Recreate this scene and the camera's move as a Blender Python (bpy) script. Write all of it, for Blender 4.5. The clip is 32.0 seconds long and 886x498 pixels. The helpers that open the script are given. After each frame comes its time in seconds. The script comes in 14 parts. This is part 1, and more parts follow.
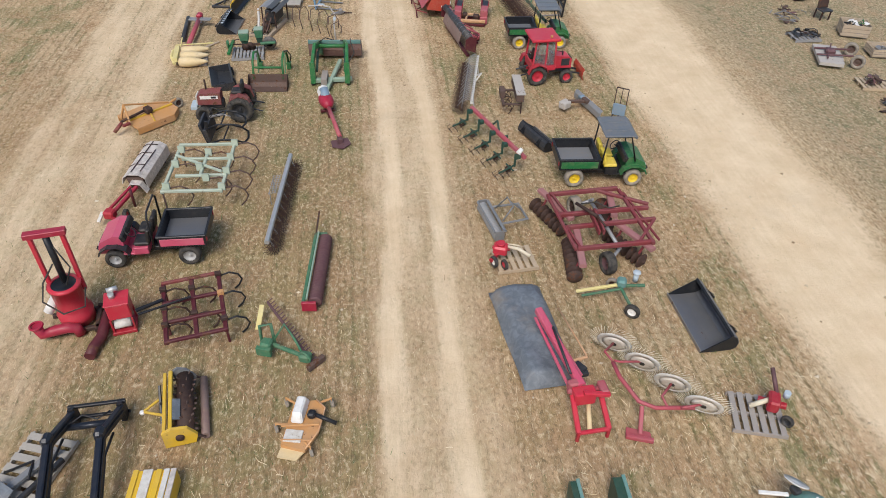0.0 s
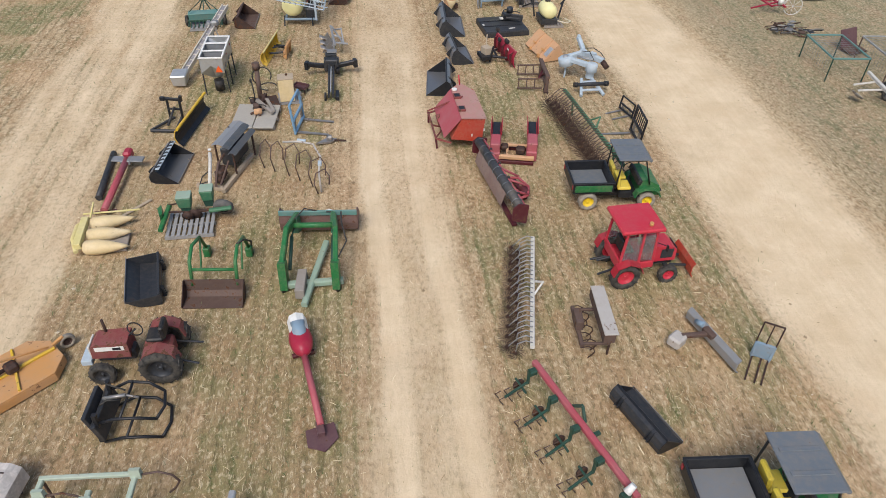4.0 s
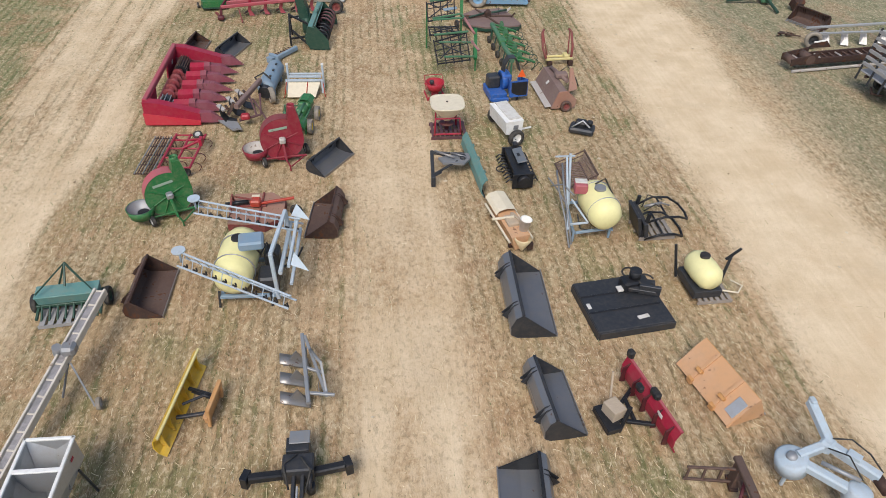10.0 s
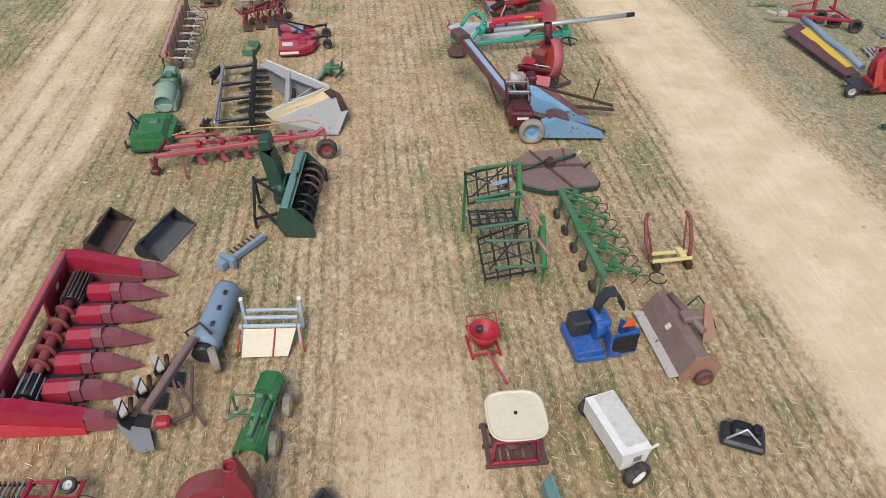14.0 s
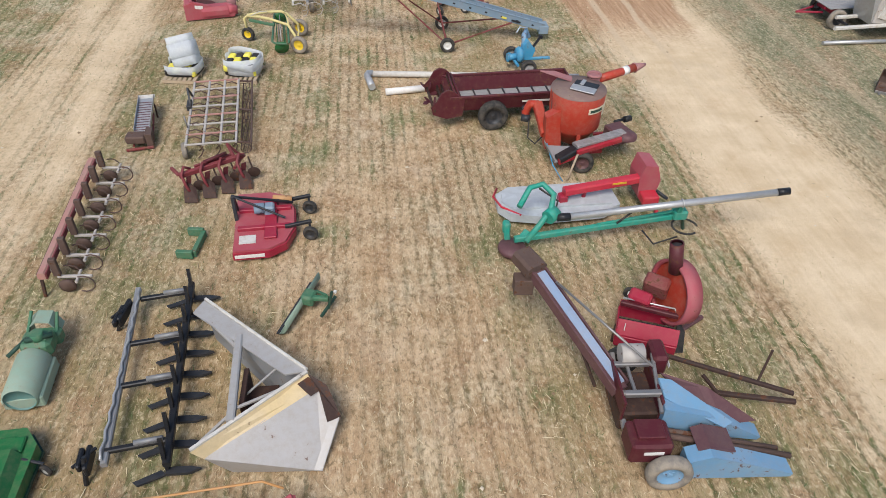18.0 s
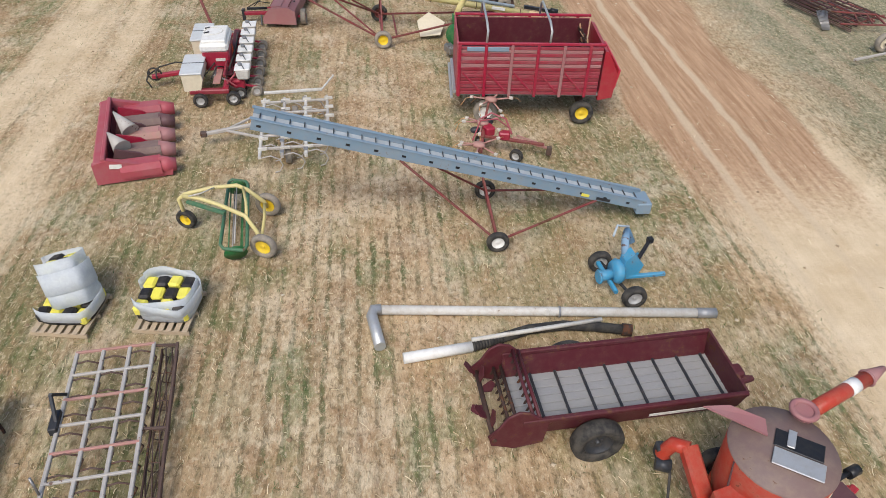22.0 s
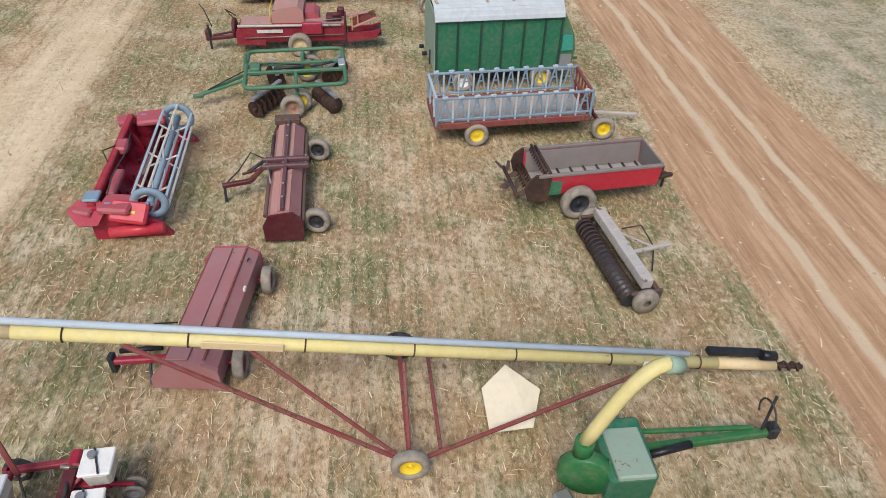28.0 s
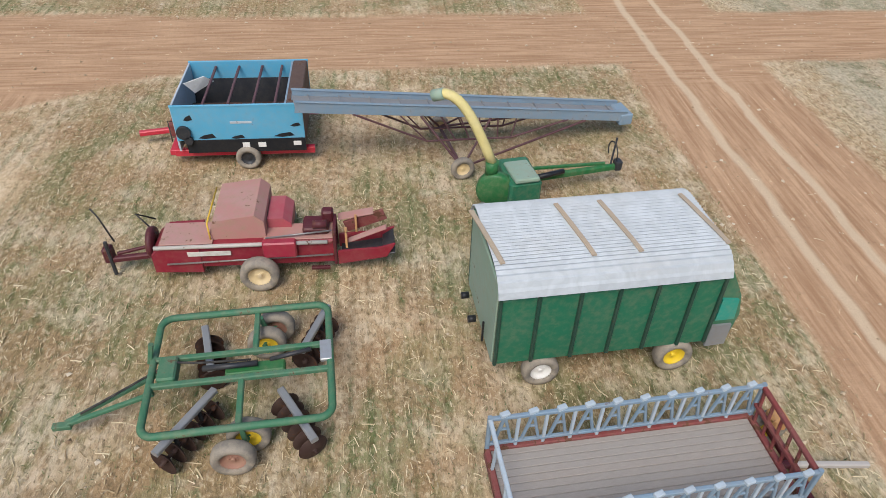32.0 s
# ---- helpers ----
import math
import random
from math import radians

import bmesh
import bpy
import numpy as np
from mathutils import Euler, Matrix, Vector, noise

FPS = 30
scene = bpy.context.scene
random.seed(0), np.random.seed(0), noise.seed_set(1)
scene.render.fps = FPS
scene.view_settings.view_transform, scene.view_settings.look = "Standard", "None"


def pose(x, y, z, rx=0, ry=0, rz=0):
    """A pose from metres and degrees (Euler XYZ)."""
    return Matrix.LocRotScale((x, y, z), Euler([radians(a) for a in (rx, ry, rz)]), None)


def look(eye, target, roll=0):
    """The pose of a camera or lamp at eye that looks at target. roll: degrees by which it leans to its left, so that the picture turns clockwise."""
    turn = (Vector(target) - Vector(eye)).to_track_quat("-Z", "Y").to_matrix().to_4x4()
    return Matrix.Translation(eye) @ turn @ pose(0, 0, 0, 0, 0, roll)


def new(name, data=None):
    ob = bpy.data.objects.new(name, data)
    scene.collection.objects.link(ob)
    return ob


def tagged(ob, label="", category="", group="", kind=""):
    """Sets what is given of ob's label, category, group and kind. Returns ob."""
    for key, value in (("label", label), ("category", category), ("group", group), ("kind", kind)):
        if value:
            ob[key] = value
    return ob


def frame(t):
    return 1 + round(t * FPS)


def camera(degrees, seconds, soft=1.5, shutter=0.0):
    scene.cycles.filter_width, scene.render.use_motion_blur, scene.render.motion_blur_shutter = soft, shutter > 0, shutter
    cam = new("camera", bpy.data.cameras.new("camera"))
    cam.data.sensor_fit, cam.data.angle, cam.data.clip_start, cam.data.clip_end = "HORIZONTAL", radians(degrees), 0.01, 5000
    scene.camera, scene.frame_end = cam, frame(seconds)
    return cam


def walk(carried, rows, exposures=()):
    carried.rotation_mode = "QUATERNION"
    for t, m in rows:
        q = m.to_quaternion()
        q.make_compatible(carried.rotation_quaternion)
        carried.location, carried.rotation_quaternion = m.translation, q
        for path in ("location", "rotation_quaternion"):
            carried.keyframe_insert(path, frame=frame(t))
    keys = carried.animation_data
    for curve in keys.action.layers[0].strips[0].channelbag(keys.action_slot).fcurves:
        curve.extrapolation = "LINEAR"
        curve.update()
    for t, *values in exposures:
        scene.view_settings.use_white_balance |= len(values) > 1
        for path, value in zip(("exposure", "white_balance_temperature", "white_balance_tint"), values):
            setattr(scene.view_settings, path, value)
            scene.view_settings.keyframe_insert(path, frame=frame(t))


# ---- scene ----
cam = camera(65.73, 32.0, soft=.6)
# seconds, x, y, z, yaw, pitch, roll of a gimballed drone on a nearly straight, slowly sinking line
ROWS = [
    (0, -.052, .444, 12.861, -6.31, -40.04, -1.26),
    (.5, .002, 1.931, 12.835, -6.3, -40.04, -1.26),
    (1, .053, 3.523, 12.806, -6.28, -40.04, -1.26),
    (1.5, .101, 5.018, 12.779, -6.26, -40.04, -1.26),
    (2, .146, 6.599, 12.749, -6.24, -40.04, -1.27),
    (2.5, .19, 8.071, 12.719, -6.23, -40.04, -1.27),
    (3, .231, 9.567, 12.689, -6.21, -40.04, -1.27),
    (3.5, .27, 11.183, 12.658, -6.19, -40.04, -1.27),
    (5.5, .405, 17.353, 12.527, -6.12, -40.04, -1.28),
    (6, .433, 18.868, 12.493, -6.11, -40.04, -1.28),
    (6.5, .462, 20.516, 12.457, -6.09, -40.04, -1.28),
    (7, .488, 22.033, 12.422, -6.07, -40.04, -1.28),
    (7.5, .513, 23.667, 12.387, -6.05, -40.04, -1.28),
    (8, .537, 25.211, 12.351, -6.04, -40.04, -1.28),
    (8.5, .56, 26.754, 12.313, -6.02, -40.04, -1.28),
    (9, .581, 28.428, 12.276, -6, -40.04, -1.29),
    (9.5, .602, 30.014, 12.239, -5.98, -40.04, -1.29),
    (10, .621, 31.561, 12.201, -5.97, -40.04, -1.29),
    (10.5, .64, 33.261, 12.163, -5.95, -40.04, -1.29),
    (11, .658, 34.828, 12.123, -5.93, -40.04, -1.29),
    (11.5, .675, 36.502, 12.085, -5.91, -40.04, -1.29),
    (12, .692, 38.05, 12.045, -5.9, -40.04, -1.29),
    (12.5, .707, 39.614, 12.004, -5.88, -40.04, -1.3),
    (13, .724, 41.304, 11.965, -5.86, -40.04, -1.3),
    (13.5, .738, 42.86, 11.924, -5.85, -40.04, -1.3),
    (14, .752, 44.421, 11.883, -5.83, -40.04, -1.3),
    (14.5, .767, 46.102, 11.842, -5.81, -40.04, -1.3),
    (16.5, .82, 52.415, 11.675, -5.74, -40.04, -1.31),
    (17, .833, 54.091, 11.633, -5.72, -40.04, -1.31),
    (17.5, .845, 55.661, 11.591, -5.71, -40.04, -1.31),
    (18, .857, 57.212, 11.548, -5.69, -40.04, -1.31),
    (18.5, .869, 58.872, 11.506, -5.67, -40.04, -1.31),
    (19, .881, 60.398, 11.463, -5.65, -40.04, -1.31),
    (19.5, .892, 61.944, 11.42, -5.64, -40.04, -1.32),
    (20, .904, 63.622, 11.377, -5.62, -40.04, -1.32),
    (20.5, .915, 65.143, 11.334, -5.6, -40.04, -1.32),
    (21, .927, 66.785, 11.292, -5.59, -40.04, -1.32),
    (21.5, .938, 68.327, 11.249, -5.57, -40.04, -1.32),
    (22, .949, 69.884, 11.206, -5.55, -40.04, -1.32),
    (22.5, .96, 71.541, 11.163, -5.53, -40.04, -1.32),
    (23, .97, 73.063, 11.12, -5.52, -40.04, -1.33),
    (23.5, .981, 74.592, 11.077, -5.5, -40.04, -1.33),
    (24, .991, 76.267, 11.034, -5.48, -40.04, -1.33),
    (24.5, 1.001, 77.816, 10.991, -5.46, -40.04, -1.33),
    (25, 1.011, 79.492, 10.948, -5.45, -40.04, -1.33),
    (25.5, 1.021, 80.908, 10.906, -5.43, -40.04, -1.33),
    (26, 1.03, 82.46, 10.864, -5.41, -40.04, -1.33),
    (26.5, 1.038, 84.134, 10.822, -5.4, -40.04, -1.34),
    (28.5, 1.068, 90.366, 10.655, -5.33, -40.04, -1.34),
    (29, 1.075, 92.007, 10.614, -5.31, -40.04, -1.34),
    (29.5, 1.08, 93.526, 10.573, -5.29, -40.04, -1.34),
    (30, 1.085, 95.044, 10.533, -5.27, -40.04, -1.35),
    (30.5, 1.088, 96.678, 10.493, -5.26, -40.04, -1.35),
    (31, 1.091, 98.212, 10.452, -5.24, -40.04, -1.35),
    (31.5, 1.093, 99.84, 10.413, -5.22, -40.04, -1.35),
    (32, 1.095, 101.349, 10.374, -5.2, -40.04, -1.35),
]
walk(cam, [(t, pose(x, y, z, 90 + pitch, roll, yaw)) for t, x, y, z, yaw, pitch, roll in ROWS])

# ---- light ----
world = bpy.data.worlds.new("sky")
scene.world = world
world.use_nodes = True
SUN_EL, SUN_AZ = radians(52), radians(200)
_n, _l = world.node_tree.nodes, world.node_tree.links
sky = _n.new("ShaderNodeTexSky")
sky.sky_type, sky.sun_disc, sky.sun_elevation, sky.sun_rotation = "NISHITA", False, SUN_EL, SUN_AZ
sky.dust_density, sky.air_density, sky.ozone_density = 2.5, 1.0, 1.5
_n["Background"].inputs["Strength"].default_value = .115
_l.new(sky.outputs["Color"], _n["Background"].inputs["Color"])
sun = new("sun", bpy.data.lights.new("sun", "SUN"))
sun.data.energy, sun.data.angle, sun.data.color = 1.85, radians(26), (1.0, .965, .93)
sun.matrix_world = look((0, 0, 0), (-math.sin(SUN_AZ) * math.cos(SUN_EL), -math.cos(SUN_AZ) * math.cos(SUN_EL), -math.sin(SUN_EL)))
scene.view_settings.exposure = .4


# ---- materials ----
class Nodes:
    """A short hand for node trees."""

    def __init__(self, name):
        self.m = bpy.data.materials.new(name)
        self.m.use_nodes = True
        self.t = self.m.node_tree
        self.bsdf = self.t.nodes["Principled BSDF"]

    def put(self, socket, v):
        if isinstance(v, bpy.types.NodeSocket):
            self.t.links.new(v, socket)
        elif v is not None:
            socket.default_value = (*v, 1) if isinstance(v, tuple) and len(v) == 3 and socket.type == "RGBA" else v

    def node(self, kind, **ins):
        n = self.t.nodes.new(kind)
        for k, v in ins.items():
            self.put(n.inputs[k.replace("_", " ")], v)
        return n

    def math(self, op, a, b=.0, clamp=False):
        n = self.t.nodes.new("ShaderNodeMath")
        n.operation, n.use_clamp = op, clamp
        self.put(n.inputs[0], a), self.put(n.inputs[1], b)
        return n.outputs[0]

    def noise(self, vec, scale, detail=4, rough=.55, distort=.0):
        return self.node("ShaderNodeTexNoise", Vector=vec, Scale=scale, Detail=detail, Roughness=rough, Distortion=distort).outputs["Fac"]

    def ramp(self, fac, a, b):
        """0 below a, 1 above b, smooth between."""
        n = self.node("ShaderNodeMapRange", Value=fac)
        n.interpolation_type = "SMOOTHSTEP"
        self.put(n.inputs["From Min"], a), self.put(n.inputs["From Max"], b)
        return n.outputs[0]

    def mix(self, fac, a, b, kind="MIX"):
        n = self.t.nodes.new("ShaderNodeMix")
        n.data_type, n.blend_type = "RGBA", kind
        self.put(n.inputs[0], fac), self.put(n.inputs[6], a), self.put(n.inputs[7], b)
        return n.outputs[2]

    def bump(self, h, strength, dist):
        return self.node("ShaderNodeBump", Height=h, Strength=strength, Distance=dist).outputs[0]

    def done(self, color, rough=.6, metal=.0, normal=None, **more):
        b = self.bsdf
        self.put(b.inputs["Base Color"], color), self.put(b.inputs["Roughness"], rough), self.put(b.inputs["Metallic"], metal)
        if normal is not None:
            self.put(b.inputs["Normal"], normal)
        for k, v in more.items():
            self.put(b.inputs[k.replace("_", " ")], v)
        return self.m


RUST, DUST = (.085, .038, .022), (.33, .25, .16)


def paint(name, color, rough=.45, metal=.0, fade=.25, rust=.2, dust=.25, scale=1):
    """Weathered paint: chalky fading in broad patches, chips down to rust, a film of field dust and fine grain."""
    n = Nodes(name)
    co = n.node("ShaderNodeTexCoord").outputs["Object"]
    rnd = n.node("ShaderNodeObjectInfo").outputs["Random"]
    off = n.node("ShaderNodeVectorMath")
    n.put(off.inputs[0], co), n.put(off.inputs[1], n.node("ShaderNodeCombineXYZ", X=n.math("MULTIPLY", rnd, 37), Y=n.math("MULTIPLY", rnd, 19)).outputs[0])
    v = off.outputs[0]
    big, mid, fine = n.noise(v, 1.3 * scale, 3), n.noise(v, 7 * scale, 5, .65), n.noise(v, 60, 3)
    pale = tuple(min(.9, c * .78 + .35 * sum(color) / 3 + .006) for c in color)
    c = n.mix(n.math("MULTIPLY", n.ramp(big, .35, .7), fade), color, pale)
    c = n.mix(n.math("MULTIPLY", fine, .25), c, tuple(x * .6 for x in color))
    c = n.mix(n.math("MULTIPLY", n.ramp(n.math("ADD", mid, n.math("MULTIPLY", big, .3)), .5, .95), dust), c, DUST)
    chips = n.ramp(n.math("ADD", mid, n.math("MULTIPLY", n.math("SUBTRACT", big, .5), .5)), .74 - .3 * rust, .80 - .3 * rust)
    c = n.mix(n.math("MULTIPLY", chips, min(1, .5 + rust)), c, n.mix(fine, RUST, tuple(x * 1.9 for x in RUST)))
    r = n.math("ADD", rough, n.math("MULTIPLY", chips, .3), True)
    return n.done(c, r, metal, n.bump(n.math("ADD", mid, n.math("MULTIPLY", fine, .3)), .25, .01), Specular_IOR_Level=.28)


RED = paint("red paint", (.37, .016, .032), .4, fade=.35, rust=.12, dust=.12)
BRIGHT_RED = paint("bright red paint", (.52, .028, .052), .32, fade=.2, rust=.02, dust=.12)
PINK_RED = paint("sun-bleached red paint", (.40, .075, .095), .5, fade=.6, rust=.08, dust=.12)
CRIMSON = paint("crimson paint", (.34, .014, .042), .36, fade=.3, rust=.06, dust=.1)
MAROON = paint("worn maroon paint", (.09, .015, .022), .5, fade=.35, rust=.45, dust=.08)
OLD_RED = paint("old chalky red paint", (.215, .045, .043), .65, fade=.7, rust=.55)
TOMATO = paint("tomato red paint", (.43, .042, .022), .42, fade=.3, rust=.2)
ORANGE = paint("orange paint", (.55, .28, .10), .5, fade=.5, rust=.3)
PEACH = paint("faded orange paint", (.58, .33, .17), .6, fade=.4, rust=.3)
GREEN = paint("green paint", (.018, .15, .045), .38, fade=.25, rust=.06)
OLD_GREEN = paint("old green paint", (.05, .17, .09), .55, fade=.45, rust=.3)
PALE_GREEN = paint("pale green paint", (.27, .38, .29), .6, fade=.5, rust=.2)
DARK_GREEN = paint("dark green paint", (.022, .065, .045), .42, fade=.3, rust=.04, dust=.08)
WAGON_GREEN = paint("wagon green paint", (.02, .16, .085), .42, fade=.3, rust=.06)
TEAL = paint("turquoise paint", (.02, .30, .22), .42, fade=.3, rust=.12)
SEA = paint("weathered sea green paint", (.11, .25, .23), .55, fade=.4, rust=.2)
BLUE = paint("blue paint", (.012, .10, .38), .35, fade=.2, rust=.05)
SKY_BLUE = paint("sky blue paint", (.045, .30, .50), .45, fade=.3, rust=.22)
PALE_SKY = paint("scuffed pale blue paint", (.095, .37, .55), .5, fade=.4, rust=.15, dust=.15)
OLD_BLUE = paint("old blue paint", (.16, .32, .48), .5, fade=.5, rust=.35)
LILAC = paint("faded lilac blue paint", (.27, .36, .50), .5, fade=.5, rust=.15)
STEEL_BLUE = paint("blue grey paint", (.20, .29, .37), .5, fade=.4, rust=.2)
SILVER_BLUE = paint("pale blue grey paint", (.42, .50, .56), .5, fade=.4, rust=.1)
YELLOW = paint("yellow paint", (.68, .43, .03), .42, fade=.3, rust=.12)
PALE_YELLOW = paint("pale yellow paint", (.68, .58, .24), .5, fade=.4, rust=.12)
RIM_YELLOW = paint("yellow rim paint", (.78, .55, .02), .4, fade=.2, rust=.04, dust=.15)
CREAM = paint("cream plastic", (.70, .62, .46), .5, fade=.2, rust=.0, dust=.2)
MAIZE = paint("sun-bleached maize plastic", (.68, .53, .29), .5, fade=.6, rust=.16)
TANK = paint("yellow plastic tank", (.80, .74, .36), .38, fade=.2, rust=.0, dust=.1)
LEMON = paint("lemon plastic", (.80, .72, .10), .45, fade=.2, rust=.0, dust=.05)
WHITE = paint("white paint", (.78, .77, .73), .45, fade=.2, rust=.03, dust=.25)
FROST_WHITE = paint("pale blue-white plastic", (.58, .60, .60), .45, fade=.2, rust=0, dust=.2)
OFF_WHITE = paint("weathered white paint", (.62, .60, .55), .55, fade=.3, rust=.15, dust=.5)
GREY = paint("grey steel", (.24, .25, .26), .5, .3, fade=.4, rust=.2)
GALV = paint("galvanised steel", (.50, .51, .51), .42, .55, fade=.4, rust=.03)
DULL_GALV = paint("dull zinc steel", (.32, .33, .34), .5, .4, fade=.4, rust=.1)
BARE = paint("worn bare steel", (.30, .29, .28), .4, .6, fade=.5, rust=.3)
NAVY = paint("blue-black gloss paint", (.012, .017, .028), .28, fade=.3, rust=.02, dust=.05)
BLACK = paint("black paint", (.014, .016, .02), .36, fade=.3, rust=.03, dust=.05)
CHARCOAL = paint("charcoal steel", (.035, .039, .046), .42, .2, fade=.4, rust=.08, dust=.1)
SCUFFED = paint("scuffed bucket steel", (.19, .197, .21), .3, .5, fade=.8, rust=.2, dust=.15, scale=.7)
ROOF = paint("grey plastic roof", (.13, .15, .17), .4, fade=.3, rust=.0, dust=.25)
RUSTY = paint("rusted steel", (.058, .032, .026), .7, .2, fade=.6, rust=.55, dust=.1)
BROWN = paint("rust brown steel", (.115, .072, .058), .7, .15, fade=.6, rust=.5, dust=.12)
HARROW_GREY = paint("weathered grey beige steel", (.47, .435, .395), .6, .1, fade=.5, rust=.35)
PLOUGH_GREY = paint("scoured pale grey steel", (.45, .435, .415), .45, .25, fade=.5, rust=.15, dust=.3)
DUSTY_BROWN = paint("dusty mauve brown steel", (.20, .13, .115), .6, fade=.6, rust=.2, dust=.3)
WINE = paint("wine red paint", (.25, .018, .035), .4, fade=.4, rust=.12, dust=.12)
FROST_GREEN = paint("bleached green paint", (.40, .47, .37), .55, fade=.5, rust=.15)
# red bodywork with the pink sheen of the reflected sky put into its colour
HOT_PINK = paint("pink red bodywork with sky sheen", (.56, .085, .15), .35, fade=.5, rust=.0, dust=.08)
PLUM = paint("plum brown steel", (.125, .058, .064), .5, .1, fade=.5, rust=.3, dust=.12)
MAUVE = paint("sun-faded plum red paint", (.35, .15, .15), .5, fade=.6, rust=.1, dust=.15)
PLASTIC = paint("black plastic", (.018, .018, .02), .5, fade=.2, rust=.0, dust=.12)
FADED_RUST = paint("faded rust orange paint", (.33, .17, .12), .6, fade=.5, rust=.35, dust=.4)
HARROW_RED = paint("weathered harrow red", (.21, .035, .042), .55, fade=.6, rust=.25, dust=.1)
DUSTY_PINK = paint("dusty faded red paint", (.45, .22, .19), .6, fade=.6, rust=.25, dust=.55)
SNOUT = paint("scoured crimson sheet", (.23, .055, .075), .5, fade=.75, rust=.32, dust=.08, scale=1.6)
WEATHERED = paint("chalky weathered crimson", (.30, .03, .05), .55, fade=.85, rust=.22, dust=.12, scale=1.7)
RIM_GREY = paint("grey rim", (.45, .45, .44), .5, .2, fade=.3, rust=.15)
SEAT_YELLOW = paint("yellow vinyl", (.72, .54, .06), .5, fade=.2, rust=.0, dust=.2)
SIGN = paint("orange warning sign", (.85, .12, .02), .4, fade=.1, rust=.0, dust=.05)
LAMP = paint("lamp lens", (.6, .6, .56), .15, fade=.1, rust=.0, dust=.1)


def rubber(name, color, dust):
    n = Nodes(name)
    co = n.node("ShaderNodeTexCoord").outputs["Object"]
    a, b = n.noise(co, 6, 4), n.noise(co, 45, 3)
    c = n.mix(n.math("MULTIPLY", n.ramp(a, .3, .65), dust), color, (.36, .31, .24))
    return n.done(n.mix(n.math("MULTIPLY", b, .4), c, tuple(x * .5 for x in color)), .85, 0, n.bump(b, .3, .01))


BLEACHED_TIN = paint("bleached dusty tin", (.60, .55, .47), .55, fade=.5, rust=.15, dust=.4)
RUST_PINK = paint("smooth rusted sheet", (.17, .095, .085), .6, .1, fade=.6, rust=.4, dust=.2)
TYRE = rubber("tyre rubber", (.018, .018, .018), .2)
DULL_TYRE = rubber("grey worn rubber", (.07, .07, .072), .3)
DUSTY_TYRE = rubber("dusty tyre rubber", (.22, .195, .165), .95)
HOSE = rubber("rubber hose", (.02, .02, .02), .15)


def wood(name, color, grey=.4):
    n = Nodes(name)
    co = n.node("ShaderNodeTexCoord").outputs["Object"]
    rnd = n.node("ShaderNodeObjectInfo").outputs["Random"]
    m = n.node("ShaderNodeMapping", Vector=co, Scale=(3, 22, 22))
    g, b = n.noise(m.outputs[0], 3, 5, .6, .6), n.noise(co, 2.5)
    c = n.mix(g, tuple(x * .55 for x in color), color)
    c = n.mix(n.math("MULTIPLY", n.math("ADD", b, n.math("MULTIPLY", rnd, .4)), grey), c, (.30, .29, .27))
    return n.done(c, .8, 0, n.bump(g, .4, .005))


PINE = wood("pallet pine", (.62, .47, .30), .25)
OLD_WOOD = wood("weathered boards", (.33, .26, .20), .6)
PLANK = wood("pale plank", (.55, .42, .28), .3)
BED_WOOD = wood("dirty wagon planks", (.20, .15, .135), .45)
BLEACHED = wood("bleached plywood", (.52, .47, .39), .5)
PALE_BOARDS = wood("bleached floor boards", (.40, .345, .30), .5)
GREY_WOOD = wood("silver grey boards", (.33, .33, .34), .8)


def cloth(name, color, scale=5, lift=1.5):
    n = Nodes(name)
    co = n.node("ShaderNodeTexCoord").outputs["Object"]
    a, b, c2 = n.noise(co, scale, 5, .6, .8), n.noise(co, 1.2), n.noise(co, 90, 2)
    c = n.mix(n.ramp(a, .35, .7), color, tuple(min(.85, x * lift) for x in color))
    c = n.mix(n.math("MULTIPLY", n.ramp(b, .5, .75), .35 * (lift - 1) / .5), c, DUST)
    return n.done(c, .55, 0, n.bump(n.math("ADD", a, n.math("MULTIPLY", c2, .15)), .5, .04))


TARP = cloth("grey vinyl tarp", (.11, .125, .14))
PALE_TARP = cloth("pale grey vinyl tarp", (.40, .43, .445), 3, 1.18)
CANVAS = cloth("taupe canvas", (.42, .385, .35))
BELT = cloth("rubber belting", (.035, .035, .037), 9)
GREY_SHEET = cloth("grey rubber sheet", (.21, .20, .20))
WRAP = cloth("stretch film", (.70, .74, .78), 11, 1.12)
WRAP.node_tree.nodes["Principled BSDF"].inputs["Alpha"].default_value = .55


def glass(name):
    n = Nodes(name)
    n.bsdf.inputs["Transmission Weight"].default_value = .9
    return n.done((.75, .8, .8), .03)


GLASS = glass("cab glass")


# ---- mesh helpers ----
V = Vector


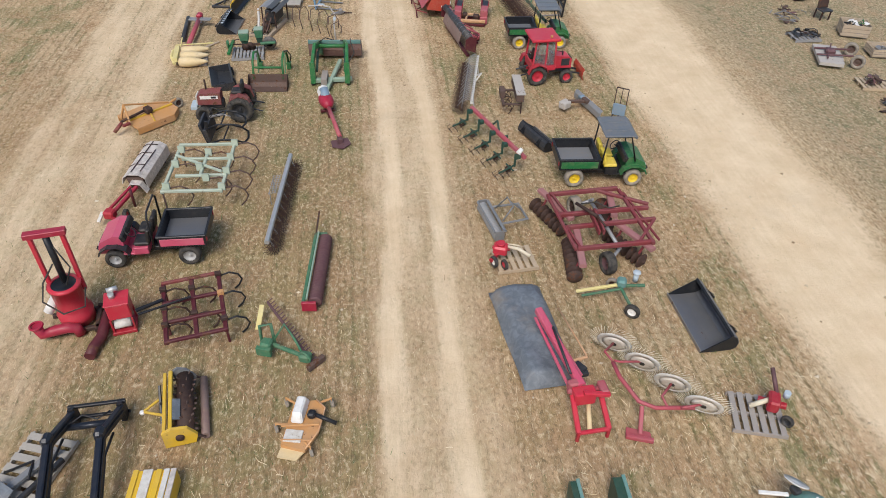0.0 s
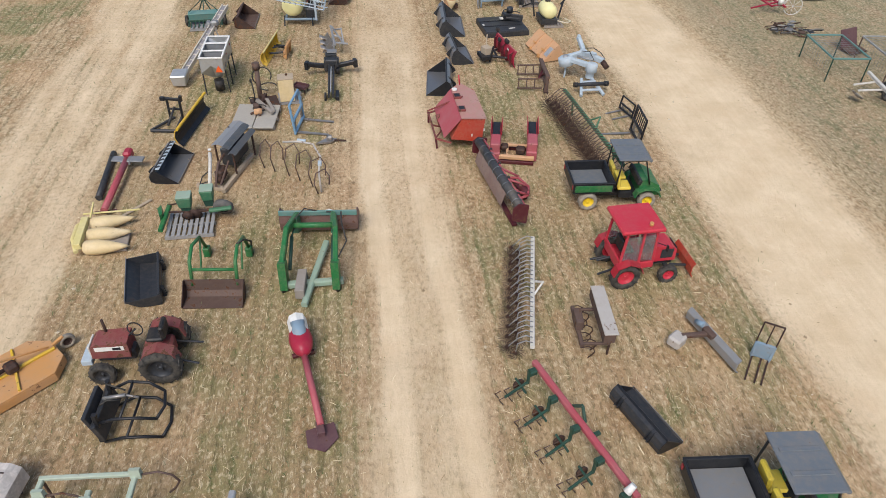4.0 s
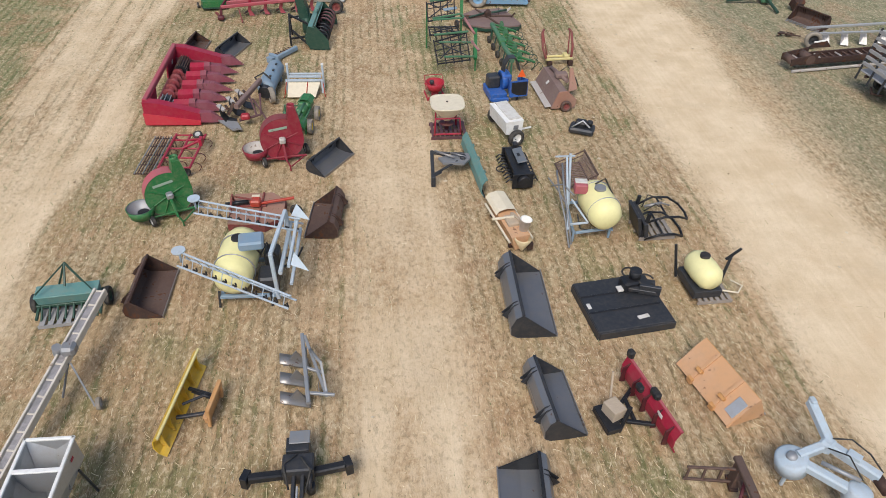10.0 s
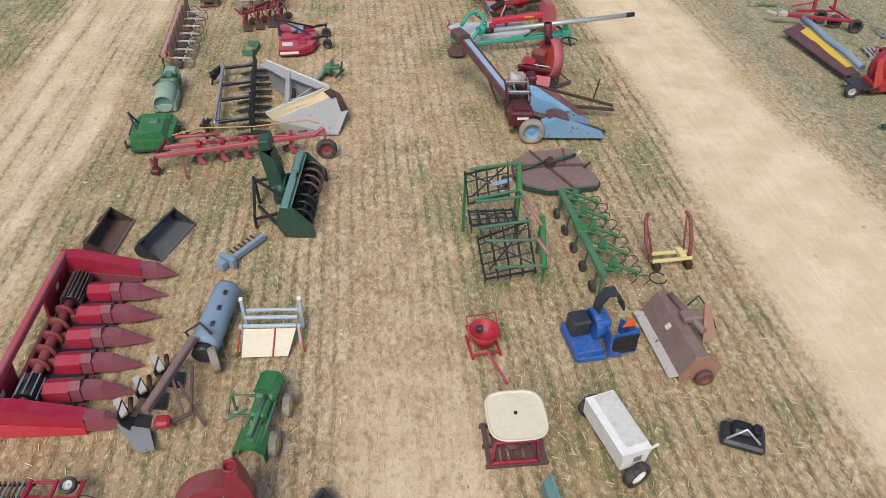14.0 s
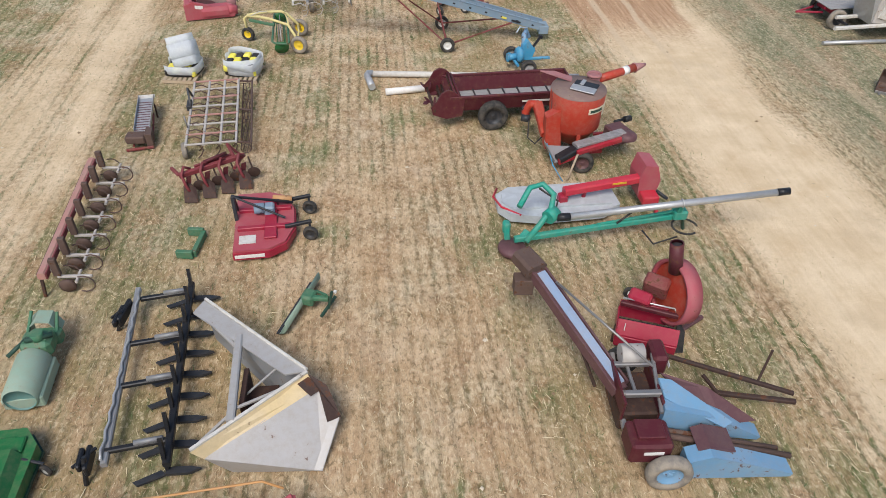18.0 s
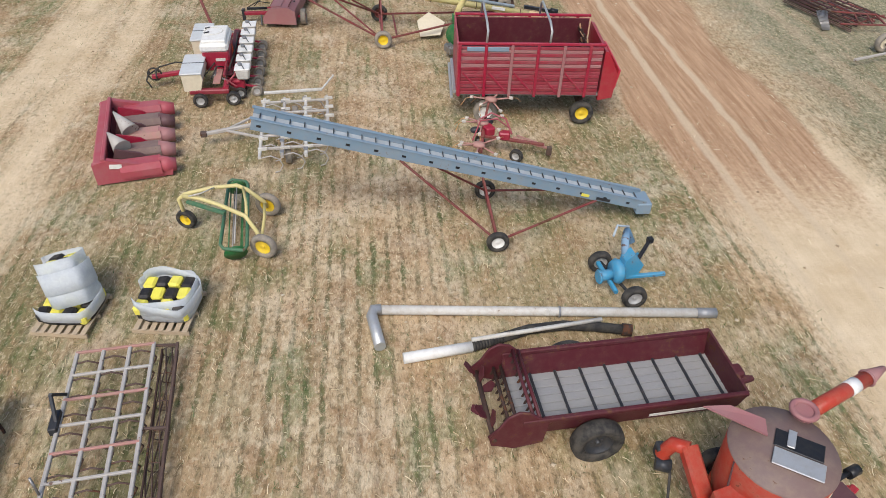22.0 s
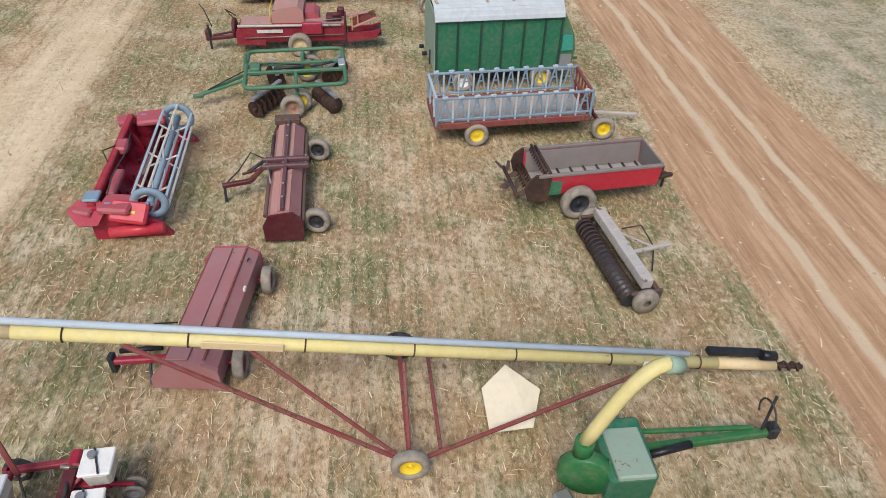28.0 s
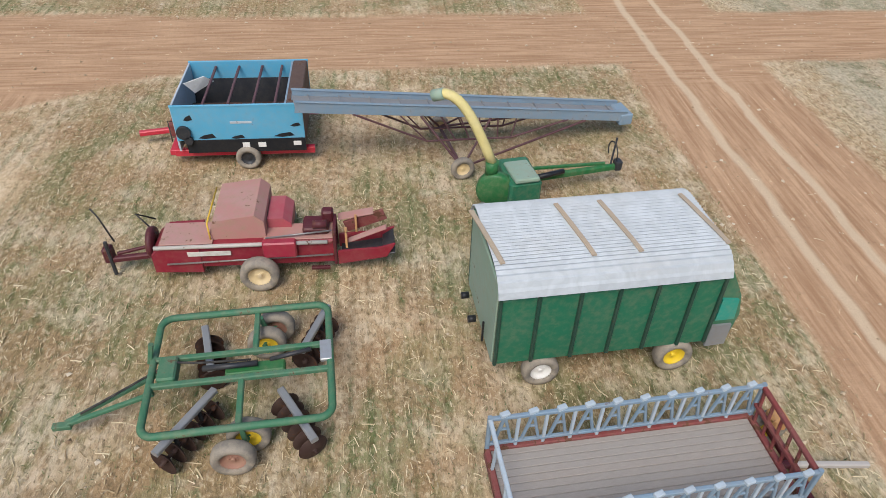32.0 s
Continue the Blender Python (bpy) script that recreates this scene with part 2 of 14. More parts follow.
class G:
    """Collects the solid pieces of one part."""

    def __init__(self):
        self.v, self.f, self.smooth, self.cuts = [], [], set(), []

    def add(self, vs, fs, smooth=False):
        o = len(self.v)
        self.cuts.append((o, len(self.f)))
        self.v += [tuple(p) for p in vs]
        for f in fs:
            if smooth:
                self.smooth.add(len(self.f))
            self.f.append(tuple(i + o for i in f))
        return self

    def box(self, x, y, z, sx, sy, sz, rz=0, rx=0, ry=0, b=.012, taper=1):
        """A block about its centre, with chamfered edges; taper scales its top."""
        b = min(b, .3 * min(sx, sy, sz))
        m = Matrix.Translation((x, y, z)) @ Euler((radians(rx), radians(ry), radians(rz))).to_matrix().to_4x4()
        hx, hy, hz = sx / 2, sy / 2, sz / 2
        vs = []
        for k in (-1, 1):
            t = taper if k > 0 else 1
            for j in (-1, 1):
                for i in (-1, 1):
                    px, py = i * hx * t, j * hy * t
                    vs += [(px, py - j * b, k * (hz - b)), (px - i * b, py, k * (hz - b)), (px - i * b, py - j * b, k * hz)]
        c = lambda i, j, k, w: 3 * ((i > 0) + 2 * (j > 0) + 4 * (k > 0)) + w
        fs = []
        for s in (-1, 1):
            fs.append([c(s, -1, -1, 0), c(s, 1, -1, 0), c(s, 1, 1, 0), c(s, -1, 1, 0)][::s])
            fs.append([c(-1, s, -1, 1), c(1, s, -1, 1), c(1, s, 1, 1), c(-1, s, 1, 1)][::-s])
            fs.append([c(-1, -1, s, 2), c(1, -1, s, 2), c(1, 1, s, 2), c(-1, 1, s, 2)][::s])
        for s in (-1, 1):
            for u in (-1, 1):
                fs.append([c(s, u, -1, 0), c(s, u, 1, 0), c(s, u, 1, 1), c(s, u, -1, 1)][::s * u])
                fs.append([c(s, -1, u, 0), c(s, -1, u, 2), c(s, 1, u, 2), c(s, 1, u, 0)][::s * u])
                fs.append([c(-1, s, u, 1), c(1, s, u, 1), c(1, s, u, 2), c(-1, s, u, 2)][::s * u])
                for w in (-1, 1):
                    fs.append([c(s, u, w, 0), c(s, u, w, 1), c(s, u, w, 2)][::s * u * w])
        return self.add([m @ V(p) for p in vs], fs)

    def basis(self, p, q):
        d = (V(q) - V(p)).normalized()
        up = V((0, 0, 1)) if abs(d.z) < .95 else V((0, 1, 0))
        s = d.cross(up).normalized()
        return d, s, s.cross(d)

    def bar(self, p, q, w, h=None):
        """A square bar from p to q, w wide and h high, with chamfered long edges."""
        h = w if h is None else h
        d, s, u = self.basis(p, q)
        c = .18 * min(w, h)
        out = [(-w / 2 + c, -h / 2), (w / 2 - c, -h / 2), (w / 2, -h / 2 + c), (w / 2, h / 2 - c), (w / 2 - c, h / 2), (-w / 2 + c, h / 2), (-w / 2, h / 2 - c), (-w / 2, -h / 2 + c)]
        vs = [V(e) + s * a + u * b for e in (p, q) for a, b in out]
        return self.add(vs, [(i, (i + 1) % 8, 8 + (i + 1) % 8, 8 + i) for i in range(8)] + [tuple(range(7, -1, -1)), tuple(range(8, 16))])

    def rod(self, p, q, r, r2=None, n=10):
        r2 = r if r2 is None else r2
        d, s, u = self.basis(p, q)
        vs = [V(e) + (s * math.cos(a) + u * math.sin(a)) * rr for e, rr in ((p, r), (q, r2)) for a in [math.tau * i / n for i in range(n)]]
        self.add(vs, [(i, (i + 1) % n, n + (i + 1) % n, n + i) for i in range(n)], True)
        o = len(self.v) - 2 * n
        self.f += [tuple(o + i for i in range(n - 1, -1, -1)), tuple(o + n + i for i in range(n))]
        return self

    def pipe(self, pts, r, n=7, closed=False):
        """A round tube along a line of points."""
        pts = [V(p) for p in pts]
        k = len(pts)
        vs, prev = [], None
        for i, p in enumerate(pts):
            a = pts[i - 1] if i or closed else p
            c = pts[(i + 1) % k] if i < k - 1 or closed else p
            d = (c - a).normalized()
            if prev is None:
                up = V((0, 0, 1)) if abs(d.z) < .9 else V((1, 0, 0))
                s = d.cross(up).normalized()
            else:
                s = (prev - d * prev.dot(d)).normalized()
            prev, u = s, s.cross(d)
            vs += [p + (s * math.cos(math.tau * j / n) + u * math.sin(math.tau * j / n)) * r for j in range(n)]
        fs = [(i * n + j, i * n + (j + 1) % n, (i + 1) % k * n + (j + 1) % n, (i + 1) % k * n + j) for i in range(k if closed else k - 1) for j in range(n)]
        self.add(vs, fs, True)
        if not closed:
            o = len(self.v) - k * n
            self.f += [tuple(o + i for i in range(n - 1, -1, -1)), tuple(o + (k - 1) * n + i for i in range(n))]
        return self

    def arc(self, c, r, a0, a1, tube, plane="xz", n=10, closed=False, k=6):
        """A bent tube: part of a circle about c."""
        pts = []
        for i in range(n if closed else n + 1):
            a = radians(a0 + (a1 - a0) * i / n)
            d = {"xz": (math.cos(a), 0, math.sin(a)), "yz": (0, math.cos(a), math.sin(a)), "xy": (math.cos(a), math.sin(a), 0)}[plane]
            pts.append(V(c) + V(d) * r)
        return self.pipe(pts, tube, k, closed)

    def lathe(self, profile, c, axis=(0, 0, 1), n=20):
        """Turns a line of (radius, height) round an axis through c."""
        d, s, u = self.basis((0, 0, 0), axis)
        k = len(profile)
        vs = [V(c) + d * h + (s * math.cos(math.tau * j / n) + u * math.sin(math.tau * j / n)) * r for r, h in profile for j in range(n)]
        return self.add(vs, [(i * n + j, i * n + (j + 1) % n, (i + 1) * n + (j + 1) % n, (i + 1) * n + j) for i in range(k - 1) for j in range(n)], True)

    def plate(self, pts, t):
        """A flat or bent polygon with a thickness along its normal."""
        pts = [V(p) for p in pts]
        nrm = V((0, 0, 0))
        for i in range(len(pts)):
            nrm += pts[i].cross(pts[(i + 1) % len(pts)])
        nrm = nrm.normalized() * t / 2
        k = len(pts)
        return self.add([p - nrm for p in pts] + [p + nrm for p in pts], [tuple(range(k - 1, -1, -1)), tuple(range(k, 2 * k))] + [(i, (i + 1) % k, k + (i + 1) % k, k + i) for i in range(k)])

    def prism(self, poly, axis, a, b):
        """A 2D outline drawn out from a to b along axis x, y or z."""
        w = {"x": lambda u, v, h: (h, u, v), "y": lambda u, v, h: (u, h, v), "z": lambda u, v, h: (u, v, h)}[axis]
        k = len(poly)
        return self.add([w(u, v, h) for h in (a, b) for u, v in poly], [tuple(range(k - 1, -1, -1)), tuple(range(k, 2 * k))] + [(i, (i + 1) % k, k + (i + 1) % k, k + i) for i in range(k)])

    def shell(self, line, axis, a, b, t, smooth=False):
        """A bent sheet: an open outline, t thick, drawn out from a to b."""
        out = []
        for i, p in enumerate(line):
            q0, q1 = V(line[max(i - 1, 0)]), V(line[min(i + 1, len(line) - 1)])
            d = (q1 - q0).normalized()
            out.append((p[0] - d.y * t, p[1] + d.x * t))
        k = len(line)
        w = {"x": lambda u, v, h: (h, u, v), "y": lambda u, v, h: (u, h, v), "z": lambda u, v, h: (u, v, h)}[axis]
        vs = [w(*p, h) for h in (a, b) for p in (*line, *out)]
        fs = []
        for i in range(k - 1):
            fs += [(i, i + 1, 2 * k + i + 1, 2 * k + i), (k + i + 1, k + i, 3 * k + i, 3 * k + i + 1), (i, k + i, k + i + 1, i + 1), (2 * k + i, 2 * k + i + 1, 3 * k + i + 1, 3 * k + i)]
        fs += [(0, 2 * k, 3 * k, k), (k - 1, 2 * k - 1, 4 * k - 1, 3 * k - 1)]
        return self.add(vs, fs, smooth)

    def ring(self, c, axis, R, r, n=20, k=6):
        return self.lathe([(R + r * math.cos(math.tau * i / k), r * math.sin(math.tau * i / k)) for i in range(k + 1)], c, axis, n)

    def ball(self, c, rx, ry, rz, n=16, k=8, power=1):
        """An egg shape; power under 1 makes it boxier."""
        f = lambda x: math.copysign(abs(x) ** power, x)
        vs = [V(c) + V((rx * f(math.cos(math.tau * j / n)) * f(math.sin(math.pi * i / k)), ry * f(math.sin(math.tau * j / n)) * f(math.sin(math.pi * i / k)), rz * f(math.cos(math.pi * i / k)))) for i in range(k + 1) for j in range(n)]
        return self.add(vs, [(i * n + j, i * n + (j + 1) % n, (i + 1) * n + (j + 1) % n, (i + 1) * n + j) for i in range(k) for j in range(n)], True)

    def pieces(self):
        """Each solid that was added, as a G of its own."""
        out = []
        for (v0, f0), (v1, f1) in zip(self.cuts, [*self.cuts[1:], (len(self.v), len(self.f))]):
            g = G()
            g.v, g.f = self.v[v0:v1], [tuple(i - v0 for i in f) for f in self.f[f0:f1]]
            g.smooth = {i - f0 for i in self.smooth if f0 <= i < f1}
            g.cuts = [(0, 0)]
            out.append(g)
        return out

    def mesh(self, name):
        me = bpy.data.meshes.new(name)
        me.from_pydata(self.v, [], self.f)
        if self.smooth:
            me.polygons.foreach_set("use_smooth", [i in self.smooth for i in range(len(self.f))])
        bm = bmesh.new()
        bm.from_mesh(me)
        bmesh.ops.remove_doubles(bm, verts=bm.verts, dist=.0004)
        bmesh.ops.recalc_face_normals(bm, faces=bm.faces)
        bm.to_mesh(me)
        bm.free()
        return me


SINGLY = {"leg", "stand", "tine", "fork", "post", "strut", "tower", "upright", "hose", "slat", "crossbar", "brace", "foot", "pillar", "stay", "lamp", "pane", "strap", "bracket", "linkage", "skid_bar", "rung", "rib", "hoop", "cable", "push_arm", "basket_arm", "motor", "coupling", "gang_hanger", "saddle", "corner_post", "front_lever", "rail", "latch", "lip", "band_sticker", "label_plate", "tine_arm", "lift_arm", "snapping_roll", "end_cover", "bolster", "tube_sleeve", "roller_arm", "tank_band", "ear", "gear_case", "side_pipe", "hood_seam", "lining"}


def part(name, g, material, parent, label="", m=None):
    """Links the pieces of g as one mesh under a thing or a part; bars and legs that stand apart become one part each."""
    if name in SINGLY and isinstance(g, G) and len(g.cuts) > 1:
        return [part(name, p, material, parent, label, m) for p in g.pieces()][0]
    me = g if isinstance(g, bpy.types.Mesh) else g.mesh(name)
    if not me.materials:
        me.materials.append(material)
    ob = new(name, me)
    ob.parent = parent
    if m is not None:
        ob.matrix_basis = m
    return tagged(ob, label)


def resized(ob, size):
    ob.matrix_basis = ob.matrix_basis @ Matrix.Scale(size, 4)
    return ob


def thing(name, x, y, rz, label, category, group="", z=.0, size=1):
    ob = new(name)
    ob.empty_display_size = .2
    ob.matrix_basis = pose(x, y, z, 0, 0, rz) @ Matrix.Scale(size, 4)
    return tagged(ob, label, category, group)


def single(name, g, material, x, y, rz, label, category, group="", z=.0, kind=""):
    """A thing of one mesh."""
    me = g.mesh(name)
    me.materials.append(material)
    ob = new(name, me)
    ob.matrix_basis = pose(x, y, z, 0, 0, rz)
    return tagged(ob, label, category, group, kind)


WHEELS = {}


def wheel(parent, x, y, R, w, turn=0, rim=RIM_GREY, tyre=TYRE, z=None, lugs=0, lean=0, label=""):
    """A tyre on a dished rim, standing at x, y; its axle lies along local x, turned by turn degrees about z."""
    key = (R, w, rim.name, tyre.name, lugs)
    if key not in WHEELS:
        t, r = G(), .56 * R
        t.lathe([(r, -.36 * w), (.72 * R, -.5 * w), (.9 * R, -.5 * w), (.975 * R, -.36 * w), (R, -.12 * w), (R, .12 * w), (.975 * R, .36 * w), (.9 * R, .5 * w), (.72 * R, .5 * w), (r, .36 * w), (r, -.36 * w)], (0, 0, 0), (1, 0, 0), 24)
        for i in range(lugs):
            for s in (-1, 1):
                a = math.tau * (i + .25 * s) / lugs
                p = V((s * .02 * w, math.cos(a) * R * .99, math.sin(a) * R * .99))
                b = a - .22
                t.bar(p, (s * .47 * w, math.cos(b) * R * .96, math.sin(b) * R * .96), .05 * R + .02, .07 * R)
        h = G()
        h.lathe([(0, -.1 * w), (.2 * R, -.1 * w), (.42 * R, -.02 * w), (.53 * R, -.3 * w), (.58 * R, -.38 * w), (.58 * R, .38 * w), (.53 * R, .3 * w), (.42 * R, .02 * w), (.2 * R, .06 * w), (0, .06 * w)], (0, 0, 0), (1, 0, 0), 20)
        h.rod((-.3 * w, 0, 0), (.3 * w, 0, 0), .11 * R, n=10)
        for i in range(5):
            a = math.tau * i / 5
            h.rod((-.16 * w, math.cos(a) * .2 * R, math.sin(a) * .2 * R), (.16 * w, math.cos(a) * .2 * R, math.sin(a) * .2 * R), .025 * R + .004, n=6)
        tm, hm = t.mesh("tyre"), h.mesh("wheel")
        tm.materials.append(tyre), hm.materials.append(rim)
        WHEELS[key] = (hm, tm)
    hm, tm = WHEELS[key]
    o = part("wheel", hm, rim, parent, label, pose(x, y, R if z is None else z, 0, lean, turn))
    part("tyre", tm, tyre, o)
    return o


# ---- ground ----
def smooth(v, a, b):
    u = np.clip((v - a) / (b - a), 0, 1)
    return u * u * (3 - 2 * u)


def field(x, y, sx, sy, seed, octaves=3):
    """Smooth patchy noise between 0 and 1 over the field, sx by sy metres to a patch."""
    out, amp, tot = 0, 1, 0
    for o in range(octaves):
        lat = np.random.RandomState(seed + o).rand(256, 256)
        u, v = x / sx * 2 ** o + 31.7 * o, y / sy * 2 ** o + 17.3 * o
        i, j = np.floor(u).astype(int), np.floor(v).astype(int)
        fu, fv = u - i, v - j
        fu, fv = fu * fu * (3 - 2 * fu), fv * fv * (3 - 2 * fv)
        g = lambda a, b: lat[(i + a) % 256, (j + b) % 256]
        out = out + amp * ((g(0, 0) * (1 - fu) + g(1, 0) * fu) * (1 - fv) + (g(0, 1) * (1 - fu) + g(1, 1) * fu) * fv)
        tot += amp
        amp *= .55
    return out / tot


def lanes(x, y):
    """How far the driven lanes are worn bare at x, y."""
    w = (field(x, y, 2.5, 6, 71) - .5) * 1.6
    right = smooth(x + .6 * w, 9.6, 11.6) * smooth(x + w, 16.3, 14.2) * smooth(y, 95, 84)
    left = smooth(x + w, -12.8, -11.6) * smooth(x + w, -7.4, -8.6) * smooth(y, 122, 116) * (.1 + .9 * field(x, y, .4, 6, 75))
    cx = .42 + .26 * np.sin((y - 15) / 4.4) * smooth(y, 40, 30)
    mid = (smooth(np.abs(x + .16 * w - cx), .46, .16) + smooth(np.abs(x + .16 * w - cx - 1.45), .44, .15)) * (.95 * smooth(y, 56, 28) + .12 * smooth(y, 95, 70)) * (.62 + .6 * field(x, y, .6, 2.4, 77))
    broad = .62 * smooth(x, -.9, .3) * smooth(x, 3.3, 2.2) * smooth(y, 63, 50) * (.35 + .9 * field(x, y, .9, 3, 79))
    return np.clip(np.maximum(np.maximum(right, left), np.maximum(mid, broad)), 0, 1)


def tilled(x, y):
    w = (field(x, y, 3, 5, 81) - .5) * 1.2
    along = smooth(x + w, 9.2, 9.9) * smooth(x + w, 15.2, 14.4) * smooth(y, 78, 92)
    bend = y - 1.2 + 2.6 * smooth(x, -5, -11.5) + .5 * w
    return np.maximum(along, smooth(bend, 121.6, 122.6) * smooth(bend - 3 * smooth(x, -5, -11), 127.4, 126.2))


def regrowth(x, y):
    """Green volunteer plants, thicker in patches and towards the far end."""
    n = .55 * field(x, y, 2.6, 7.5, 5, 3) + .45 * field(x, y, .7, 1.5, 9, 3)
    lift = .03 + .15 * smooth(y, 55, 80) + .05 * smooth(y, 84, 98) + .09 * smooth(y, 38, 33) * smooth(y, 25, 29) * smooth(x, -5.5, -3.5) * smooth(x, -.6, -1.6) + .05 * smooth(y, 30, 10) + .12 * smooth(y, 34, 26) * smooth(x, -4.2, -3.2) * smooth(x, .2, -.5) + .05 * smooth(y, 100, 110) * smooth(x, 2, -1) + .16 * smooth(x, 16.5, 18.5) - .3 * smooth(x, 13.5, 14.5) * smooth(x, 18, 16.5) + .05 * smooth(np.abs(x - .9), 2, 4) + .1 * smooth(x, -12, -14) - (.05 + .05 * smooth(y, 58, 70)) * smooth(np.abs(x - 1), 2.5, .5)
    strip = .85 * np.maximum(smooth(np.abs(x + 2.35 + .3 * (field(x, y, 4, 4, 13) - .5)), .34, .12), .8 * smooth(np.abs(x + 1.6), .3, .1)) * smooth(y, 40, 30) * smooth(field(x, y, 1.2, 2.2, 15, 3), .42, .6)
    line = .9 * smooth(field(x, y, .42, 11, 25, 2), .6, .74) * smooth(y, 70, 86) * smooth(field(x, y, .8, 2, 27, 3), .36, .52)
    return np.maximum(np.maximum(smooth(n + lift, .49, .66), strip), line) * (1 - lanes(x, y)) * (1 - tilled(x, y))


def bare(x, y):
    bands = .7 * smooth(field(x, y, 7, 1.2, 52, 2), .6, .74) * smooth(y, 82, 96)
    return np.maximum(np.maximum(bands, smooth(.5 * field(x, y, 3, 4.5, 33, 3) + .5 * field(x, y, .9, 1.2, 37, 3), .49, .62)), .55 * smooth(x, -.8, .4) * smooth(x, 3.4, 2.2) * smooth(y, 64, 50))


def thatch(x, y):
    """Olive mat of old straw and weeds that was never driven over, along both rows of machines."""
    return np.clip(smooth(np.abs(x - .9), 1.8, 3.6) * smooth(x, 10.2, 8.6) * smooth(x, -9.6, -8) * (.15 + 1.2 * field(x, y, 1.8, 3, 61)), 0, 1)


def drilling(x, y):
    """How clearly the drilled rows still show."""
    keep = .72 + .34 * smooth(y, 54, 62) * smooth(y, 94, 80) - .3 * smooth(y, 84, 96)
    worn = smooth(x, -.6, .3) * smooth(x, 3.2, 2.3) * smooth(y, 62, 50)
    return keep * (1 - .85 * worn) * (1 - .4 * smooth(np.abs(x - 1.2), 2.6, 1.2) * smooth(y, 84, 72))


def ground_material():
    n = Nodes("field soil and stubble")
    co = n.node("ShaderNodeTexCoord").outputs["Object"]
    xyz = n.node("ShaderNodeSeparateXYZ", Vector=co)
    X, Y = xyz.outputs["X"], xyz.outputs["Y"]

    def attr(name):
        a = n.t.nodes.new("ShaderNodeAttribute")
        a.attribute_name = name
        return a.outputs["Fac"]

    lane, till, lush, bald, drill, mat = attr("lane"), attr("tilled"), attr("lush"), attr("bald"), attr("drill"), attr("thatch")
    mul, add = (lambda a, b: n.math("MULTIPLY", a, b)), (lambda a, b: n.math("ADD", a, b))
    off = lambda v, k: mul(n.math("SUBTRACT", v, .5), k)

    def streaks(turn, sx, sy, scale, detail=3, rough=.6):
        m = n.node("ShaderNodeMapping", Vector=co, Scale=(sx, sy, 1))
        m.inputs["Rotation"].default_value = (0, 0, radians(turn))
        return n.noise(m.outputs[0], scale, detail, rough, .4)

    wide, mid, fine, grain = n.noise(co, .3, 4, .6), n.noise(co, .9, 5, .65), n.noise(co, 6, 5, .7), n.noise(co, 26, 3, .7)
    comb_fine, smear = streaks(0, 4.5, 1.5, 3.4, 4, .7), streaks(2, 2.2, 1, 1.8, 6, .72)
    s1, s2 = streaks(24, 6, 1, 6.5), streaks(-38, 6, 1, 6)
    # matted straw and dry soil, smeared along the rows
    soil = n.mix(n.ramp(mid, .32, .68), (.335, .215, .11), (.50, .355, .205))
    straw = n.mix(n.ramp(smear, .32, .68), (.47, .355, .21), (.65, .52, .335))
    c = n.mix(n.ramp(add(mul(smear, .8), mul(fine, .35)), .44, .72), soil, straw)
    c = n.mix(mul(n.ramp(comb_fine, .5, .72), .45), c, (.20, .145, .08))
    c = n.mix(mul(n.ramp(comb_fine, .46, .3), .35), c, (.76, .63, .43))
    # drilled rows, broken into dashes and washed out in patches
    sway = off(n.noise(co, .8, 4), .16)
    row = n.math("COSINE", mul(add(X, sway), math.tau / .36))
    dash = off(streaks(0, 1.9, 1.15, 3, 6, .8), 5)
    rows = n.ramp(add(row, dash), .3, 1.2)
    rowy = n.ramp(add(mul(wide, .6), add(mul(mid, .4), mul(lush, .12))), .3, .52)
    dark = n.mix(n.ramp(n.noise(co, 1.9, 4), .38, .62), (.105, .11, .042), (.19, .13, .068))
    c = n.mix(mul(mul(rows, mul(rowy, drill)), .88), c, dark)
    # tufts and scuffed litter that darken the ground in clumps
    clump = n.ramp(add(off(streaks(8, 1.4, .8, 2.4, 6, .75), 1), off(wide, .5)), .03, .2)
    loose = n.math("SUBTRACT", 1, mul(n.math("MAXIMUM", lane, till), .97))
    c = n.mix(mul(mul(clump, loose), mul(n.math("SUBTRACT", 1, bald), .62)), c, (.165, .13, .062))
    green = n.mix(n.ramp(fine, .3, .7), (.075, .115, .035), (.20, .225, .095))
    leafy = n.ramp(add(add(mul(fine, .6), mul(rows, .42)), off(lush, .75)), .4, .8)
    c = n.mix(mul(mul(lush, leafy), .85), c, green)
    c = n.mix(mul(bald, mul(n.ramp(smear, .25, .55), .8)), c, n.mix(n.ramp(mid, .35, .65), (.455, .29, .152), (.61, .44, .27)))
    c = n.mix(mul(mul(mat, loose), mul(n.ramp(add(smear, off(fine, .5)), .34, .62), .66)), c, n.mix(n.ramp(wide, .4, .6), (.235, .205, .092), (.27, .185, .09)))
    turned = add(add(streaks(0, 1, .8, .85, 6, .72), off(fine, .16)), add(mul(n.ramp(Y, 80, 94), .05), mul(n.ramp(Y, 42, 20), .035)))
    c = n.mix(mul(mul(n.ramp(turned, .53, .60), loose), .62), c, n.mix(n.ramp(fine, .35, .65), (.265, .155, .082), (.44, .28, .155)))
    strewn = mul(n.ramp(n.noise(co, .5, 4, .65), .44, .66), n.ramp(Y, 52, 92))
    c = n.mix(mul(strewn, mul(n.ramp(smear, .34, .6), .62)), c, (.72, .605, .435))
    # the sour grey-green sward past the lane
    meadow = n.ramp(add(X, off(mid, 2.5)), 15.4, 17.2)
    sward = n.mix(n.ramp(add(mul(smear, .8), mul(fine, .3)), .40, .72), (.17, .185, .105), (.38, .335, .22))
    c = n.mix(mul(meadow, .85), c, sward)
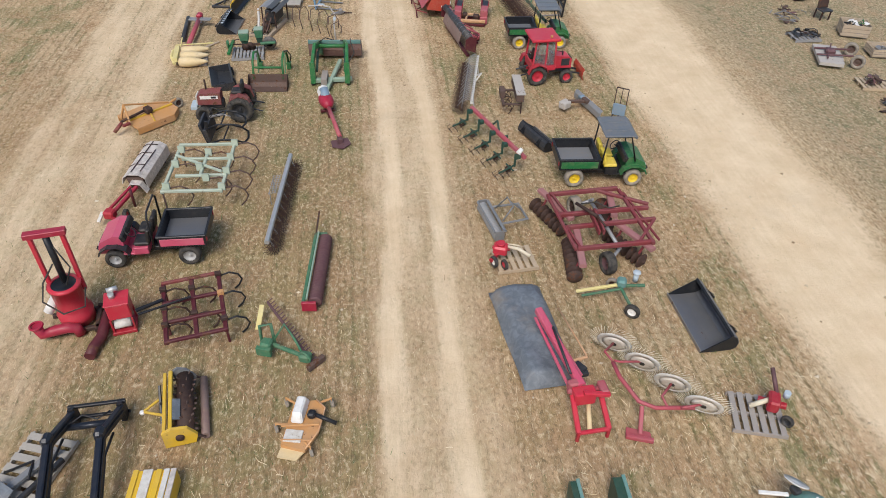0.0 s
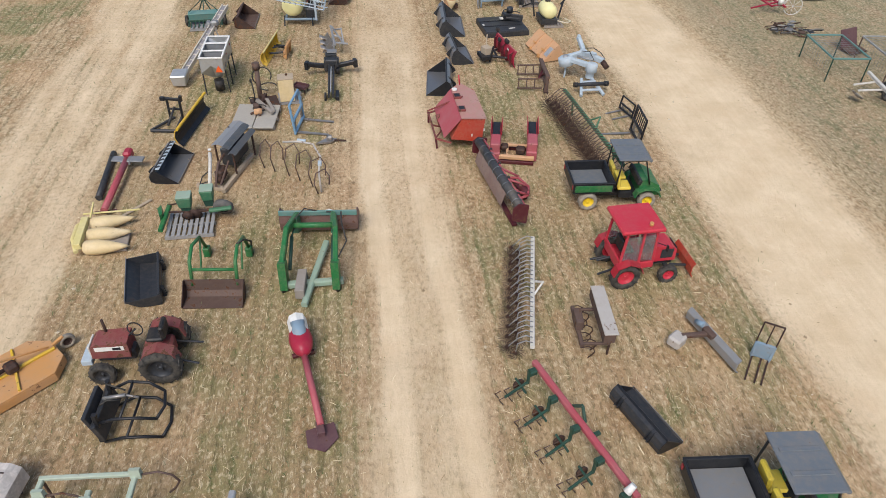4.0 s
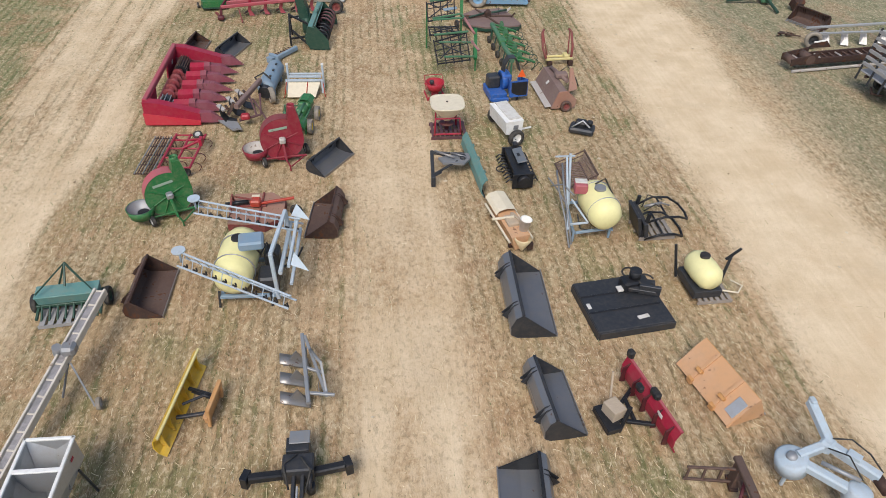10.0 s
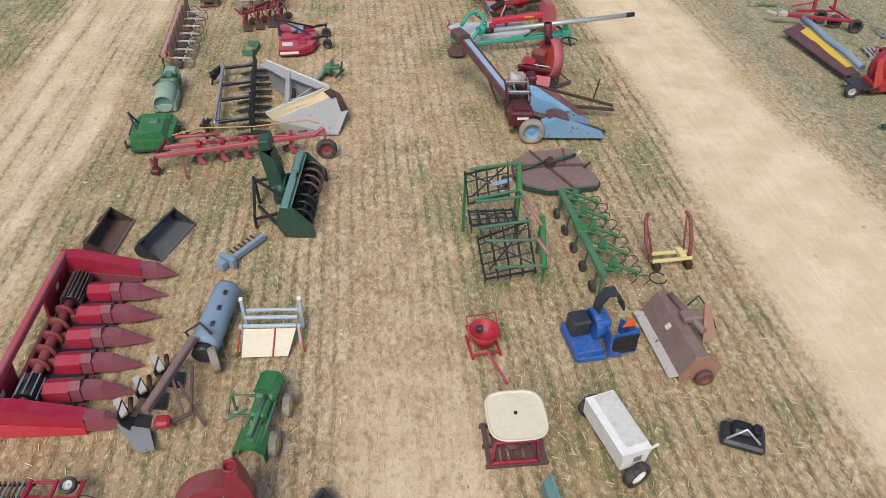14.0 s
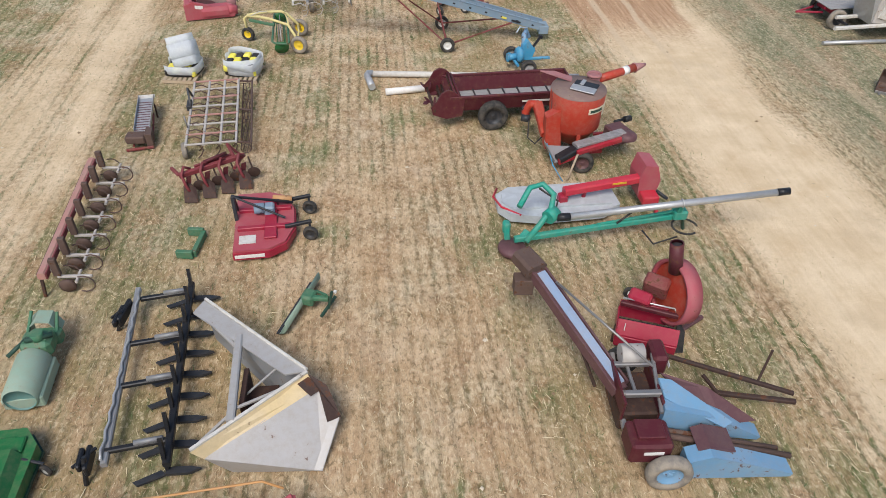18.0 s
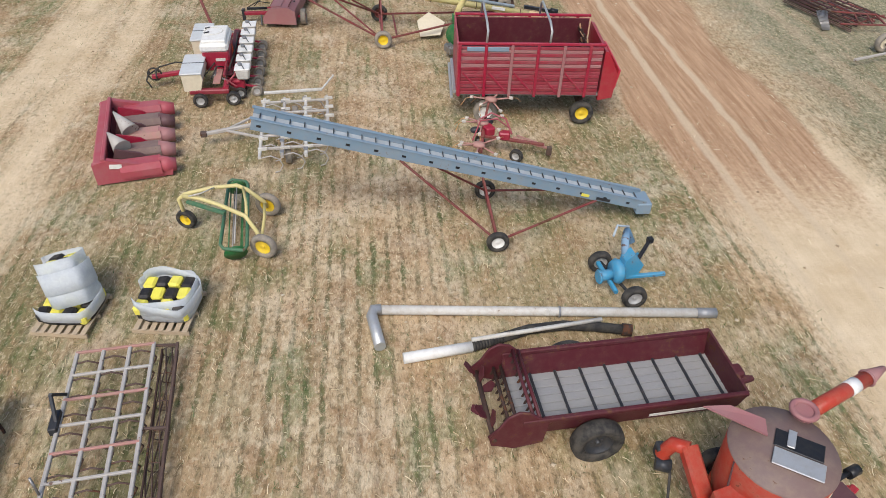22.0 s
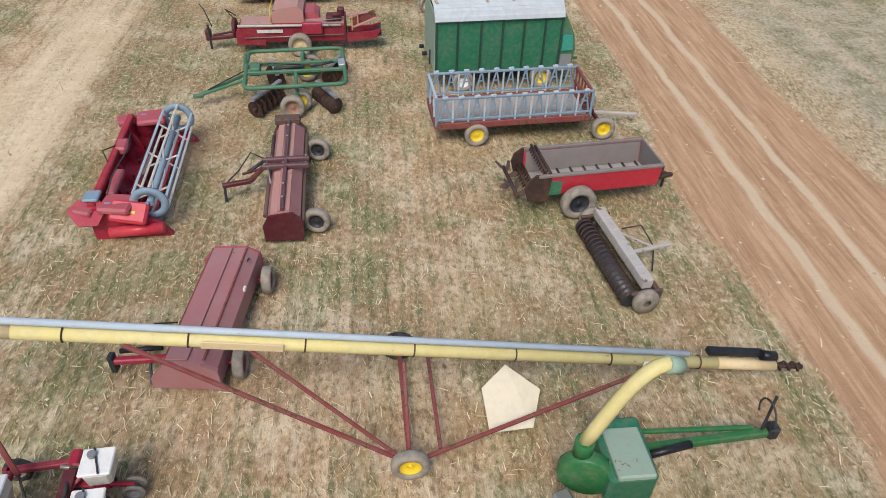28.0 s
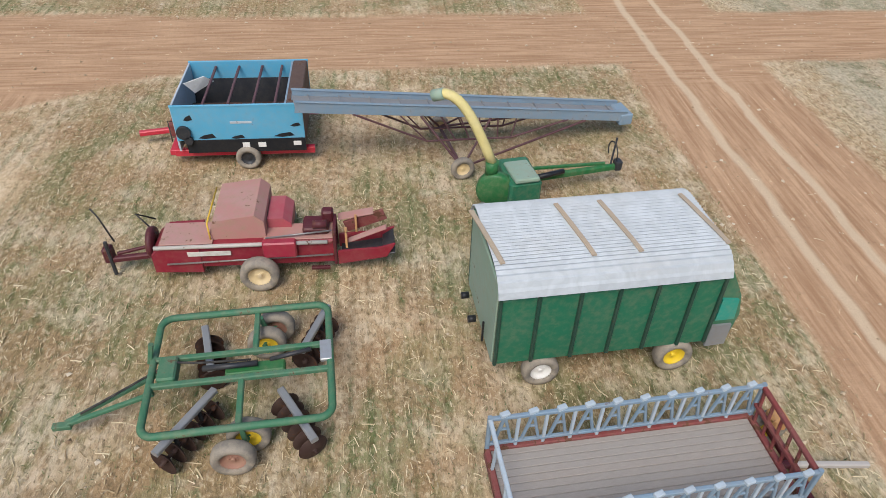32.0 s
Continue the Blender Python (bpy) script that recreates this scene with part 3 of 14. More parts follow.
    drift = streaks(0, 1, .35, .8, 5, .68)
    c = n.mix(mul(mul(meadow, n.ramp(Y, 64, 34)), mul(n.ramp(add(smear, off(fine, .4)), .36, .62), .55)), c, (.40, .285, .175))
    c = n.mix(mul(mul(meadow, n.ramp(drift, .5, .62)), .7), c, n.mix(n.ramp(fine, .35, .65), (.30, .20, .118), (.46, .34, .215)))
    c = n.mix(mul(mul(meadow, n.ramp(drift, .44, .34)), .6), c, (.125, .15, .075))
    verge = mul(n.ramp(add(X, off(mid, 1.5)), 14.4, 15.2), n.ramp(add(X, off(mid, 1.5)), 17.4, 16.2))
    c = n.mix(mul(verge, mul(n.ramp(comb_fine, .55, .42), .6)), c, (.60, .485, .31))
    c = n.mix(mul(verge, mul(n.ramp(comb_fine, .56, .68), .6)), c, (.19, .145, .075))
    path = mul(n.ramp(add(X, off(mid, .8)), 18.2, 18.5), n.ramp(add(X, off(mid, .8)), 19.1, 18.8))
    c = n.mix(mul(mul(path, n.ramp(Y, 66, 80)), .55), c, (.50, .385, .255))
    c = n.mix(mul(mul(meadow, n.ramp(mid, .35, .6)), mul(n.ramp(Y, 85, 118), .5)), c, (.64, .54, .40))
    # worn lanes and harrowed strips
    ripple = streaks(0, 5, .3, 1.3)
    blotch = n.noise(co, .7, 5, .62)
    sand = n.mix(n.ramp(add(mul(ripple, .25), mul(blotch, .75)), .22, .78), (.55, .41, .245), (.77, .63, .435))
    sand = n.mix(mul(n.ramp(mid, .52, .75), .55), sand, (.55, .39, .225))
    sand = n.mix(mul(n.ramp(n.noise(co, .33, 3), .58, .7), .3), sand, (.50, .39, .26))
    c = n.mix(n.ramp(add(lane, off(fine, .7)), .2, .72), c, sand)
    across = n.ramp(Y, 121, 122.5)
    furrow = add(mul(ripple, n.math("SUBTRACT", 1, across)), mul(streaks(0, .3, 5, 1.3), across))
    comb = n.mix(n.ramp(furrow, .26, .76), (.35, .205, .115), (.54, .355, .215))
    comb = n.mix(mul(n.ramp(fine, .5, .75), .4), comb, (.235, .155, .095))
    c = n.mix(n.ramp(add(till, off(fine, .6)), .25, .7), c, comb)
    xs = add(X, off(n.noise(co, .35, 3), .5))
    band = lambda v, a0, a1, b0, b1: mul(n.ramp(v, a0, a1), n.ramp(v, b1, b0))
    ruts = n.math("MAXIMUM", band(xs, 10.95, 11.1, 11.25, 11.4), band(xs, 12.5, 12.6, 12.75, 12.9))
    c = n.mix(mul(mul(ruts, .75), n.ramp(Y, 74, 88)), c, (.60, .475, .325))
    # warmer ground colour at the near end, darker towards the left and off the lanes
    warm = mul(n.ramp(Y, 74, 22), n.ramp(add(mid, mul(fine, .4)), .4, .95))
    near_dark = mul(mul(n.ramp(X, 10, -2), n.ramp(Y, 32, 14)), n.math("SUBTRACT", 1, lane))
    c = n.mix(mul(mul(near_dark, n.ramp(add(smear, off(fine, .5)), .34, .58)), .84), c, n.mix(n.ramp(mid, .42, .58), (.225, .185, .08), (.25, .155, .078)))
    c = n.mix(mul(warm, .42), c, n.mix(lane, (.44, .29, .158), (.72, .56, .375)))
    # litter: pale stalks, and the small shadows in the gaps between them painted dark
    speck = streaks(4, 1.5, 1, 6.5, 3, .6)
    c = n.mix(mul(n.ramp(speck, .53, .66), mul(loose, .6)), c, (.15, .11, .055))
    c = n.mix(mul(n.ramp(speck, .46, .34), mul(loose, .45)), c, (.74, .61, .41))
    pale = mul(n.math("MAXIMUM", n.ramp(s1, .60, .68), n.ramp(s2, .61, .69)), loose)
    gap = mul(n.math("MAXIMUM", n.ramp(s1, .40, .33), n.ramp(s2, .40, .33)), loose)
    c = n.mix(mul(gap, .42), c, (.11, .08, .04))
    c = n.mix(mul(pale, .5), c, (.75, .63, .43))
    c = n.mix(mul(n.ramp(grain, .55, .7), mul(loose, .2)), c, (.14, .1, .055))
    rel = add(add(mul(smear, .6), mul(grain, .25)), add(mul(pale, .25), add(mul(fine, .3), mul(mul(rows, loose), -.25))))
    return n.done(c, .95, 0, n.bump(rel, .7, .07), Specular_IOR_Level=.12)


def axis_steps(stops):
    out = []
    for a, b, step in stops:
        k = max(1, round((b - a) / step))
        out += [a + (b - a) * i / k for i in range(k)]
    return out + [stops[-1][1]]


def build_ground():
    xs = np.array(axis_steps([(-3000, -300, 900), (-300, -40, 20), (-40, -16, 2), (-16, 24, .2), (24, 60, 2), (60, 300, 20), (300, 3000, 900)]))
    ys = np.array(axis_steps([(-2000, -100, 600), (-100, 0, 10), (0, 134, .4), (134, 200, 2), (200, 500, 25), (500, 4000, 700)]))
    X, Y = np.meshgrid(xs, ys)
    Z = -.014 + .024 * (field(X, Y, .7, .9, 91) - .5) * (np.abs(X) < 60)
    for cx in (.42, 1.87):
        Z -= .02 * np.exp(-((X - cx) / .26) ** 2) * (Y < 60)
    co = np.stack([X, Y, Z], -1).reshape(-1, 3)
    w, h = len(xs), len(ys)
    a = (np.arange(h - 1)[:, None] * w + np.arange(w - 1)[None, :]).reshape(-1)
    me = bpy.data.meshes.new("ground")
    me.from_pydata(co.tolist(), [], np.stack([a, a + 1, a + w + 1, a + w], -1).tolist())
    me.polygons.foreach_set("use_smooth", [True] * len(a))
    for name, f in (("lane", lanes), ("tilled", tilled), ("lush", regrowth), ("bald", bare), ("drill", drilling), ("thatch", thatch)):
        me.attributes.new(name, "FLOAT", "POINT").data.foreach_set("value", f(X, Y).reshape(-1).astype(np.float32))
    me.materials.append(ground_material())
    tagged(new("ground", me), "dry stubble field with straw, bare soil and worn lanes", "ground", "", "structure")


build_ground()


# ---- builders shared by many things ----
def bucket(name, x, y, rz, W, D, H, mat, label, inner=SCUFFED, tilt=0, teeth=0, ears=True, z=.0, group="loader buckets"):
    """A loader bucket: W wide along local x, mouth towards local -y, back at +y, tipped back by tilt degrees."""
    t = thing(name, x, y, rz, label, "bucket", group, z)
    a = radians(tilt)

    def R(py, pz):
        return (py * math.cos(a) - pz * math.sin(a), max(0, py * math.sin(a) + pz * math.cos(a)))
    line = [R(*p) for p in ((-D * .55, .02), (-D * .1, 0), (D * .3, .02), (D * .43, H * .16), (D * .45, H * .5), (D * .36, H * .85), (D * .22, H))]
    part("shell", G().shell(line, "x", -W / 2, W / 2, -.018), inner, t)
    for s in (-1, 1):
        part("side_plate", G().prism([*line[:-1], line[-1]], "x", s * W / 2 - .012, s * W / 2 + .012), mat, t)
    lip = G()
    lip.bar((-W / 2, *line[0]), (W / 2, *line[0]), .025, .14)
    part("cutting_edge", lip, BARE, t)
    g = G()
    g.bar((-W / 2, *line[-1]), (W / 2, *line[-1]), .07)
    back = [(p[0] + .015, p[1]) for p in line[3:]]
    part("top_rail", g, mat, t)
    g = G().shell(back, "x", -W / 2 + .01, W / 2 - .01, .006)
    part("back_sheet", g, mat, t)
    if ears:
        for s in (-.3, .3):
            q0, q1 = line[4], line[6]
            g = G()
            for e in (-.05, .05):
                g.prism([(q0[0] + .02, q0[1] - .12), (q0[0] + .16, q0[1]), (q1[0] + .14, q1[1] - .05), (q1[0] + .02, q1[1])], "x", s * W + e - .01, s * W + e + .01)
            g.rod((s * W - .08, q0[0] + .09, q0[1]), (s * W + .08, q0[0] + .09, q0[1]), .025)
            part("bracket", g, mat, t)
    for i in range(teeth):
        px = -W / 2 + W * (i + .5) / teeth
        part("tooth", G().prism([(line[0][0] + .06, line[0][1] - .02), (line[0][0] + .06, line[0][1] + .04), (line[0][0] - .2, line[0][1] + .01)], "x", px - .035, px + .035), BARE, t)
    return t


def pallet(x, y, rz, L=1.2, W=1, mat=PINE, label="weathered wooden pallet lying on the stubble", n=7):
    t = thing("pallet", x, y, rz, label, "pallet", "pallets")
    for i in range(n):
        px = -L / 2 + L * (i + .5) / n
        part("board", G().box(px, 0, .125, L / n * .66, W, .022, b=.004), mat, t)
    for j in (-1, 0, 1):
        part("stringer", G().box(0, j * (W / 2 - .03), .06, L, .045, .1, b=.004), mat, t)
    return t


def c_tine(g, x, y, z, d=1, s=1, r=.022):
    """A sprung C-shaped tine, hung at x, y, z, curling down and back along d * x."""
    g.pipe([(x, y, z), (x + d * .3 * s, y, z + .06 * s), (x + d * .52 * s, y, z - .06 * s), (x + d * .6 * s, y, z - .26 * s), (x + d * .5 * s, y, z - .45 * s), (x + d * .36 * s, y, max(.02, z - .6 * s))], r, 6)
    return g


def spider_wheel(r, n=16, mat=RUSTY):
    key = ("spider", r, n, mat.name)
    if key not in WHEELS:
        g = G().rod((-.03, 0, 0), (.03, 0, 0), .06, n=8)
        for i in range(n):
            a = math.tau * i / n
            b = a + .35
            g.pipe([(0, 0, 0), (0, .6 * r * math.cos(a), .6 * r * math.sin(a)), (0, r * math.cos(b), r * math.sin(b))], .011, 4)
        me = g.mesh("spider_wheel")
        me.materials.append(mat)
        WHEELS[key] = me
    return WHEELS[key]


def disc_gang(t, p, q, n, r=.26, mat=RUSTY, spool=.05):
    """Cupped discs on an axle from p to q."""
    p, q = V(p), V(q)
    d = (q - p).normalized()
    part("gang_axle", G().rod(p, q, spool * .6), mat, t)
    key = ("disc", r, mat.name)
    if key not in WHEELS:
        g = G().lathe([(0, .05), (r * .5, .035), (r * .98, -.03), (r, -.035), (r * .98, -.04), (r * .5, .028), (0, .042)], (0, 0, 0), (1, 0, 0), 16)
        g.rod((-.07, 0, 0), (.07, 0, 0), spool)
        WHEELS[key] = g.mesh("disc")
        WHEELS[key].materials.append(mat)
    rot = V((1, 0, 0)).rotation_difference(d).to_matrix().to_4x4()
    for i in range(n):
        part("disc", WHEELS[key], mat, t, "", Matrix.Translation(p.lerp(q, (i + .5) / n)) @ rot)


def utv(x, y, rz, label, body=GREEN, seat=SEAT_YELLOW, rim=RIM_YELLOW, tyre=DUSTY_TYRE, roof=True, bed_in=GREY, group="utility vehicles", wb=1.95, bed=BLACK):
    """A two-seat utility vehicle with a tipping bed; it heads towards local +x."""
    t = thing("utility_vehicle", x, y, rz, label, "vehicle", group)
    r, f = -wb / 2, wb / 2
    part("chassis", G().box(0, 0, .36, wb + .3, .62, .14).box(r, 0, .32, .16, 1.05, .12).box(f, 0, .3, .12, 1, .1), BLACK, t)
    b = part("cargo_bed", G().box(r + .1, 0, .66, 1.28, 1.34, .05).box(r + .1, .66, .84, 1.3, .045, .34).box(r + .1, -.66, .84, 1.3, .045, .34).box(r + .74, 0, .84, .045, 1.36, .34).box(r - .54, 0, .84, .045, 1.36, .34), body if bed is None else bed, t, "cargo bed with raised sides")
    part("bed_floor", G().box(r + .1, 0, .695, 1.2, 1.26, .02), bed_in, b)
    part("bed_rim", G().box(r + .1, .66, 1.025, 1.36, .075, .04).box(r + .1, -.66, 1.025, 1.36, .075, .04).box(r + .76, 0, 1.025, .07, 1.32, .04).box(r - .56, 0, 1.025, .07, 1.32, .04), BLACK, b)
    for s in (-1, 1):
        part("bed_side", G().box(r + .1, s * .695, .84, 1.2, .02, .24), body, b)
        part("tail_light", G().box(r - .57, s * .6, .86, .02, .08, .14), RED, b)
    part("floor_pan", G().box(f - .42, 0, .42, .85, 1.2, .05).box(f - .75, 0, .52, .4, 1.2, .22), body if not roof else BLACK, t)
    hood = G().prism([(f - .28, .42), (f - .3, .98), (f - .05, 1), (f + .36, .78), (f + .42, .6), (f + .4, .42)], "y", -.5, .5)
    h = part("hood", hood, body, t)
    for s in (-1, 1):
        fe = G()
        fe.shell([(f - .42, .42), (f - .34, .6), (f - .12, .7), (f + .15, .7), (f + .36, .56), (f + .4, .44)], "y", s * .42, s * .68, .03)
        part("fender", fe, body if roof else CHARCOAL, t)
        part("headlight", G().ball((f + .4, s * .34, .64), .05, .1, .06, 10, 6), LAMP, h)
        wheel(t, r, s * .58, .31, .27, 90, rim, tyre)
        wheel(t, f, s * .58, .29, .22, 90, rim, tyre)
        st = part("seat", G().box(f - .78, s * .3, .7, .44, .48, .12, b=.04).box(f - 1, s * .3, .95, .12, .46, .44, ry=-10, b=.04), seat, t)
    part("bumper", G().pipe([(f + .3, -.42, .4), (f + .52, -.36, .5), (f + .52, .36, .5), (f + .3, .42, .4)], .025), BLACK, t)
    part("dashboard", G().box(f - .3, 0, .9, .14, 1.05, .2, ry=20, b=.03), PLASTIC, t)
    part("steering_wheel", G().ring((f - .5, .3, 1), (-.7, 0, .7), .17, .016, 16, 5).rod((f - .5, .3, 1), (f - .3, .3, .85), .018), PLASTIC, t)
    if roof:
        fr = G()
        for s in (-.58, .58):
            fr.pipe([(f - .02, s, .9), (f - .3, s, 1.78), (f - 1.05, s, 1.8), (f - 1.12, s, .75)], .028)
        fr.pipe([(f - .3, -.58, 1.78), (f - .3, .58, 1.78)], .024)
        part("roll_cage", fr, BLACK, t)
        part("roof", G().box(f - .68, 0, 1.84, .98, 1.28, .05, b=.02).box(f - .68, .25, 1.87, .8, .1, .025).box(f - .68, -.25, 1.87, .8, .1, .025).box(f - .18, 0, 1.8, .14, 1.24, .08, ry=35), ROOF, t)
    else:
        fr = G().pipe([(f - 1.12, -.56, .6), (f - 1.14, -.54, 1.6), (f - 1.14, -.4, 1.74), (f - 1.14, .4, 1.74), (f - 1.14, .54, 1.6), (f - 1.12, .56, .6)], .03)
        part("roll_bar", fr, BLACK, t)
    return t


def tractor_wheels(t, r, f, Rr, wr, Rf, wf, gauge, rim):
    for s in (-1, 1):
        wheel(t, r, s * gauge, Rr, wr, 90, rim, TYRE, lugs=16)
        wheel(t, f, s * gauge * .92, Rf, wf, 90, rim, TYRE, lugs=14)


# ---- first stretch, west row ----

t = thing("front_loader", -6.25, 9, 4, "glossy blue-black front loader arms lying on the stubble", "loader")
for px in (-.5, .5):
    part("arm", G().bar((px + .1, 1.3, .42), (px - .02, .3, .86), .13, .22).bar((px - .02, .36, .88), (px + .02, -1.1, .5), .13, .22), NAVY, t)
    part("knuckle", G().box(px - .03, .33, .88, .19, .3, .3, rx=-12, b=.06), NAVY, t)
    part("stiffener", G().bar((px + .17, 1.2, .42), (px + .06, .3, .82), .03, .1).bar((px + .06, .3, .84), (px + .1, -1, .5), .03, .1), BLACK, t)
    part("cylinder", G().rod((px + .02, -.9, .25), (px, 0, .52), .05).rod((px, 0, .52), (px + .03, .7, .4), .028), CHARCOAL, t)
    part("upright", G().bar((px, -1.1, 0), (px, -1.05, .6), .15, .24), NAVY, t)
    part("hitch_plate", G().prism([(1.25, .05), (1.5, .05), (1.52, .5), (1.3, .58)], "x", px + .03, px + .14), BLACK, t)
part("cross_tube", G().rod((-.5, .95, .45), (.55, .95, .45), .075), NAVY, t)
part("quick_hitch", G().bar((-.5, 1.45, .5), (.68, 1.45, .5), .08).bar((-.5, 1.48, .1), (.68, 1.48, .1), .07), BLACK, t)
part("hose", G().pipe([(-.4, .9, .55), (-.1, 1.1, .62), (.2, 1, .55), (.45, 1.15, .6)], .018), BLACK, t)
p = pallet(-7.45, 8.9, 72, 2.3, 1.1, BLEACHED, "pale grey slatted pallet under loose steel parts", 9)
t = thing("steel_scrap", -7.5, 8.8, -20, "grey steel brackets and bars piled on a pallet", "scrap", z=.136)
part("bracket", G().bar((-.2, -.6, .1), (.35, .9, .14), .16, .1), GREY, t)
part("beam", G().bar((.15, -.9, .06), (.55, .75, .06), .1, .12), CHARCOAL, t)
part("plate", G().plate([(-.5, -.5, .05), (.1, -.7, .05), (.25, -.2, .3), (-.3, -.05, .3)], .03), TARP, t)
part("rod", G().pipe([(-.4, .2, .04), (.1, .5, .2), (.3, .1, .22)], .03), BLACK, t)
t = thing("crate", -4.72, 8.3, -2, "yellow and white wooden crate with slatted lid", "crate")
part("box", G().box(0, 0, .22, .86, .85, .42), YELLOW, t)
for i, (px, m) in enumerate(((-.36, YELLOW), (-.12, OFF_WHITE), (.1, YELLOW), (.25, OFF_WHITE), (.38, CANVAS))):
    part("slat", G().box(px, 0, .445, .11 + .08 * (i == 1), .86, .03, b=.006), m, t)

t = thing("flail_mower", -4.44, 10.41, 10, "yellow flail mower with a rusty drum and tail roller", "mower", size=.94)
part("back_plate", G().shell([(-.36, .1), (-.34, .4), (-.22, .5)], "y", -.84, .84, .03), RUSTY, t)
part("rail", G().bar((-.4, -.86, .56), (-.4, .86, .56), .08).bar((-.26, -.86, .6), (-.26, .86, .6), .09), YELLOW, t)
part("end_plate", G().prism([(-.46, .05), (-.46, .55), (-.24, .66), (.1, .6), (.28, .3), (.2, .05)], "y", -.92, -.84), YELLOW, t)
part("end_plate", G().prism([(-.2, .05), (-.24, .6), (-.1, .7), (.1, .6), (.28, .3), (.2, .05)], "y", .84, .9), TARP, t)
part("bearing", G().lathe([(0, .05), (.09, .04), (.1, 0)], (-.1, -.92, .34), (0, -1, 0), 14), RUSTY, t)
part("drum", G().rod((.02, -.84, .36), (.02, .84, .36), .2, n=16), RUSTY, t)
for i in range(16):
    for k in range(3):
        a = i * .9 + k * 2.1
        c = V((.02, -.78 + i * .104, .36))
        u = V((math.cos(a), 0, math.sin(a)))
        part("flail", G().bar(c + u * .18, c + u * .27, .05, .018), BROWN, t)
part("roller", G().rod((.42, -.86, .12), (.42, .88, .12), .1, n=14), DUSTY_BROWN, t)
part("roller_arm", G().bar((.2, -.88, .3), (.42, -.88, .12), .05).bar((.2, .88, .3), (.42, .88, .12), .05), RUSTY, t)
part("skirt", G().box(-.13, -.3, .6, .18, .6, .02, ry=20), TARP, t)
part("drawbar", G().bar((-.42, .3, .45), (-.9, -.02, .4), .055).bar((-.42, -.3, .45), (-.9, -.02, .4), .055), YELLOW, t)
part("tongue_tip", G().box(-.93, -.03, .39, .1, .1, .1, b=.02), WHITE, t)
part("strut", G().bar((-.55, -.25, .12), (-.5, .45, .66), .06).bar((-.42, .1, .5), (-.52, .1, .4), .06), BLACK, t)

t = thing("crop_divider_frame", 4.1, 6.9, 0, "pair of dark green wedge dividers with pale worn edges", "crop divider")
for px, w in ((-.5, .16), (.4, .22)):
    part("divider", G().prism([(-.9, 0), (.55, 0), (.66, .62), (.6, .7), (-.9, .5)], "x", px - w * .5, px + w * .5), DARK_GREEN, t)
    part("edge_strip", G().bar((px + w * .5, .64, .71), (px + w * .6, -.9, .52), .07, .03), SEA, t)
part("crossbar", G().bar((-.5, -.7, .25), (.4, -.7, .25), .09), DARK_GREEN, t)

t = thing("seed_broadcaster", 8.1, 6.75, -8, "pale green seed broadcaster with a white spinner dish", "broadcaster")
part("hood", G().lathe([(0, .62), (.3, .6), (.48, .5), (.54, .34), (.5, .2)], (.1, -.25, 0), (0, 0, 1), 22), SEA, t)
part("dish", G().lathe([(0, 0), (.12, .01), (.24, .05), (.25, .07), (.12, .035), (0, .03)], (-.12, .28, .62), (.35, .5, .8), 22), WHITE, t)
part("rail", G().bar((-.85, .16, .5), (-.3, .1, .55), .08, .05).bar((.2, .02, .6), (.5, -.1, .55), .05, .04), WHITE, t)
for a in range(3):
    part("leg", G().bar((.1 + .4 * math.cos(a * 2.1), -.25 + .4 * math.sin(a * 2.1), .3), (.1 + .5 * math.cos(a * 2.1), -.25 + .5 * math.sin(a * 2.1), 0), .06), CHARCOAL, t)
part("spout", G().box(-.12, .2, .55, .16, .2, .16, rz=20, b=.03), CHARCOAL, t)

t = thing("brush_mower", -1.82, 9.77, -12, "orange and white finishing mower with small castor wheels", "mower", size=.77)
part("deck", G().prism([(-.42, -.85), (.28, -.95), (.5, -.3), (.5, .5), (.2, .75), (-.42, .6)], "z", .2, .34), ORANGE, t)
part("apron", G().prism([(-.45, -1.15), (.1, -1.2), (.26, -.9), (-.42, -.8)], "z", .16, .22), MAIZE, t)
part("belt_cover", G().box(-.16, .3, .5, .36, .85, .36, b=.05, taper=.75), WHITE, t)
part("step_plate", G().box(-.14, -.55, .37, .5, .4, .05), OFF_WHITE, t)
part("crossbar", G().bar((-.55, -.3, .42), (.5, -.12, .42), .06).bar((-.45, -.72, .38), (.4, -.62, .38), .05), ORANGE, t)
part("side_rim", G().pipe([(.3, -.9, .36), (.52, -.3, .36), (.52, .5, .36), (.2, .76, .36)], .025), PEACH, t)
part("gearbox", G().box(.22, .15, .48, .22, .24, .22, b=.05).rod((.3, .15, .48), (.95, .05, .3), .06), BLACK, t)
for px, py in ((-.75, -.2), (-.7, .7), (.62, .85), (.42, -.85)):
    part("castor_arm", G().bar((px * .5, py * .8, .32), (px, py, .36), .06).rod((px, py, .18), (px, py, .38), .02), ORANGE, t)
    wheel(t, px, py, .13, .09, 30, RIM_GREY, DUSTY_TYRE)

t = thing("forage_blower", -7.72, 13.48, 10, "red silo pipe blower with tall frame, hoses and elbow", "blower", size=.97)
part("base", G().bar((-.55, -.35, .08), (.7, -.35, .08), .12).bar((-.55, .35, .08), (.7, .35, .08), .12).bar((.6, -.5, .08), (.6, .5, .08), .12), RUSTY, t)
part("tank", G().lathe([(0, .1), (.42, .1), (.44, .42), (.36, .5), (.36, 1.25), (.4, 1.25), (.4, 1.32), (.3, 1.33)], (.1, .1, 0), (0, 0, 1), 20), BRIGHT_RED, t)
part("mouth", G().lathe([(.3, 1.31), (0, 1.2)], (.1, .1, 0), (0, 0, 1), 16), BLACK, t)
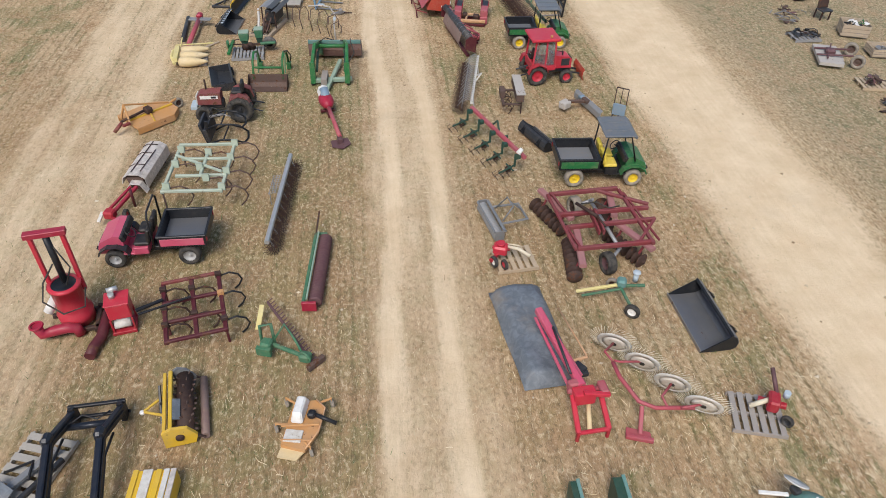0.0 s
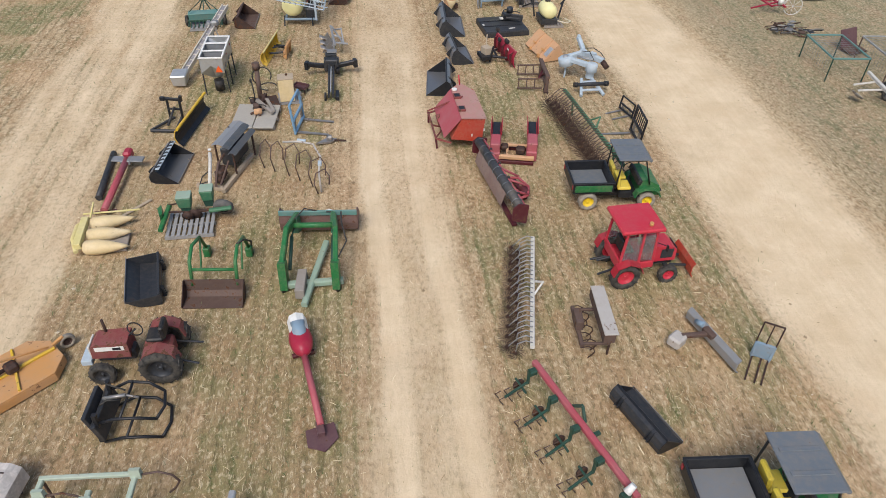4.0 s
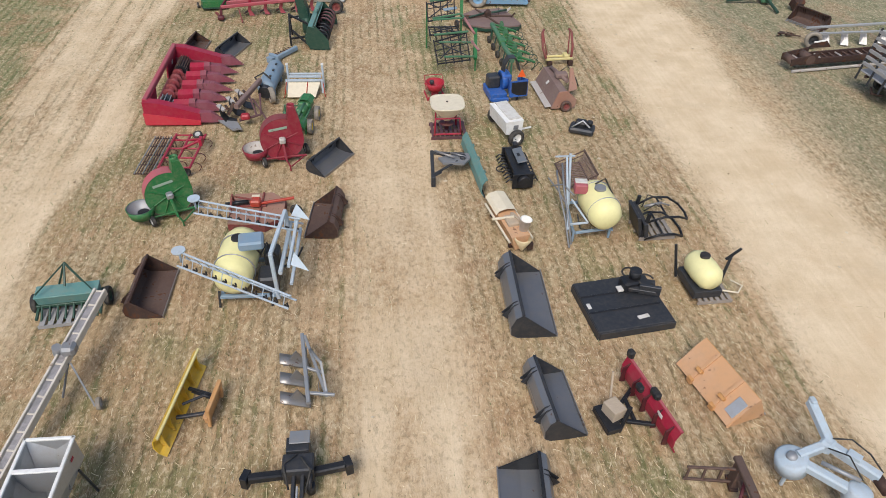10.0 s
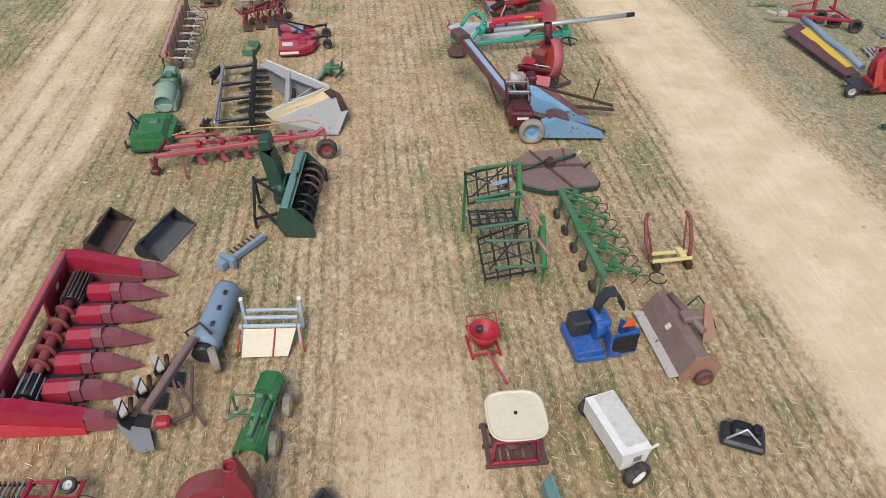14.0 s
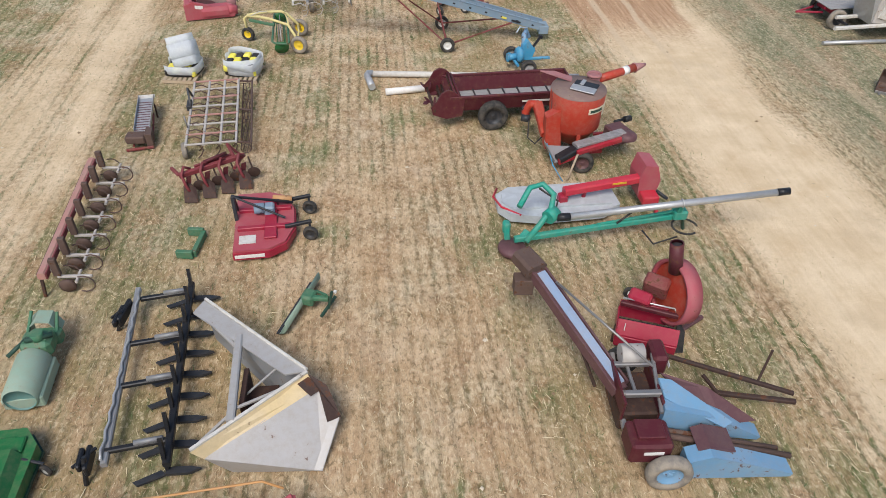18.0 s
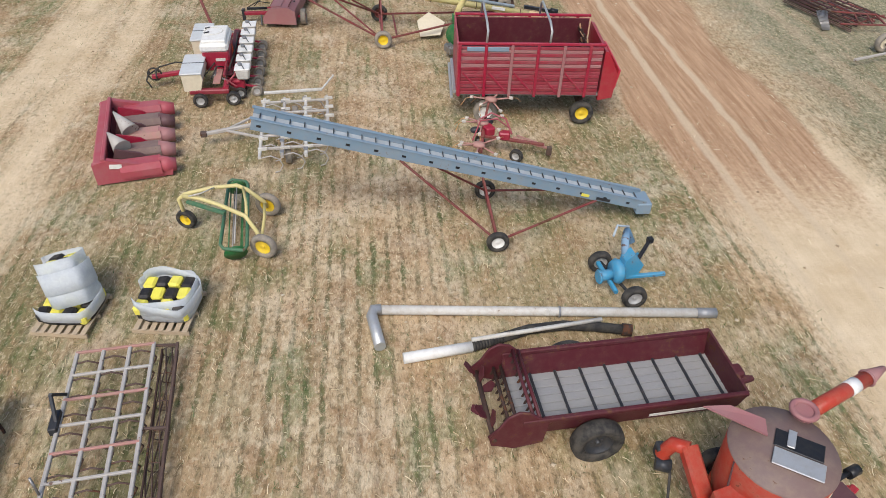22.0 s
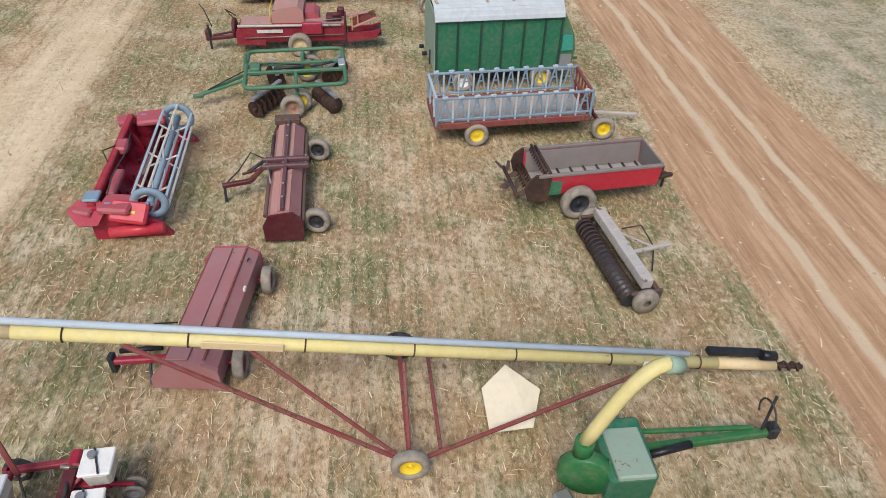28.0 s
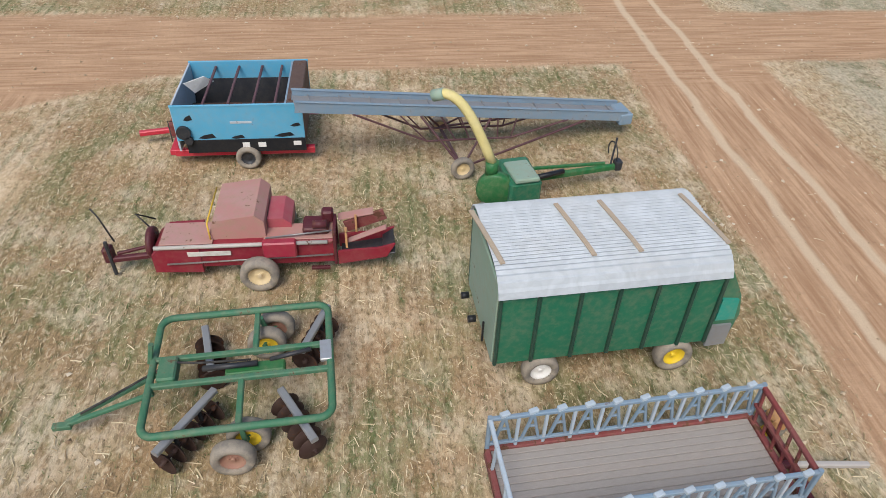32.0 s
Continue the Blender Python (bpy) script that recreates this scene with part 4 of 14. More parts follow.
for s in (-1, 1):
    part("post", G().bar((.1 + s * .36, .3, .9), (.1 + s * .36, .3, 2.75), .11), BRIGHT_RED, t)
part("crossbar", G().box(.1, .3, 2.78, .95, .2, .14), CRIMSON, t)
part("ram", G().rod((.1, .28, 1.1), (.1, .28, 2.7), .085), BLACK, t)
part("hose", G().pipe([(.02, .2, 1.9), (-.3, 0, 1.5), (-.45, -.1, 1), (0, -.4, .75), (.5, -.3, .8), (.55, .1, 1.1)], .022).pipe([(.2, .2, 2.4), (.4, .1, 1.8), (.2, 0, 1.35)], .02), HOSE, t)
part("silencer", G().rod((-.5, .05, .5), (-.22, .25, .85), .12, n=12), WHITE, t)
part("elbow", G().pipe([(-.7, -.45, .55), (-.65, -.45, .25), (-.3, -.45, .3), (-.02, -.45, .32), (.15, -.45, .25), (.2, -.45, .06)], .14, 12).ring((-.7, -.45, .56), (0, 0, 1), .15, .03), CRIMSON, t)
t = thing("engine_box", -6.43, 13.27, 12, "red engine cabinet with chrome exhaust on top", "engine", size=.96)
part("cabinet", G().box(0, .05, .72, .56, .52, .5, b=.03).box(0, .05, .98, .6, .56, .03), BRIGHT_RED, t)
part("skid", G().box(0, 0, .06, .6, .6, .1).bar((-.25, -.25, .1), (-.25, -.25, .5), .05).bar((.27, -.25, .1), (.27, -.25, .5), .05).bar((.27, .25, .1), (.27, .25, .5), .05), RED, t)
part("motor", G().box(.02, 0, .28, .34, .34, .34, b=.06).rod((-.2, -.15, .28), (.2, -.15, .28), .12), OFF_WHITE, t)
part("exhaust", G().rod((-.1, .1, .98), (-.1, .1, 1.12), .08).rod((-.18, .2, 1.16), (.08, .22, 1.18), .07), GALV, t)
single("duct", G().pipe([(-.05, -.75, .12), (-.02, -.45, .14), (.1, -.2, .2), (.14, .15, .3), (.14, .5, .36)], .13, 12), MAROON, -6.95, 12.95, 0, "red bent steel duct lying beside the blower", "pipe")

t = thing("chisel_plough", -4.62, 13.25, 13, "rusty maroon chisel plough frame with curved spring tines", "plough")
for px in (-.72, -.02, .66):
    part("beam", G().bar((px, -1.05, .55), (px, 1.1, .55), .11), MAROON, t)
for py in (-1.05, -.4, .3, 1.08):
    part("crossbar", G().bar((-.75, py, .6), (.7, py, .6), .09), OLD_RED if py > 1 else MAROON, t)
for px, py in ((.66, 1), (.66, .25), (.66, -.7), (-.02, .65), (-.02, -.3), (-.72, .8), (-.72, -.5), (-.72, .1)):
    part("tine", c_tine(G(), px, py, .55, 1, .95, .026), RUSTY if px < .5 else BLACK, t)
    part("clamp", G().box(px, py, .62, .16, .12, .16), ORANGE if (px, py) == (.66, .25) else RUSTY, t)
part("tongue", G().bar((-.72, .35, .7), (-1.35, .1, .75), .08).bar((-.05, .2, .75), (-1.3, -.02, .72), .05), BLACK, t)
part("upright", G().bar((-.72, -.2, 0), (-.72, -.2, .6), .08).bar((-.72, .9, 0), (-.72, .9, .6), .08).bar((.66, -.9, 0), (.66, -.9, .6), .06), MAROON, t)

resized(utv(-6.18, 16.22, 180, "red utility vehicle with open cab and dark cargo bed", HOT_PINK, PLASTIC, RIM_GREY, TYRE, False, SCUFFED, wb=2.05), .97)

t = thing("field_cultivator", -5.38, 19.3, -2, "pale green field cultivator frame with rusty spring tines", "cultivator")
for px, w in ((-.86, .1), (.86, .1)):
    part("side_beam", G().bar((px, -1.35, .8), (px, 1.35, .8), w), FROST_GREEN, t)
for py in (-1.32, -.5, .45, 1.32):
    part("crossbar", G().bar((-.9 + .25 * (abs(py) < 1), py, .82), (.9, py, .82), .09), FROST_GREEN, t)
part("centre_beam", G().bar((.1, -.5, .82), (.1, 1, .82), .1).bar((-.8, .55, .9), (.75, -.42, .9), .08), FROST_GREEN, t)
for px, py in ((.86, 1.3), (.86, .45), (.86, -.35), (.86, -1.2), (-.78, .95), (-.78, .1), (-.78, -1.15), (.12, .75), (0, -.1), (.3, -.7)):
    part("shank_mount", G().prism([(py - .07, .78), (py + .07, .78), (py + .04, 1), (py - .04, 1.02)], "x", px - .08, px + .12), FROST_GREEN, t)
    part("tine", c_tine(G(), px + .1, py, .82, 1, 1.1, .024), BROWN, t)
for px, py in ((-.86, -1.3), (-.86, 1.3), (.7, 0)):
    part("stand", G().bar((px, py, 0), (px, py, .8), .05), BROWN, t)

t = thing("box_spreader", -7.28, 20.14, -8, "old spreader under a torn taupe canvas with steel straps", "spreader", size=.8)
part("hopper", G().prism([(-.34, .72), (.34, .72), (.2, .2), (-.2, .2)], "y", -1.2, 1.2), BROWN, t)
cv = G()
cv.shell([(-.5, .45), (-.42, .72), (-.2, .86), (.2, .86), (.42, .72), (.46, .3)], "y", -1.25, 1.28, .025)
cv.shell([(-.35, .25), (-.1, .6), (.28, .58), (.48, .22)], "y", -1.5, -1.2, .025)
part("cover", cv, CANVAS, t)
for py in (-.5, .35, 1):
    part("strap", G().pipe([(-.5, py, .5), (-.42, py, .78), (-.2, py, .9), (.2, py, .9)], .018, 5), RUSTY, t)
part("lid_bar", G().bar((-.12, -1.1, .92), (-.05, 1.2, .92), .03).bar((.2, -1, .9), (.25, .6, .9), .03), RUSTY, t)
part("leg", G().bar((.3, 1, 0), (.3, 1, .5), .06).bar((-.3, 1, 0), (-.3, 1, .5), .06).bar((.3, -1, 0), (.3, -1, .5), .06), RUSTY, t)
t = thing("hitch_frame", -7.6, 18.35, -12, "red hitch frame with cranked drawbar and small wheel", "hitch", size=.9)
part("drawbar", G().bar((-.1, -.9, .3), (.15, .7, .45), .12).bar((-.3, -.5, .3), (0, .6, .5), .09), CRIMSON, t)
part("jack", G().rod((.22, .2, 0), (.22, .2, .7), .045), MAROON, t)
part("gearbox", G().box(-.12, -.75, .34, .36, .32, .3, b=.05).box(.1, -.95, .3, .12, .1, .1), RED, t)
part("guard", G().box(-.38, -.9, .3, .12, .4, .06, rx=20), OFF_WHITE, t)
wheel(t, .3, -.55, .2, .12, 10, RED, TYRE)

t = thing("rotary_hoe", -2.86, 17.92, -5, "rotary hoe bar packed with dark spider wheels", "hoe", size=.91)
part("toolbar", G().bar((0, -2.5, .62), (0, 2.5, .62), .14), GALV, t)
for i in range(30):
    part("spider_wheel", spider_wheel(.27, 14), RUSTY, t, "", pose(.06 + .1 * (i % 2), -2.4 + i * 4.8 / 29, .27, 0, 0, 90 + 8 * (i % 3)))
for i in range(8):
    part("arm", G().bar((0, -2.3 + i * .65, .62), (.15, -2.3 + i * .65, .3), .04), GREY, t)
g = G()
for i in range(9):
    g.bar((-.44, .25 + i * .13, .5), (-.06, .25 + i * .13, .58), .012)
for i in range(4):
    g.bar((-.42 + i * .11, .2, .51 + i * .02), (-.42 + i * .11, 1.35, .51 + i * .02), .02)
part("grating", g, DULL_GALV, t)
part("stand", G().bar((-.4, 1, 0), (-.4, 1, .52), .03).bar((-.4, .3, 0), (-.4, .3, .52), .03), DULL_GALV, t)

t = thing("land_roller", -1.63, 14.85, -5, "corrugated brown land roller in a green frame", "roller", size=.9)
prof = [(0, -1.5)]
for i in range(24):
    h = -1.5 + i * 3 / 24
    prof += [(.17, h + .01), (.215, h + .06), (.17, h + .115)]
prof += [(0, 1.5)]
part("drum", G().lathe(prof, (.06, 0, .22), (0, 1, 0), 18), PLUM, t)
part("frame", G().bar((-.26, -1.6, .3), (-.26, 1.6, .3), .1).bar((-.26, -1.6, .3), (.1, -1.6, .3), .09).bar((-.26, 1.6, .3), (.1, 1.6, .3), .09), OLD_GREEN, t)
part("end_plate", G().box(-.08, -1.68, .26, .42, .08, .34), CRIMSON, t)
part("scraper_bar", G().bar((-.16, -1.55, .42), (-.16, 1.55, .42), .05), PALE_GREEN, t)
part("drawbar", G().bar((-.24, 1.55, .4), (-.2, 2.3, .7), .05), RUSTY, t)

t = thing("sickle_mower", -2.22, 11.96, -17, "green sickle bar mower with rusty raised cutter bar", "mower", size=.92)
part("frame", G().pipe([(-.75, -.1, .1), (-.8, .05, .85), (-.5, .1, .95), (-.42, 0, .2)], .045).bar((-.7, 0, .35), (.45, -.25, .3), .1).pipe([(-.42, 0, .5), (-.2, .25, .85), (.1, .1, .5), (.42, -.2, .3)], .035), OLD_GREEN, t)
part("gearbox", G().box(-.6, -.12, .35, .3, .3, .34, b=.05).box(-.62, -.3, .3, .4, .12, .28), OLD_GREEN, t)
part("pitman", G().box(.48, -.22, .25, .32, .26, .26, b=.05).ring((.5, -.28, .3), (.3, 1, 0), .16, .03, 14), OLD_GREEN, t)
part("cutter_bar", G().bar((.72, -.3, .12), (-1.05, 1.15, .62), .06, .1), PLUM, t)
g = G()
for i in range(22):
    a = V((.72, -.3, .12)).lerp(V((-1.05, 1.15, .62)), i / 21)
    g.bar(a, a + V((.1, .13, .05)), .03, .02)
part("guard_fingers", g, PLUM, t)
part("shoe", G().box(.76, -.24, .1, .14, .55, .18, rz=-30), BROWN, t)
part("grass_board", G().box(-1.2, .85, .3, .14, .75, .03, rz=10, rx=20), PALE_YELLOW, t)

t = thing("rotary_cutter", -7.98, 23.89, 42, "orange rotary cutter with A-frame hitch and tail wheel", "mower", size=.94)
part("deck", G().prism([(-.95, -.75), (.6, -.75), (1, -.35), (1, .35), (.6, .75), (-.95, .75)], "z", .24, .3), ORANGE, t)
part("skirt", G().shell([(-.95, -.76), (.6, -.76), (1.01, -.35), (1.01, .35), (.6, .76), (-.95, .76)], "z", .04, .26, .012), ORANGE, t)
part("rib", G().bar((-.9, 0, .33), (.95, 0, .33), .08).bar((-.2, -.7, .33), (.2, .7, .33), .06), YELLOW, t)
part("hitch", G().bar((-1, -.35, .3), (-.9, 0, 1), .07).bar((-1, .35, .3), (-.9, 0, 1), .07).bar((-.9, 0, 1), (.85, .05, .42), .06), ORANGE, t)
part("gearbox", G().box(-.05, 0, .46, .3, .3, .26, b=.06).rod((-.1, 0, .5), (-1.2, -.05, .42), .05), RUSTY, t)
part("driveline", G().rod((-1.2, -.1, .4), (-1.6, -.2, .2), .07).box(-1.15, -.35, .4, .3, .1, .1), OLD_RED, t)
part("tail_arm", G().bar((.95, .1, .35), (1.25, .15, .4), .08), ORANGE, t)
wheel(t, 1.3, .16, .2, .14, 90, RUSTY, DUSTY_TYRE)

t = thing("tractor", -5.22, 24.07, 180, "red compact tractor with open seat and lugged tyres", "tractor", size=.91)
part("hood", G().prism([(.15, .62), (.15, 1.12), (.95, 1.08), (1.05, 1), (1.08, .62)], "y", -.27, .27), OLD_RED, t)
part("engine", G().box(.55, 0, .58, .95, .36, .36, b=.05).rod((.3, -.3, .62), (.7, -.3, .62), .09), CHARCOAL, t)
part("stripe", G().box(.6, .277, .95, .7, .01, .14), WHITE, t)
part("badge", G().box(.42, .284, .95, .2, .008, .09), BLACK, t)
part("grille", G().box(1.1, 0, .82, .05, .46, .36), OFF_WHITE, t)
part("front_weight", G().box(1.25, 0, .5, .26, .6, .16).bar((1, 0, .5), (1.2, 0, .5), .12), SILVER_BLUE, t)
for s in (-1, 1):
    part("fender", G().shell([(-1.05, .62), (-.95, .95), (-.6, 1.1), (-.28, .95), (-.15, .7)], "y", s * .3, s * .62, .03), OLD_RED, t)
part("rear_housing", G().box(-.5, 0, .6, .7, .5, .5, b=.06), OLD_RED, t)
part("seat", G().box(-.5, 0, 1.08, .42, .46, .12, b=.05).box(-.72, 0, 1.3, .12, .46, .4, b=.05), PLASTIC, t)
part("steering_wheel", G().ring((-.05, 0, 1.32), (-.6, 0, .8), .19, .018, 16, 5).rod((-.05, 0, 1.32), (.2, 0, 1.05), .025), PLASTIC, t)
part("exhaust", G().rod((.75, -.2, 1), (.75, -.2, 1.5), .035), RUSTY, t)
part("linkage", G().bar((-.8, -.3, .5), (-1.45, -.36, .32), .05).bar((-.8, .3, .5), (-1.45, .36, .32), .05), CHARCOAL, t)
tractor_wheels(t, -.6, .85, .52, .32, .33, .2, .56, CHARCOAL)


def grapple(x, y, rz, label, s=1):
    t = thing("bale_grapple", x, y, rz, label, "grapple", "bale grapples")
    part("back_plate", G().box(-.45, 0, .42, .12, 1.15, .5, ry=-12).box(-.6, 0, .45, .1, .9, .75, ry=-14), CHARCOAL, t)
    part("tower", G().bar((-.5, .45, .05), (-.42, .45, .95), .1).bar((-.5, -.45, .05), (-.42, -.45, .95), .1), BLACK, t)
    for k, (z0, sp) in enumerate(((.75, .5), (.15, .55))):
        g = G()
        for e in (-1, 1):
            g.pipe([(-.42, e * sp * .9, z0 - .1), (0, e * sp, z0 + .1), (.45, e * sp * .95, z0 + .08), (.78, e * sp * .75, z0 - .1)], .035)
        g.pipe([(.78, -sp * .75, z0 - .1), (.86, 0, z0 - .14), (.78, sp * .75, z0 - .1)], .035)
        g.pipe([(.1, -sp, z0 + .1), (.1, sp, z0 + .1)], .03)
        part("claw", g, BLACK, t)
    part("cylinder", G().rod((-.4, .05, .85), (.1, .05, .95), .045).rod((.1, .05, .95), (.35, .05, .85), .025), BARE, t)
    part("hose", G().pipe([(-.45, .1, .8), (-.3, .2, 1.15), (.1, .1, 1.05)], .02).pipe([(-.45, -.1, .8), (-.2, -.2, 1.1), (0, -.05, .9)], .02), HOSE, t)
    return t


resized(grapple(-5.16, 22.39, -3, "black round bale grapple with curved tube claws"), .97)
resized(bucket("light_material_bucket", -5.9, 26.86, -78, 2.1, 1, .62, CHARCOAL, "charcoal grey loader bucket tipped on its mouth", CHARCOAL, tilt=-35), .84)

t = thing("front_loader", -3.89, 26.73, -4, "green front loader frame with rusty open bucket", "loader", size=.97)
for s in (-1, 1):
    px = s * .6
    part("arm", G().pipe([(px, -.35, .3), (px, -.15, .95), (px, .3, 1.15), (px, .95, .9), (px, 1.25, .3)], .05).bar((px * .94, .4, .2), (px * .94, .85, .9), .05), GREEN, t)
    part("foot", G().box(px, 1.25, .15, .18, .22, .3), GREEN, t)
part("cross_tube", G().rod((-.6, -.2, .72), (.6, -.2, .72), .045), GREEN, t)
line = [(-.95, .03), (-.5, .02), (-.38, .15), (-.36, .5)]
b = part("bucket", G().shell(line, "x", -.78, .78, -.02), BROWN, t)
for s in (-1, 1):
    part("side_plate", G().prism([*line, (-.45, .52), (-.95, .1)], "x", s * .79 - .012, s * .79 + .012), RUSTY, b)
part("hose", G().pipe([(.6, .3, 1.2), (.72, .6, 1.1), (.78, 1, .7), (.7, 1.2, .4)], .025), HOSE, t)

t = thing("front_loader", -1.4, 27.68, -3, "large green front loader with wide steel bucket", "loader")
for s in (-1, 1):
    px = s * .62
    part("arm", G().bar((px * 1.12, -1.3, .75), (px * 1.05, -.2, 1.12), .13, .24).bar((px * 1.05, -.25, 1.12), (px * .82, .75, .85), .13, .26), GREEN, t)
    part("mast", G().prism([(-1.5, .1), (-1.1, .1), (-1.05, .8), (-1.4, .95)], "x", px * 1.1 - .1, px * 1.1 + .1), GREEN, t)
    part("cylinder", G().rod((px * .9, -1, .4), (px * .9, -.1, .8), .05).rod((px * .9, -.1, .8), (px * .85, .4, .82), .028), DARK_GREEN, t)
    part("foot", G().rod((px * 1.15, -1.4, 0), (px * 1.15, -1.4, .3), .07), CHARCOAL, t)
part("cross_tube", G().rod((-.66, .2, .95), (.66, .2, .95), .08), GREEN, t)
part("subframe", G().bar((-.1, -2.1, .15), (.3, .3, .25), .16).bar((-.75, -1.35, .16), (.85, -1.2, .16), .18), PALE_GREEN, t)
part("block", G().box(-.22, -1.45, .3, .24, .85, .3), OLD_WOOD, t)
line = [(.98, .8), (.93, .45), (1, .15), (1.3, .05), (1.85, .1)]
b = part("bucket", G().shell(line, "x", -1.05, 1.15, .025), RUST_PINK, t)
part("back_rib", G().bar((-1.05, .96, .8), (1.15, .96, .8), .07, .16), SEA, b)
for s in (-1.05, 1.15):
    part("side_plate", G().prism([*line, (1.85, .2), (1.2, .82)], "x", s - .012, s + .012), RUST_PINK, b)
part("folded_sheet", G().prism([(-.5, 1.15), (.38, 1.1), (.42, 1.5), (.3, 1.55)], "z", .28, .5), WHITE, t)
for s in (-1, 1):
    part("knuckle", G().prism([(.35, .55), (.95, .2), (1, .5), (.75, .95), (.4, 1)], "x", s * .52 - .07, s * .52 + .07), OLD_GREEN, t)
part("hose", G().pipe([(.75, -1, .8), (.95, -.5, .95), (.8, 0, 1.2), (.75, .6, 1.1)], .022).pipe([(-.5, .3, 1.1), (-.3, .9, 1), (.2, 1, .8), (.5, .8, .95)], .02), HOSE, t)

t = thing("post_hole_auger", -1.36, 23.05, 12, "red boat-shaped auger gearbox with shaft and plate", "auger", size=1.05)
part("housing", G().ball((0, 1.05, .42), .27, .5, .24, 14, 8), CRIMSON, t)
part("hood", G().shell([(-.2, .5), (-.14, .68), (0, .74), (.14, .68), (.2, .5)], "y", 1.2, 1.6, .02), WHITE, t)
part("motor", G().rod((0, .95, .45), (0, 1.35, .72), .16, n=12), STEEL_BLUE, t)
part("shaft_tube", G().rod((0, .7, .38), (.02, -1.2, .2), .075), PINK_RED, t)
part("plate", G().prism([(-.32, -1.55), (0, -1.75), (.32, -1.5), (.3, -1.1), (-.3, -1.15)], "z", .04, .07).box(0, -1.25, .14, .16, .3, .16), PLUM, t)
part("base", G().bar((-.25, .9, .1), (.25, .9, .1), .1).bar((0, .5, .1), (0, 1.4, .1), .12, .2), MAROON, t)


def snout(g, x0, x1, y, w, h, z=.0):
    """A pointed crop divider along x."""
    m = x0 + (x1 - x0) * .45
    pts = [(x0, y - w, z + .1), (x0, y + w, z + .1), (x0, y + w * .7, z + h), (x0, y - w * .7, z + h), (m, y - w, z + .08), (m, y + w, z + .08), (m, y + w * .55, z + h * .95), (m, y - w * .55, z + h * .95), (x1, y, z + .03)]
    return g.add(pts, [(0, 1, 5, 4), (1, 2, 6, 5), (2, 3, 7, 6), (3, 0, 4, 7), (4, 5, 8), (5, 6, 8), (6, 7, 8), (7, 4, 8), (3, 2, 1, 0)])


t = thing("corn_header", -7.34, 28.83, 5, "small pale yellow corn header with pointed dividers on pallet", "header", size=.75)
for i, py in enumerate((-.72, 0, .72)):
    part("divider", G().lathe([(0, 1.1), (.1, .8), (.22, .35), (.29, -.1), (.27, -.5), (.2, -.6)], (0, py + .04 * i, .3), (1, .12 * (i - 1), .02), 14), MAIZE, t)
part("frame", G().pipe([(-.8, -.95, .35), (-1, -.3, .45), (-1, .5, .45), (-.7, 1, .4)], .09).box(-.75, 0, .5, .25, 1.7, .25), PALE_YELLOW, t)
part("rod", G().bar((-.9, 1.2, .5), (1.2, 1.1, .55), .06).bar((-.6, .9, .5), (-.5, 1.5, .8), .06), PALE_YELLOW, t)
part("skid", G().box(.2, -.2, .06, 1.3, 1.1, .1), OLD_WOOD, t)

resized(pallet(-5.04, 29.31, 3, 1.25, 1.05, GREY_WOOD, "grey wooden pallet under planter units", 9), 1.09)
t = thing("planter_unit", -4.76, 29.51, 3, "green planter units with seed boxes and press wheel", "planter", size=1.05)
for px, py, w in ((-.38, .15, .34), (.2, .42, .3)):
    b = part("seed_box", G().box(px, py, .68, w, .3, .34, b=.03, taper=1.2), OLD_GREEN, t)
    part("lid", G().box(px, py, .87, w + .06, .36, .04), PALE_GREEN, b)
    part("hopper_foot", G().prism([(px - .1, .3), (px + .1, .3), (px + .14, .5), (px - .14, .5)], "y", py - .1, py + .1), DARK_GREEN, b)
part("toolbar", G().bar((-1, -.65, .3), (-.86, .35, .42), .12), GREEN, t)
part("wing_plate", G().prism([(-1.12, .05), (-1.02, -.3), (-.96, -.22), (-1.04, .22)], "z", .3, .55), GREEN, t)
part("linkage", G().bar((-.95, .05, .4), (-.4, .05, .38), .05).bar((-.92, .3, .45), (-.6, .3, .5), .04).bar((-.4, .05, .35), (.4, .1, .35), .08), RUSTY, t)
part("opener", G().lathe([(0, -.03), (.2, 0), (0, .03)], (-.15, .0, .3), (.1, 1, .2), 16).lathe([(0, -.03), (.17, 0), (0, .03)], (-.35, -.05, .28), (.1, 1, .2), 16), RUSTY, t)
part("wheel_cover", G().box(.55, -.02, .42, .62, .14, .1, rz=6, b=.04), OLD_GREEN, t)
part("press_wheel", G().lathe([(.14, -.1), (.26, -.09), (.29, 0), (.26, .09), (.14, .1)], (.6, .2, .34), (.15, 1, .45), 22), DULL_TYRE, t)


# ---- first stretch, east row ----
t = thing("disc_mower", 3.87, 11.18, 4, "disc mower under a grey tarp with red lift arm", "mower", size=.93)
part("cutter_bed", G().box(-.08, .9, .17, 1.1, 2.9, .14), BROWN, t)
tp = G()
rng = random.Random(3)
nx, ny = 9, 22
vs = []
for j in range(ny + 1):
    for i in range(nx + 1):
        u, w = i / nx, j / ny
        px, py = -.85 + 1.55 * u + .1 * (1 - w) * (u < .5), -.95 + 3.6 * w
        e = min(u, 1 - u) * nx
        pz = (.1 if e < .5 else .42 if e < 1.5 else .5) + .05 * math.sin(5 * u + 3 * w) * math.sin(9 * w + 2 * u) + rng.uniform(-.012, .012)
        if j in (0, ny):
            pz = .1
        vs.append((px, py, pz))
vs = [(p[0], p[1], p[2] + (.07 * math.sin(p[1] * 4 + p[0] * 2) * math.sin(p[0] * 3 + 1) if p[2] > .2 else 0)) for p in vs]
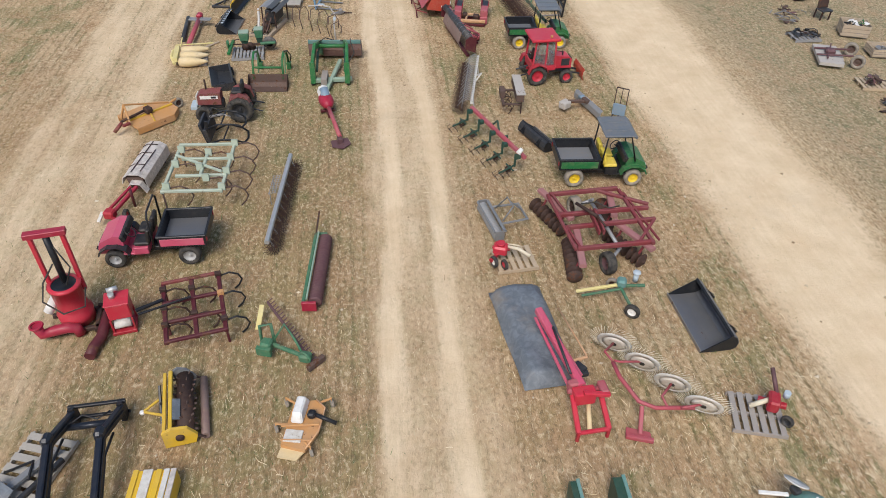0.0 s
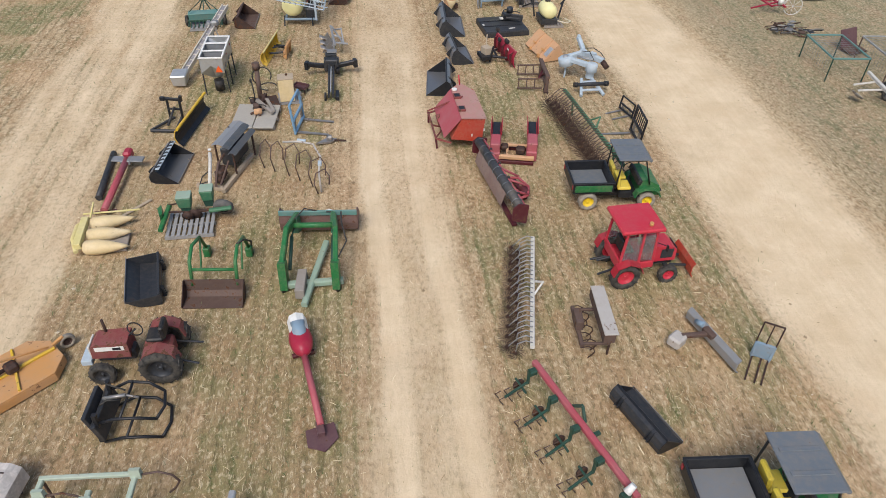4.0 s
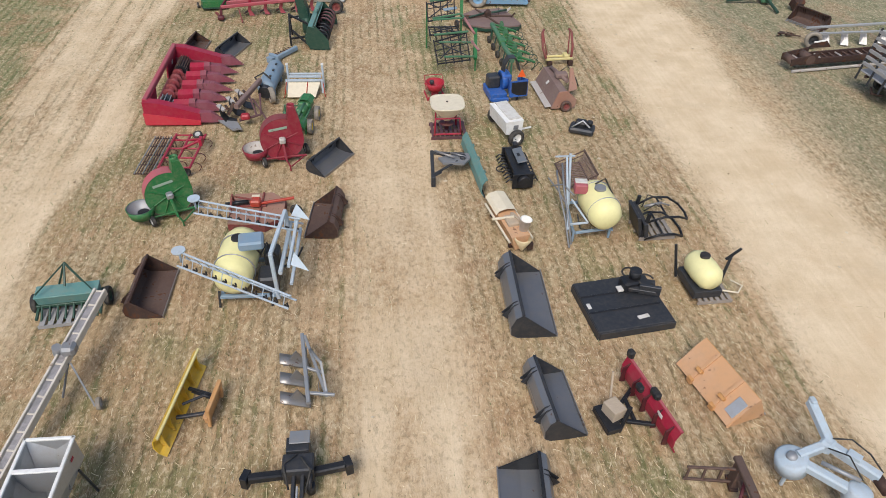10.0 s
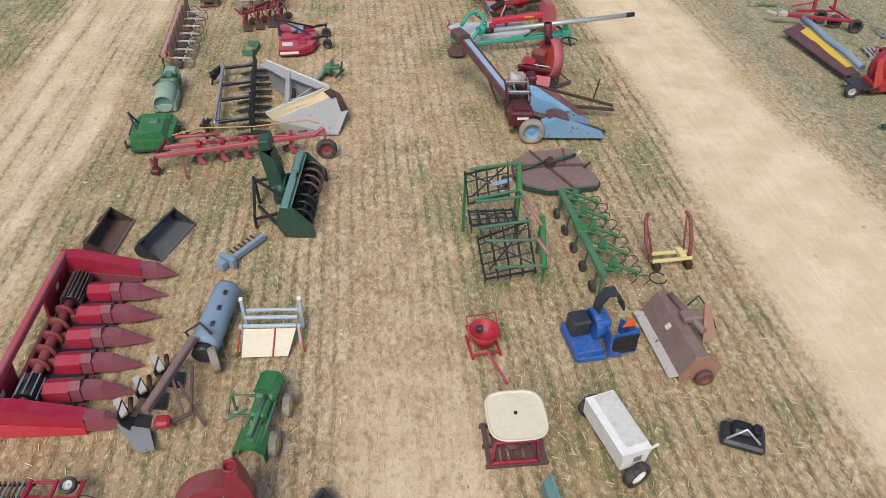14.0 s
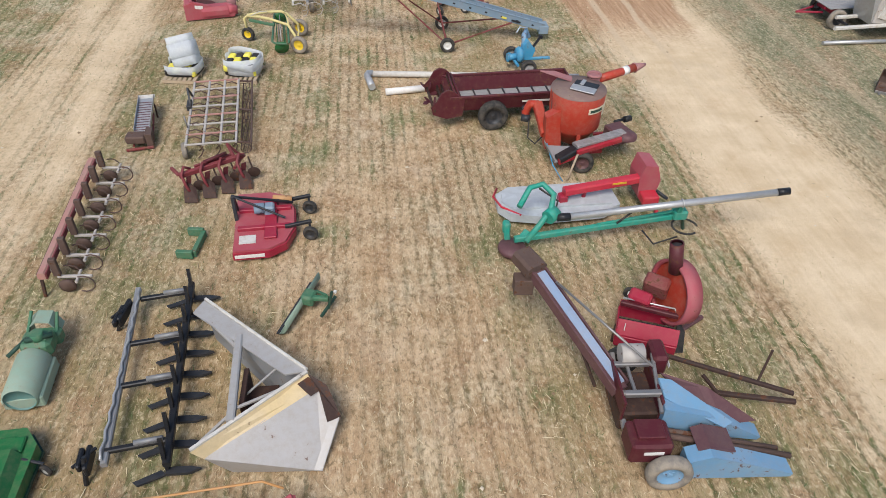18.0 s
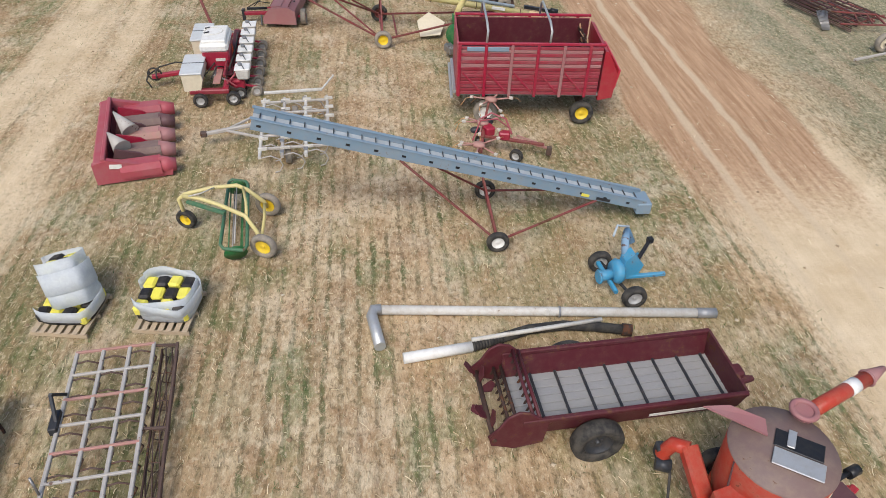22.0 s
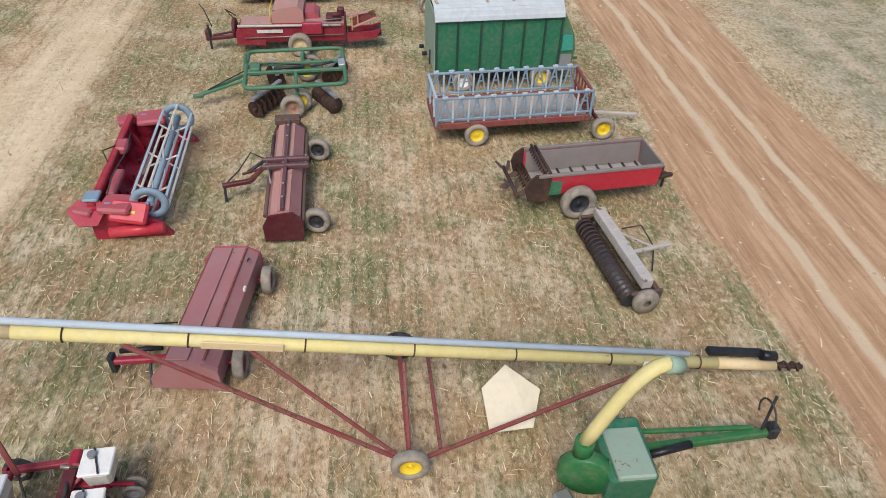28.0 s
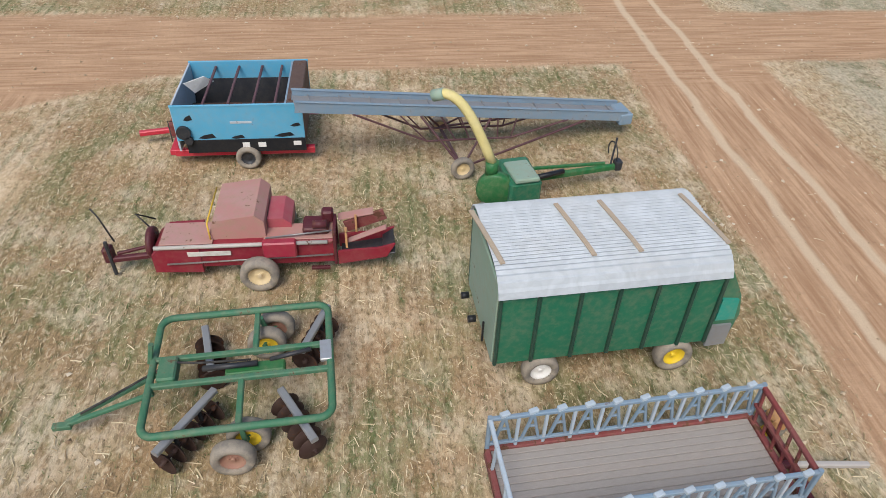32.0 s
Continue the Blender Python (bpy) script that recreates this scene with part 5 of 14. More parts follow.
tp.add(vs, [(j * (nx + 1) + i, j * (nx + 1) + i + 1, (j + 1) * (nx + 1) + i + 1, (j + 1) * (nx + 1) + i) for j in range(ny) for i in range(nx)], True)
part("tarp", tp, TARP, t)
part("lift_arm", G().bar((.06, .95, .95), (.4, -1.6, .85), .2, .2).bar((-.05, .8, .82), (.15, -1.6, .72), .07).bar((.25, .5, .82), (.55, -1.2, .75), .06), HOT_PINK, t)
part("hinge", G().box(.3, -1.5, .8, .42, .2, .3, b=.04).rod((.05, -1.62, .75), (.95, -1.66, .75), .07).box(.9, -1.7, .78, .2, .36, .26, b=.03), PINK_RED, t)
part("headstock", G().box(.42, -1.75, .7, .55, .3, .4, b=.03).bar((.1, -2.5, .3), (.15, -1.7, .7), .12).bar((.85, -2.5, .3), (.85, -1.7, .7), .12).bar((.1, -2.5, .3), (.85, -2.5, .3), .09).bar((.35, -1.85, .9), (1, -1.9, .8), .12), BRIGHT_RED, t)
part("linkage", G().bar((.1, -2.5, 0), (.1, -2.5, .35), .08).bar((.85, -2.5, 0), (.85, -2.5, .35), .08), RED, t)
part("driveline", G().rod((.4, -2.45, .25), (.55, -1.8, .5), .06), MAIZE, t)
part("cylinder", G().rod((.2, -1.3, 1), (.22, .2, 1.05), .035), CHARCOAL, t)
part("guard_frame", G().pipe([(.65, -.55, .35), (.95, -.5, .62), (.75, 1.25, .62)], .025).bar((.4, -.55, .5), (.95, -.55, .62), .07), PEACH, t)
part("gearbox", G().box(.62, -.85, .55, .3, .32, .2, rz=30).box(.72, -1, .55, .2, .14, .12), CHARCOAL, t)

t = thing("wheel_rake", 6.08, 10.03, 0, "pink-red wheel rake with four pale finger wheels", "rake", size=.92)
for i in range(4):
    c = V((-.55 + i * .52, 1.2 - i * .72, .62))
    ax = V((-.47, -.8, -.3)).normalized()
    w = part("finger_wheel", G().lathe([(.33, .03), (.44, 0), (.46, .012), (.44, .03), (.33, .05), (.33, .03)], c, ax, 28), OFF_WHITE, t)
    part("dish_plate", G().lathe([(.06, .06), (.2, .07), (.34, .04), (.2, .05), (.06, .04)], c, ax, 20), BLEACHED_TIN, w)
    g = G()
    d, s1, u1 = g.basis((0, 0, 0), ax)
    for k in range(40):
        a = math.tau * k / 40
        b = a + .28
        g = G().pipe([c + (s1 * math.cos(a) + u1 * math.sin(a)) * .43, c + (s1 * math.cos(b) + u1 * math.sin(b)) * .68 - d * .05], .007, 4)
        part("finger", g, CREAM, w)
    part("hub", G().rod(c - ax * .08, c + ax * .08, .07), BLACK, w)
part("beam", G().pipe([(-.9, .35, .85), (-.85, -.1, .8), (-.55, -.75, .65), (-.2, -.95, .62), (.75, -1.02, .6)], .055), PINK_RED, t)
for i in range(4):
    c = V((-.55 + i * .52, 1.2 - i * .72, .62))
    b = V((-.9 + .04 * i, .4, .85)) if i < 2 else V((.1 + .3 * (i - 2), -1, .62))
    part("crank_arm", G().pipe([b, (b + c) / 2 + V((-.28, -.1, .12)), c], .032), PINK_RED, t)
part("hitch", G().bar((-.5, -.85, .6), (-.6, -1.3, .15), .1).prism([(-.95, -1.3), (-.35, -1.5), (-.32, -1.25), (-.85, -1.05)], "z", .03, .08).box(-.63, -1.4, .08, .65, .1, .12, rz=-18), PINK_RED, t)

resized(pallet(8.37, 9.11, -15, 1.15, 1.05, PALE_BOARDS, "grey-brown wooden pallet carrying an old pump", 6), 1.04)
t = thing("water_pump", 8.69, 9.17, -25, "old red piston pump with small wheel on a pallet", "pump", z=.136, size=.84)
part("body", G().box(0, 0, .35, .3, .5, .4, b=.05).bar((-.35, .1, .2), (.35, 0, .3), .16), RED, t)
part("crank", G().rod((.05, .2, .5), (-.15, .75, .85), .06), PLUM, t)
part("pipe", G().rod((-.55, -.15, .12), (-.1, 0, .4), .07), CREAM, t)
part("fuel_can", G().rod((.28, .15, .5), (.28, .15, .68), .09), SILVER_BLUE, t)
wheel(t, .4, -.4, .17, .12, 60, CHARCOAL, TYRE)

bucket("loader_bucket", 8.35, 12.15, -88, 2.1, .95, .5, BLACK, "black loader bucket with scuffed floor lying open", SCUFFED)

t = thing("seed_drill_axle", 6.22, 13.11, -20, "green axle with yellow drawbar and small pneumatic wheel", "axle", size=1.03)
part("drawbar", G().bar((-.95, -.12, .2), (.1, .15, .45), .08), PALE_YELLOW, t)
part("beam", G().bar((-.8, -.2, .16), (.15, .05, .4), .06).bar((.1, .1, .45), (.75, .35, .4), .08).bar((.15, .1, .4), (.45, -.45, .3), .07), OLD_GREEN, t)
part("gearbox", G().box(.15, .2, .5, .24, .26, .24, b=.05), SEA, t)
part("meter", G().rod((.5, .45, .4), (.5, .45, .65), .07).ball((.5, .45, .7), .11, .11, .05, 12, 6), SILVER_BLUE, t)
wheel(t, .5, -.5, .2, .13, 70, WHITE, TYRE)
wheel(t, -.02, .42, .19, .1, 70, RUSTY, DUSTY_TYRE)

pallet(3.87, 14.91, 6, 1.2, 1, PINE, "pale new wooden pallet under a red tiller", 6)
t = thing("walk_behind_tiller", 3.42, 14.83, -20, "red walk-behind tiller lying on a pallet", "tiller", z=.136)
part("engine", G().box(0, .1, .36, .4, .34, .28, b=.05).rod((0, .1, .5), (0, .1, .58), .12), BRIGHT_RED, t)
part("frame", G().bar((-.2, -.3, .2), (.15, .4, .28), .1).bar((-.25, .2, .3), (.25, .2, .3), .08), RED, t)
part("handlebar", G().pipe([(.1, .2, .4), (.5, .05, .5), (.85, -.1, .45)], .05).pipe([(.1, .3, .4), (.5, .3, .42)], .022), CREAM, t)
wheel(t, -.1, -.28, .17, .1, 40, WHITE, TYRE)
wheel(t, .2, -.3, .15, .09, 40, RED, TYRE)

t = thing("soil_pulveriser", 3.96, 16.7, 10, "grey-blue pulveriser roller with hitch frame", "roller", size=.83)
part("frame", G().bar((-.4, -.95, .42), (-.4, .95, .42), .1).bar((.62, -.5, .45), (.62, .45, .45), .07).bar((-.4, -.55, .45), (.65, -.5, .45), .07).bar((-.4, .5, .45), (.65, .45, .45), .07), GREY, t)
part("hitch", G().pipe([(-.3, -.4, .45), (.1, -.3, .95), (.1, .3, .95), (-.3, .4, .45)], .03).bar((.1, 0, .95), (.6, 0, .5), .05), GREY, t)
for i in range(15):
    part("crusher_ring", G().lathe([(.1, -.02), (.21, -.01), (.21, .01), (.1, .02)], (-.62, -.9 + i * 1.8 / 14, .21), (0, 1, 0), 12), DULL_GALV, t)
part("axle", G().rod((-.62, -.98, .21), (-.62, .98, .21), .1).bar((-.8, -.95, .45), (-.8, .95, .45), .07), GREY, t)
for py in (-.98, .98):
    part("end_plate", G().box(-.6, py, .28, .35, .03, .4), GREY, t)

t = thing("disc_harrow", 6.5, 15.6, 0, "maroon offset disc harrow with diagonal frame beams", "harrow")
for p, q, n in (((-1.4, 1.75), (-.8, .2), 8), ((.72, 1.6), (.5, .25), 7), ((-.78, -.2), (-1.02, -1.85), 9), ((.42, .05), (1.12, -1.35), 8)):
    disc_gang(t, (p[0] - .14, p[1], .23), (q[0] - .14, q[1], .23), n, .23)
    part("gang_beam", G().bar((*p, .72), (*q, .72), .2, .12), MAUVE, t)
    for u in (.25, .8):
        x, y = p[0] + (q[0] - p[0]) * u, p[1] + (q[1] - p[1]) * u
        part("gang_hanger", G().bar((x, y, .7), (x - .14, y, .28), .06), HARROW_RED, t)
for p, q in (((-1.22, 1.34), (.94, 1.48)), ((-1.16, .31), (1.56, .43)), ((-1.15, -.29), (1.57, -.13)), ((-1.02, -1.24), (1.19, -1.13))):
    part("crossbar", G().bar((*p, .82), (*q, .84), .11, .14), HARROW_RED, t)
for p, q, w in (((-1.29, 1.27), (-1.09, -1.32), .09), ((.26, 1.38), (1.62, .57), .1), ((.95, 1.36), (1.14, -1.24), .1), ((1.57, -.13), (.75, -1.15), .08), ((-1.15, 1.3), (-.95, .35), .07), ((-1.1, -.3), (-.95, -1.2), .07), ((1.05, 1.2), (1.35, -1.1), .06)):
    part("rail", G().bar((*p, .86), (*q, .86), w), HARROW_RED, t)
part("drawbar", G().rod((.07, 1.22, .6), (.27, -1.1, .6), .055), DULL_GALV, t)
for px in (-.28, -.14):
    part("tower", G().bar((px, .28, .95), (px, -.75, .95), .06, .16), HARROW_RED, t)
part("lift_cylinder", G().rod((-.6, .6, 1), (-.21, -.2, 1.1), .05).rod((-.21, -.2, 1.1), (-.05, -.55, 1), .03), RUSTY, t)
part("hose", G().pipe([(-.5, .5, 1.05), (-.1, .35, 1.2), (.3, .3, 1), (.7, .5, .9)], .02), HOSE, t)
wheel(t, -.35, 1.35, .33, .26, 10, RUSTY, DUSTY_TYRE)
wheel(t, -.1, -1.35, .33, .26, 10, PLUM, TYRE)
part("axle", G().rod((-.35, 1.35, .33), (.2, 1.3, .6), .05).rod((-.1, -1.35, .33), (.25, -1.1, .6), .05), DULL_GALV, t)

utv(7.54, 19.06, -3, "green utility vehicle with grey roof and scuffed bed floor", bed_in=GREY)
resized(bucket("loader_bucket", 6, 21.43, 111, 2, .85, .5, BLACK, "black loader bucket tipped on its back plate", CHARCOAL, tilt=0), .83)

t = thing("row_cultivator", 4.38, 21.02, 20, "red toolbar cultivator with five green shank units", "cultivator", size=.93)
part("toolbar", G().bar((0, -2, .72), (0, 2, .72), .15, .15), PINK_RED, t)
for i in range(5):
    py = -1.85 + i * .9
    part("mount", G().bar((-.12, py, .72), (-.3, py, .72), .16).bar((-.3, py, .85), (-.3, py, .35), .07), DARK_GREEN, t)
    part("shank_arm", G().bar((-.28, py, .4), (-1, py - .1, .3), .06).bar((-.5, py - .25, .36), (-.5, py + .25, .36), .05), DARK_GREEN, t)
    part("gauge_wheel", G().lathe([(.05, -.03), (.14, -.035), (.16, 0), (.14, .035), (.05, .03)], (-.42, py + .2, .16), (0, 1, 0), 14), RUSTY, t)
    for k in (-1, -.75, -.5):
        part("tine", G().pipe([(k, py - .1, .3), (k - .12, py - .1 + .05, .2), (k - .02, py - .1, .02)], .014, 5).pipe([(k, py + .1, .3), (k - .12, py + .15, .2), (k - .02, py + .12, .02)], .014, 5), BROWN, t)
part("cap", G().rod((-.2, -1.85, .85), (-.05, -1.85, 1.02), .1, .07), WHITE, t)
part("hitch", G().bar((.1, 0, .72), (.15, .25, 1), .07).bar((.1, .5, .72), (.15, .25, 1), .07).bar((.12, -.3, .6), (.3, -.3, .6), .1), DARK_GREEN, t)

t = thing("bale_spear_frame", 9.37, 22.81, -32, "tall rusty rack frame with blue-grey mount", "frame", size=.65)
part("rack", G().bar((-.35, .3, .7), (-.35, .3, 1.75), .05).bar((.35, .3, .7), (.35, .3, 1.75), .05).bar((0, .3, .7), (0, .3, 1.75), .04).bar((-.35, .3, 1.75), (.35, .3, 1.75), .06), RUSTY, t)
part("mount", G().box(0, .28, .4, .75, .12, .7).bar((-.3, .2, 0), (-.3, .25, .5), .08).bar((.3, .2, 0), (.3, .25, .5), .08), STEEL_BLUE, t)
for s in (-.28, .05, .28):
    part("fork", G().bar((s, .2, .06), (s - .1, -1.1, .04), .06, .04), RUSTY, t)

t = thing("scraper_blade", 8.36, 23.44, 15, "short grey scraper blade with worn hitch bar", "blade")
part("blade", G().shell([(.12, .02), (0, .14), (0, .34), (.08, .46)], "y", -.95, .95, .03), DULL_GALV, t)
part("beam", G().bar((0, .1, .36), (-.75, .25, .4), .12).box(-.02, .1, .4, .2, .35, .12), BROWN, t)
part("hitch", G().box(-.85, .25, .3, .4, .34, .3, rz=20, b=.05), HARROW_GREY, t)
part("link", G().rod((0, .35, .4), (0, .6, .3), .08), STEEL_BLUE, t)

t = thing("small_seeder", 5.41, 24.02, -4, "rusty narrow seeder with a wooden box lid", "seeder", size=.96)
part("seed_box", G().box(.32, .1, .72, .3, 1.7, .3), BROWN, t)
part("lid", G().box(.34, .1, .89, .36, 1.76, .04), HARROW_GREY, t)
part("frame", G().bar((-.3, -.7, .4), (-.3, .7, .4), .1).bar((-.35, -.6, .4), (.4, -.6, .4), .08).bar((-.35, .6, .4), (.4, .6, .4), .08).box(-.3, .05, .6, .2, .5, .3), BROWN, t)
for i in range(7):
    part("tine", c_tine(G(), -.35 + .1 * (i % 2), -.75 + i * .24, .42, 1, .62, .016), RUSTY, t)
part("leg", G().bar((.4, .7, 0), (.4, .7, .6), .05).bar((.4, -.6, 0), (.4, -.6, .6), .05), RUSTY, t)

t = thing("tractor", 7.35, 26.4, 4, "bright red cab tractor with lugged tyres and front blade", "tractor")
t.matrix_basis = pose(7.45, 26.35, 0, 0, 0, 4) @ Matrix.Scale(.88, 4)
part("hood", G().prism([(.1, .6), (.1, 1.22), (.85, 1.14), (1, 1.02), (1.02, .6)], "y", -.33, .33), BRIGHT_RED, t)
part("grille", G().box(.7, -.34, .9, .4, .02, .34).box(.7, .34, .9, .4, .02, .34).box(1.03, 0, .86, .03, .5, .36), CHARCOAL, t)
part("chassis", G().box(.1, 0, .48, 1.9, .4, .26, b=.04).bar((.8, -.5, .36), (.8, .5, .36), .12), CHARCOAL, t)
cab = G()
for sx, sy in ((-.95, -.58), (-.95, .58), (.12, -.58), (.12, .58), (-.35, -.6), (-.35, .6)):
    cab.bar((sx, sy, .7), (sx + (.1 if sx < -.5 else -.06 if sx > 0 else 0), sy * .94, 2.02), .075)
cab.box(-.42, -.6, .78, 1.1, .05, .24).box(-.42, .6, .78, 1.1, .05, .24).box(-.95, 0, .85, .06, 1.15, .3).bar((-.95, -.58, 1.9), (.05, -.56, 1.9), .06).bar((-.95, .58, 1.9), (.05, .56, 1.9), .06)
for q in cab.pieces()[:6]:
    part("pillar", q, BRIGHT_RED, t)
cab = G().box(-.42, 0, .68, 1.12, 1.16, .06).box(-.42, -.6, .78, 1.1, .05, .24).box(-.42, .6, .78, 1.1, .05, .24).box(-.95, 0, .85, .06, 1.15, .3)
c = part("cab", cab, BRIGHT_RED, t)
part("roof", G().box(-.42, 0, 2.1, 1.35, 1.36, .14, b=.05), BRIGHT_RED, c, "flat red roof with amber beacon")
part("beacon", G().rod((-.15, -.45, 2.16), (-.15, -.45, 2.27), .06), ORANGE, c)
for s in (-1, 1):
    part("pane", G().box(-.12, s * .575, 1.4, .42, .012, .95).box(-.64, s * .575, 1.4, .5, .012, .95), GLASS, c)
part("pane", G().box(.1, 0, 1.5, .012, 1.05, .8), GLASS, c)
part("seat", G().box(-.55, 0, 1, .42, .44, .12, b=.04).box(-.75, 0, 1.25, .12, .44, .45, b=.04), PLASTIC, t)
for s in (-1, 1):
    part("fender", G().shell([(-1.15, .6), (-1.05, .88), (-.7, 1.02), (-.35, .88), (-.25, .65)], "y", s * .58, s * .86, .03), RED, t)
tractor_wheels(t, -.72, .72, .46, .3, .31, .22, .66, BRIGHT_RED)
part("linkage", G().bar((-.95, -.3, .45), (-1.45, -.35, .35), .06).bar((-.95, .3, .45), (-1.45, .35, .35), .06).bar((-.9, 0, .7), (-1.4, 0, .6), .06), CHARCOAL, t)
b = part("blade", G().shell([(1.62, .05), (1.54, .2), (1.54, .42), (1.62, .58)], "y", -.62, .62, .03), TOMATO, t)
part("push_frame", G().bar((.95, -.25, .35), (1.52, -.25, .25), .07).bar((.95, .25, .35), (1.52, .25, .25), .07), CHARCOAL, b)
for s in (-1, 1):
    part("mirror_arm", G().pipe([(.12, s * .6, 1.6), (.3, s * .85, 1.65)], .015).box(.3, s * .88, 1.6, .04, .12, .2), BLACK, t)


def hoe_bar(x, y, rz, L, n, label, mat, r=.3):
    """A rotary hoe: curved spring arms from a toolbar to two ranks of spider wheels, along local y."""
    t = thing("rotary_hoe", x, y, rz, label, "hoe", "rotary hoes")
    part("toolbar", G().bar((0, -L / 2, .72), (0, L / 2, .72), .13, .13), mat, t)
    for i in range(n):
        py = -L / 2 + L * (i + .5) / n
        k = i % 2
        part("spring_arm", G().pipe([(0, py, .8), (-.2, py, .86), (-.42, py, .7), (-.45 - .25 * k, py, r)], .018, 5), DULL_GALV if mat is OFF_WHITE else BROWN, t)
        part("spider_wheel", spider_wheel(r, 16), RUSTY, t, "", pose(-.45 - .25 * k, py, r, 0, 0, 90))
    for s in (-.35, .35):
        part("stand", G().bar((.1, s * L, 0), (.02, s * L, .7), .06), mat, t)
    part("hitch", G().bar((.05, -.3, .72), (.3, 0, 1), .06).bar((.05, .3, .72), (.3, 0, 1), .06), mat, t)
    return t


resized(hoe_bar(4.24, 25.28, -12, 5, 24, "long rotary hoe with pale toolbar and dark spider wheels", OFF_WHITE), .82)


# ---- second stretch, west row ----
t = thing("grain_auger", -7.63, 31.58, -2, "pink-red grain auger tube with a grey spout plate", "auger")
part("tube", G().rod((.05, -1.6, .25), (-.02, 1.3, .3), .1, n=14), PINK_RED, t)
part("motor", G().box(-.02, 1.35, .35, .26, .4, .3, b=.06), CRIMSON, t)
part("spout", G().box(.05, 1.05, .34, 1, .3, .05, rz=-3).box(0, 1.05, .3, .3, .36, .14), GREY, t)
part("foot", G().bar((-.3, -1.45, .05), (.3, -1.35, .05), .08), MAROON, t)
single("drain_pipe", G().rod((0, -1.3, .1), (-.1, 1.3, .1), .1, n=12), CHARCOAL, -8.1, 32.14, 2, "grey plastic pipe lying on the stubble", "pipe")
single("plank", G().box(0, 0, .03, .1, 2.2, .05, rz=-40), PLANK, -7.2, 29.9, 0, "pale loose plank lying on the stubble", "plank")

resized(bucket("loader_bucket", -6.21, 32.49, 84, 2, 1, .55, BLACK, "black loader bucket with silver bolt-on top edge", SCUFFED, tilt=0), .88)
t = thing("bucket_tooth_bar", -6.4, 32.53, -6, "silver bolt-on tooth bar resting on bucket", "tooth bar", z=.49, size=.88)
part("bar", G().box(.1, 0, .02, .14, 1.95, .04), SILVER_BLUE, t)
for i in range(8):
    part("tooth", G().box(.08, -.85 + i * .24, .06, .18, .07, .04, rz=30), CHARCOAL, t)

t = thing("snow_plough", -6.06, 35.15, -11, "long yellow snow plough with black rubber edge", "plough", size=.83)
part("mouldboard", G().shell([(.32, .06), (.16, .2), (.08, .42), (.14, .66), (.22, .78)], "y", -1.6, 1.6, .03), BLACK, t)
part("back_sheet", G().shell([(.1, .2), (.03, .42), (.09, .66), (.18, .82)], "y", -1.62, 1.62, .025), YELLOW, t)
part("top_rail", G().bar((.2, -1.62, .82), (.2, 1.62, .82), .1), YELLOW, t)
for i in range(5):
    part("rib", G().prism([(.06, .15), (-.06, .2), (-.05, .6), (.1, .75)], "y", -1.4 + i * .7, -1.37 + i * .7), YELLOW, t)
t = thing("quick_hitch_frame", -6.81, 35.3, -12, "black steel quick hitch frame with upright mast", "hitch", size=.84)
part("base", G().bar((-.55, -.6, .08), (.55, -.5, .08), .12).bar((-.5, -.55, .1), (.05, .5, .14), .1).bar((.5, -.5, .1), (.35, .5, .14), .1), CHARCOAL, t)
part("mast", G().bar((-.15, .5, .1), (-.15, .55, 1), .09).bar((.4, .5, .1), (.4, .55, 1), .09).bar((-.3, .55, .98), (.5, .55, .98), .12).bar((-.15, .5, .55), (.4, .5, .55), .08), BLACK, t)
part("hook", G().box(-.3, .5, 1, .2, .14, .16).box(.5, .5, 1.06, .12, .12, .26), BLACK, t)
part("cylinder", G().rod((.1, -.3, .2), (.2, .4, .7), .05), CHARCOAL, t)

t = thing("irrigation_pump", -4.22, 32.4, -18, "rusty pump engine under grey corrugated roofing tin", "pump", size=.92)
for x0, y0, z0, w, name in ((-.48, -.35, 1.05, .5, "side_sheet"), (-.02, -.6, 1.12, .32, "roof_sheet"), (.28, -.7, 1.0, .28, "roof_sheet")):
    k = 20 if name == "roof_sheet" else 2
    line = [(x0 + w * i / k, z0 + .08 * math.sin(math.pi * i / k) + (.014 * (-1) ** i if k > 2 else 0)) for i in range(k + 1)]
    part(name, G().shell(line, "y", y0, y0 + 1.7, .012), ROOF if k > 2 else DULL_GALV, t)
part("engine", G().box(0, .3, .6, .5, 1.2, .7, b=.06), CHARCOAL, t)
part("skid", G().box(-.35, .2, .09, .14, 1.9, .16).box(.36, -.35, .09, .14, 2.4, .16).box(-.2, -1.4, .08, .95, .16, .14), PLANK, t)
part("manifold", G().pipe([(-.36, -.72, 1), (-.26, -.95, .85), (-.15, -1.3, .6), (-.05, -1.65, .3)], .06, 10), OFF_WHITE, t)
part("pump_rod", G().pipe([(.05, -.5, .9), (0, -.95, .75), (.05, -1.3, .45), (.12, -1.55, .25)], .045).bar((.22, -.6, .7), (.28, -1.5, .3), .06).bar((-.1, -.7, .6), (.1, -1.4, .35), .05), BROWN, t)
part("gear_case", G().box(.05, -.95, .4, .3, .5, .4, rz=8, b=.06).rod((.0, -1.2, .3), (.2, -1.2, .3), .14, n=14), RUSTY, t)
part("tag", G().box(-.36, -.7, 1.12, .1, .12, .03, rz=30), WHITE, t)
part("hose", G().pipe([(-.1, -1.5, .4), (-.5, -1.5, .2), (-.55, -1.2, .3), (-.3, -.9, .5)], .022), HOSE, t)
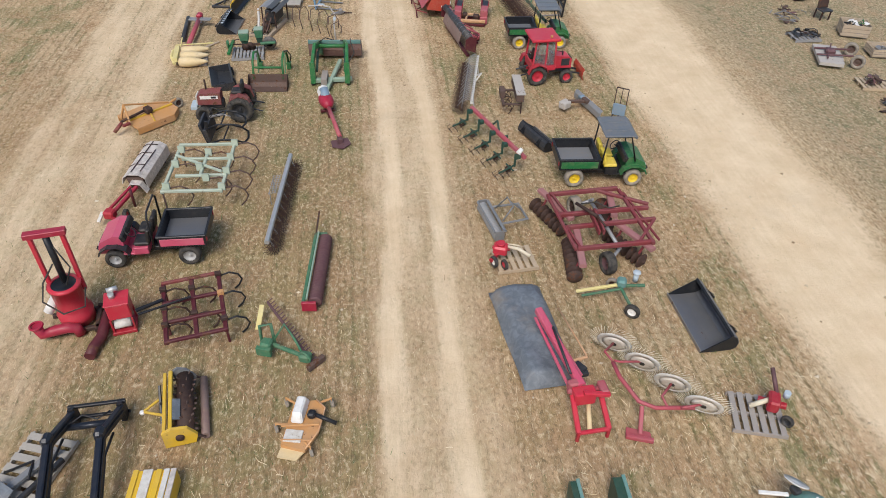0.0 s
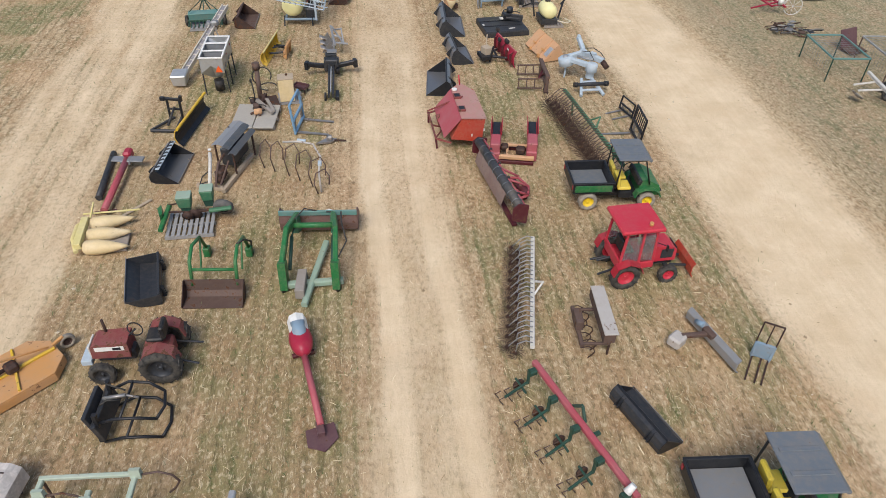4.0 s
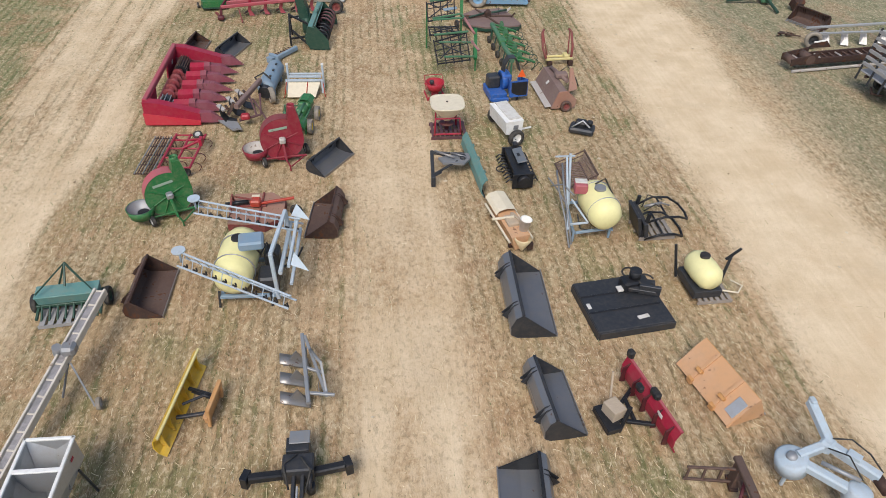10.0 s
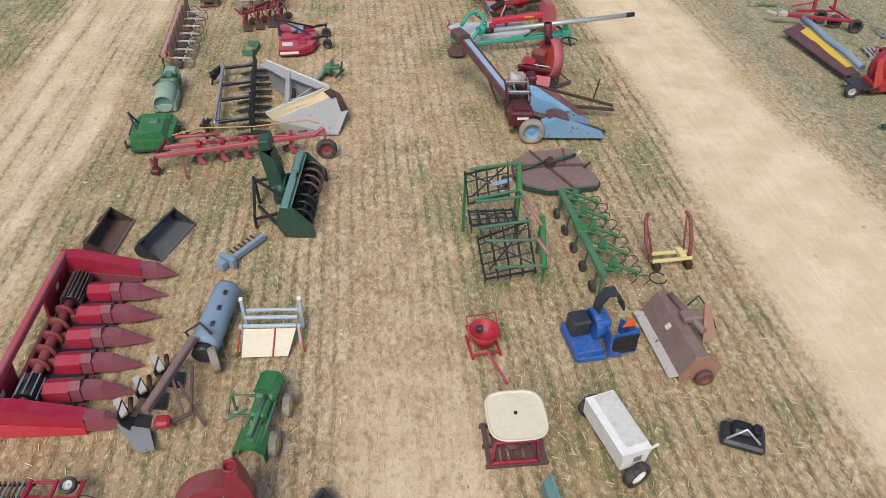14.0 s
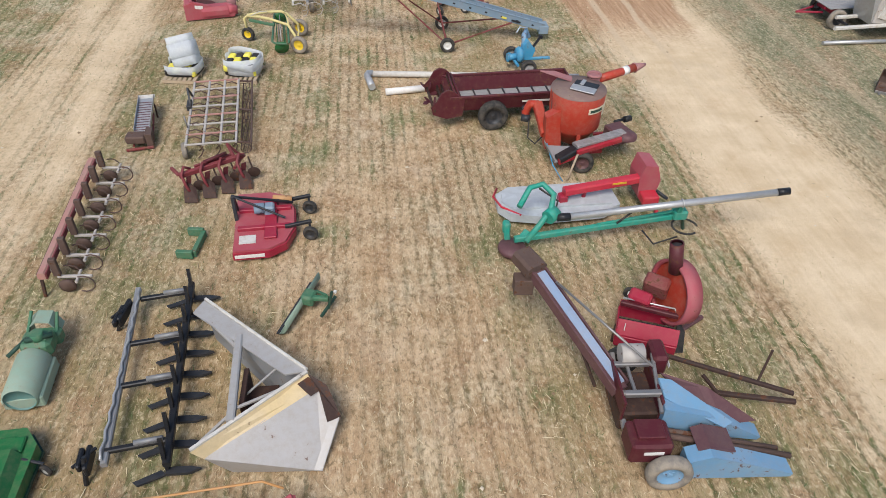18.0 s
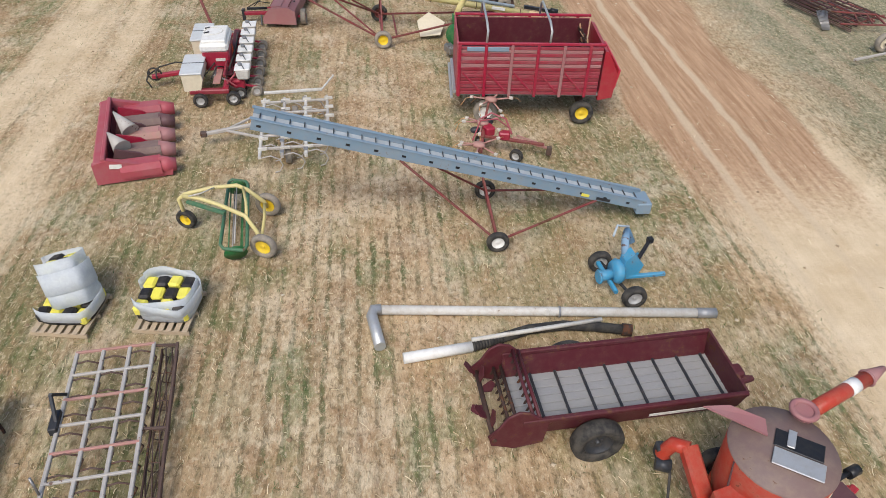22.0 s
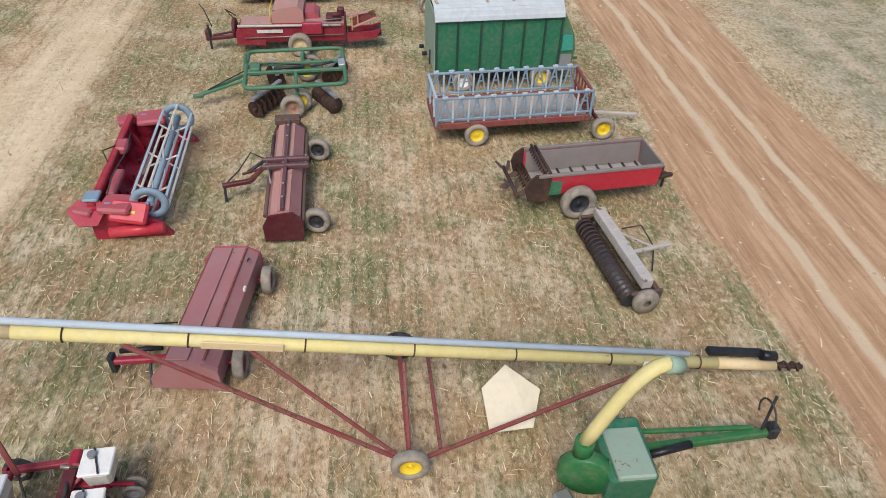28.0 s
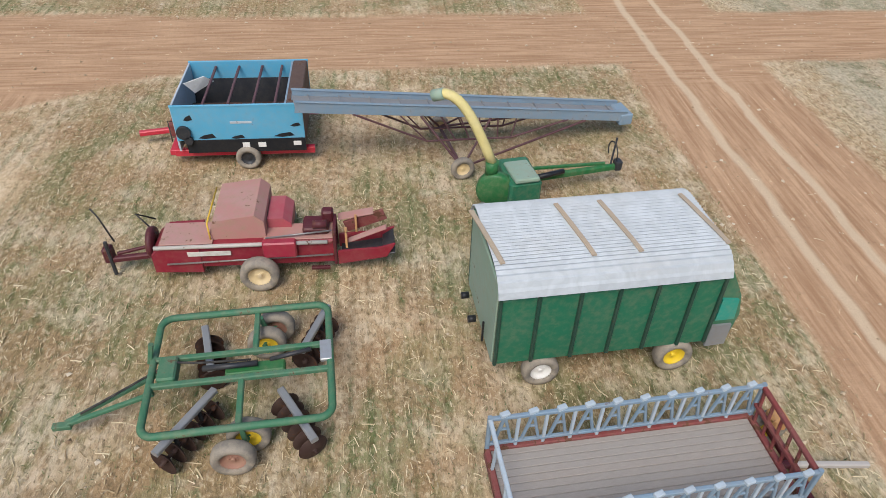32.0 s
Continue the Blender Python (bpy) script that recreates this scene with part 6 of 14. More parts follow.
part("post", G().bar((-.42, .9, .1), (-.42, .9, 1.1), .06).bar((.46, .85, .1), (.46, .85, 1.05), .06).bar((.4, -.55, .1), (.4, -.55, 1.02), .06).bar((-.4, -.25, .1), (-.4, -.25, 1.05), .06), RUSTY, t)

t = thing("work_platform", -3.78, 35.48, -5, "rough wooden platform of two weathered sheets", "platform", size=1.05)
part("sheet", G().box(-.36, 0, .17, .74, 1.62, .05), BLEACHED, t)
part("sheet", G().box(.38, 0, .165, .7, 1.6, .05), BLEACHED, t)
for s in (-.6, 0, .6):
    part("bearer", G().box(0, s, .075, 1.5, .1, .13), OLD_WOOD, t)
t = thing("hydraulic_winch", -3.73, 35.69, 20, "rusty winch with coiled hoses on wooden platform", "winch", z=.19, size=.77)
part("frame", G().bar((-.35, -.1, .08), (.4, .1, .1), .1).bar((0, -.4, .08), (.05, .45, .12), .1).box(0, .15, .25, .26, .3, .3, b=.05), BROWN, t)
part("hose", G().arc((.12, 0, .25), .3, 0, 300, .025, "xy", 14).pipe([(0, .3, .3), (-.2, .6, .55), (.1, .8, .4)], .025), HOSE, t)
part("drum", G().rod((-.2, -.2, .2), (.15, -.25, .2), .14, n=14), PEACH, t)
t = thing("drill_press_scrap", -3.6, 36.7, 15, "pile of rusty drill frame, pipes and curled hoses", "scrap")
part("column", G().rod((-.1, .2, .1), (-.05, .5, 1.2), .09).rod((-.05, .5, 1.2), (-.06, .52, 1.45), .14), BROWN, t)
part("base", G().box(0, -.2, .1, 1, .9, .18).bar((-.4, -.9, .2), (.1, .2, .3), .12).bar((.2, -.8, .2), (-.1, .3, .35), .1), RUSTY, t)
part("hose", G().arc((.1, .5, .9), .35, -30, 230, .025, "xz", 12).arc((-.35, .1, .6), .4, 20, 250, .025, "yz", 12).arc((.25, .2, .6), .3, 0, 260, .022, "xy", 12), HOSE, t)
part("timber", G().box(-.1, -.75, .32, .14, 1.2, .1, rz=18).box(.12, -.7, .3, .12, 1, .1, rz=5), OLD_WOOD, t)
t = thing("steel_tray", -2.28, 37.63, -28, "rusty open steel tray tipped beside cabinet", "tray", size=.63)
part("tray", G().box(0, 0, .32, .9, .55, .03).box(.43, 0, .4, .03, .55, .16).box(-.43, 0, .4, .03, .55, .16).box(0, .27, .4, .9, .03, .16).box(0, -.27, .4, .9, .03, .16), PLUM, t)
part("leg", G().bar((-.35, .2, 0), (-.35, .2, .32), .05).bar((.35, .2, 0), (.35, .2, .32), .05).bar((-.35, -.2, 0), (-.35, -.2, .32), .05).bar((.35, -.2, 0), (.35, -.2, .32), .05), RUSTY, t)
resized(pallet(-2.67, 37.01, 5, 1, .9, GREY_WOOD, "weathered pallet under a yellow cabinet", 6), .9)
t = thing("fuel_cabinet", -2.73, 36.8, 5, "dented yellow steel cabinet with paler top", "cabinet", z=.136, size=.89)
part("body", G().box(0, 0, .5, .62, .5, 1, b=.02), MAIZE, t)
part("lid", G().box(0, 0, 1.02, .66, .54, .05), PLANK, t)
part("cap", G().rod((.05, .1, 1.04), (.05, .1, 1.1), .05), RUSTY, t)


def pallet_forks(x, y, rz, label, mat, H=1, W=1.1, L=1.1, bars=0, group="pallet forks", gap=.28):
    """Fork carriage: uprights across local x, forks towards local -y."""
    t = thing("pallet_fork", x, y, rz, label, "forks", group)
    part("carriage", G().bar((-W / 2, 0, .12), (W / 2, 0, .12), .09).bar((-W / 2, .02, H * .5), (W / 2, .02, H * .5), .09).bar((-W / 2, 0, .05), (-W / 2, .1, H), .08).bar((W / 2, 0, .05), (W / 2, .1, H), .08).bar((-W / 2, .1, H), (W / 2, .1, H), .07), mat, t)
    for i in range(bars):
        px = -W / 2 + W * (i + 1) / (bars + 1)
        part("rack_bar", G().bar((px, .03, H * .5), (px, .1, H), .035), mat, t)
    for s in (-1, 1):
        part("fork", G().prism([(.06, .03), (-L, .02), (-L, .035), (0, .085), (0, H * .52), (.06, H * .52)], "x", s * gap * W - .055, s * gap * W + .055), BARE, t)
    return t


t = pallet_forks(-2.2, 34.92, 79, "sky blue pallet fork carriage with bare steel forks", OLD_BLUE, 1.15, 1.2, 1.15, gap=.38)
t["group"] = "pallet forks"

t = thing("spring_tooth_rack", -1.9, 31.9, 0, "bent rusty cultivator shanks standing in the grass", "shanks", size=1.2)
for px, py, h, k in ((-1.1, .5, .75, 0), (-.8, .3, .8, .05), (-.4, .05, .85, .1), (-.1, -.2, .8, .12), (.25, -.5, .75, .15), (.4, -.85, .6, .1)):
    part("shank", G().pipe([(px, py - .15, 0), (px - .08, py - .12, h * .5), (px - .02, py, h * .9), (px + .1 + k, py + .1, h), (px + .22 + k, py, h * .75), (px + .2 + k, py - .1, h * .4)], .017), BROWN, t)
part("toolbar", G().pipe([(-.5, .3, .82), (-.1, .2, .88), (.3, .1, .85), (.5, -.3, .7), (.45, -.75, .5), (.48, -.95, .02)], .028), HARROW_GREY, t)
part("bracket", G().box(0, .22, .9, .24, .08, .06, rz=-15).box(.48, -.5, .62, .1, .18, .08), SILVER_BLUE, t)
t = thing("ploughshare", -1.15, 33.75, 10, "loose ploughshare with worn dark steel point", "ploughshare")
part("share", G().prism([(-.45, -.1), (.05, -.12), (.3, .05), (0, .2)], "z", .04, .1).box(.05, .05, .16, .2, .2, .18, b=.05), BARE, t)
part("stem", G().bar((.2, 0, .08), (.6, -.1, .06), .05), RUSTY, t)

t = thing("trencher_boom", -1.12, 38.26, 0, "black hydraulic trencher boom with folding side wings", "trencher", size=.8)
part("boom", G().bar((-.09, -1.85, .28), (-.09, 1, .5), .09, .22).bar((.12, -1.85, .28), (.12, 1, .5), .09, .22), CHARCOAL, t)
part("rail", G().bar((.01, -1.7, .42), (.01, .6, .6), .05), GALV, t)
part("head", G().box(.02, 1.15, .5, .75, .5, .6, b=.04).box(0, 1.6, .62, .55, .4, .5), CHARCOAL, t)
for s in (-1, 1):
    part("wing", G().bar((s * .35, 1.05, .45), (s * 1.15, .98 + .08 * s, .62), .2, .22).box(s * 1.2, 1.02 + .08 * s, .55, .18, .3, .4, rz=20 * s), BLACK, t)
part("motor", G().rod((.3, .7, .2), (.3, .7, .5), .12).rod((.3, .5, .6), (.35, .8, .8), .05), BLACK, t)
part("seat_plate", G().box(.05, 1.75, .92, .5, .36, .04), GREY, t)
part("foot", G().box(.3, -1.5, .12, .16, .7, .2).box(-.26, -1.6, .12, .1, .5, .2), BLACK, t)
part("hose", G().pipe([(.2, .5, .5), (.35, .8, .95), (.1, 1.2, .9)], .025).pipe([(-.2, .6, .5), (-.3, 1, .95), (0, 1.3, .85)], .025), HOSE, t)

t = thing("mouldboard_plough", -1.04, 41.38, 5, "grey mouldboard plough with three curved boards", "plough", size=1.09)
for i in range(3):
    py = -.35 + i * .5
    part("mouldboard", G().shell([(-.55, .35), (-.35, .25), (-.15, .15), (0, .08)], "y", py - .16, py + .12, .03, True).prism([(0, .05), (-.5, .1), (-.2, .5)], "y", py - .02, py + .02), BARE, t)
part("frame", G().bar((0, -.75, .55), (-.05, 1, .6), .08).bar((.35, -.6, .5), (0, .95, .6), .06).bar((0, -.5, .55), (.5, -.6, .5), .06).bar((0, .1, .58), (.3, 0, .5), .06), DULL_GALV, t)
for i in range(3):
    part("leg", G().bar((0, -.35 + i * .5, .55), (-.05, -.35 + i * .5, .1), .06), DULL_GALV, t)
part("mast", G().bar((.35, -.5, .5), (.3, -.1, .95), .05).rod((.3, -.1, .9), (.1, .5, .65), .03), DULL_GALV, t)
part("coulter", G().lathe([(.02, -.01), (.2, 0), (.02, .01)], (.2, -.2, .25), (1, 0, 0), 14), BARE, t)

t = thing("snow_plough", -3.81, 41.12, -10, "yellow curved snow plough blade with orange frame", "plough", size=.76)
part("mouldboard", G().shell([(.3, .05), (.12, .15), (.02, .38), (.06, .65), (.2, .8)], "y", -1.55, 1.55, .03), YELLOW, t)
part("top_rail", G().bar((.2, -1.55, .8), (.2, 1.55, .8), .07), PALE_YELLOW, t)
for i in range(6):
    part("rib", G().prism([(.26, .1), (.1, .2), (.06, .4), (.1, .65), (.22, .78), (.2, .4)], "y", -1.3 + i * .52, -1.27 + i * .52), YELLOW, t)
part("push_frame", G().bar((.2, -.5, .3), (.95, -.3, .32), .1).bar((.2, .5, .3), (.95, .3, .32), .1).bar((.3, -.2, .5), (.85, .2, .5), .07), CHARCOAL, t)
part("headgear", G().box(1.05, 0, .42, .14, 1.15, .12).box(1.15, 0, .68, .12, 1, .14).bar((1.1, -.5, .05), (1.15, -.5, .75), .1).bar((1.1, .5, .05), (1.15, .5, .75), .1).box(1, .05, .15, .12, 1, .2), ORANGE, t)
part("cylinder", G().rod((.4, .3, .45), (1, .1, .5), .05), BLACK, t)

t = thing("seed_tender", -5.42, 38.45, -1, "galvanised seed tender box with three open bins", "seed tender", size=.9)
L2, W2, ZT = 1.1, .46, 1.72
for s in (-1, 1):
    part("side_panel", G().plate([(s * W2, -L2, ZT), (s * W2, L2, ZT), (s * W2, L2, 1.05), (s * .16, L2 * .4, .55), (s * .16, -L2 * .4, .55), (s * W2, -L2, 1.05)], .02), GALV, t)
    part("end_panel", G().plate([(-W2, s * L2, ZT), (W2, s * L2, ZT), (W2, s * L2, 1.05), (.16, s * L2 * .4, .55), (-.16, s * L2 * .4, .55), (-W2, s * L2, 1.05)], .02), GALV, t)
    part("divider", G().box(0, s * .38, 1.35, .9, .02, .7), DULL_GALV, t)
    part("divider_cap", G().box(0, s * .38, ZT, .92, .1, .05), WHITE, t)
part("rim", G().box(-W2, 0, ZT, .07, 2 * L2 + .08, .06).box(W2, 0, ZT, .07, 2 * L2 + .08, .06).box(0, L2, ZT, .98, .07, .06).box(0, -L2, ZT, .98, .07, .06), WHITE, t)
part("leg", G().bar((-W2, -.95, 0), (-W2, -.95, 1.1), .05).bar((W2 + .03, -.75, 0), (W2 + .03, -.95, 1.1), .05).bar((W2 + .03, 0, 0), (W2 + .03, -.1, 1.1), .05).bar((W2 + .03, .95, 0), (W2 + .03, .75, 1.1), .05).bar((-W2, .95, 0), (-W2, .95, 1.1), .05), CHARCOAL, t)
part("outlet", G().rod((.1, -.75, .15), (.1, -.75, .6), .2, n=14), PLASTIC, t)
part("warning_sign", G().prism([(.12, 1.1), (.42, 1.1), (.27, 1.4)], "y", -L2 - .03, -L2 - .015), SIGN, t)
part("marker_lamp", G().box(.48, -.2, 1.5, .02, .12, .06).box(.48, .75, 1.5, .02, .12, .06), RED, t)
t = thing("seed_conveyor", -6.3, 40.9, 0, "galvanised inclined conveyor leaning past the seed box", "conveyor")
a, b = (-.55, -2.35, .32), (.52, 2.9, 1.05)
part("trough", G().bar(a, b, .24, .14), BLEACHED_TIN, t)
part("side_rail", G().bar((-.67, -2.3, .42), (.4, 2.9, 1.16), .05, .1).bar((-.44, -2.35, .42), (.63, 2.85, 1.16), .05, .1), BLEACHED_TIN, t)
part("belt", G().bar((-.53, -2.2, .41), (.5, 2.85, 1.14), .16, .02), GREY_SHEET, t)
for i in range(14):
    part("cleat", G().bar((-.58 + i * .078, -2.1 + i * .38, .45 + i * .054), (-.44 + i * .078, -2.13 + i * .38, .45 + i * .054), .04, .03), BLEACHED_TIN, t)
part("hopper", G().box(-.66, -2.4, .3, .5, .6, .46, b=.04, taper=1.2), GALV, t)
part("motor", G().box(.28, 1.2, 1.02, .3, .3, .26, b=.06).rod((.05, 1.2, 1.1), (-.02, 1.25, .75), .1), GREY, t)
part("stand", G().bar((0, .7, .05), (.25, 1, .8), .04).bar((.75, .4, .05), (.3, 1, .8), .04), GREY, t)
wheel(t, .85, .4, .14, .09, 10, RIM_GREY, DUSTY_TYRE)

resized(pallet(-6.98, 44.26, 6, 1.25, 1, GREY_WOOD, "grey pallet under a green seed drill", 6), .94)
t = thing("seed_drill", -6.88, 44.4, 5, "small dark green seed drill with A-frame hitch", "seed drill", size=.9)
part("seed_box", G().prism([(-.1, .35), (.16, .35), (.24, .66), (-.18, .66)], "x", -.78, .78), SEA, t)
part("lid", G().box(0, .03, .69, 1.6, .46, .05, rx=4), SEA, t)
for i in range(8):
    part("coulter", G().bar((-.7 + i * .2, -.1, .35), (-.7 + i * .2, -.5, .12), .05), DARK_GREEN, t)
part("hitch", G().bar((-.35, .4, .5), (0, .5, 1.25), .05).bar((.35, .4, .5), (0, .5, 1.25), .05).bar((0, .5, 1.25), (0, 0, .85), .05).bar((-.7, -.2, .82), (0, .5, 1.25), .035).bar((.7, -.2, .82), (0, .5, 1.25), .035), DARK_GREEN, t)
part("frame", G().box(0, 0, .32, 1.7, .3, .1).bar((.8, -.5, .2), (.78, .3, .4), .07).bar((-.8, -.5, .2), (-.78, .3, .4), .07), DARK_GREEN, t)
for s in (-1, 1):
    wheel(t, s * .92, .1, .27, .14, 0, DARK_GREEN, TYRE)

resized(bucket("loader_bucket", -5.13, 44.8, 88, 1.95, 1, .62, RUSTY, "rusty brown loader bucket with hooked back", BROWN), .89)

t = thing("boom_sprayer", -2.59, 44.89, 0, "mounted sprayer with yellow tank and folded lattice booms", "sprayer", size=.95)
part("tank", G().lathe([(0, -.98), (.25, -.96), (.42, -.86), (.5, -.65), (.52, 0), (.5, .65), (.42, .86), (.25, .96), (0, .98)], (-.3, .05, .92), (.08, 1, 0), 24), TANK, t)
part("tank_lid", G().rod((-.25, .3, 1.4), (-.25, .3, 1.47), .17, n=16), PLASTIC, t)
part("tank_band", G().ring((-.33, -.35, .92), (.08, 1, 0), .525, .02, 24, 4).ring((-.27, .45, .92), (.08, 1, 0), .525, .02, 24, 4), DULL_GALV, t)
part("frame", G().bar((-.75, -.7, .32), (.75, -.75, .32), .1).bar((-.75, .7, .32), (.75, .7, .32), .1).bar((.62, -.75, .3), (.62, .75, .3), .1).bar((-.7, -.7, .3), (-.7, .7, .3), .1), STEEL_BLUE, t)
part("leg", G().bar((-.8, -.75, 0), (-.75, -.7, .5), .06).bar((.55, -.8, 0), (.55, -.75, .5), .06).bar((-.7, .75, 0), (-.7, .7, .5), .06).bar((.62, .8, 0), (.62, .7, .5), .06), CHARCOAL, t)
part("mast", G().bar((.75, -.85, .3), (.72, -.8, 1.75), .1).bar((1, .85, .3), (.98, .85, 1.85), .1).bar((.9, -.9, 1.2), (1.05, 1, 1.3), .1).bar((.72, -.8, 1.75), (.98, .85, 1.85), .1), SILVER_BLUE, t)
part("rail", G().bar((1.15, -1, .9), (1.28, 1.15, 1), .08).bar((1.15, -1, 1.5), (1.28, 1.15, 1.55), .08), SILVER_BLUE, t)
part("control_box", G().box(.2, -.25, 1.75, .62, .5, .26, rz=5, b=.05), STEEL_BLUE, t)
part("pump", G().box(.5, -.35, .55, .5, .6, .5, b=.06).box(.55, .4, .7, .4, .5, .5, b=.06), CHARCOAL, t)
part("hose", G().pipe([(.2, -.2, 1.6), (.35, -.1, 1.2), (.5, .1, 1.4), (.7, .1, .9)], .03).pipe([(0, -.2, 1.62), (.1, .1, 1.3), (.4, .3, 1.2)], .03).pipe([(.6, -.6, .6), (.9, -.4, 1), (1.1, 0, .7)], .03).pipe([(.9, .4, .6), (1.25, .2, .8), (1.3, .8, .6)], .028), HOSE, t)


def boom(t, a, b, name="boom"):
    """A lattice boom of three chords with cross pieces."""
    a, b = V(a), V(b)
    up, d = V((0, 0, .34)), (b - a).normalized()
    sd = V((-d.y, d.x, 0)) * .16
    bm = part(name, G().bar(a - sd, b - sd, .045).bar(a + sd, b + sd, .045).bar(a + up, b + up * .8, .045), SILVER_BLUE, t, "folded lattice spray boom")
    for i in range(11):
        p = a.lerp(b, (i + .5) / 11)
        part("strut", G().pipe([p - sd, p + up * .9, p + sd], .013, 4), SILVER_BLUE, bm)
        part("nozzle", G().rod(p - V((0, 0, .12)), p - V((0, 0, .02)), .022, n=6).rod(p - sd * .6, p + d * .12 - sd * .6, .025, n=6), PLASTIC, bm)
    part("tip", G().rod(a + V((0, 0, .36)), a + V((0, 0, .4)), .17, n=16).rod(a, a + V((0, 0, .38)), .03), SILVER_BLUE, bm)
    return bm


boom(t, (-1.55, -.45, 1.35), (1.3, -2.2, 1.35))
boom(t, (-1.55, 1.75, 1.35), (1.35, .75, 1.35))
part("shield", G().plate([(1.2, -.95, 1.5), (1.65, -1.1, 1.4), (1.3, -.75, 1.75)], .03).plate([(1.1, .95, 1.6), (1.6, .85, 1.5), (1.25, 1.2, 1.8)], .03), SILVER_BLUE, t)


def blower(x, y, rz, label, mat, rim, pan):
    """A forage blower: a flat round fan housing standing on edge, facing local -y, spout up at the right, feed pan at the left."""
    t = thing("forage_blower", x, y, rz, label, "blower", "forage blowers")
    n = 40
    out = []
    for i in range(n):
        a = math.tau * i / n
        out.append((.88 * math.cos(a), 1.02 + .88 * math.sin(a)))
    g = G()
    lean = .16
    body = [(px, pz) for px, pz in out]
    front = [(px, -.2 - lean + lean * pz, pz) for px, pz in body]
    back = [(px, .24 - lean + lean * pz, pz) for px, pz in body]
    h = part("fan_housing", G().add(front + back, [tuple(range(n - 1, -1, -1)), tuple(range(n, 2 * n))]), mat, t, "round fan housing with spokes")
    part("rim", G().add([V(p) + V((0, -.015, 0)) for p in front] + [V(p) + V((0, .015, 0)) for p in back], [(i, (i + 1) % n, n + (i + 1) % n, n + i) for i in range(n)], True), rim, t)
    part("spout", G().prism([(.42, 1.2), (.88, 1), (.8, 1.75), (.66, 2.35), (.38, 2.35), (.3, 1.85)], "y", -.2, .26).lathe([(.15, 0), (.16, .12), (.13, .12), (.12, 0)], (.52, .03, 2.33), (0, 0, 1), 16), mat, t)
    for a in (205, 245, 300, 335, 20, 155):
        ca, sa = math.cos(radians(a)), math.sin(radians(a))
        p0, p1 = V((.14 * ca, -.24 - lean + lean * (1.02 + .14 * sa), 1.02 + .14 * sa)), V((.8 * ca, -.22 - lean + lean * (1.02 + .8 * sa), 1.02 + .8 * sa))
        part("spoke", G().bar(p0, p1, .04), mat, h)
    part("hub", G().box(0, -.32, 1.05, .26, .28, .24, b=.05), pan, t)
    part("shaft_guard", G().bar((0, -.4, .95), (.05, -.75, .3), .09), mat, t)
    part("stripe", G().box(-.12, -.235 - lean + lean * 1.5, 1.5, .75, .01, .11, ry=-6), CREAM if mat is CRIMSON else PALE_GREEN, t, "row of pale painted letters worn to a stripe")
    base = [(.9, -.35), (.85, .4), (-.75, .45), (-.85, -.3)]
    part("frame", G().bar((-.85, -.3, .28), (.9, -.4, .28), .08).bar((-.8, .45, .28), (.85, .42, .28), .08).bar((0, -.3, .28), (.15, -1, .2), .06).bar((.85, -.4, .28), (.2, -1, .2), .05), mat, t)
    part("foot", G().bar((.15, -1, 0), (.15, -1, .25), .06), mat, t)
    part("feed_pan", G().lathe([(0, .42), (.4, .42), (.5, .75), (.53, .75), (.44, .36), (0, .36)], (-1.12, -.1, 0), (0, 0, 1), 22), mat, t)
    part("pan_liner", G().lathe([(0, .435), (.38, .435), (.49, .76)], (-1.12, -.1, 0), (0, 0, 1), 22), pan, t)
    part("pan_opening", G().rod((-1.05, -.1, .44), (-1.05, -.1, .5), .22, n=16), BLACK, t)
    wheel(t, -.85, -.48, .23, .14, 15, RIM_GREY, TYRE)
    wheel(t, .95, .2, .23, .14, 15, RIM_GREY, TYRE)
    return t


resized(blower(-5.23, 48.2, 24, "green forage blower with round fan housing and feed pan", GREEN, PINK_RED, DULL_GALV), .74)
resized(blower(-2.25, 50.94, 10, "crimson forage blower with round fan housing and feed pan", WINE, HARROW_RED, HARROW_GREY), .77)

t = thing("rotary_cutter", -2.81, 47.9, -2, "faded rust-red rotary cutter with tail wheel", "mower", size=.94)
part("deck", G().prism([(-.75, -.75), (.35, -.85), (.85, -.45), (.85, .4), (.4, .8), (-.75, .75)], "z", .24, .3), FADED_RUST, t)
part("skirt", G().shell([(-.75, -.76), (.35, -.86), (.86, -.45), (.86, .4), (.4, .81), (-.75, .76)], "z", .03, .26, .012), OLD_RED, t)
part("rib", G().bar((-.7, .05, .34), (.3, .05, .34), .08).bar((.15, -.75, .33), (.15, .75, .33), .06), OLD_RED, t)
part("gearbox", G().box(0, .05, .48, .32, .3, .24, b=.05), TOMATO, t)
part("hitch", G().bar((-.75, -.35, .25), (-.65, 0, .8), .06).bar((-.75, .45, .25), (-.65, 0, .8), .06).bar((-.65, 0, .75), (.2, .05, .5), .05), OLD_RED, t)
part("driveline", G().rod((-.9, 0, .45), (-.2, .05, .5), .07), BLACK, t)
part("tail_boom", G().bar((.1, .05, .42), (1.15, .2, .5), .08), TOMATO, t)
part("label_plate", G().box(-.1, .6, .308, .24, .16, .008), CREAM, t)
wheel(t, 1.2, -.05, .2, .13, 80, RUSTY, TYRE)

resized(bucket("loader_bucket", -.8, 47.51, -97, 1.85, 1.05, .7, RUSTY, "wide rusty loader bucket with ribbed back", BROWN), .89)
resized(bucket("loader_bucket", -.79, 50.59, 55, 1.9, .85, .55, CHARCOAL, "charcoal loader bucket with worn bare floor", SCUFFED), .84)

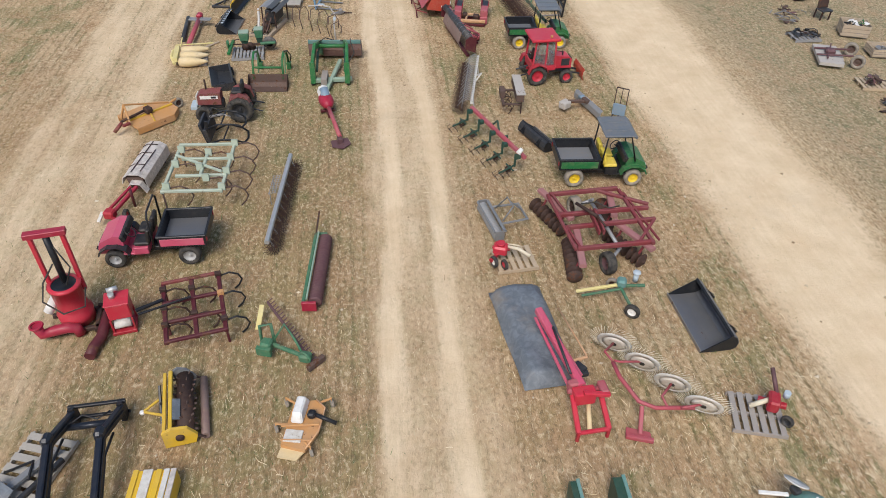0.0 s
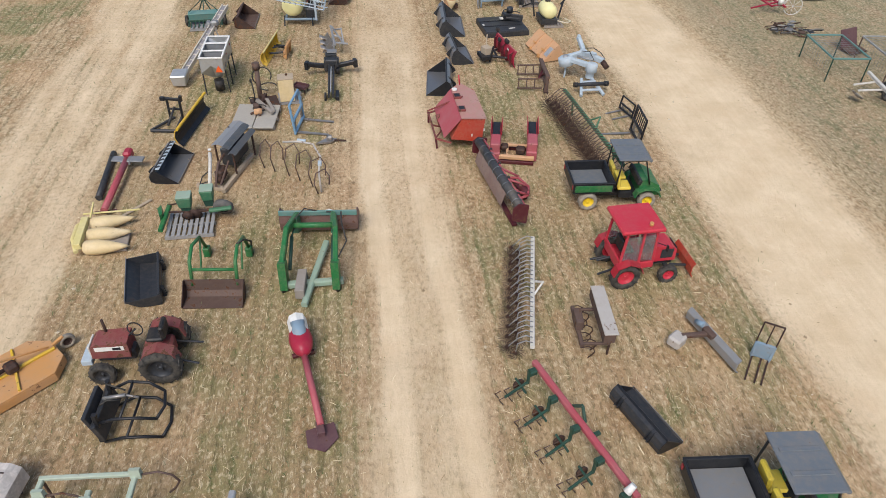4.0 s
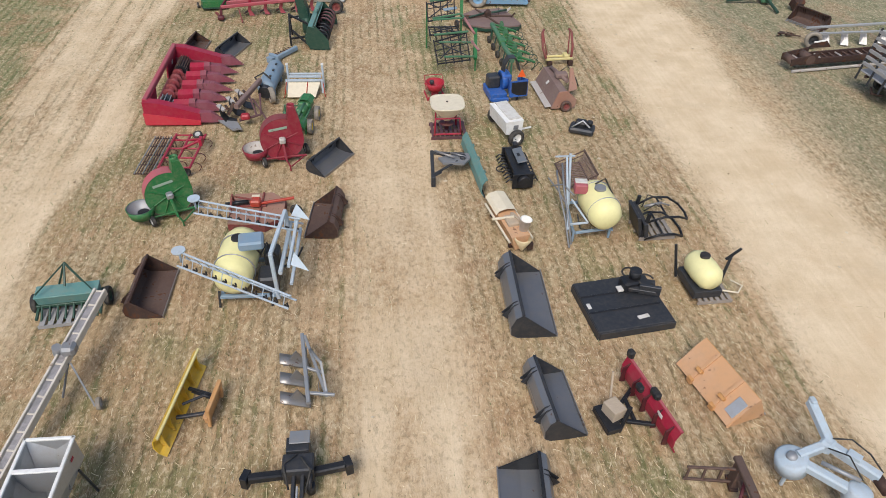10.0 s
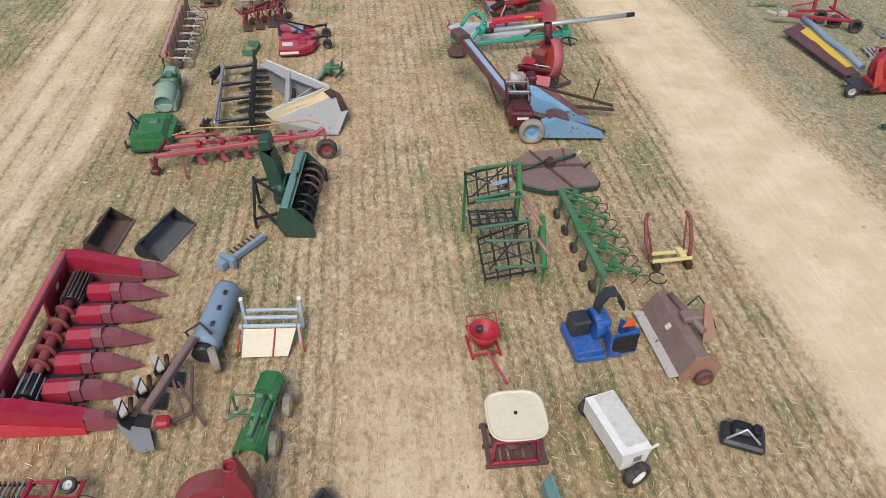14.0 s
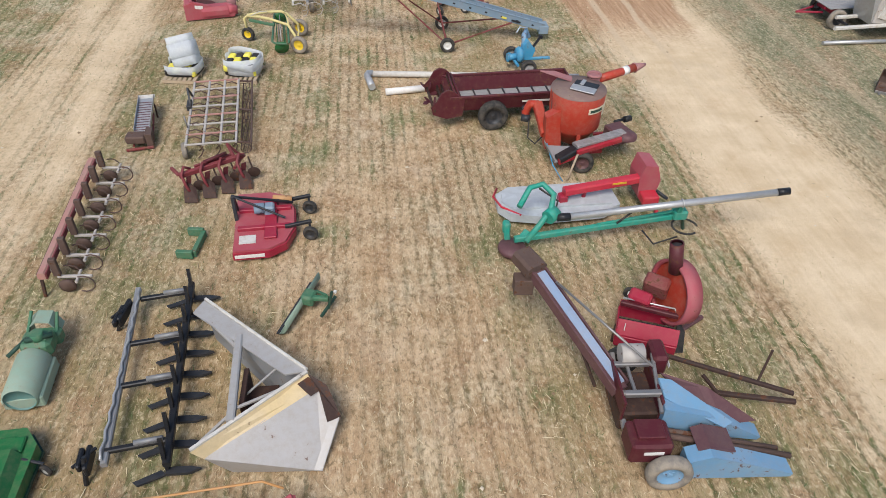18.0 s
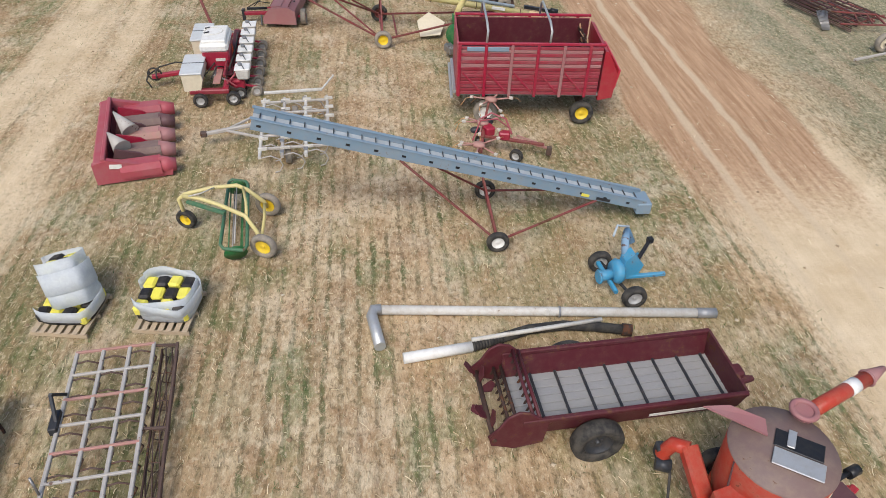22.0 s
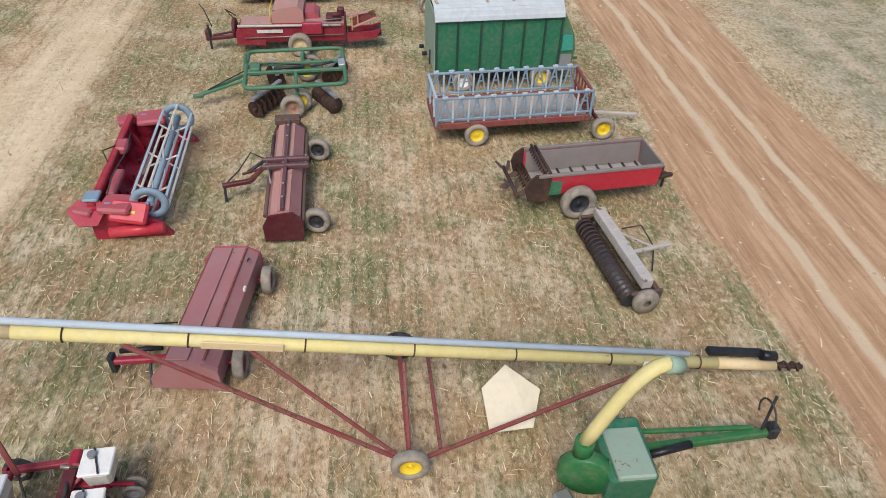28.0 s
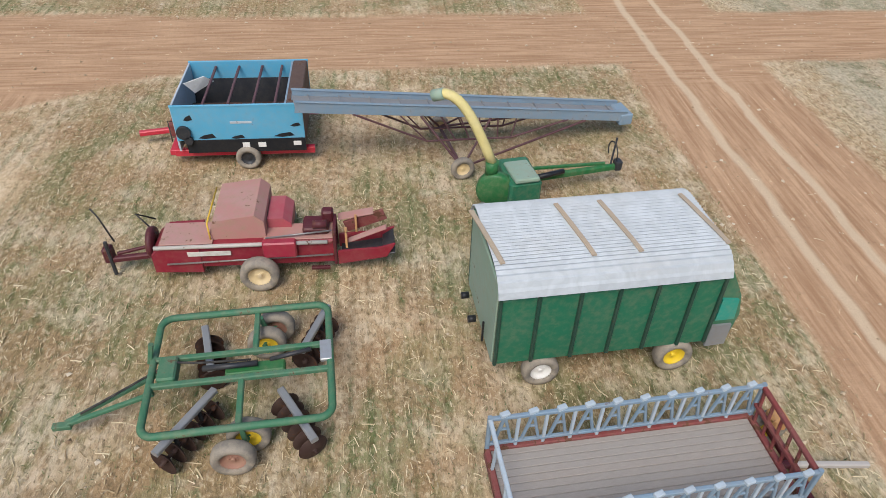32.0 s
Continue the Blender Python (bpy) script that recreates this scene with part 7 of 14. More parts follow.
t = thing("cultivator_basket", -5.63, 50.98, -5, "crimson seedbed finisher with dark harrow rack", "harrow", size=.78)
for i in range(9):
    part("rack_bar", G().bar((-1.25 + i * .11, -1.4, .32), (-1.22 + i * .11, 1.35, .36), .045), BROWN if i % 3 else GREY, t)
for py in (-1.35, -.7, 0, .7, 1.3):
    part("rack_tie", G().bar((-1.3, py, .28), (-.3, py, .3), .05), RUSTY, t)
for i in range(8):
    for py in (-1, -.3, .4, 1.05):
        part("spike", G().rod((-1.2 + i * .12, py, .3), (-1.17 + i * .12, py, 0), .014, n=4), RUSTY, t)
for py in (-1.2, -.5, .2, .85, 1.25):
    part("crossbar", G().bar((-.3, py, .5), (.95, py, .5), .06), CRIMSON, t)
for px in (-.3, .3, .92):
    part("beam", G().bar((px, -1.25, .52), (px, 1.3, .52), .08), CRIMSON, t)
part("headstock", G().bar((.3, .1, .58), (.95, .45, .75), .09).bar((.35, .75, .56), (.95, .55, .75), .07).box(.95, .5, .68, .14, .3, .3), CRIMSON, t)
for px, py in ((-.3, .9), (-.3, .1), (-.3, -.8), (.3, .8), (.3, 0), (.3, -.8), (.9, .9), (.9, -.2), (.9, -.9)):
    part("tine", c_tine(G(), px, py, .5, 1, .6, .016), MAROON, t)
wheel(t, .65, 1.1, .2, .12, 90, RIM_GREY, TYRE, z=.62, lean=70)
wheel(t, .65, -1.05, .2, .12, 90, CHARCOAL, TYRE)

t = thing("corn_header", -5.9, 55.6, -1, "large red six-row corn header with pointed scuffed snouts", "header")
part("back_beam", G().bar((-1.05, -2.2, .88), (-1, 2.3, .88), .16, .2), PINK_RED, t)
for y0, y1 in ((-2.2, -1.1), (.75, 2.3)):
    part("back_panel", G().prism([(-1.08, .12), (-1.02, .12), (-.93, .85), (-.99, .85)], "y", y0, y1), CRIMSON, t)
part("back_sill", G().bar((-.98, -1.1, .22), (-.98, .75, .22), .12, .2), HARROW_RED, t)
part("pan", G().box(-.62, .05, .13, .75, 4.4, .05), PLUM, t)
for i in range(5):
    py = -1.42 + i * .74
    sn = part("snout", snout(G(), .3, 1.45, py, .19, .4, .06), SNOUT, t)
    part("row_hood", G().prism([(py - .25, .14), (py + .25, .14), (py + .2, .44), (py, .54), (py - .2, .44)], "x", -.32, .2), CRIMSON, sn)
    part("hood_saddle", G().prism([(py - .22, .14), (py + .22, .14), (py + .17, .46), (py, .56), (py - .17, .46)], "x", .2, .42), SNOUT, sn)
    part("hood_nose", G().prism([(py - .2, .14), (py + .2, .14), (py + .14, .36), (py, .44), (py - .14, .36)], "x", -.5, -.32), HARROW_RED, sn)
    part("gathering_chain", G().box(-.05, py - .37, .26, .8, .1, .08), BLACK, t)
    part("deck_plate", G().box(0, py - .37, .18, .95, .16, .05), PLUM, t)
for s, w in ((-1, -2.2), (1, 2.3)):
    e = part("end_divider", G().prism([(-1.12, .5), (-1.1, .93), (-.6, .88), (.3, .6), (.72, .46), (.72, .1), (-.2, .3)], "y", w - .16, w + .16), CRIMSON, t)
    part("divider_skirt", G().prism([(-1.15, .08), (-1.15, .52), (-.2, .36), (.7, .2), (.7, .04)], "y", w - .19, w + .19), BRIGHT_RED if s < 0 else SNOUT, e)
    part("divider_tip", snout(G(), .7, 1.55, w, .17, .44, .04), SNOUT, e)
part("auger_tube", G().rod((-.62, -2.05, .42), (-.62, 2.1, .42), .11, n=14), HARROW_RED, t)
for a, b, k in ((-1.75, -1.2, 9), (1.05, 1.95, 16)):
    part("auger_core", G().rod((-.6, a, .44), (-.6, b, .44), .19, n=14), BLACK, t)
    for i in range(k):
        q = math.tau * i / k
        part("cage_bar", G().bar((-.6 + .22 * math.cos(q), a, .44 + .22 * math.sin(q)), (-.6 + .22 * math.cos(q), b, .44 + .22 * math.sin(q)), .03), DULL_GALV if a < 0 else BROWN, t)
for i in range(5):
    part("flight", G().lathe([(.11, -.012), (.24, -.012), (.24, .012), (.11, .012)], (-.62, -.85 + i * .4, .42), (.25, 1, 0), 18), HARROW_RED, t)
for py in (-1.75, 1.45):
    part("badge", G().box(-.955, py, .62, .012, .16, .16, ry=7, b=.003), OFF_WHITE, t)

t = thing("mouldboard_plough", -3.7, 54.1, 0, "rusty reversible plough with worn grey boards", "plough")
part("beam", G().bar((.38, .85, .8), (-.25, -.95, .72), .16, .18), DUSTY_BROWN, t)
for i in range(3):
    x, y = .1 - i * .24, .45 - i * .55
    part("mouldboard", G().shell([(-.45, .62), (-.42, .35), (-.28, .12), (0, .03)], "y", y - .32, y + .1, .025), CHARCOAL, t, m=Matrix.Translation((x, 0, 0)))
    part("leg", G().bar((x + .02, y, .72), (x - .25, y - .05, .3), .08, .12), BROWN, t)
    part("share", G().prism([(x - .62, y + .12), (x - .5, y + .2), (x - .25, y - .2), (x - .36, y - .3)], "z", .55, .6), HARROW_GREY, t)
    part("trip_spring", G().rod((x - .32, y + .22, .5), (x - .2, y - .16, .6), .05, n=8), RUSTY, t)
part("point", G().prism([(-1, -.78), (-.3, -.95), (-.1, -1.45), (-.4, -1.5)], "z", .12, .17), DULL_GALV, t)
part("frame", G().bar((-.2, -1.05, .25), (.5, -.75, .3), .07).bar((.5, -.75, .3), (.4, .3, .55), .06).bar((.05, 0, .75), (.35, -.75, .3), .06).bar((.2, -.15, .6), (.75, -.9, .05), .05), PLUM, t)
part("reversing_plate", G().box(0, -.95, .35, .3, .25, .2, b=.05), RED, t)
part("headstock", G().pipe([(.45, .75, .5), (.2, 1, .85), (.5, 1.15, .95), (.75, .95, .8)], .035), HOSE, t)
wheel(t, .75, .65, .3, .18, 20, RUSTY, DUSTY_TYRE)

t = thing("fuel_tank", -3.06, 55.96, -8, "steel blue cylindrical tank with dark end cap", "tank")
part("tank", G().lathe([(0, -.95), (.28, -.95), (.32, -.85), (.32, .85), (.28, .95), (0, .95)], (0, 0, .4), (0, 1, 0), 20), STEEL_BLUE, t)
part("lug", G().box(.12, .5, .72, .08, .14, .05).box(.12, 0, .72, .08, .14, .05).box(.12, -.5, .72, .08, .14, .05), CHARCOAL, t)
part("saddle", G().box(0, .55, .08, .5, .12, .16).box(0, -.55, .08, .5, .12, .16), STEEL_BLUE, t)
part("end_cap", G().rod((.02, -.95, .38), (.02, -1.15, .36), .24, n=16), CHARCOAL, t)
t = thing("subsoiler_shank", -2.83, 58.63, -38, "blue-grey toothed shank lying on the ground", "shank", size=.93)
part("beam", G().bar((0, -.7, .12), (.05, .8, .16), .14, .2), STEEL_BLUE, t)
part("bracket", G().box(0, -.55, .18, .55, .14, .3).box(-.05, -.75, .15, .3, .2, .24), STEEL_BLUE, t)
for i in range(6):
    part("tooth", G().bar((-.05, -.25 + i * .16, .2), (-.28, -.2 + i * .16, .16), .05), RUSTY, t)

t = thing("loading_ramp", -1.8, 55.39, -3, "aluminium loading rack with tilted cream board", "rack", size=.96)
part("rail", G().bar((-.62, .35, .55), (.62, .35, .55), .08).bar((-.62, .6, .55), (.62, .6, .55), .07).bar((-.62, .12, .5), (.62, .12, .5), .08), SILVER_BLUE, t)
part("post", G().bar((-.68, .55, 0), (-.68, .55, .95), .08).bar((.68, .55, 0), (.68, .55, .95), .08).bar((-.68, .05, 0), (-.68, .1, .55), .08).bar((.68, .05, 0), (.68, .1, .55), .08), SILVER_BLUE, t)
part("cap", G().box(-.68, .55, .97, .1, .1, .06).box(.68, .55, .97, .1, .1, .06), WHITE, t)
part("board", G().plate([(-.62, -.5, .1), (.45, -.48, .1), (.6, .1, .42), (-.62, .1, .42)], .03), CREAM, t)
part("strap", G().pipe([(.1, -.5, .13), (.12, .1, .46)], .02, 5).pipe([(-.75, -.4, .02), (-.68, .1, .5)], .018, 5).pipe([(.8, -.3, .02), (.7, .1, .5)], .018, 5), TOMATO, t)

t = thing("pedal_tractor", -1.75, 53.2, -12, "small green two-wheel garden tractor on rubber tyres", "tractor")
part("hood", G().box(0, .45, .5, .46, .55, .3, b=.07).shell([(-.24, .6), (-.12, .72), (.12, .72), (.24, .6)], "y", .3, .78, .02), GREEN, t)
part("frame", G().bar((.02, -.8, .45), (.02, .3, .5), .16, .14).bar((.2, -.75, .4), (.2, .6, .45), .06).bar((-.2, -.7, .4), (-.2, .5, .45), .06), OLD_GREEN, t)
part("tiller_shroud", G().shell([(-.32, .08), (-.3, .32), (-.15, .46), (.15, .46), (.3, .32), (.32, .08)], "y", -.95, -.4, .02), GREEN, t)
part("drive_tube", G().rod((0, -.75, .62), (.04, .2, .66), .05), OLD_GREEN, t)
part("gear_case", G().box(0, -.05, .5, .34, .45, .3, b=.05), GREEN, t)
part("handle", G().pipe([(-.15, .3, .5), (-.72, .25, .5), (-.62, -.2, .45), (-.1, -.15, .45)], .025).bar((-.7, -.25, .3), (-.3, 0, .45), .05), OLD_GREEN, t)
part("post", G().bar((-.7, .24, 0), (-.7, .24, .5), .05), OLD_GREEN, t)
for py in (.32, -.62):
    wheel(t, .42, py, .25, .16, 5, RIM_YELLOW, DUSTY_TYRE, lugs=10)

resized(bucket("loader_bucket", -6.48, 59.63, 82, 1.75, .85, .5, RUSTY, "rusty brown loader bucket lying open", BROWN), .86)
resized(bucket("loader_bucket", -4.96, 59.41, 68, 1.9, .85, .5, CHARCOAL, "grey loader bucket lying open on the stubble", SCUFFED), .87)


# ---- second stretch, east row ----
t = thing("windrow_merger", 4.13, 30.21, 9.5, "red windrow merger with black belt roll and grey apron", "merger", size=.93)
part("belt_roll", G().rod((.05, -2.05, .95), (0, 2, .95), .15, n=16), BELT, t)
for i in range(9):
    part("belt_seam", G().ring((.03, -1.8 + i * .46, .95), (0, 1, 0), .172, .012, 16, 4), TARP, t)
part("apron", G().shell([(-.12, .9), (-.2, .7), (-.26, .45), (-.14, .2)], "y", -1.2, 1.5, .02), DUSTY_BROWN, t)
part("backboard", G().box(.24, 0, .75, .06, 4.1, .5, ry=-8), PINK_RED, t)
for s_ in (-2.08, 2.03):
    part("end_plate", G().prism([(-.2, .5), (.3, .3), (.33, 1), (0, 1.1), (-.2, .95)], "y", s_ - .02, s_ + .02), MAROON, t)
part("bracket", G().box(.22, -1.4, 1, .1, .06, .1).box(.22, -.5, 1, .1, .06, .1).box(.22, .4, 1, .1, .06, .1).box(.22, 1.3, 1, .1, .06, .1), CHARCOAL, t)
part("hitch_truss", G().pipe([(.25, .45, .35), (.9, .25, .4), (1.05, -.35, .4), (.85, -.8, .4), (.25, -.95, .35)], .05).pipe([(.25, .45, .8), (.9, .25, .45)], .04).pipe([(.3, -.2, .75), (1.05, -.35, .42)], .04).pipe([(.3, -.9, .75), (.85, -.8, .42)], .04).pipe([(.4, .1, .2), (.9, -.5, .3)], .04), PINK_RED, t)
part("gear_motor", G().box(.85, -.45, .32, .3, .4, .3, b=.06), MAROON, t)
part("skid", G().box(.9, .1, .05, .14, 1.2, .1).box(.05, 0, .05, .16, 3.6, .1), MAROON, t)

t = thing("feed_hopper", 3.51, 34.03, 3, "red steel feed hopper with faded roof and hatches", "hopper", size=.85)
part("body", G().prism([(-.62, .55), (.62, .35), (.72, 1.38), (-.22, 1.45)], "y", -1.3, 1.25), TOMATO, t)
part("roof", G().plate([(-.24, -1.34, 1.47), (.76, -1.34, 1.4), (.74, 1, 1.4), (.25, 1.75, 1.44), (-.24, 1.2, 1.47)], .03), DUSTY_PINK, t, "sun-faded flat roof sheet")
part("side_sheet", G().plate([(-.25, -1.33, 1.46), (-.25, 1.2, 1.46), (-.95, 1.15, .62), (-.9, -1.25, .62)], .03), PINK_RED, t)
for py in (-.62, .45):
    hh = part("hatch", G().box(-.12, py, 1.52, .3, .34, .1), OLD_RED, t)
    part("hatch_opening", G().box(-.12, py, 1.572, .22, .26, .012), BLACK, hh)
part("vent", G().rod((-.12, 1.05, 1.48), (-.12, 1.05, 1.56), .1, n=14), WHITE, t)
part("frame", G().bar((-1.2, -1, .45), (-1.2, 1.1, .45), .07).bar((-1.2, -1, .45), (-.6, -1.15, .3), .07).bar((-1.25, 1.1, .45), (-.4, 1.2, .6), .07).bar((-1.2, .1, .45), (-.6, .4, .1), .06).bar((-1.3, .75, .75), (.1, .35, 1.55), .06).bar((-1.2, -.9, .42), (-.7, .3, .12), .06), OLD_RED, t)
part("leg", G().bar((-1.15, -1, 0), (-1.2, -1, .45), .08).bar((-1.2, 1.1, 0), (-1.2, 1.1, .5), .08).bar((.5, -1.1, 0), (.55, -1.1, .5), .09).bar((.5, 1, 0), (.55, 1, .5), .09), MAROON, t)
part("fan", G().rod((-.95, .35, .5), (-.75, .35, .55), .25, n=16), OLD_RED, t)
part("reflector", G().box(.7, -1.31, .9, .06, .02, .12).box(.2, -1.33, .7, .06, .02, .12).box(.73, -1, 1.1, .02, .06, .12), OFF_WHITE, t)
part("flag", G().rod((.2, 1.6, 1.45), (.16, 1.7, 1.85), .03), BRIGHT_RED, t)

t = thing("corn_row_unit", 5.24, 33.04, -12, "red two-row corn head unit with dark troughs", "header")
for s in (-1, 1):
    py = .15 + .1 * s
    part("gatherer", G().box(s * .62, py - .75, .42, .34, .7, .5, b=.03).box(s * .62, py - 1, .2, .36, .35, .36, b=.03), PINK_RED, t)
    tr = part("trough", G().shell([(s * .62 - .2, .75), (s * .62 - .16, .5), (s * .62 + .16, .5), (s * .62 + .2, .75)], "y", py - .45, py + .65, .025).box(s * .62, py + .1, .3, .3, 1, .3), RED, t)
    part("trough_lining", G().box(s * .62, py + .1, .535, .26, 1.05, .02), BLACK, tr)
part("frame", G().bar((-.7, -1.05, .22), (.7, -1.05, .22), .14).bar((-.2, -1, .25), (-.2, -.4, .3), .08).bar((-.5, -.4, .3), (.5, -.4, .3), .09), PEACH, t)
part("gear_case", G().box(.25, -.7, .3, .3, .3, .24, b=.05).box(-.3, -.55, .3, .25, .3, .2, b=.05), RUSTY, t)
part("skid", G().box(0, -.2, .06, 1.3, .12, .12).box(0, -1.1, .06, 1.4, .1, .12), MAROON, t)

resized(hoe_bar(8, 33.2, 7, 5.6, 30, "long green rotary hoe bristling with rusty spider wheels", OLD_GREEN, .36), .94)
resized(utv(7.78, 29.81, -2, "green utility vehicle with dark roof and grey bed", bed_in=ROOF), .95)

resized(pallet_forks(9.69, 33.25, -93, "black pallet fork with tall slotted guard rack", BLACK, 1.15, 1.25, 1.25, bars=6), .9)
resized(pallet_forks(9.93, 35.05, -75, "black pallet fork plate leaning with thin forks", BLACK, .75, 1.15, 1, bars=0), .72)

t = thing("post_driver", 9.02, 37.43, 0, "pale blue-grey post driver with folded mast and drums", "post driver", size=.84)
part("base", G().bar((-.55, -1.25, .12), (-.3, -.2, .45), .13).bar((.55, -1.2, .12), (.2, -.2, .45), .13), SILVER_BLUE, t)
part("rung", G().bar((-.48, -.95, .25), (.48, -.92, .25), .1).bar((-.36, -.45, .42), (.32, -.42, .42), .09), SILVER_BLUE, t)
part("spreader_bar", G().rod((-.66, -.72, .42), (.72, -.68, .42), .09), CHARCOAL, t)
part("end_cap", G().rod((-.8, -.73, .42), (-.62, -.72, .42), .12, n=12).rod((.68, -.68, .42), (.86, -.67, .42), .12, n=12), BLACK, t)
part("swing_head", G().lathe([(0, 1.12), (.22, 1.12), (.27, 1.08), (.27, .72), (.2, .68), (.2, .4)], (.1, 0, 0), (.1, .05, 1), 20), SILVER_BLUE, t)
part("counter_drum", G().lathe([(0, .42), (.3, .42), (.36, .38), (.36, .02), (.3, 0), (0, 0)], (-.75, 1, .62), (-.25, .1, 1), 24), SILVER_BLUE, t)
part("drum_hub", G().lathe([(0, .5), (.1, .5), (.13, .42)], (-.75, 1, .62), (-.25, .1, 1), 14), DULL_GALV, t)
part("boom", G().bar((-.72, .95, .95), (.08, .1, .98), .24, .24).bar((-.7, 1.05, 1), (.05, 1.2, 1.12), .2, .26).box(.05, 1.2, 1.12, .34, .3, .34, rz=30, b=.06), SILVER_BLUE, t)
part("side_arm", G().bar((.08, 1.22, 1.12), (.8, .3, 1.08), .22, .26).box(.42, .78, 1.26, .2, .3, .1, rz=38), SILVER_BLUE, t)
part("mast", G().bar((.08, 1.2, 1.2), (.02, 2.15, 1.5), .2, .22).box(.02, 2.1, 1.5, .14, .2, .3, b=.03), SILVER_BLUE, t)
part("auger_cap", G().rod((.78, .34, 1.05), (.95, .05, .85), .13, n=14), RUSTY, t)
part("cylinder", G().rod((-.35, .75, 1.16), (.25, .2, 1.2), .05), DULL_GALV, t)
part("hose", G().pipe([(.1, 1.2, 1.36), (.5, 1.1, 1.4), (.78, .75, 1.3), (.88, .35, 1.18)], .02).pipe([(-.1, 1, 1.3), (.2, .7, 1.4), (.3, .2, 1.2)], .018), HOSE, t)
part("stay", G().bar((-.8, .95, 0), (-.78, .97, .66), .08), SILVER_BLUE, t)

t = thing("fork_carriage", 6.95, 37.71, -10, "rust-brown fork carriage tipped with ladder forks", "forks", size=.89)
part("carriage", G().bar((.3, .95, .75), (.55, -.85, .75), .18, .12).bar((.35, .9, .35), (.5, -.8, .35), .12, .12).box(.52, -.7, .4, .16, .35, .75).box(.33, .75, .4, .14, .3, .75), BROWN, t)
part("linkage", G().bar((.42, .5, .5), (.2, 0, .25), .07).bar((.45, -.3, .7), (.3, .2, .3), .07), MAROON, t)
for py in (.62, -.78):
    g = G().bar((.35, py + .12, .6), (-.75, py + .16, .5), .06).bar((.35, py + .1, .15), (-.75, py + .14, .08), .06)
    for k in range(3):
        g.bar((-.7 + k * .35, py + .15, .52), (-.7 + k * .35, py + .13, .1), .05)
    part("ladder_fork", g, BROWN, t)
part("foot", G().box(.52, -.7, .04, .2, .4, .08).box(.33, .75, .04, .2, .4, .08), RUSTY, t)

bucket("loader_bucket", 3.21, 37.97, -96, 2.1, 1, .62, BLACK, "black loader bucket with scuffed grey floor", SCUFFED)
bucket("loader_bucket", 4.21, 40.51, 94, 1.75, .95, .68, CHARCOAL, "charcoal loader bucket with a rust stain inside", SCUFFED)
resized(bucket("loader_bucket", 4.22, 43.69, 88, 2.25, 1.1, .72, CHARCOAL, "large charcoal bucket with smooth steel floor", SCUFFED), 1.04)

t = thing("snow_plough", 5.92, 40.05, 12, "dark red snow plough with mount and marker lamps", "plough", size=.96)
part("mouldboard", G().shell([(.36, .05), (.26, .25), (.25, .5), (.34, .75)], "y", -1.1, 1.1, .03), CRIMSON, t)
part("top_rail", G().bar((.34, -1.1, .76), (.34, 1.1, .76), .06), PINK_RED, t)
for i in range(5):
    part("rib", G().prism([(.26, .1), (.12, .15), (.12, .6), (.3, .72)], "y", -.9 + i * .45, -.87 + i * .45), MAROON, t)
part("a_frame", G().bar((.2, -.45, .25), (-.6, -.1, .28), .09).bar((.2, .55, .25), (-.6, 0, .28), .09).bar((-.2, -.3, .3), (-.1, .35, .3), .08), BLACK, t)
part("mount", G().box(-.75, -.05, .3, .35, .7, .16).bar((-.55, -.3, .1), (-.35, -.2, .75), .08), BLACK, t)
part("pump_box", G().box(-.6, 0, .52, .34, .4, .3, rz=12), PLANK, t)
part("lamp", G().box(.05, .15, .85, .14, .22, .18, b=.04).box(.3, 1, .95, .16, .2, .22, b=.05).box(.3, -.1, .85, .16, .3, .2, b=.05), PLASTIC, t)
part("decal", G().box(.2, -.5, .66, .02, .18, .1), OFF_WHITE, t)
part("lift_arm", G().bar((-.5, .3, .3), (-.35, .65, .95), .05), PLANK, t)

t = thing("loader_bucket", 8, 40.58, 14, "faded orange bucket lying face down, ribbed back", "bucket", "loader buckets", size=.87)
part("back", G().plate([(-.5, -1.05, .1), (-.5, 1.05, .1), (.22, 1.05, .82), (.22, -1.05, .82)], .05), PEACH, t)
part("floor_sheet", G().plate([(.22, -1.05, .82), (.22, 1.05, .82), (.62, 1.02, .12), (.62, -1.02, .12)], .04), ORANGE, t)
for s_ in (-1.05, 1.05):
    part("side_plate", G().prism([(-.5, .05), (.64, .05), (.24, .84), (0, .66)], "y", s_ - .02, s_ + .02), PEACH, t)
for py in (-.45, .45):
    part("rib", G().plate([(-.5, py - .04, .14), (-.5, py + .04, .14), (.2, py + .04, .86), (.2, py - .04, .86)], .08), PEACH, t)
    part("ear", G().box(-.3, py, .42, .14, .2, .1, ry=45).box(-.52, py, .14, .1, .18, .18), ORANGE, t)
part("cutting_edge", G().bar((.64, -1.05, .06), (.64, 1.05, .06), .1, .06), BARE, t)
part("wear_patch", G().box(-.2, -.85, .46, .5, .3, .02, ry=-45), GALV, t)

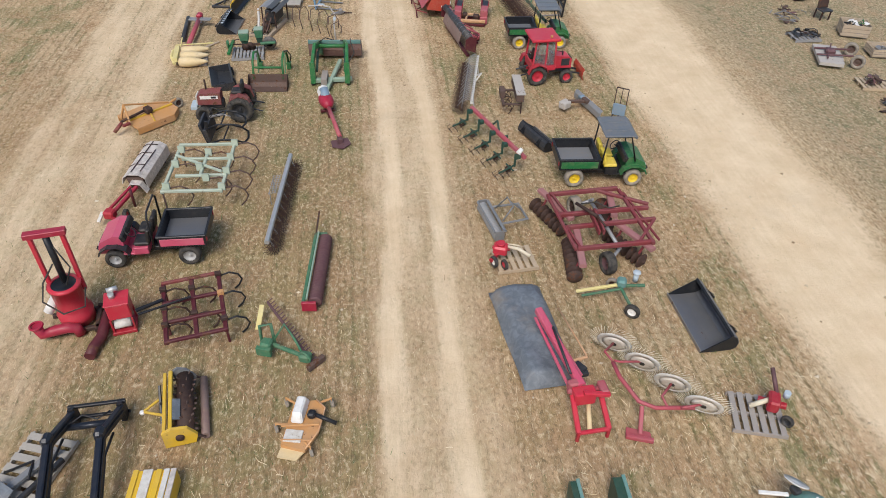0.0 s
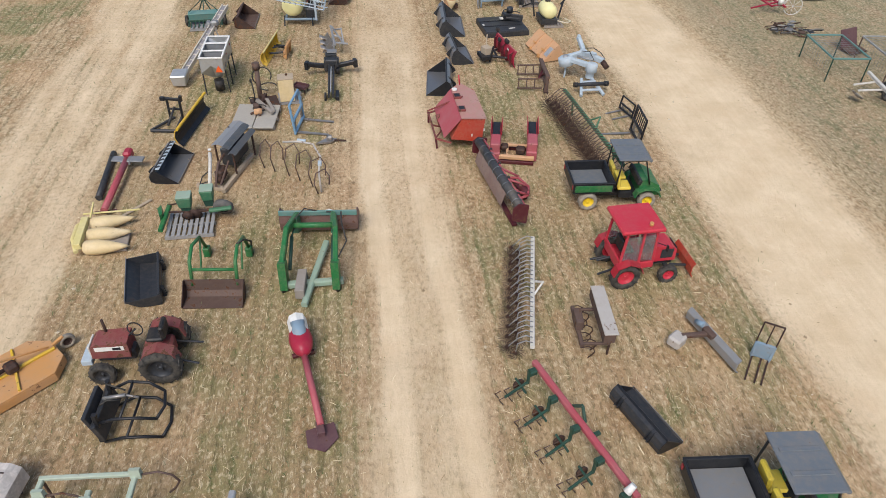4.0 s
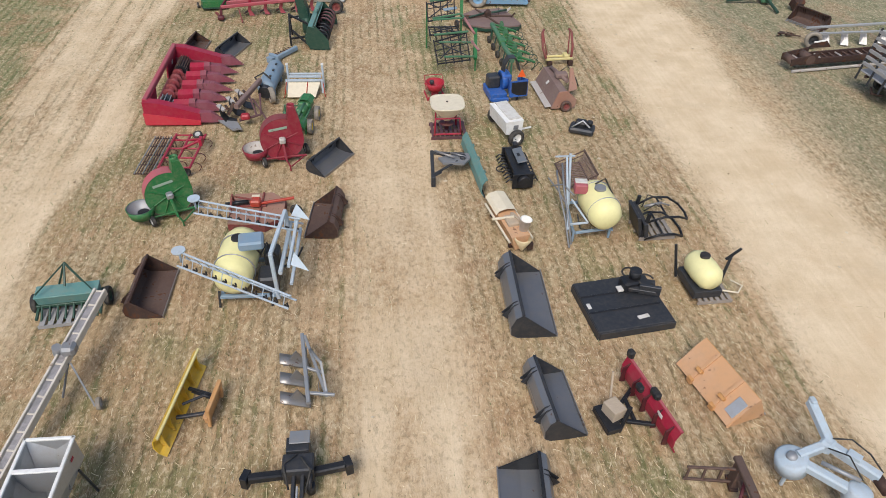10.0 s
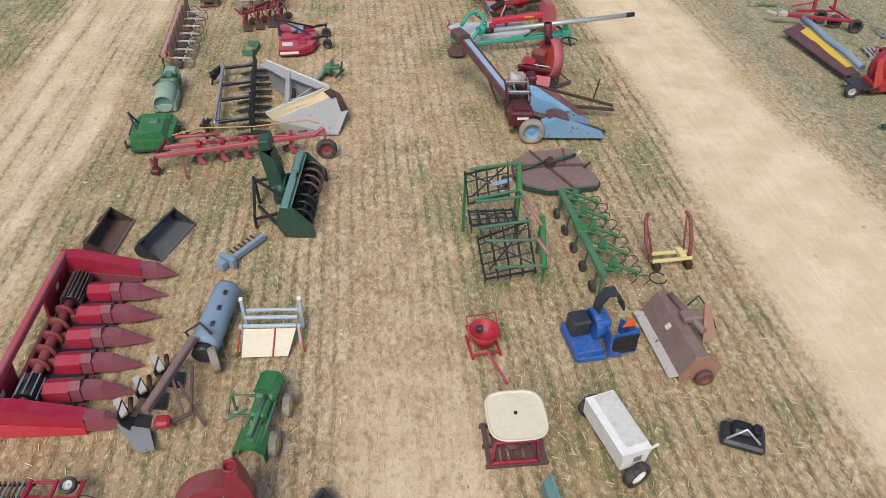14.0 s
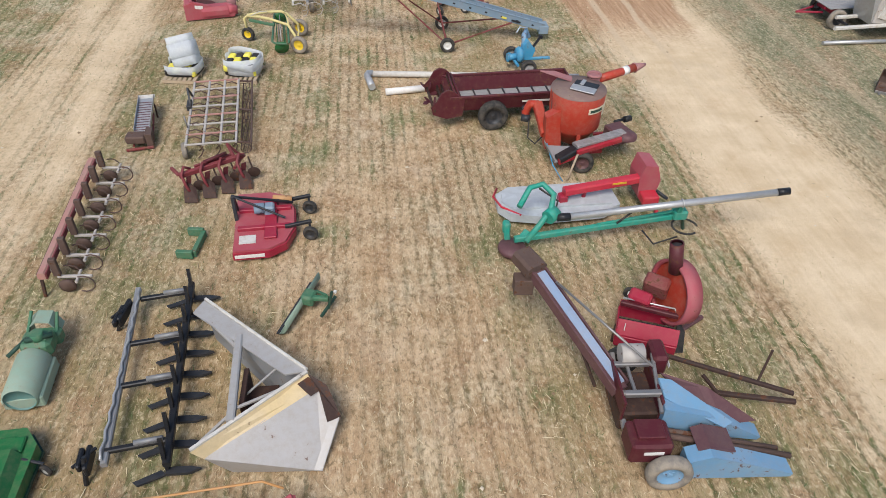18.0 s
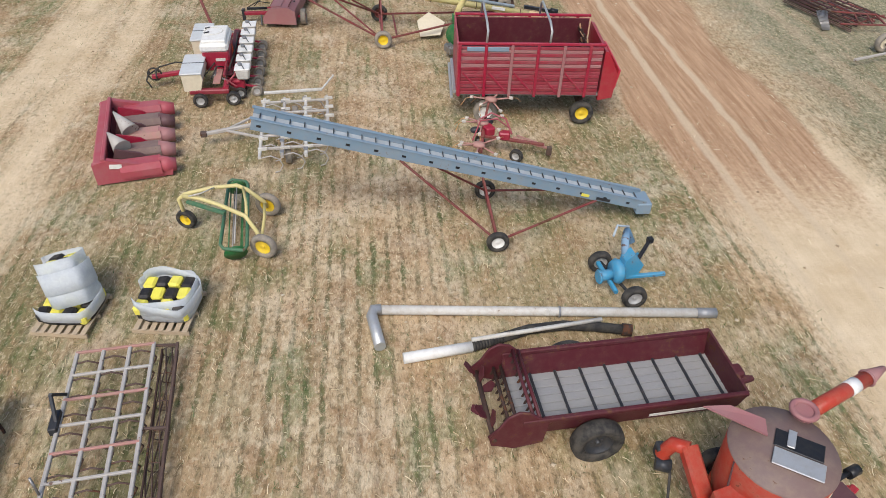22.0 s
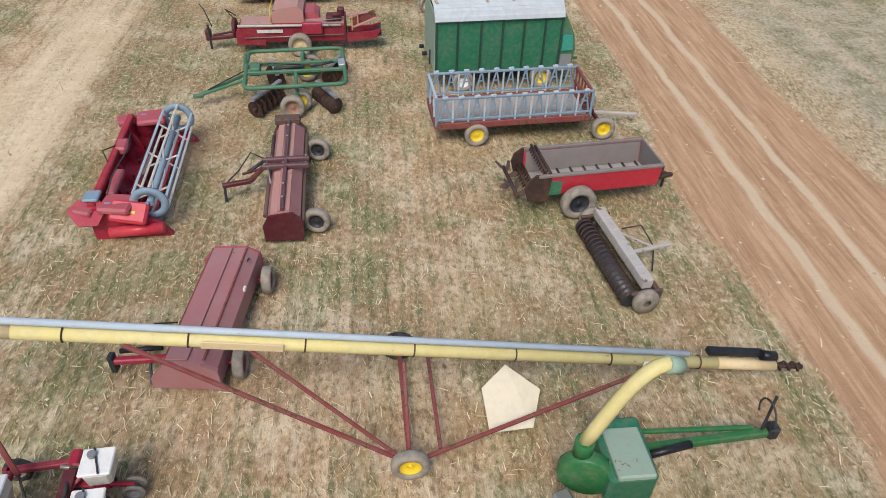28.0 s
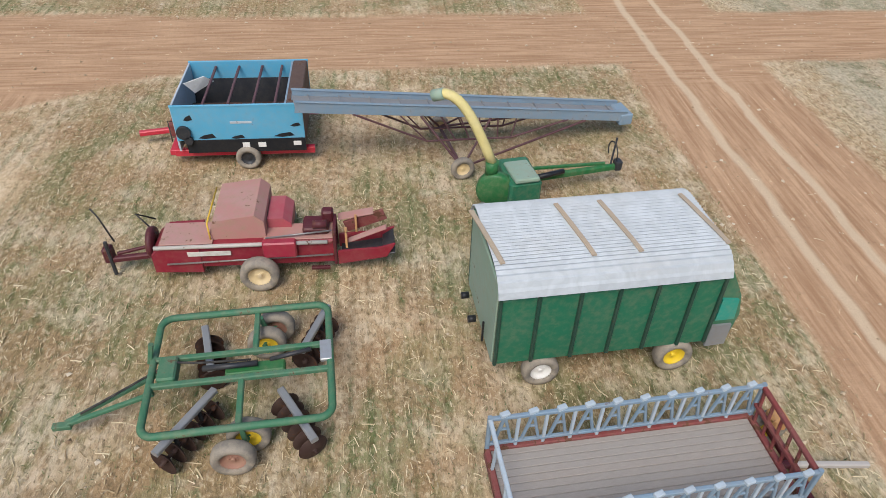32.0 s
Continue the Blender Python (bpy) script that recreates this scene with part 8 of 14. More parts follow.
t = thing("brush_cutter_deck", 6.64, 43.29, 7, "flat black skid-steer brush cutter deck with motor", "mower", size=.95)
part("deck", G().box(0, 0, .22, 2.1, 1.85, .12, b=.02).box(.03, -.93, .12, 2.1, .05, .24).box(-1.04, 0, .12, .05, 1.85, .24).box(1.04, 0, .12, .05, 1.85, .24), CHARCOAL, t)
part("rib", G().box(-.05, -.25, .29, 2, .05, .04).box(-.05, .35, .29, 2, .05, .04), BLACK, t)
part("motor", G().box(.35, .45, .45, .45, .4, .34, b=.05).rod((.5, .5, .6), (.5, .5, .85), .16, n=14), BLACK, t)
part("mount_plate", G().box(.65, .3, .45, .7, .5, .1, rz=-25).box(.75, .05, .5, .55, .1, .3, rz=-25), CHARCOAL, t)
part("hose", G().arc((.75, .35, .6), .22, 0, 300, .025, "xy", 12).arc((.45, .7, .6), .2, 0, 300, .025, "xy", 12), HOSE, t)
part("decal", G().box(.3, -.62, .283, .32, .12, .006, rz=6).box(-.95, 0, .283, .1, .2, .006).box(.05, .35, .4, .16, .2, .06), OFF_WHITE, t)

t = thing("tank_sprayer", 6.46, 46.75, -8, "three-point sprayer with yellow tank and folded boom", "sprayer", size=.95)
part("tank", G().lathe([(0, -.82), (.3, -.78), (.44, -.66), (.5, -.45), (.5, .45), (.44, .66), (.3, .78), (0, .82)], (.45, -.1, .88), (-.25, 1, 0), 24), TANK, t)
part("tank_lid", G().rod((.42, 0, 1.36), (.42, 0, 1.43), .17, n=16), GREY, t)
part("tank_strap", G().ring((.55, -.45, .88), (-.25, 1, 0), .5, .02, 24, 4).ring((.35, .35, .88), (-.25, 1, 0), .5, .02, 24, 4), DULL_GALV, t)
part("frame", G().bar((-.25, -.8, .32), (.85, -.5, .32), .08).bar((-.35, .7, .32), (.7, .8, .32), .08).bar((.85, -.6, .32), (.65, .8, .32), .08).bar((-.3, -.8, .3), (-.35, .75, .3), .08), STEEL_BLUE, t)
part("leg", G().bar((-.3, -.8, 0), (-.3, -.8, .4), .07).bar((.8, -.55, 0), (.8, -.55, .4), .07).bar((-.3, .75, 0), (-.3, .75, .4), .07).bar((.65, .8, 0), (.65, .8, .4), .07), STEEL_BLUE, t)
part("mast", G().bar((-.3, .6, .3), (-.35, 1.35, 1.7), .07).bar((-.5, -.9, .5), (-.45, 1.3, 1.6), .06).bar((-.8, 1.3, 1.6), (-.2, 1.35, 1.62), .05).bar((-.4, -.2, 1.1), (.1, -.65, .6), .05).bar((-.45, -.7, .55), (.1, -.65, .6), .06), SILVER_BLUE, t)
part("folded_boom", G().pipe([(-.6, 1.1, 1.5), (-.6, .2, 1.2), (-.5, -.6, .8), (-.4, -1.2, .2)], .03).pipe([(-.75, 1, 1.3), (-.7, .3, 1), (-.55, -.5, .6), (-.45, -1.25, .12)], .03).pipe([(-.9, .6, 1), (-.6, .4, 1.2), (-.3, 0, 1.1)], .025).pipe([(-1, .9, 1.1), (-.7, .5, .9), (-.5, -.3, .9)], .02), GREY, t)
part("control_box", G().box(-.12, .15, 1.3, .38, .34, .3, b=.03), PINK_RED, t)
part("control_lid", G().box(-.12, .22, 1.47, .36, .22, .04), OFF_WHITE, t)
part("pump", G().box(.85, .05, .9, .22, .5, .3, rz=20), PLANK, t)
part("hose", G().pipe([(.3, .2, 1.4), (.6, .35, 1.5), (.85, .15, 1.1)], .025).pipe([(-.2, -.4, .7), (-.1, -.7, .4), (.2, -.6, .3)], .025), HOSE, t)

resized(pallet(9.09, 43.66, 2, 1.05, .9, OLD_WOOD, "dark wooden pallet under a small spray tank", 6), .9)
t = thing("spot_sprayer", 8.86, 43.86, 3, "small yellow spray tank with black folding boom", "sprayer", z=.136, size=1.27)
part("tank", G().lathe([(0, -.42), (.18, -.4), (.27, -.28), (.29, 0), (.27, .28), (.18, .4), (0, .42)], (0, 0, .42), (-.1, 1, 0), 20), TANK, t)
part("tank_lid", G().rod((0, .08, .69), (0, .08, .75), .1, n=14), PLASTIC, t)
part("saddle", G().box(0, 0, .1, .6, .8, .18), CHARCOAL, t)
part("boom_arm", G().bar((.4, -.1, .1), (.6, .1, .65), .06).bar((.5, .1, .55), (.72, .05, .85), .05).bar((-.42, .2, .1), (-.5, .4, .8), .05), BLACK, t)
part("hose", G().pipe([(.3, -.3, .1), (.7, -.35, .02), (.9, -.15, 0), (.7, 0, .05)], .02), CREAM, t)

resized(grapple(8.52, 46.37, 0, "black round bale grapple on a low skid"), .97)
resized(pallet(8.48, 46.32, 2, 1.1, .9, OLD_WOOD, "weathered pallet below a bale grapple", 6), .97)

t = thing("lime_spreader", 4.32, 46.57, 11, "peach and cream drop spreader with dented lid", "spreader", size=.9)
part("hopper", G().prism([(-.3, .62), (.3, .62), (.16, .12), (-.16, .12)], "y", -1, 1.2), PEACH, t)
part("lid", G().shell([(-.34, .6), (-.26, .72), (0, .78), (.26, .72), (.34, .6)], "y", .2, 1.2, .02), CREAM, t)
part("frame", G().bar((-.38, -1.05, .5), (-.42, 1, .5), .06).bar((.36, -1.05, .5), (.36, 1.2, .5), .07).bar((-.5, .1, .55), (.05, -.25, .8), .07), CREAM, t)
part("agitator", G().box(0, -.25, .66, .4, .5, .16, b=.04).bar((.1, .05, .7), (.2, -.6, .8), .1), PLANK, t)
part("cone", G().lathe([(.05, 0), (.28, .45), (.24, .5)], (.05, -1.05, .12), (0, 0, 1), 16), MAIZE, t)
part("foot", G().box(0, .9, .06, .5, .1, .12).box(0, -.7, .06, .5, .1, .12), RUSTY, t)
part("motor", G().box(.3, -1, .25, .2, .3, .3, b=.05), RUSTY, t)
single("paint_bucket", G().lathe([(0, 0), (.13, 0), (.16, .34), (.17, .34), (.17, .36), (.15, .36), (.12, .03), (0, .03)], (0, 0, 0), (.15, 0, 1), 18), WHITE, 4.61, 45.98, 0, "white plastic bucket set on the spreader", "bucket", z=.56)

t = thing("rear_blade", 3.32, 49.69, 0, "green rear grader blade with grey swivel frame", "blade", size=.9)
part("blade", G().shell([(.12, .03), (0, .2), (.02, .5), (.14, .68)], "y", -1.55, 1.6, .03), SEA, t, m=pose(.42, 0, 0, 0, 0, 5))
part("top_edge", G().bar((.15, -1.55, .69), (.15, 1.6, .69), .06, .05), SEA, t, "bent top edge", pose(.42, 0, 0, 0, 0, 5))
part("wear_edge", G().bar((.1, -1.57, .05), (.1, 1.62, .05), .03, .12), CHARCOAL, t, "bare cutting edge", pose(.42, 0, 0, 0, 0, 5))
part("pivot", G().rod((.1, .05, .5), (.1, .05, .68), .11, n=14), CHARCOAL, t)
part("brace", G().bar((-.95, -.6, .4), (-.1, -.1, .56), .07).bar((-.95, .45, .62), (.2, .3, .6), .07), CHARCOAL, t)
for i in range(3):
    part("rib", G().prism([(.2, .05), (.1, .2), (.1, .5), (.24, .68), (.28, .6), (.22, .2)], "y", -.9 + i * .85, -.86 + i * .85), SEA, t, m=pose(.42, 0, 0, 0, 0, 5))
part("turntable", G().prism([(-.75, .15), (-.6, -.2), (.1, -.3), (.38, .05), (.35, .35), (.1, .45)], "z", .5, .58), GREY, t)
part("headstock", G().bar((-1, -.65, .2), (-.95, .5, .62), .12).bar((-1, -.65, .35), (-.7, -.5, .4), .08).bar((-.95, .45, .6), (-.5, .25, .6), .08).box(-1, -.72, .2, .14, .2, .4), CHARCOAL, t)
part("cylinder", G().rod((-.85, .4, .7), (-.2, -.05, .68), .04).rod((-.3, .3, .66), (.2, 0, .66), .035), BARE, t)

t = thing("tiller_attachment", 5.11, 49.46, 3, "black skid-steer tiller with curved tines both sides", "tiller", size=.86)
part("frame", G().box(0, 0, .55, .6, 1.75, .16).bar((-.3, -.9, .25), (-.3, .9, .25), .1).box(0, -.9, .35, .75, .1, .6).box(0, .9, .35, .75, .1, .6), BLACK, t)
part("mount_plate", G().box(.08, .1, .78, .34, .95, .05, ry=-10), ROOF, t)
part("mount_slot", G().box(.04, .1, .815, .1, .2, .02, ry=-10), BLACK, t)
part("motor", G().rod((0, -.95, .4), (0, -1.15, .4), .22, n=16).box(.1, .85, .75, .2, .25, .25, b=.05), BLACK, t)
for s in (-1, 1):
    for i in range(9):
        py = -.85 + i * .21
        part("tine", G().pipe([(s * .3, py, .35), (s * .48, py, .4), (s * .58, py + .06, .25)], .03, 5), CHARCOAL, t)
part("hose", G().arc((-.6, 0, .3), .17, 0, 340, .025, "xy", 12), HOSE, t)
part("rotor", G().rod((0, -.85, .27), (0, .85, .27), .24, n=12), CHARCOAL, t)

t = thing("rock_bucket", 6.99, 49.24, 2, "skeleton rock bucket made of bent steel bars", "bucket", size=.77)
for i in range(15):
    py = -.85 + i * .125
    part("grate_bar", G().pipe([(-.62, py, .05), (-.1, py, .05), (.35, py, .08), (.55, py, .28), (.58, py, .62)], .024, 5), DUSTY_BROWN, t)
part("top_rail", G().bar((.58, -.9, .64), (.58, .95, .64), .07).bar((.4, -.9, .1), (.4, .95, .1), .06).bar((-.62, -.9, .05), (-.62, .95, .05), .05), BROWN, t)
for s in (-.9, .95):
    part("side_bar", G().bar((-.6, s, .06), (.58, s, .62), .045).bar((-.2, s, .06), (.58, s, .4), .03), BROWN, t)

t = thing("push_mower", 7.9, 51.93, -25, "small dark mower head lying on its back", "mower", size=1.14)
part("deck", G().box(0, 0, .12, .75, .5, .18, b=.05), CHARCOAL, t)
part("engine", G().box(-.05, .05, .28, .35, .3, .18, b=.05).rod((.2, .1, .22), (.2, .1, .36), .09), BLACK, t)
part("handle", G().pipe([(-.3, -.2, .22), (0, -.05, .42), (.25, -.2, .3)], .025), GALV, t)

pallet(3.23, 52.23, 0, 1.25, 1, PLUM, "red-brown pallet under a cone spreader", 8)
t = thing("cone_spreader", 3.16, 52.09, 0, "cream square-mouthed fertiliser spreader on red frame", "spreader", z=.136, size=.9)
n = 28
sq = lambda r, z: [(r * math.copysign(abs(math.cos(a)) ** .55, math.cos(a)), r * math.copysign(abs(math.sin(a)) ** .55, math.sin(a)), z) for a in [math.tau * i / n for i in range(n)]]
g = G()
rings = [sq(.12, .5), sq(.4, .85), sq(.6, 1.15), sq(.64, 1.2), sq(.64, 1.23), sq(.59, 1.21), sq(.37, .9), sq(.1, .56)]
g.add([p for r in rings for p in r], [(k * n + i, k * n + (i + 1) % n, (k + 1) * n + (i + 1) % n, (k + 1) * n + i) for k in range(len(rings) - 1) for i in range(n)], True)
part("hopper", g, CREAM, t)
part("outlet", G().rod((0, 0, .52), (0, 0, .6), .12, n=14), CHARCOAL, t)
part("cover", G().prism([(p[0] * .97, p[1] * .97) for p in sq(.6, 0)], "z", 1.16, 1.2), CREAM, t)
part("cover_knob", G().rod((0, .05, 1.2), (0, .05, 1.23), .04), RUSTY, t)
part("frame", G().pipe([(-.5, -.4, .05), (-.45, -.3, .7), (.45, -.3, .7), (.5, -.4, .05)], .04).pipe([(-.4, .35, .05), (-.38, .3, .8), (.38, .3, .8), (.4, .35, .05)], .04).bar((-.5, -.4, .1), (.5, -.4, .1), .06), CRIMSON, t)
part("spinner", G().lathe([(0, .34), (.28, .36), (.28, .38), (0, .36)], (0, 0, 0), (0, 0, 1), 18).rod((0, 0, .1), (0, 0, .5), .08), MAROON, t)

t = thing("cone_spreader", 3.02, 54.91, 6, "small red tub spreader with tube guard", "spreader", size=.81)
part("tub", G().lathe([(0, .36), (.3, .4), (.42, .72), (.44, .72), (.33, .36), (0, .3)], (0, 0, 0), (0, 0, 1), 22), RED, t)
part("guard", G().pipe([(-.42, -.15, .45), (-.42, .45, .85), (.42, .45, .85), (.42, -.15, .45)], .025).pipe([(-.42, .1, .6), (-.42, .5, .4), (.42, .5, .4), (.42, .1, .6)], .025), RED, t)
part("frame", G().bar((-.4, -.45, .06), (-.4, .45, .06), .07).bar((.4, -.45, .06), (.4, .45, .06), .07).bar((-.4, -.35, .1), (.4, -.35, .1), .06).box(0, 0, .2, .3, .3, .34), RED, t)
part("drawbar", G().bar((.05, -.3, .12), (.28, -1.5, .12), .07), PINK_RED, t)
part("gearbox", G().box(-.12, .1, .66, .2, .2, .2, b=.05), CHARCOAL, t)

t = thing("utility_cart", 5.2, 51.99, 14, "white steel box cart with diamond-plate lid", "cart", size=.89)
part("box", G().prism([(-.32, .42), (.3, .42), (.36, .95), (-.36, .95)], "y", -.75, .85), WHITE, t)
part("lid", G().box(.08, .1, .97, .5, 1.4, .04), OFF_WHITE, t)
part("drawbar", G().bar((.3, -.55, .45), (.85, -.45, .4), .06), WHITE, t)
part("axle", G().bar((0, -.95, .3), (0, 1, .3), .06), CHARCOAL, t)
wheel(t, .02, -.92, .33, .2, 100, WHITE, TYRE)
wheel(t, 0, 1, .33, .2, 90, WHITE, TYRE)
part("vent", G().box(.05, -.76, .7, .2, .02, .16), GREY, t)

t = thing("wood_chipper", 5.57, 54.73, 8, "bright blue wood chipper with black infeed hopper", "chipper", size=.92)
part("base", G().box(-.3, .1, .2, .7, 1.1, .32, b=.03).bar((-.6, -.4, .1), (.1, -.45, .1), .16), BLUE, t)
part("engine", G().box(-.35, .3, .6, .5, .5, .5, b=.06), CHARCOAL, t)
part("rotor_housing", G().rod((-.1, .15, .65), (.15, .15, .65), .38, n=20).box(.1, .15, .8, .4, .6, .35, b=.04), BLUE, t)
part("chute", G().shell([(.05, .9), (.08, 1.3), (.22, 1.55), (.45, 1.55), (.6, 1.3), (.68, 1)], "y", .1, .42, .05), CHARCOAL, t)
hop = part("infeed_hopper", G().plate([(.1, -.62, .25), (.85, -.58, .25), (.85, -.5, .9), (.1, -.55, .9)], .04).plate([(.1, -.6, .25), (.1, -.55, .92), (.2, 0, .85), (.2, 0, .4)], .03).plate([(.85, -.58, .25), (.85, -.5, .92), (.6, 0, .85), (.6, 0, .4)], .03), BLUE, t)
part("mouth", G().box(.48, -.6, .58, .66, .03, .58), BLACK, hop)
part("warning_sign", G().prism([(.42, 1), (.78, 1), (.6, 1.32)], "y", -.42, -.4), SIGN, t)
part("stay", G().bar((.6, -.4, .6), (.6, -.4, 1.05), .03).bar((.5, -.4, 0), (.5, -.4, .4), .06), CHARCOAL, t)

t = thing("flail_mower", 7.56, 54.63, 4, "long rusty flail mower with gearbox and side wheel", "mower", size=.94)
part("hood", G().prism([(-.5, .12), (.3, .12), (.35, .4), (.1, .72), (-.2, .74)], "y", -1.1, 1.15), DUSTY_BROWN, t)
part("flap", G().box(-.6, .02, .13, .25, 2.2, .03, ry=-10), HARROW_GREY, t)
part("crossbeam", G().rod((.05, .95, .8), (.3, -.4, .82), .08).box(.2, .1, .86, .5, .35, .2, b=.05), DUSTY_BROWN, t)
part("hitch", G().plate([(.45, -.3, .3), (.85, -.2, .35), (.7, .25, 1.05), (.6, .3, 1)], .05).bar((.3, .4, .7), (.8, .3, .45), .08), FADED_RUST, t)
part("end_plate", G().prism([(-.5, .08), (.45, .08), (.5, .4), (.1, .78), (-.25, .76)], "y", -1.16, -1.1), FADED_RUST, t)
wheel(t, .05, -1.28, .22, .14, 90, OLD_RED, BROWN)
part("decal", G().box(-.33, .1, .58, .02, .14, .16, ry=40), OFF_WHITE, t)
part("hose", G().pipe([(.3, .5, .8), (.6, .6, 1), (.9, .3, .6), (1, .1, .3)], .025), HOSE, t)

t = thing("bale_lift", 8.33, 57.47, 2, "yellow and rust bale lifter with two upright claws", "lifter", size=.87)
part("base", G().bar((-.6, -.25, .3), (.65, -.2, .3), .1).bar((-.6, .1, .3), (.65, .1, .3), .1).box(.35, -.05, .38, .2, .4, .16), PALE_YELLOW, t)
for s in (-1, 1):
    part("claw", G().pipe([(s * .6, -.15, .3), (s * .72, .2, .7), (s * .7, .6, 1.25), (s * .6, .75, 1.35)], .06).pipe([(s * .5, .1, .35), (s * .6, .5, .95), (s * .64, .7, 1.25)], .03), OLD_RED, t)
part("foot", G().box(-.45, -.25, .12, .2, .3, .24).box(.55, -.25, .12, .2, .3, .24), RUSTY, t)
part("hose", G().arc((-.55, -.7, .05), .25, 20, 330, .022, "xy", 12), HOSE, t)

t = thing("row_cultivator", 6.1, 58.2, 0, "green toolbar cultivator with rows of spring tines", "cultivator")
part("toolbar", G().bar((-.12, 1.85, .65), (.1, -1.85, .65), .17, .15), OLD_GREEN, t)
part("splice", G().box(0, .05, .67, .3, .5, .2, rz=3, b=.03), GREEN, t)
for i in range(5):
    py = 1.75 - i * .76
    px = -.1 + i * .05
    part("arm", G().bar((px, py + .12, .66), (px + 1, py - .28, .45), .08).bar((px, py - .12, .6), (px + .55, py - .3, .5), .06).bar((px + .35, py - .05, .4), (px + .38, py + .02, .8), .09, .14), GREEN, t)
    part("arm_plate", G().prism([(px + .25, .35), (px + .5, .35), (px + .46, .75), (px + .3, .8)], "y", py - .08, py - .03), OLD_GREEN, t)
    for u, e in ((.45, .1), (.65, -.32), (.85, -.05), (.95, -.4)):
        part("tine", c_tine(G(), px + u, py + e, .46, 1, .55, .014), DARK_GREEN, t)
    part("guide_wheel", G().lathe([(.03, -.04), (.14, -.05), (.16, 0), (.14, .05), (.03, .04)], (px - .17, py - .35, .16), (1, .2, 0), 14), TYRE, t)
    part("wheel_arm", G().bar((px - .15, py - .35, .16), (px - .02, py - .2, .6), .05), DARK_GREEN, t)
part("stand", G().bar((-.1, 1.78, 0), (-.1, 1.78, .6), .07).bar((.1, -1.78, 0), (.1, -1.78, .6), .07), OLD_GREEN, t)

t = thing("spike_harrow", 4.1, 59.2, 0, "folding spike harrow of black mesh with green bars", "harrow")


def raised(x, y, z):
    """The folded wings lean up along the frame, two metres high at its far end."""
    h = .3 * (y + 2.5)
    return V((x - (x + 3.35) * h / 11.4, y - (y + 14.8) * h / 11.4, z + h))


def mesh_section(a, b, c, d, z, n, m):
    """A lattice of flat bars between the corners a, b above and c, d below, with spikes at the crossings."""
    at = lambda u, v, h=0: raised(*V(a).lerp(V(b), u).lerp(V(c).lerp(V(d), u), v), z + h)
    sec = part("harrow_section", G().bar(at(0, 0), at(1, 0), .05).bar(at(0, 1), at(1, 1), .05), BLACK, t)
    for i in range(n):
        u = i / (n - 1)
        part("tine_bar", G().bar(at(u, -.07, .03), at(u, 1.07, .03), .045), BLACK, sec)
    for j in range(m):
        part("link_bar", G().bar(at(0, (j + .5) / m, -.03), at(1, (j + .5) / m, -.03), .03), CHARCOAL, sec)
    part("brace", G().bar(at(.1, .1, .06), at(.95, .9, .06), .04).bar(at(.1, .85, .06), at(.95, .1, .06), .04), CHARCOAL, sec)
    g = G()
    for i in range(n):
        for j in range(m):
            q = at(i / (n - 1), (j + .5) / m)
            g.rod(q, (q.x + .02, q.y - .12, max(0, q.z - .25)), .014, n=4)
    tagged(part("spike_row", g, CHARCOAL, sec), kind="stuff")


mesh_section((-.72, 2.05), (.64, 2.48), (-.81, .58), (.41, .95), .5, 5, 2)
mesh_section((-.81, .5), (.43, .5), (-.8, -.15), (.5, -.1), .3, 6, 3)
mesh_section((-.75, -.9), (.72, -.25), (-.78, -2.46), (.53, -2.23), .42, 5, 4)
part("draw_beam", G().bar(raised(1.02, 2.57, .5), raised(.75, 1.04, .5), .13).bar(raised(1.15, -.15, .5), raised(.74, -2.3, .5), .14), GREEN, t)
for p, q in (((-.55, 2.2), (1, 2.5)), ((-.6, .7), (.78, 1.1)), ((-.6, .58), (.75, .75)), ((-.7, -.6), (.8, -.35)), ((-.55, -1.15), (.95, -1.2)), ((-.5, -2.2), (.72, -2.2)), ((.75, 1), (.95, -.1))):
    part("crossbar", G().bar(raised(*p, .56), raised(*q, .54), .07), OLD_GREEN, t)
part("ram", G().rod(raised(.8, .6, .6), raised(1, -.7, .62), .05).rod(raised(.78, -1.2, .6), raised(.95, -1.9, .6), .05), MAUVE, t)
for q in (raised(1.02, 2.5, .5), raised(.75, 1.05, .5), raised(1.12, -.2, .5), V((.74, -2.25, .5)), raised(-.7, 2, .5)):
    part("stand", G().bar((q.x, q.y, 0), q, .07), GREEN, t)
part("lock_plate", G().box(*raised(.3, 1.5, .55), .6, .12, .05, rz=20, rx=30), STEEL_BLUE, t)


# ---- third stretch, west row ----
t = thing("snow_blower", -1.45, 60.6, -6, "dark green snow blower with tall chute and black auger", "snow blower")
part("housing", G().shell([(.42, .05), (0, .04), (-.28, .25), (-.34, .55), (-.22, .9), (.05, 1)], "y", -1.35, 1.35, .04), DARK_GREEN, t)
part("top_strip", G().box(-.06, 0, 1, .28, 2.74, .05, ry=12), SEA, t)
for s in (-1.35, 1.35):
    part("side_plate", G().prism([(.62, .04), (-.2, .04), (-.34, .5), (-.2, .98), (.1, 1.03), (.6, .45)], "y", s - .02, s + .02), DARK_GREEN, t)
part("auger_shaft", G().rod((.25, -1.3, .45), (.25, 1.3, .45), .06), BLACK, t)
for s in (-1, 1):
    part("auger", G().pipe([(.25 + .32 * math.cos(i * .62 * s), s * (.12 + i * .034), .45 + .32 * math.sin(i * .62 * s)) for i in range(35)], .04, 6), PLUM if s > 0 else BLACK, t)
for py in (-.9, -.2, .7):
    part("paddle", G().box(.3, py, .55, .3, .2, .04, ry=40, rz=20), BLACK, t)
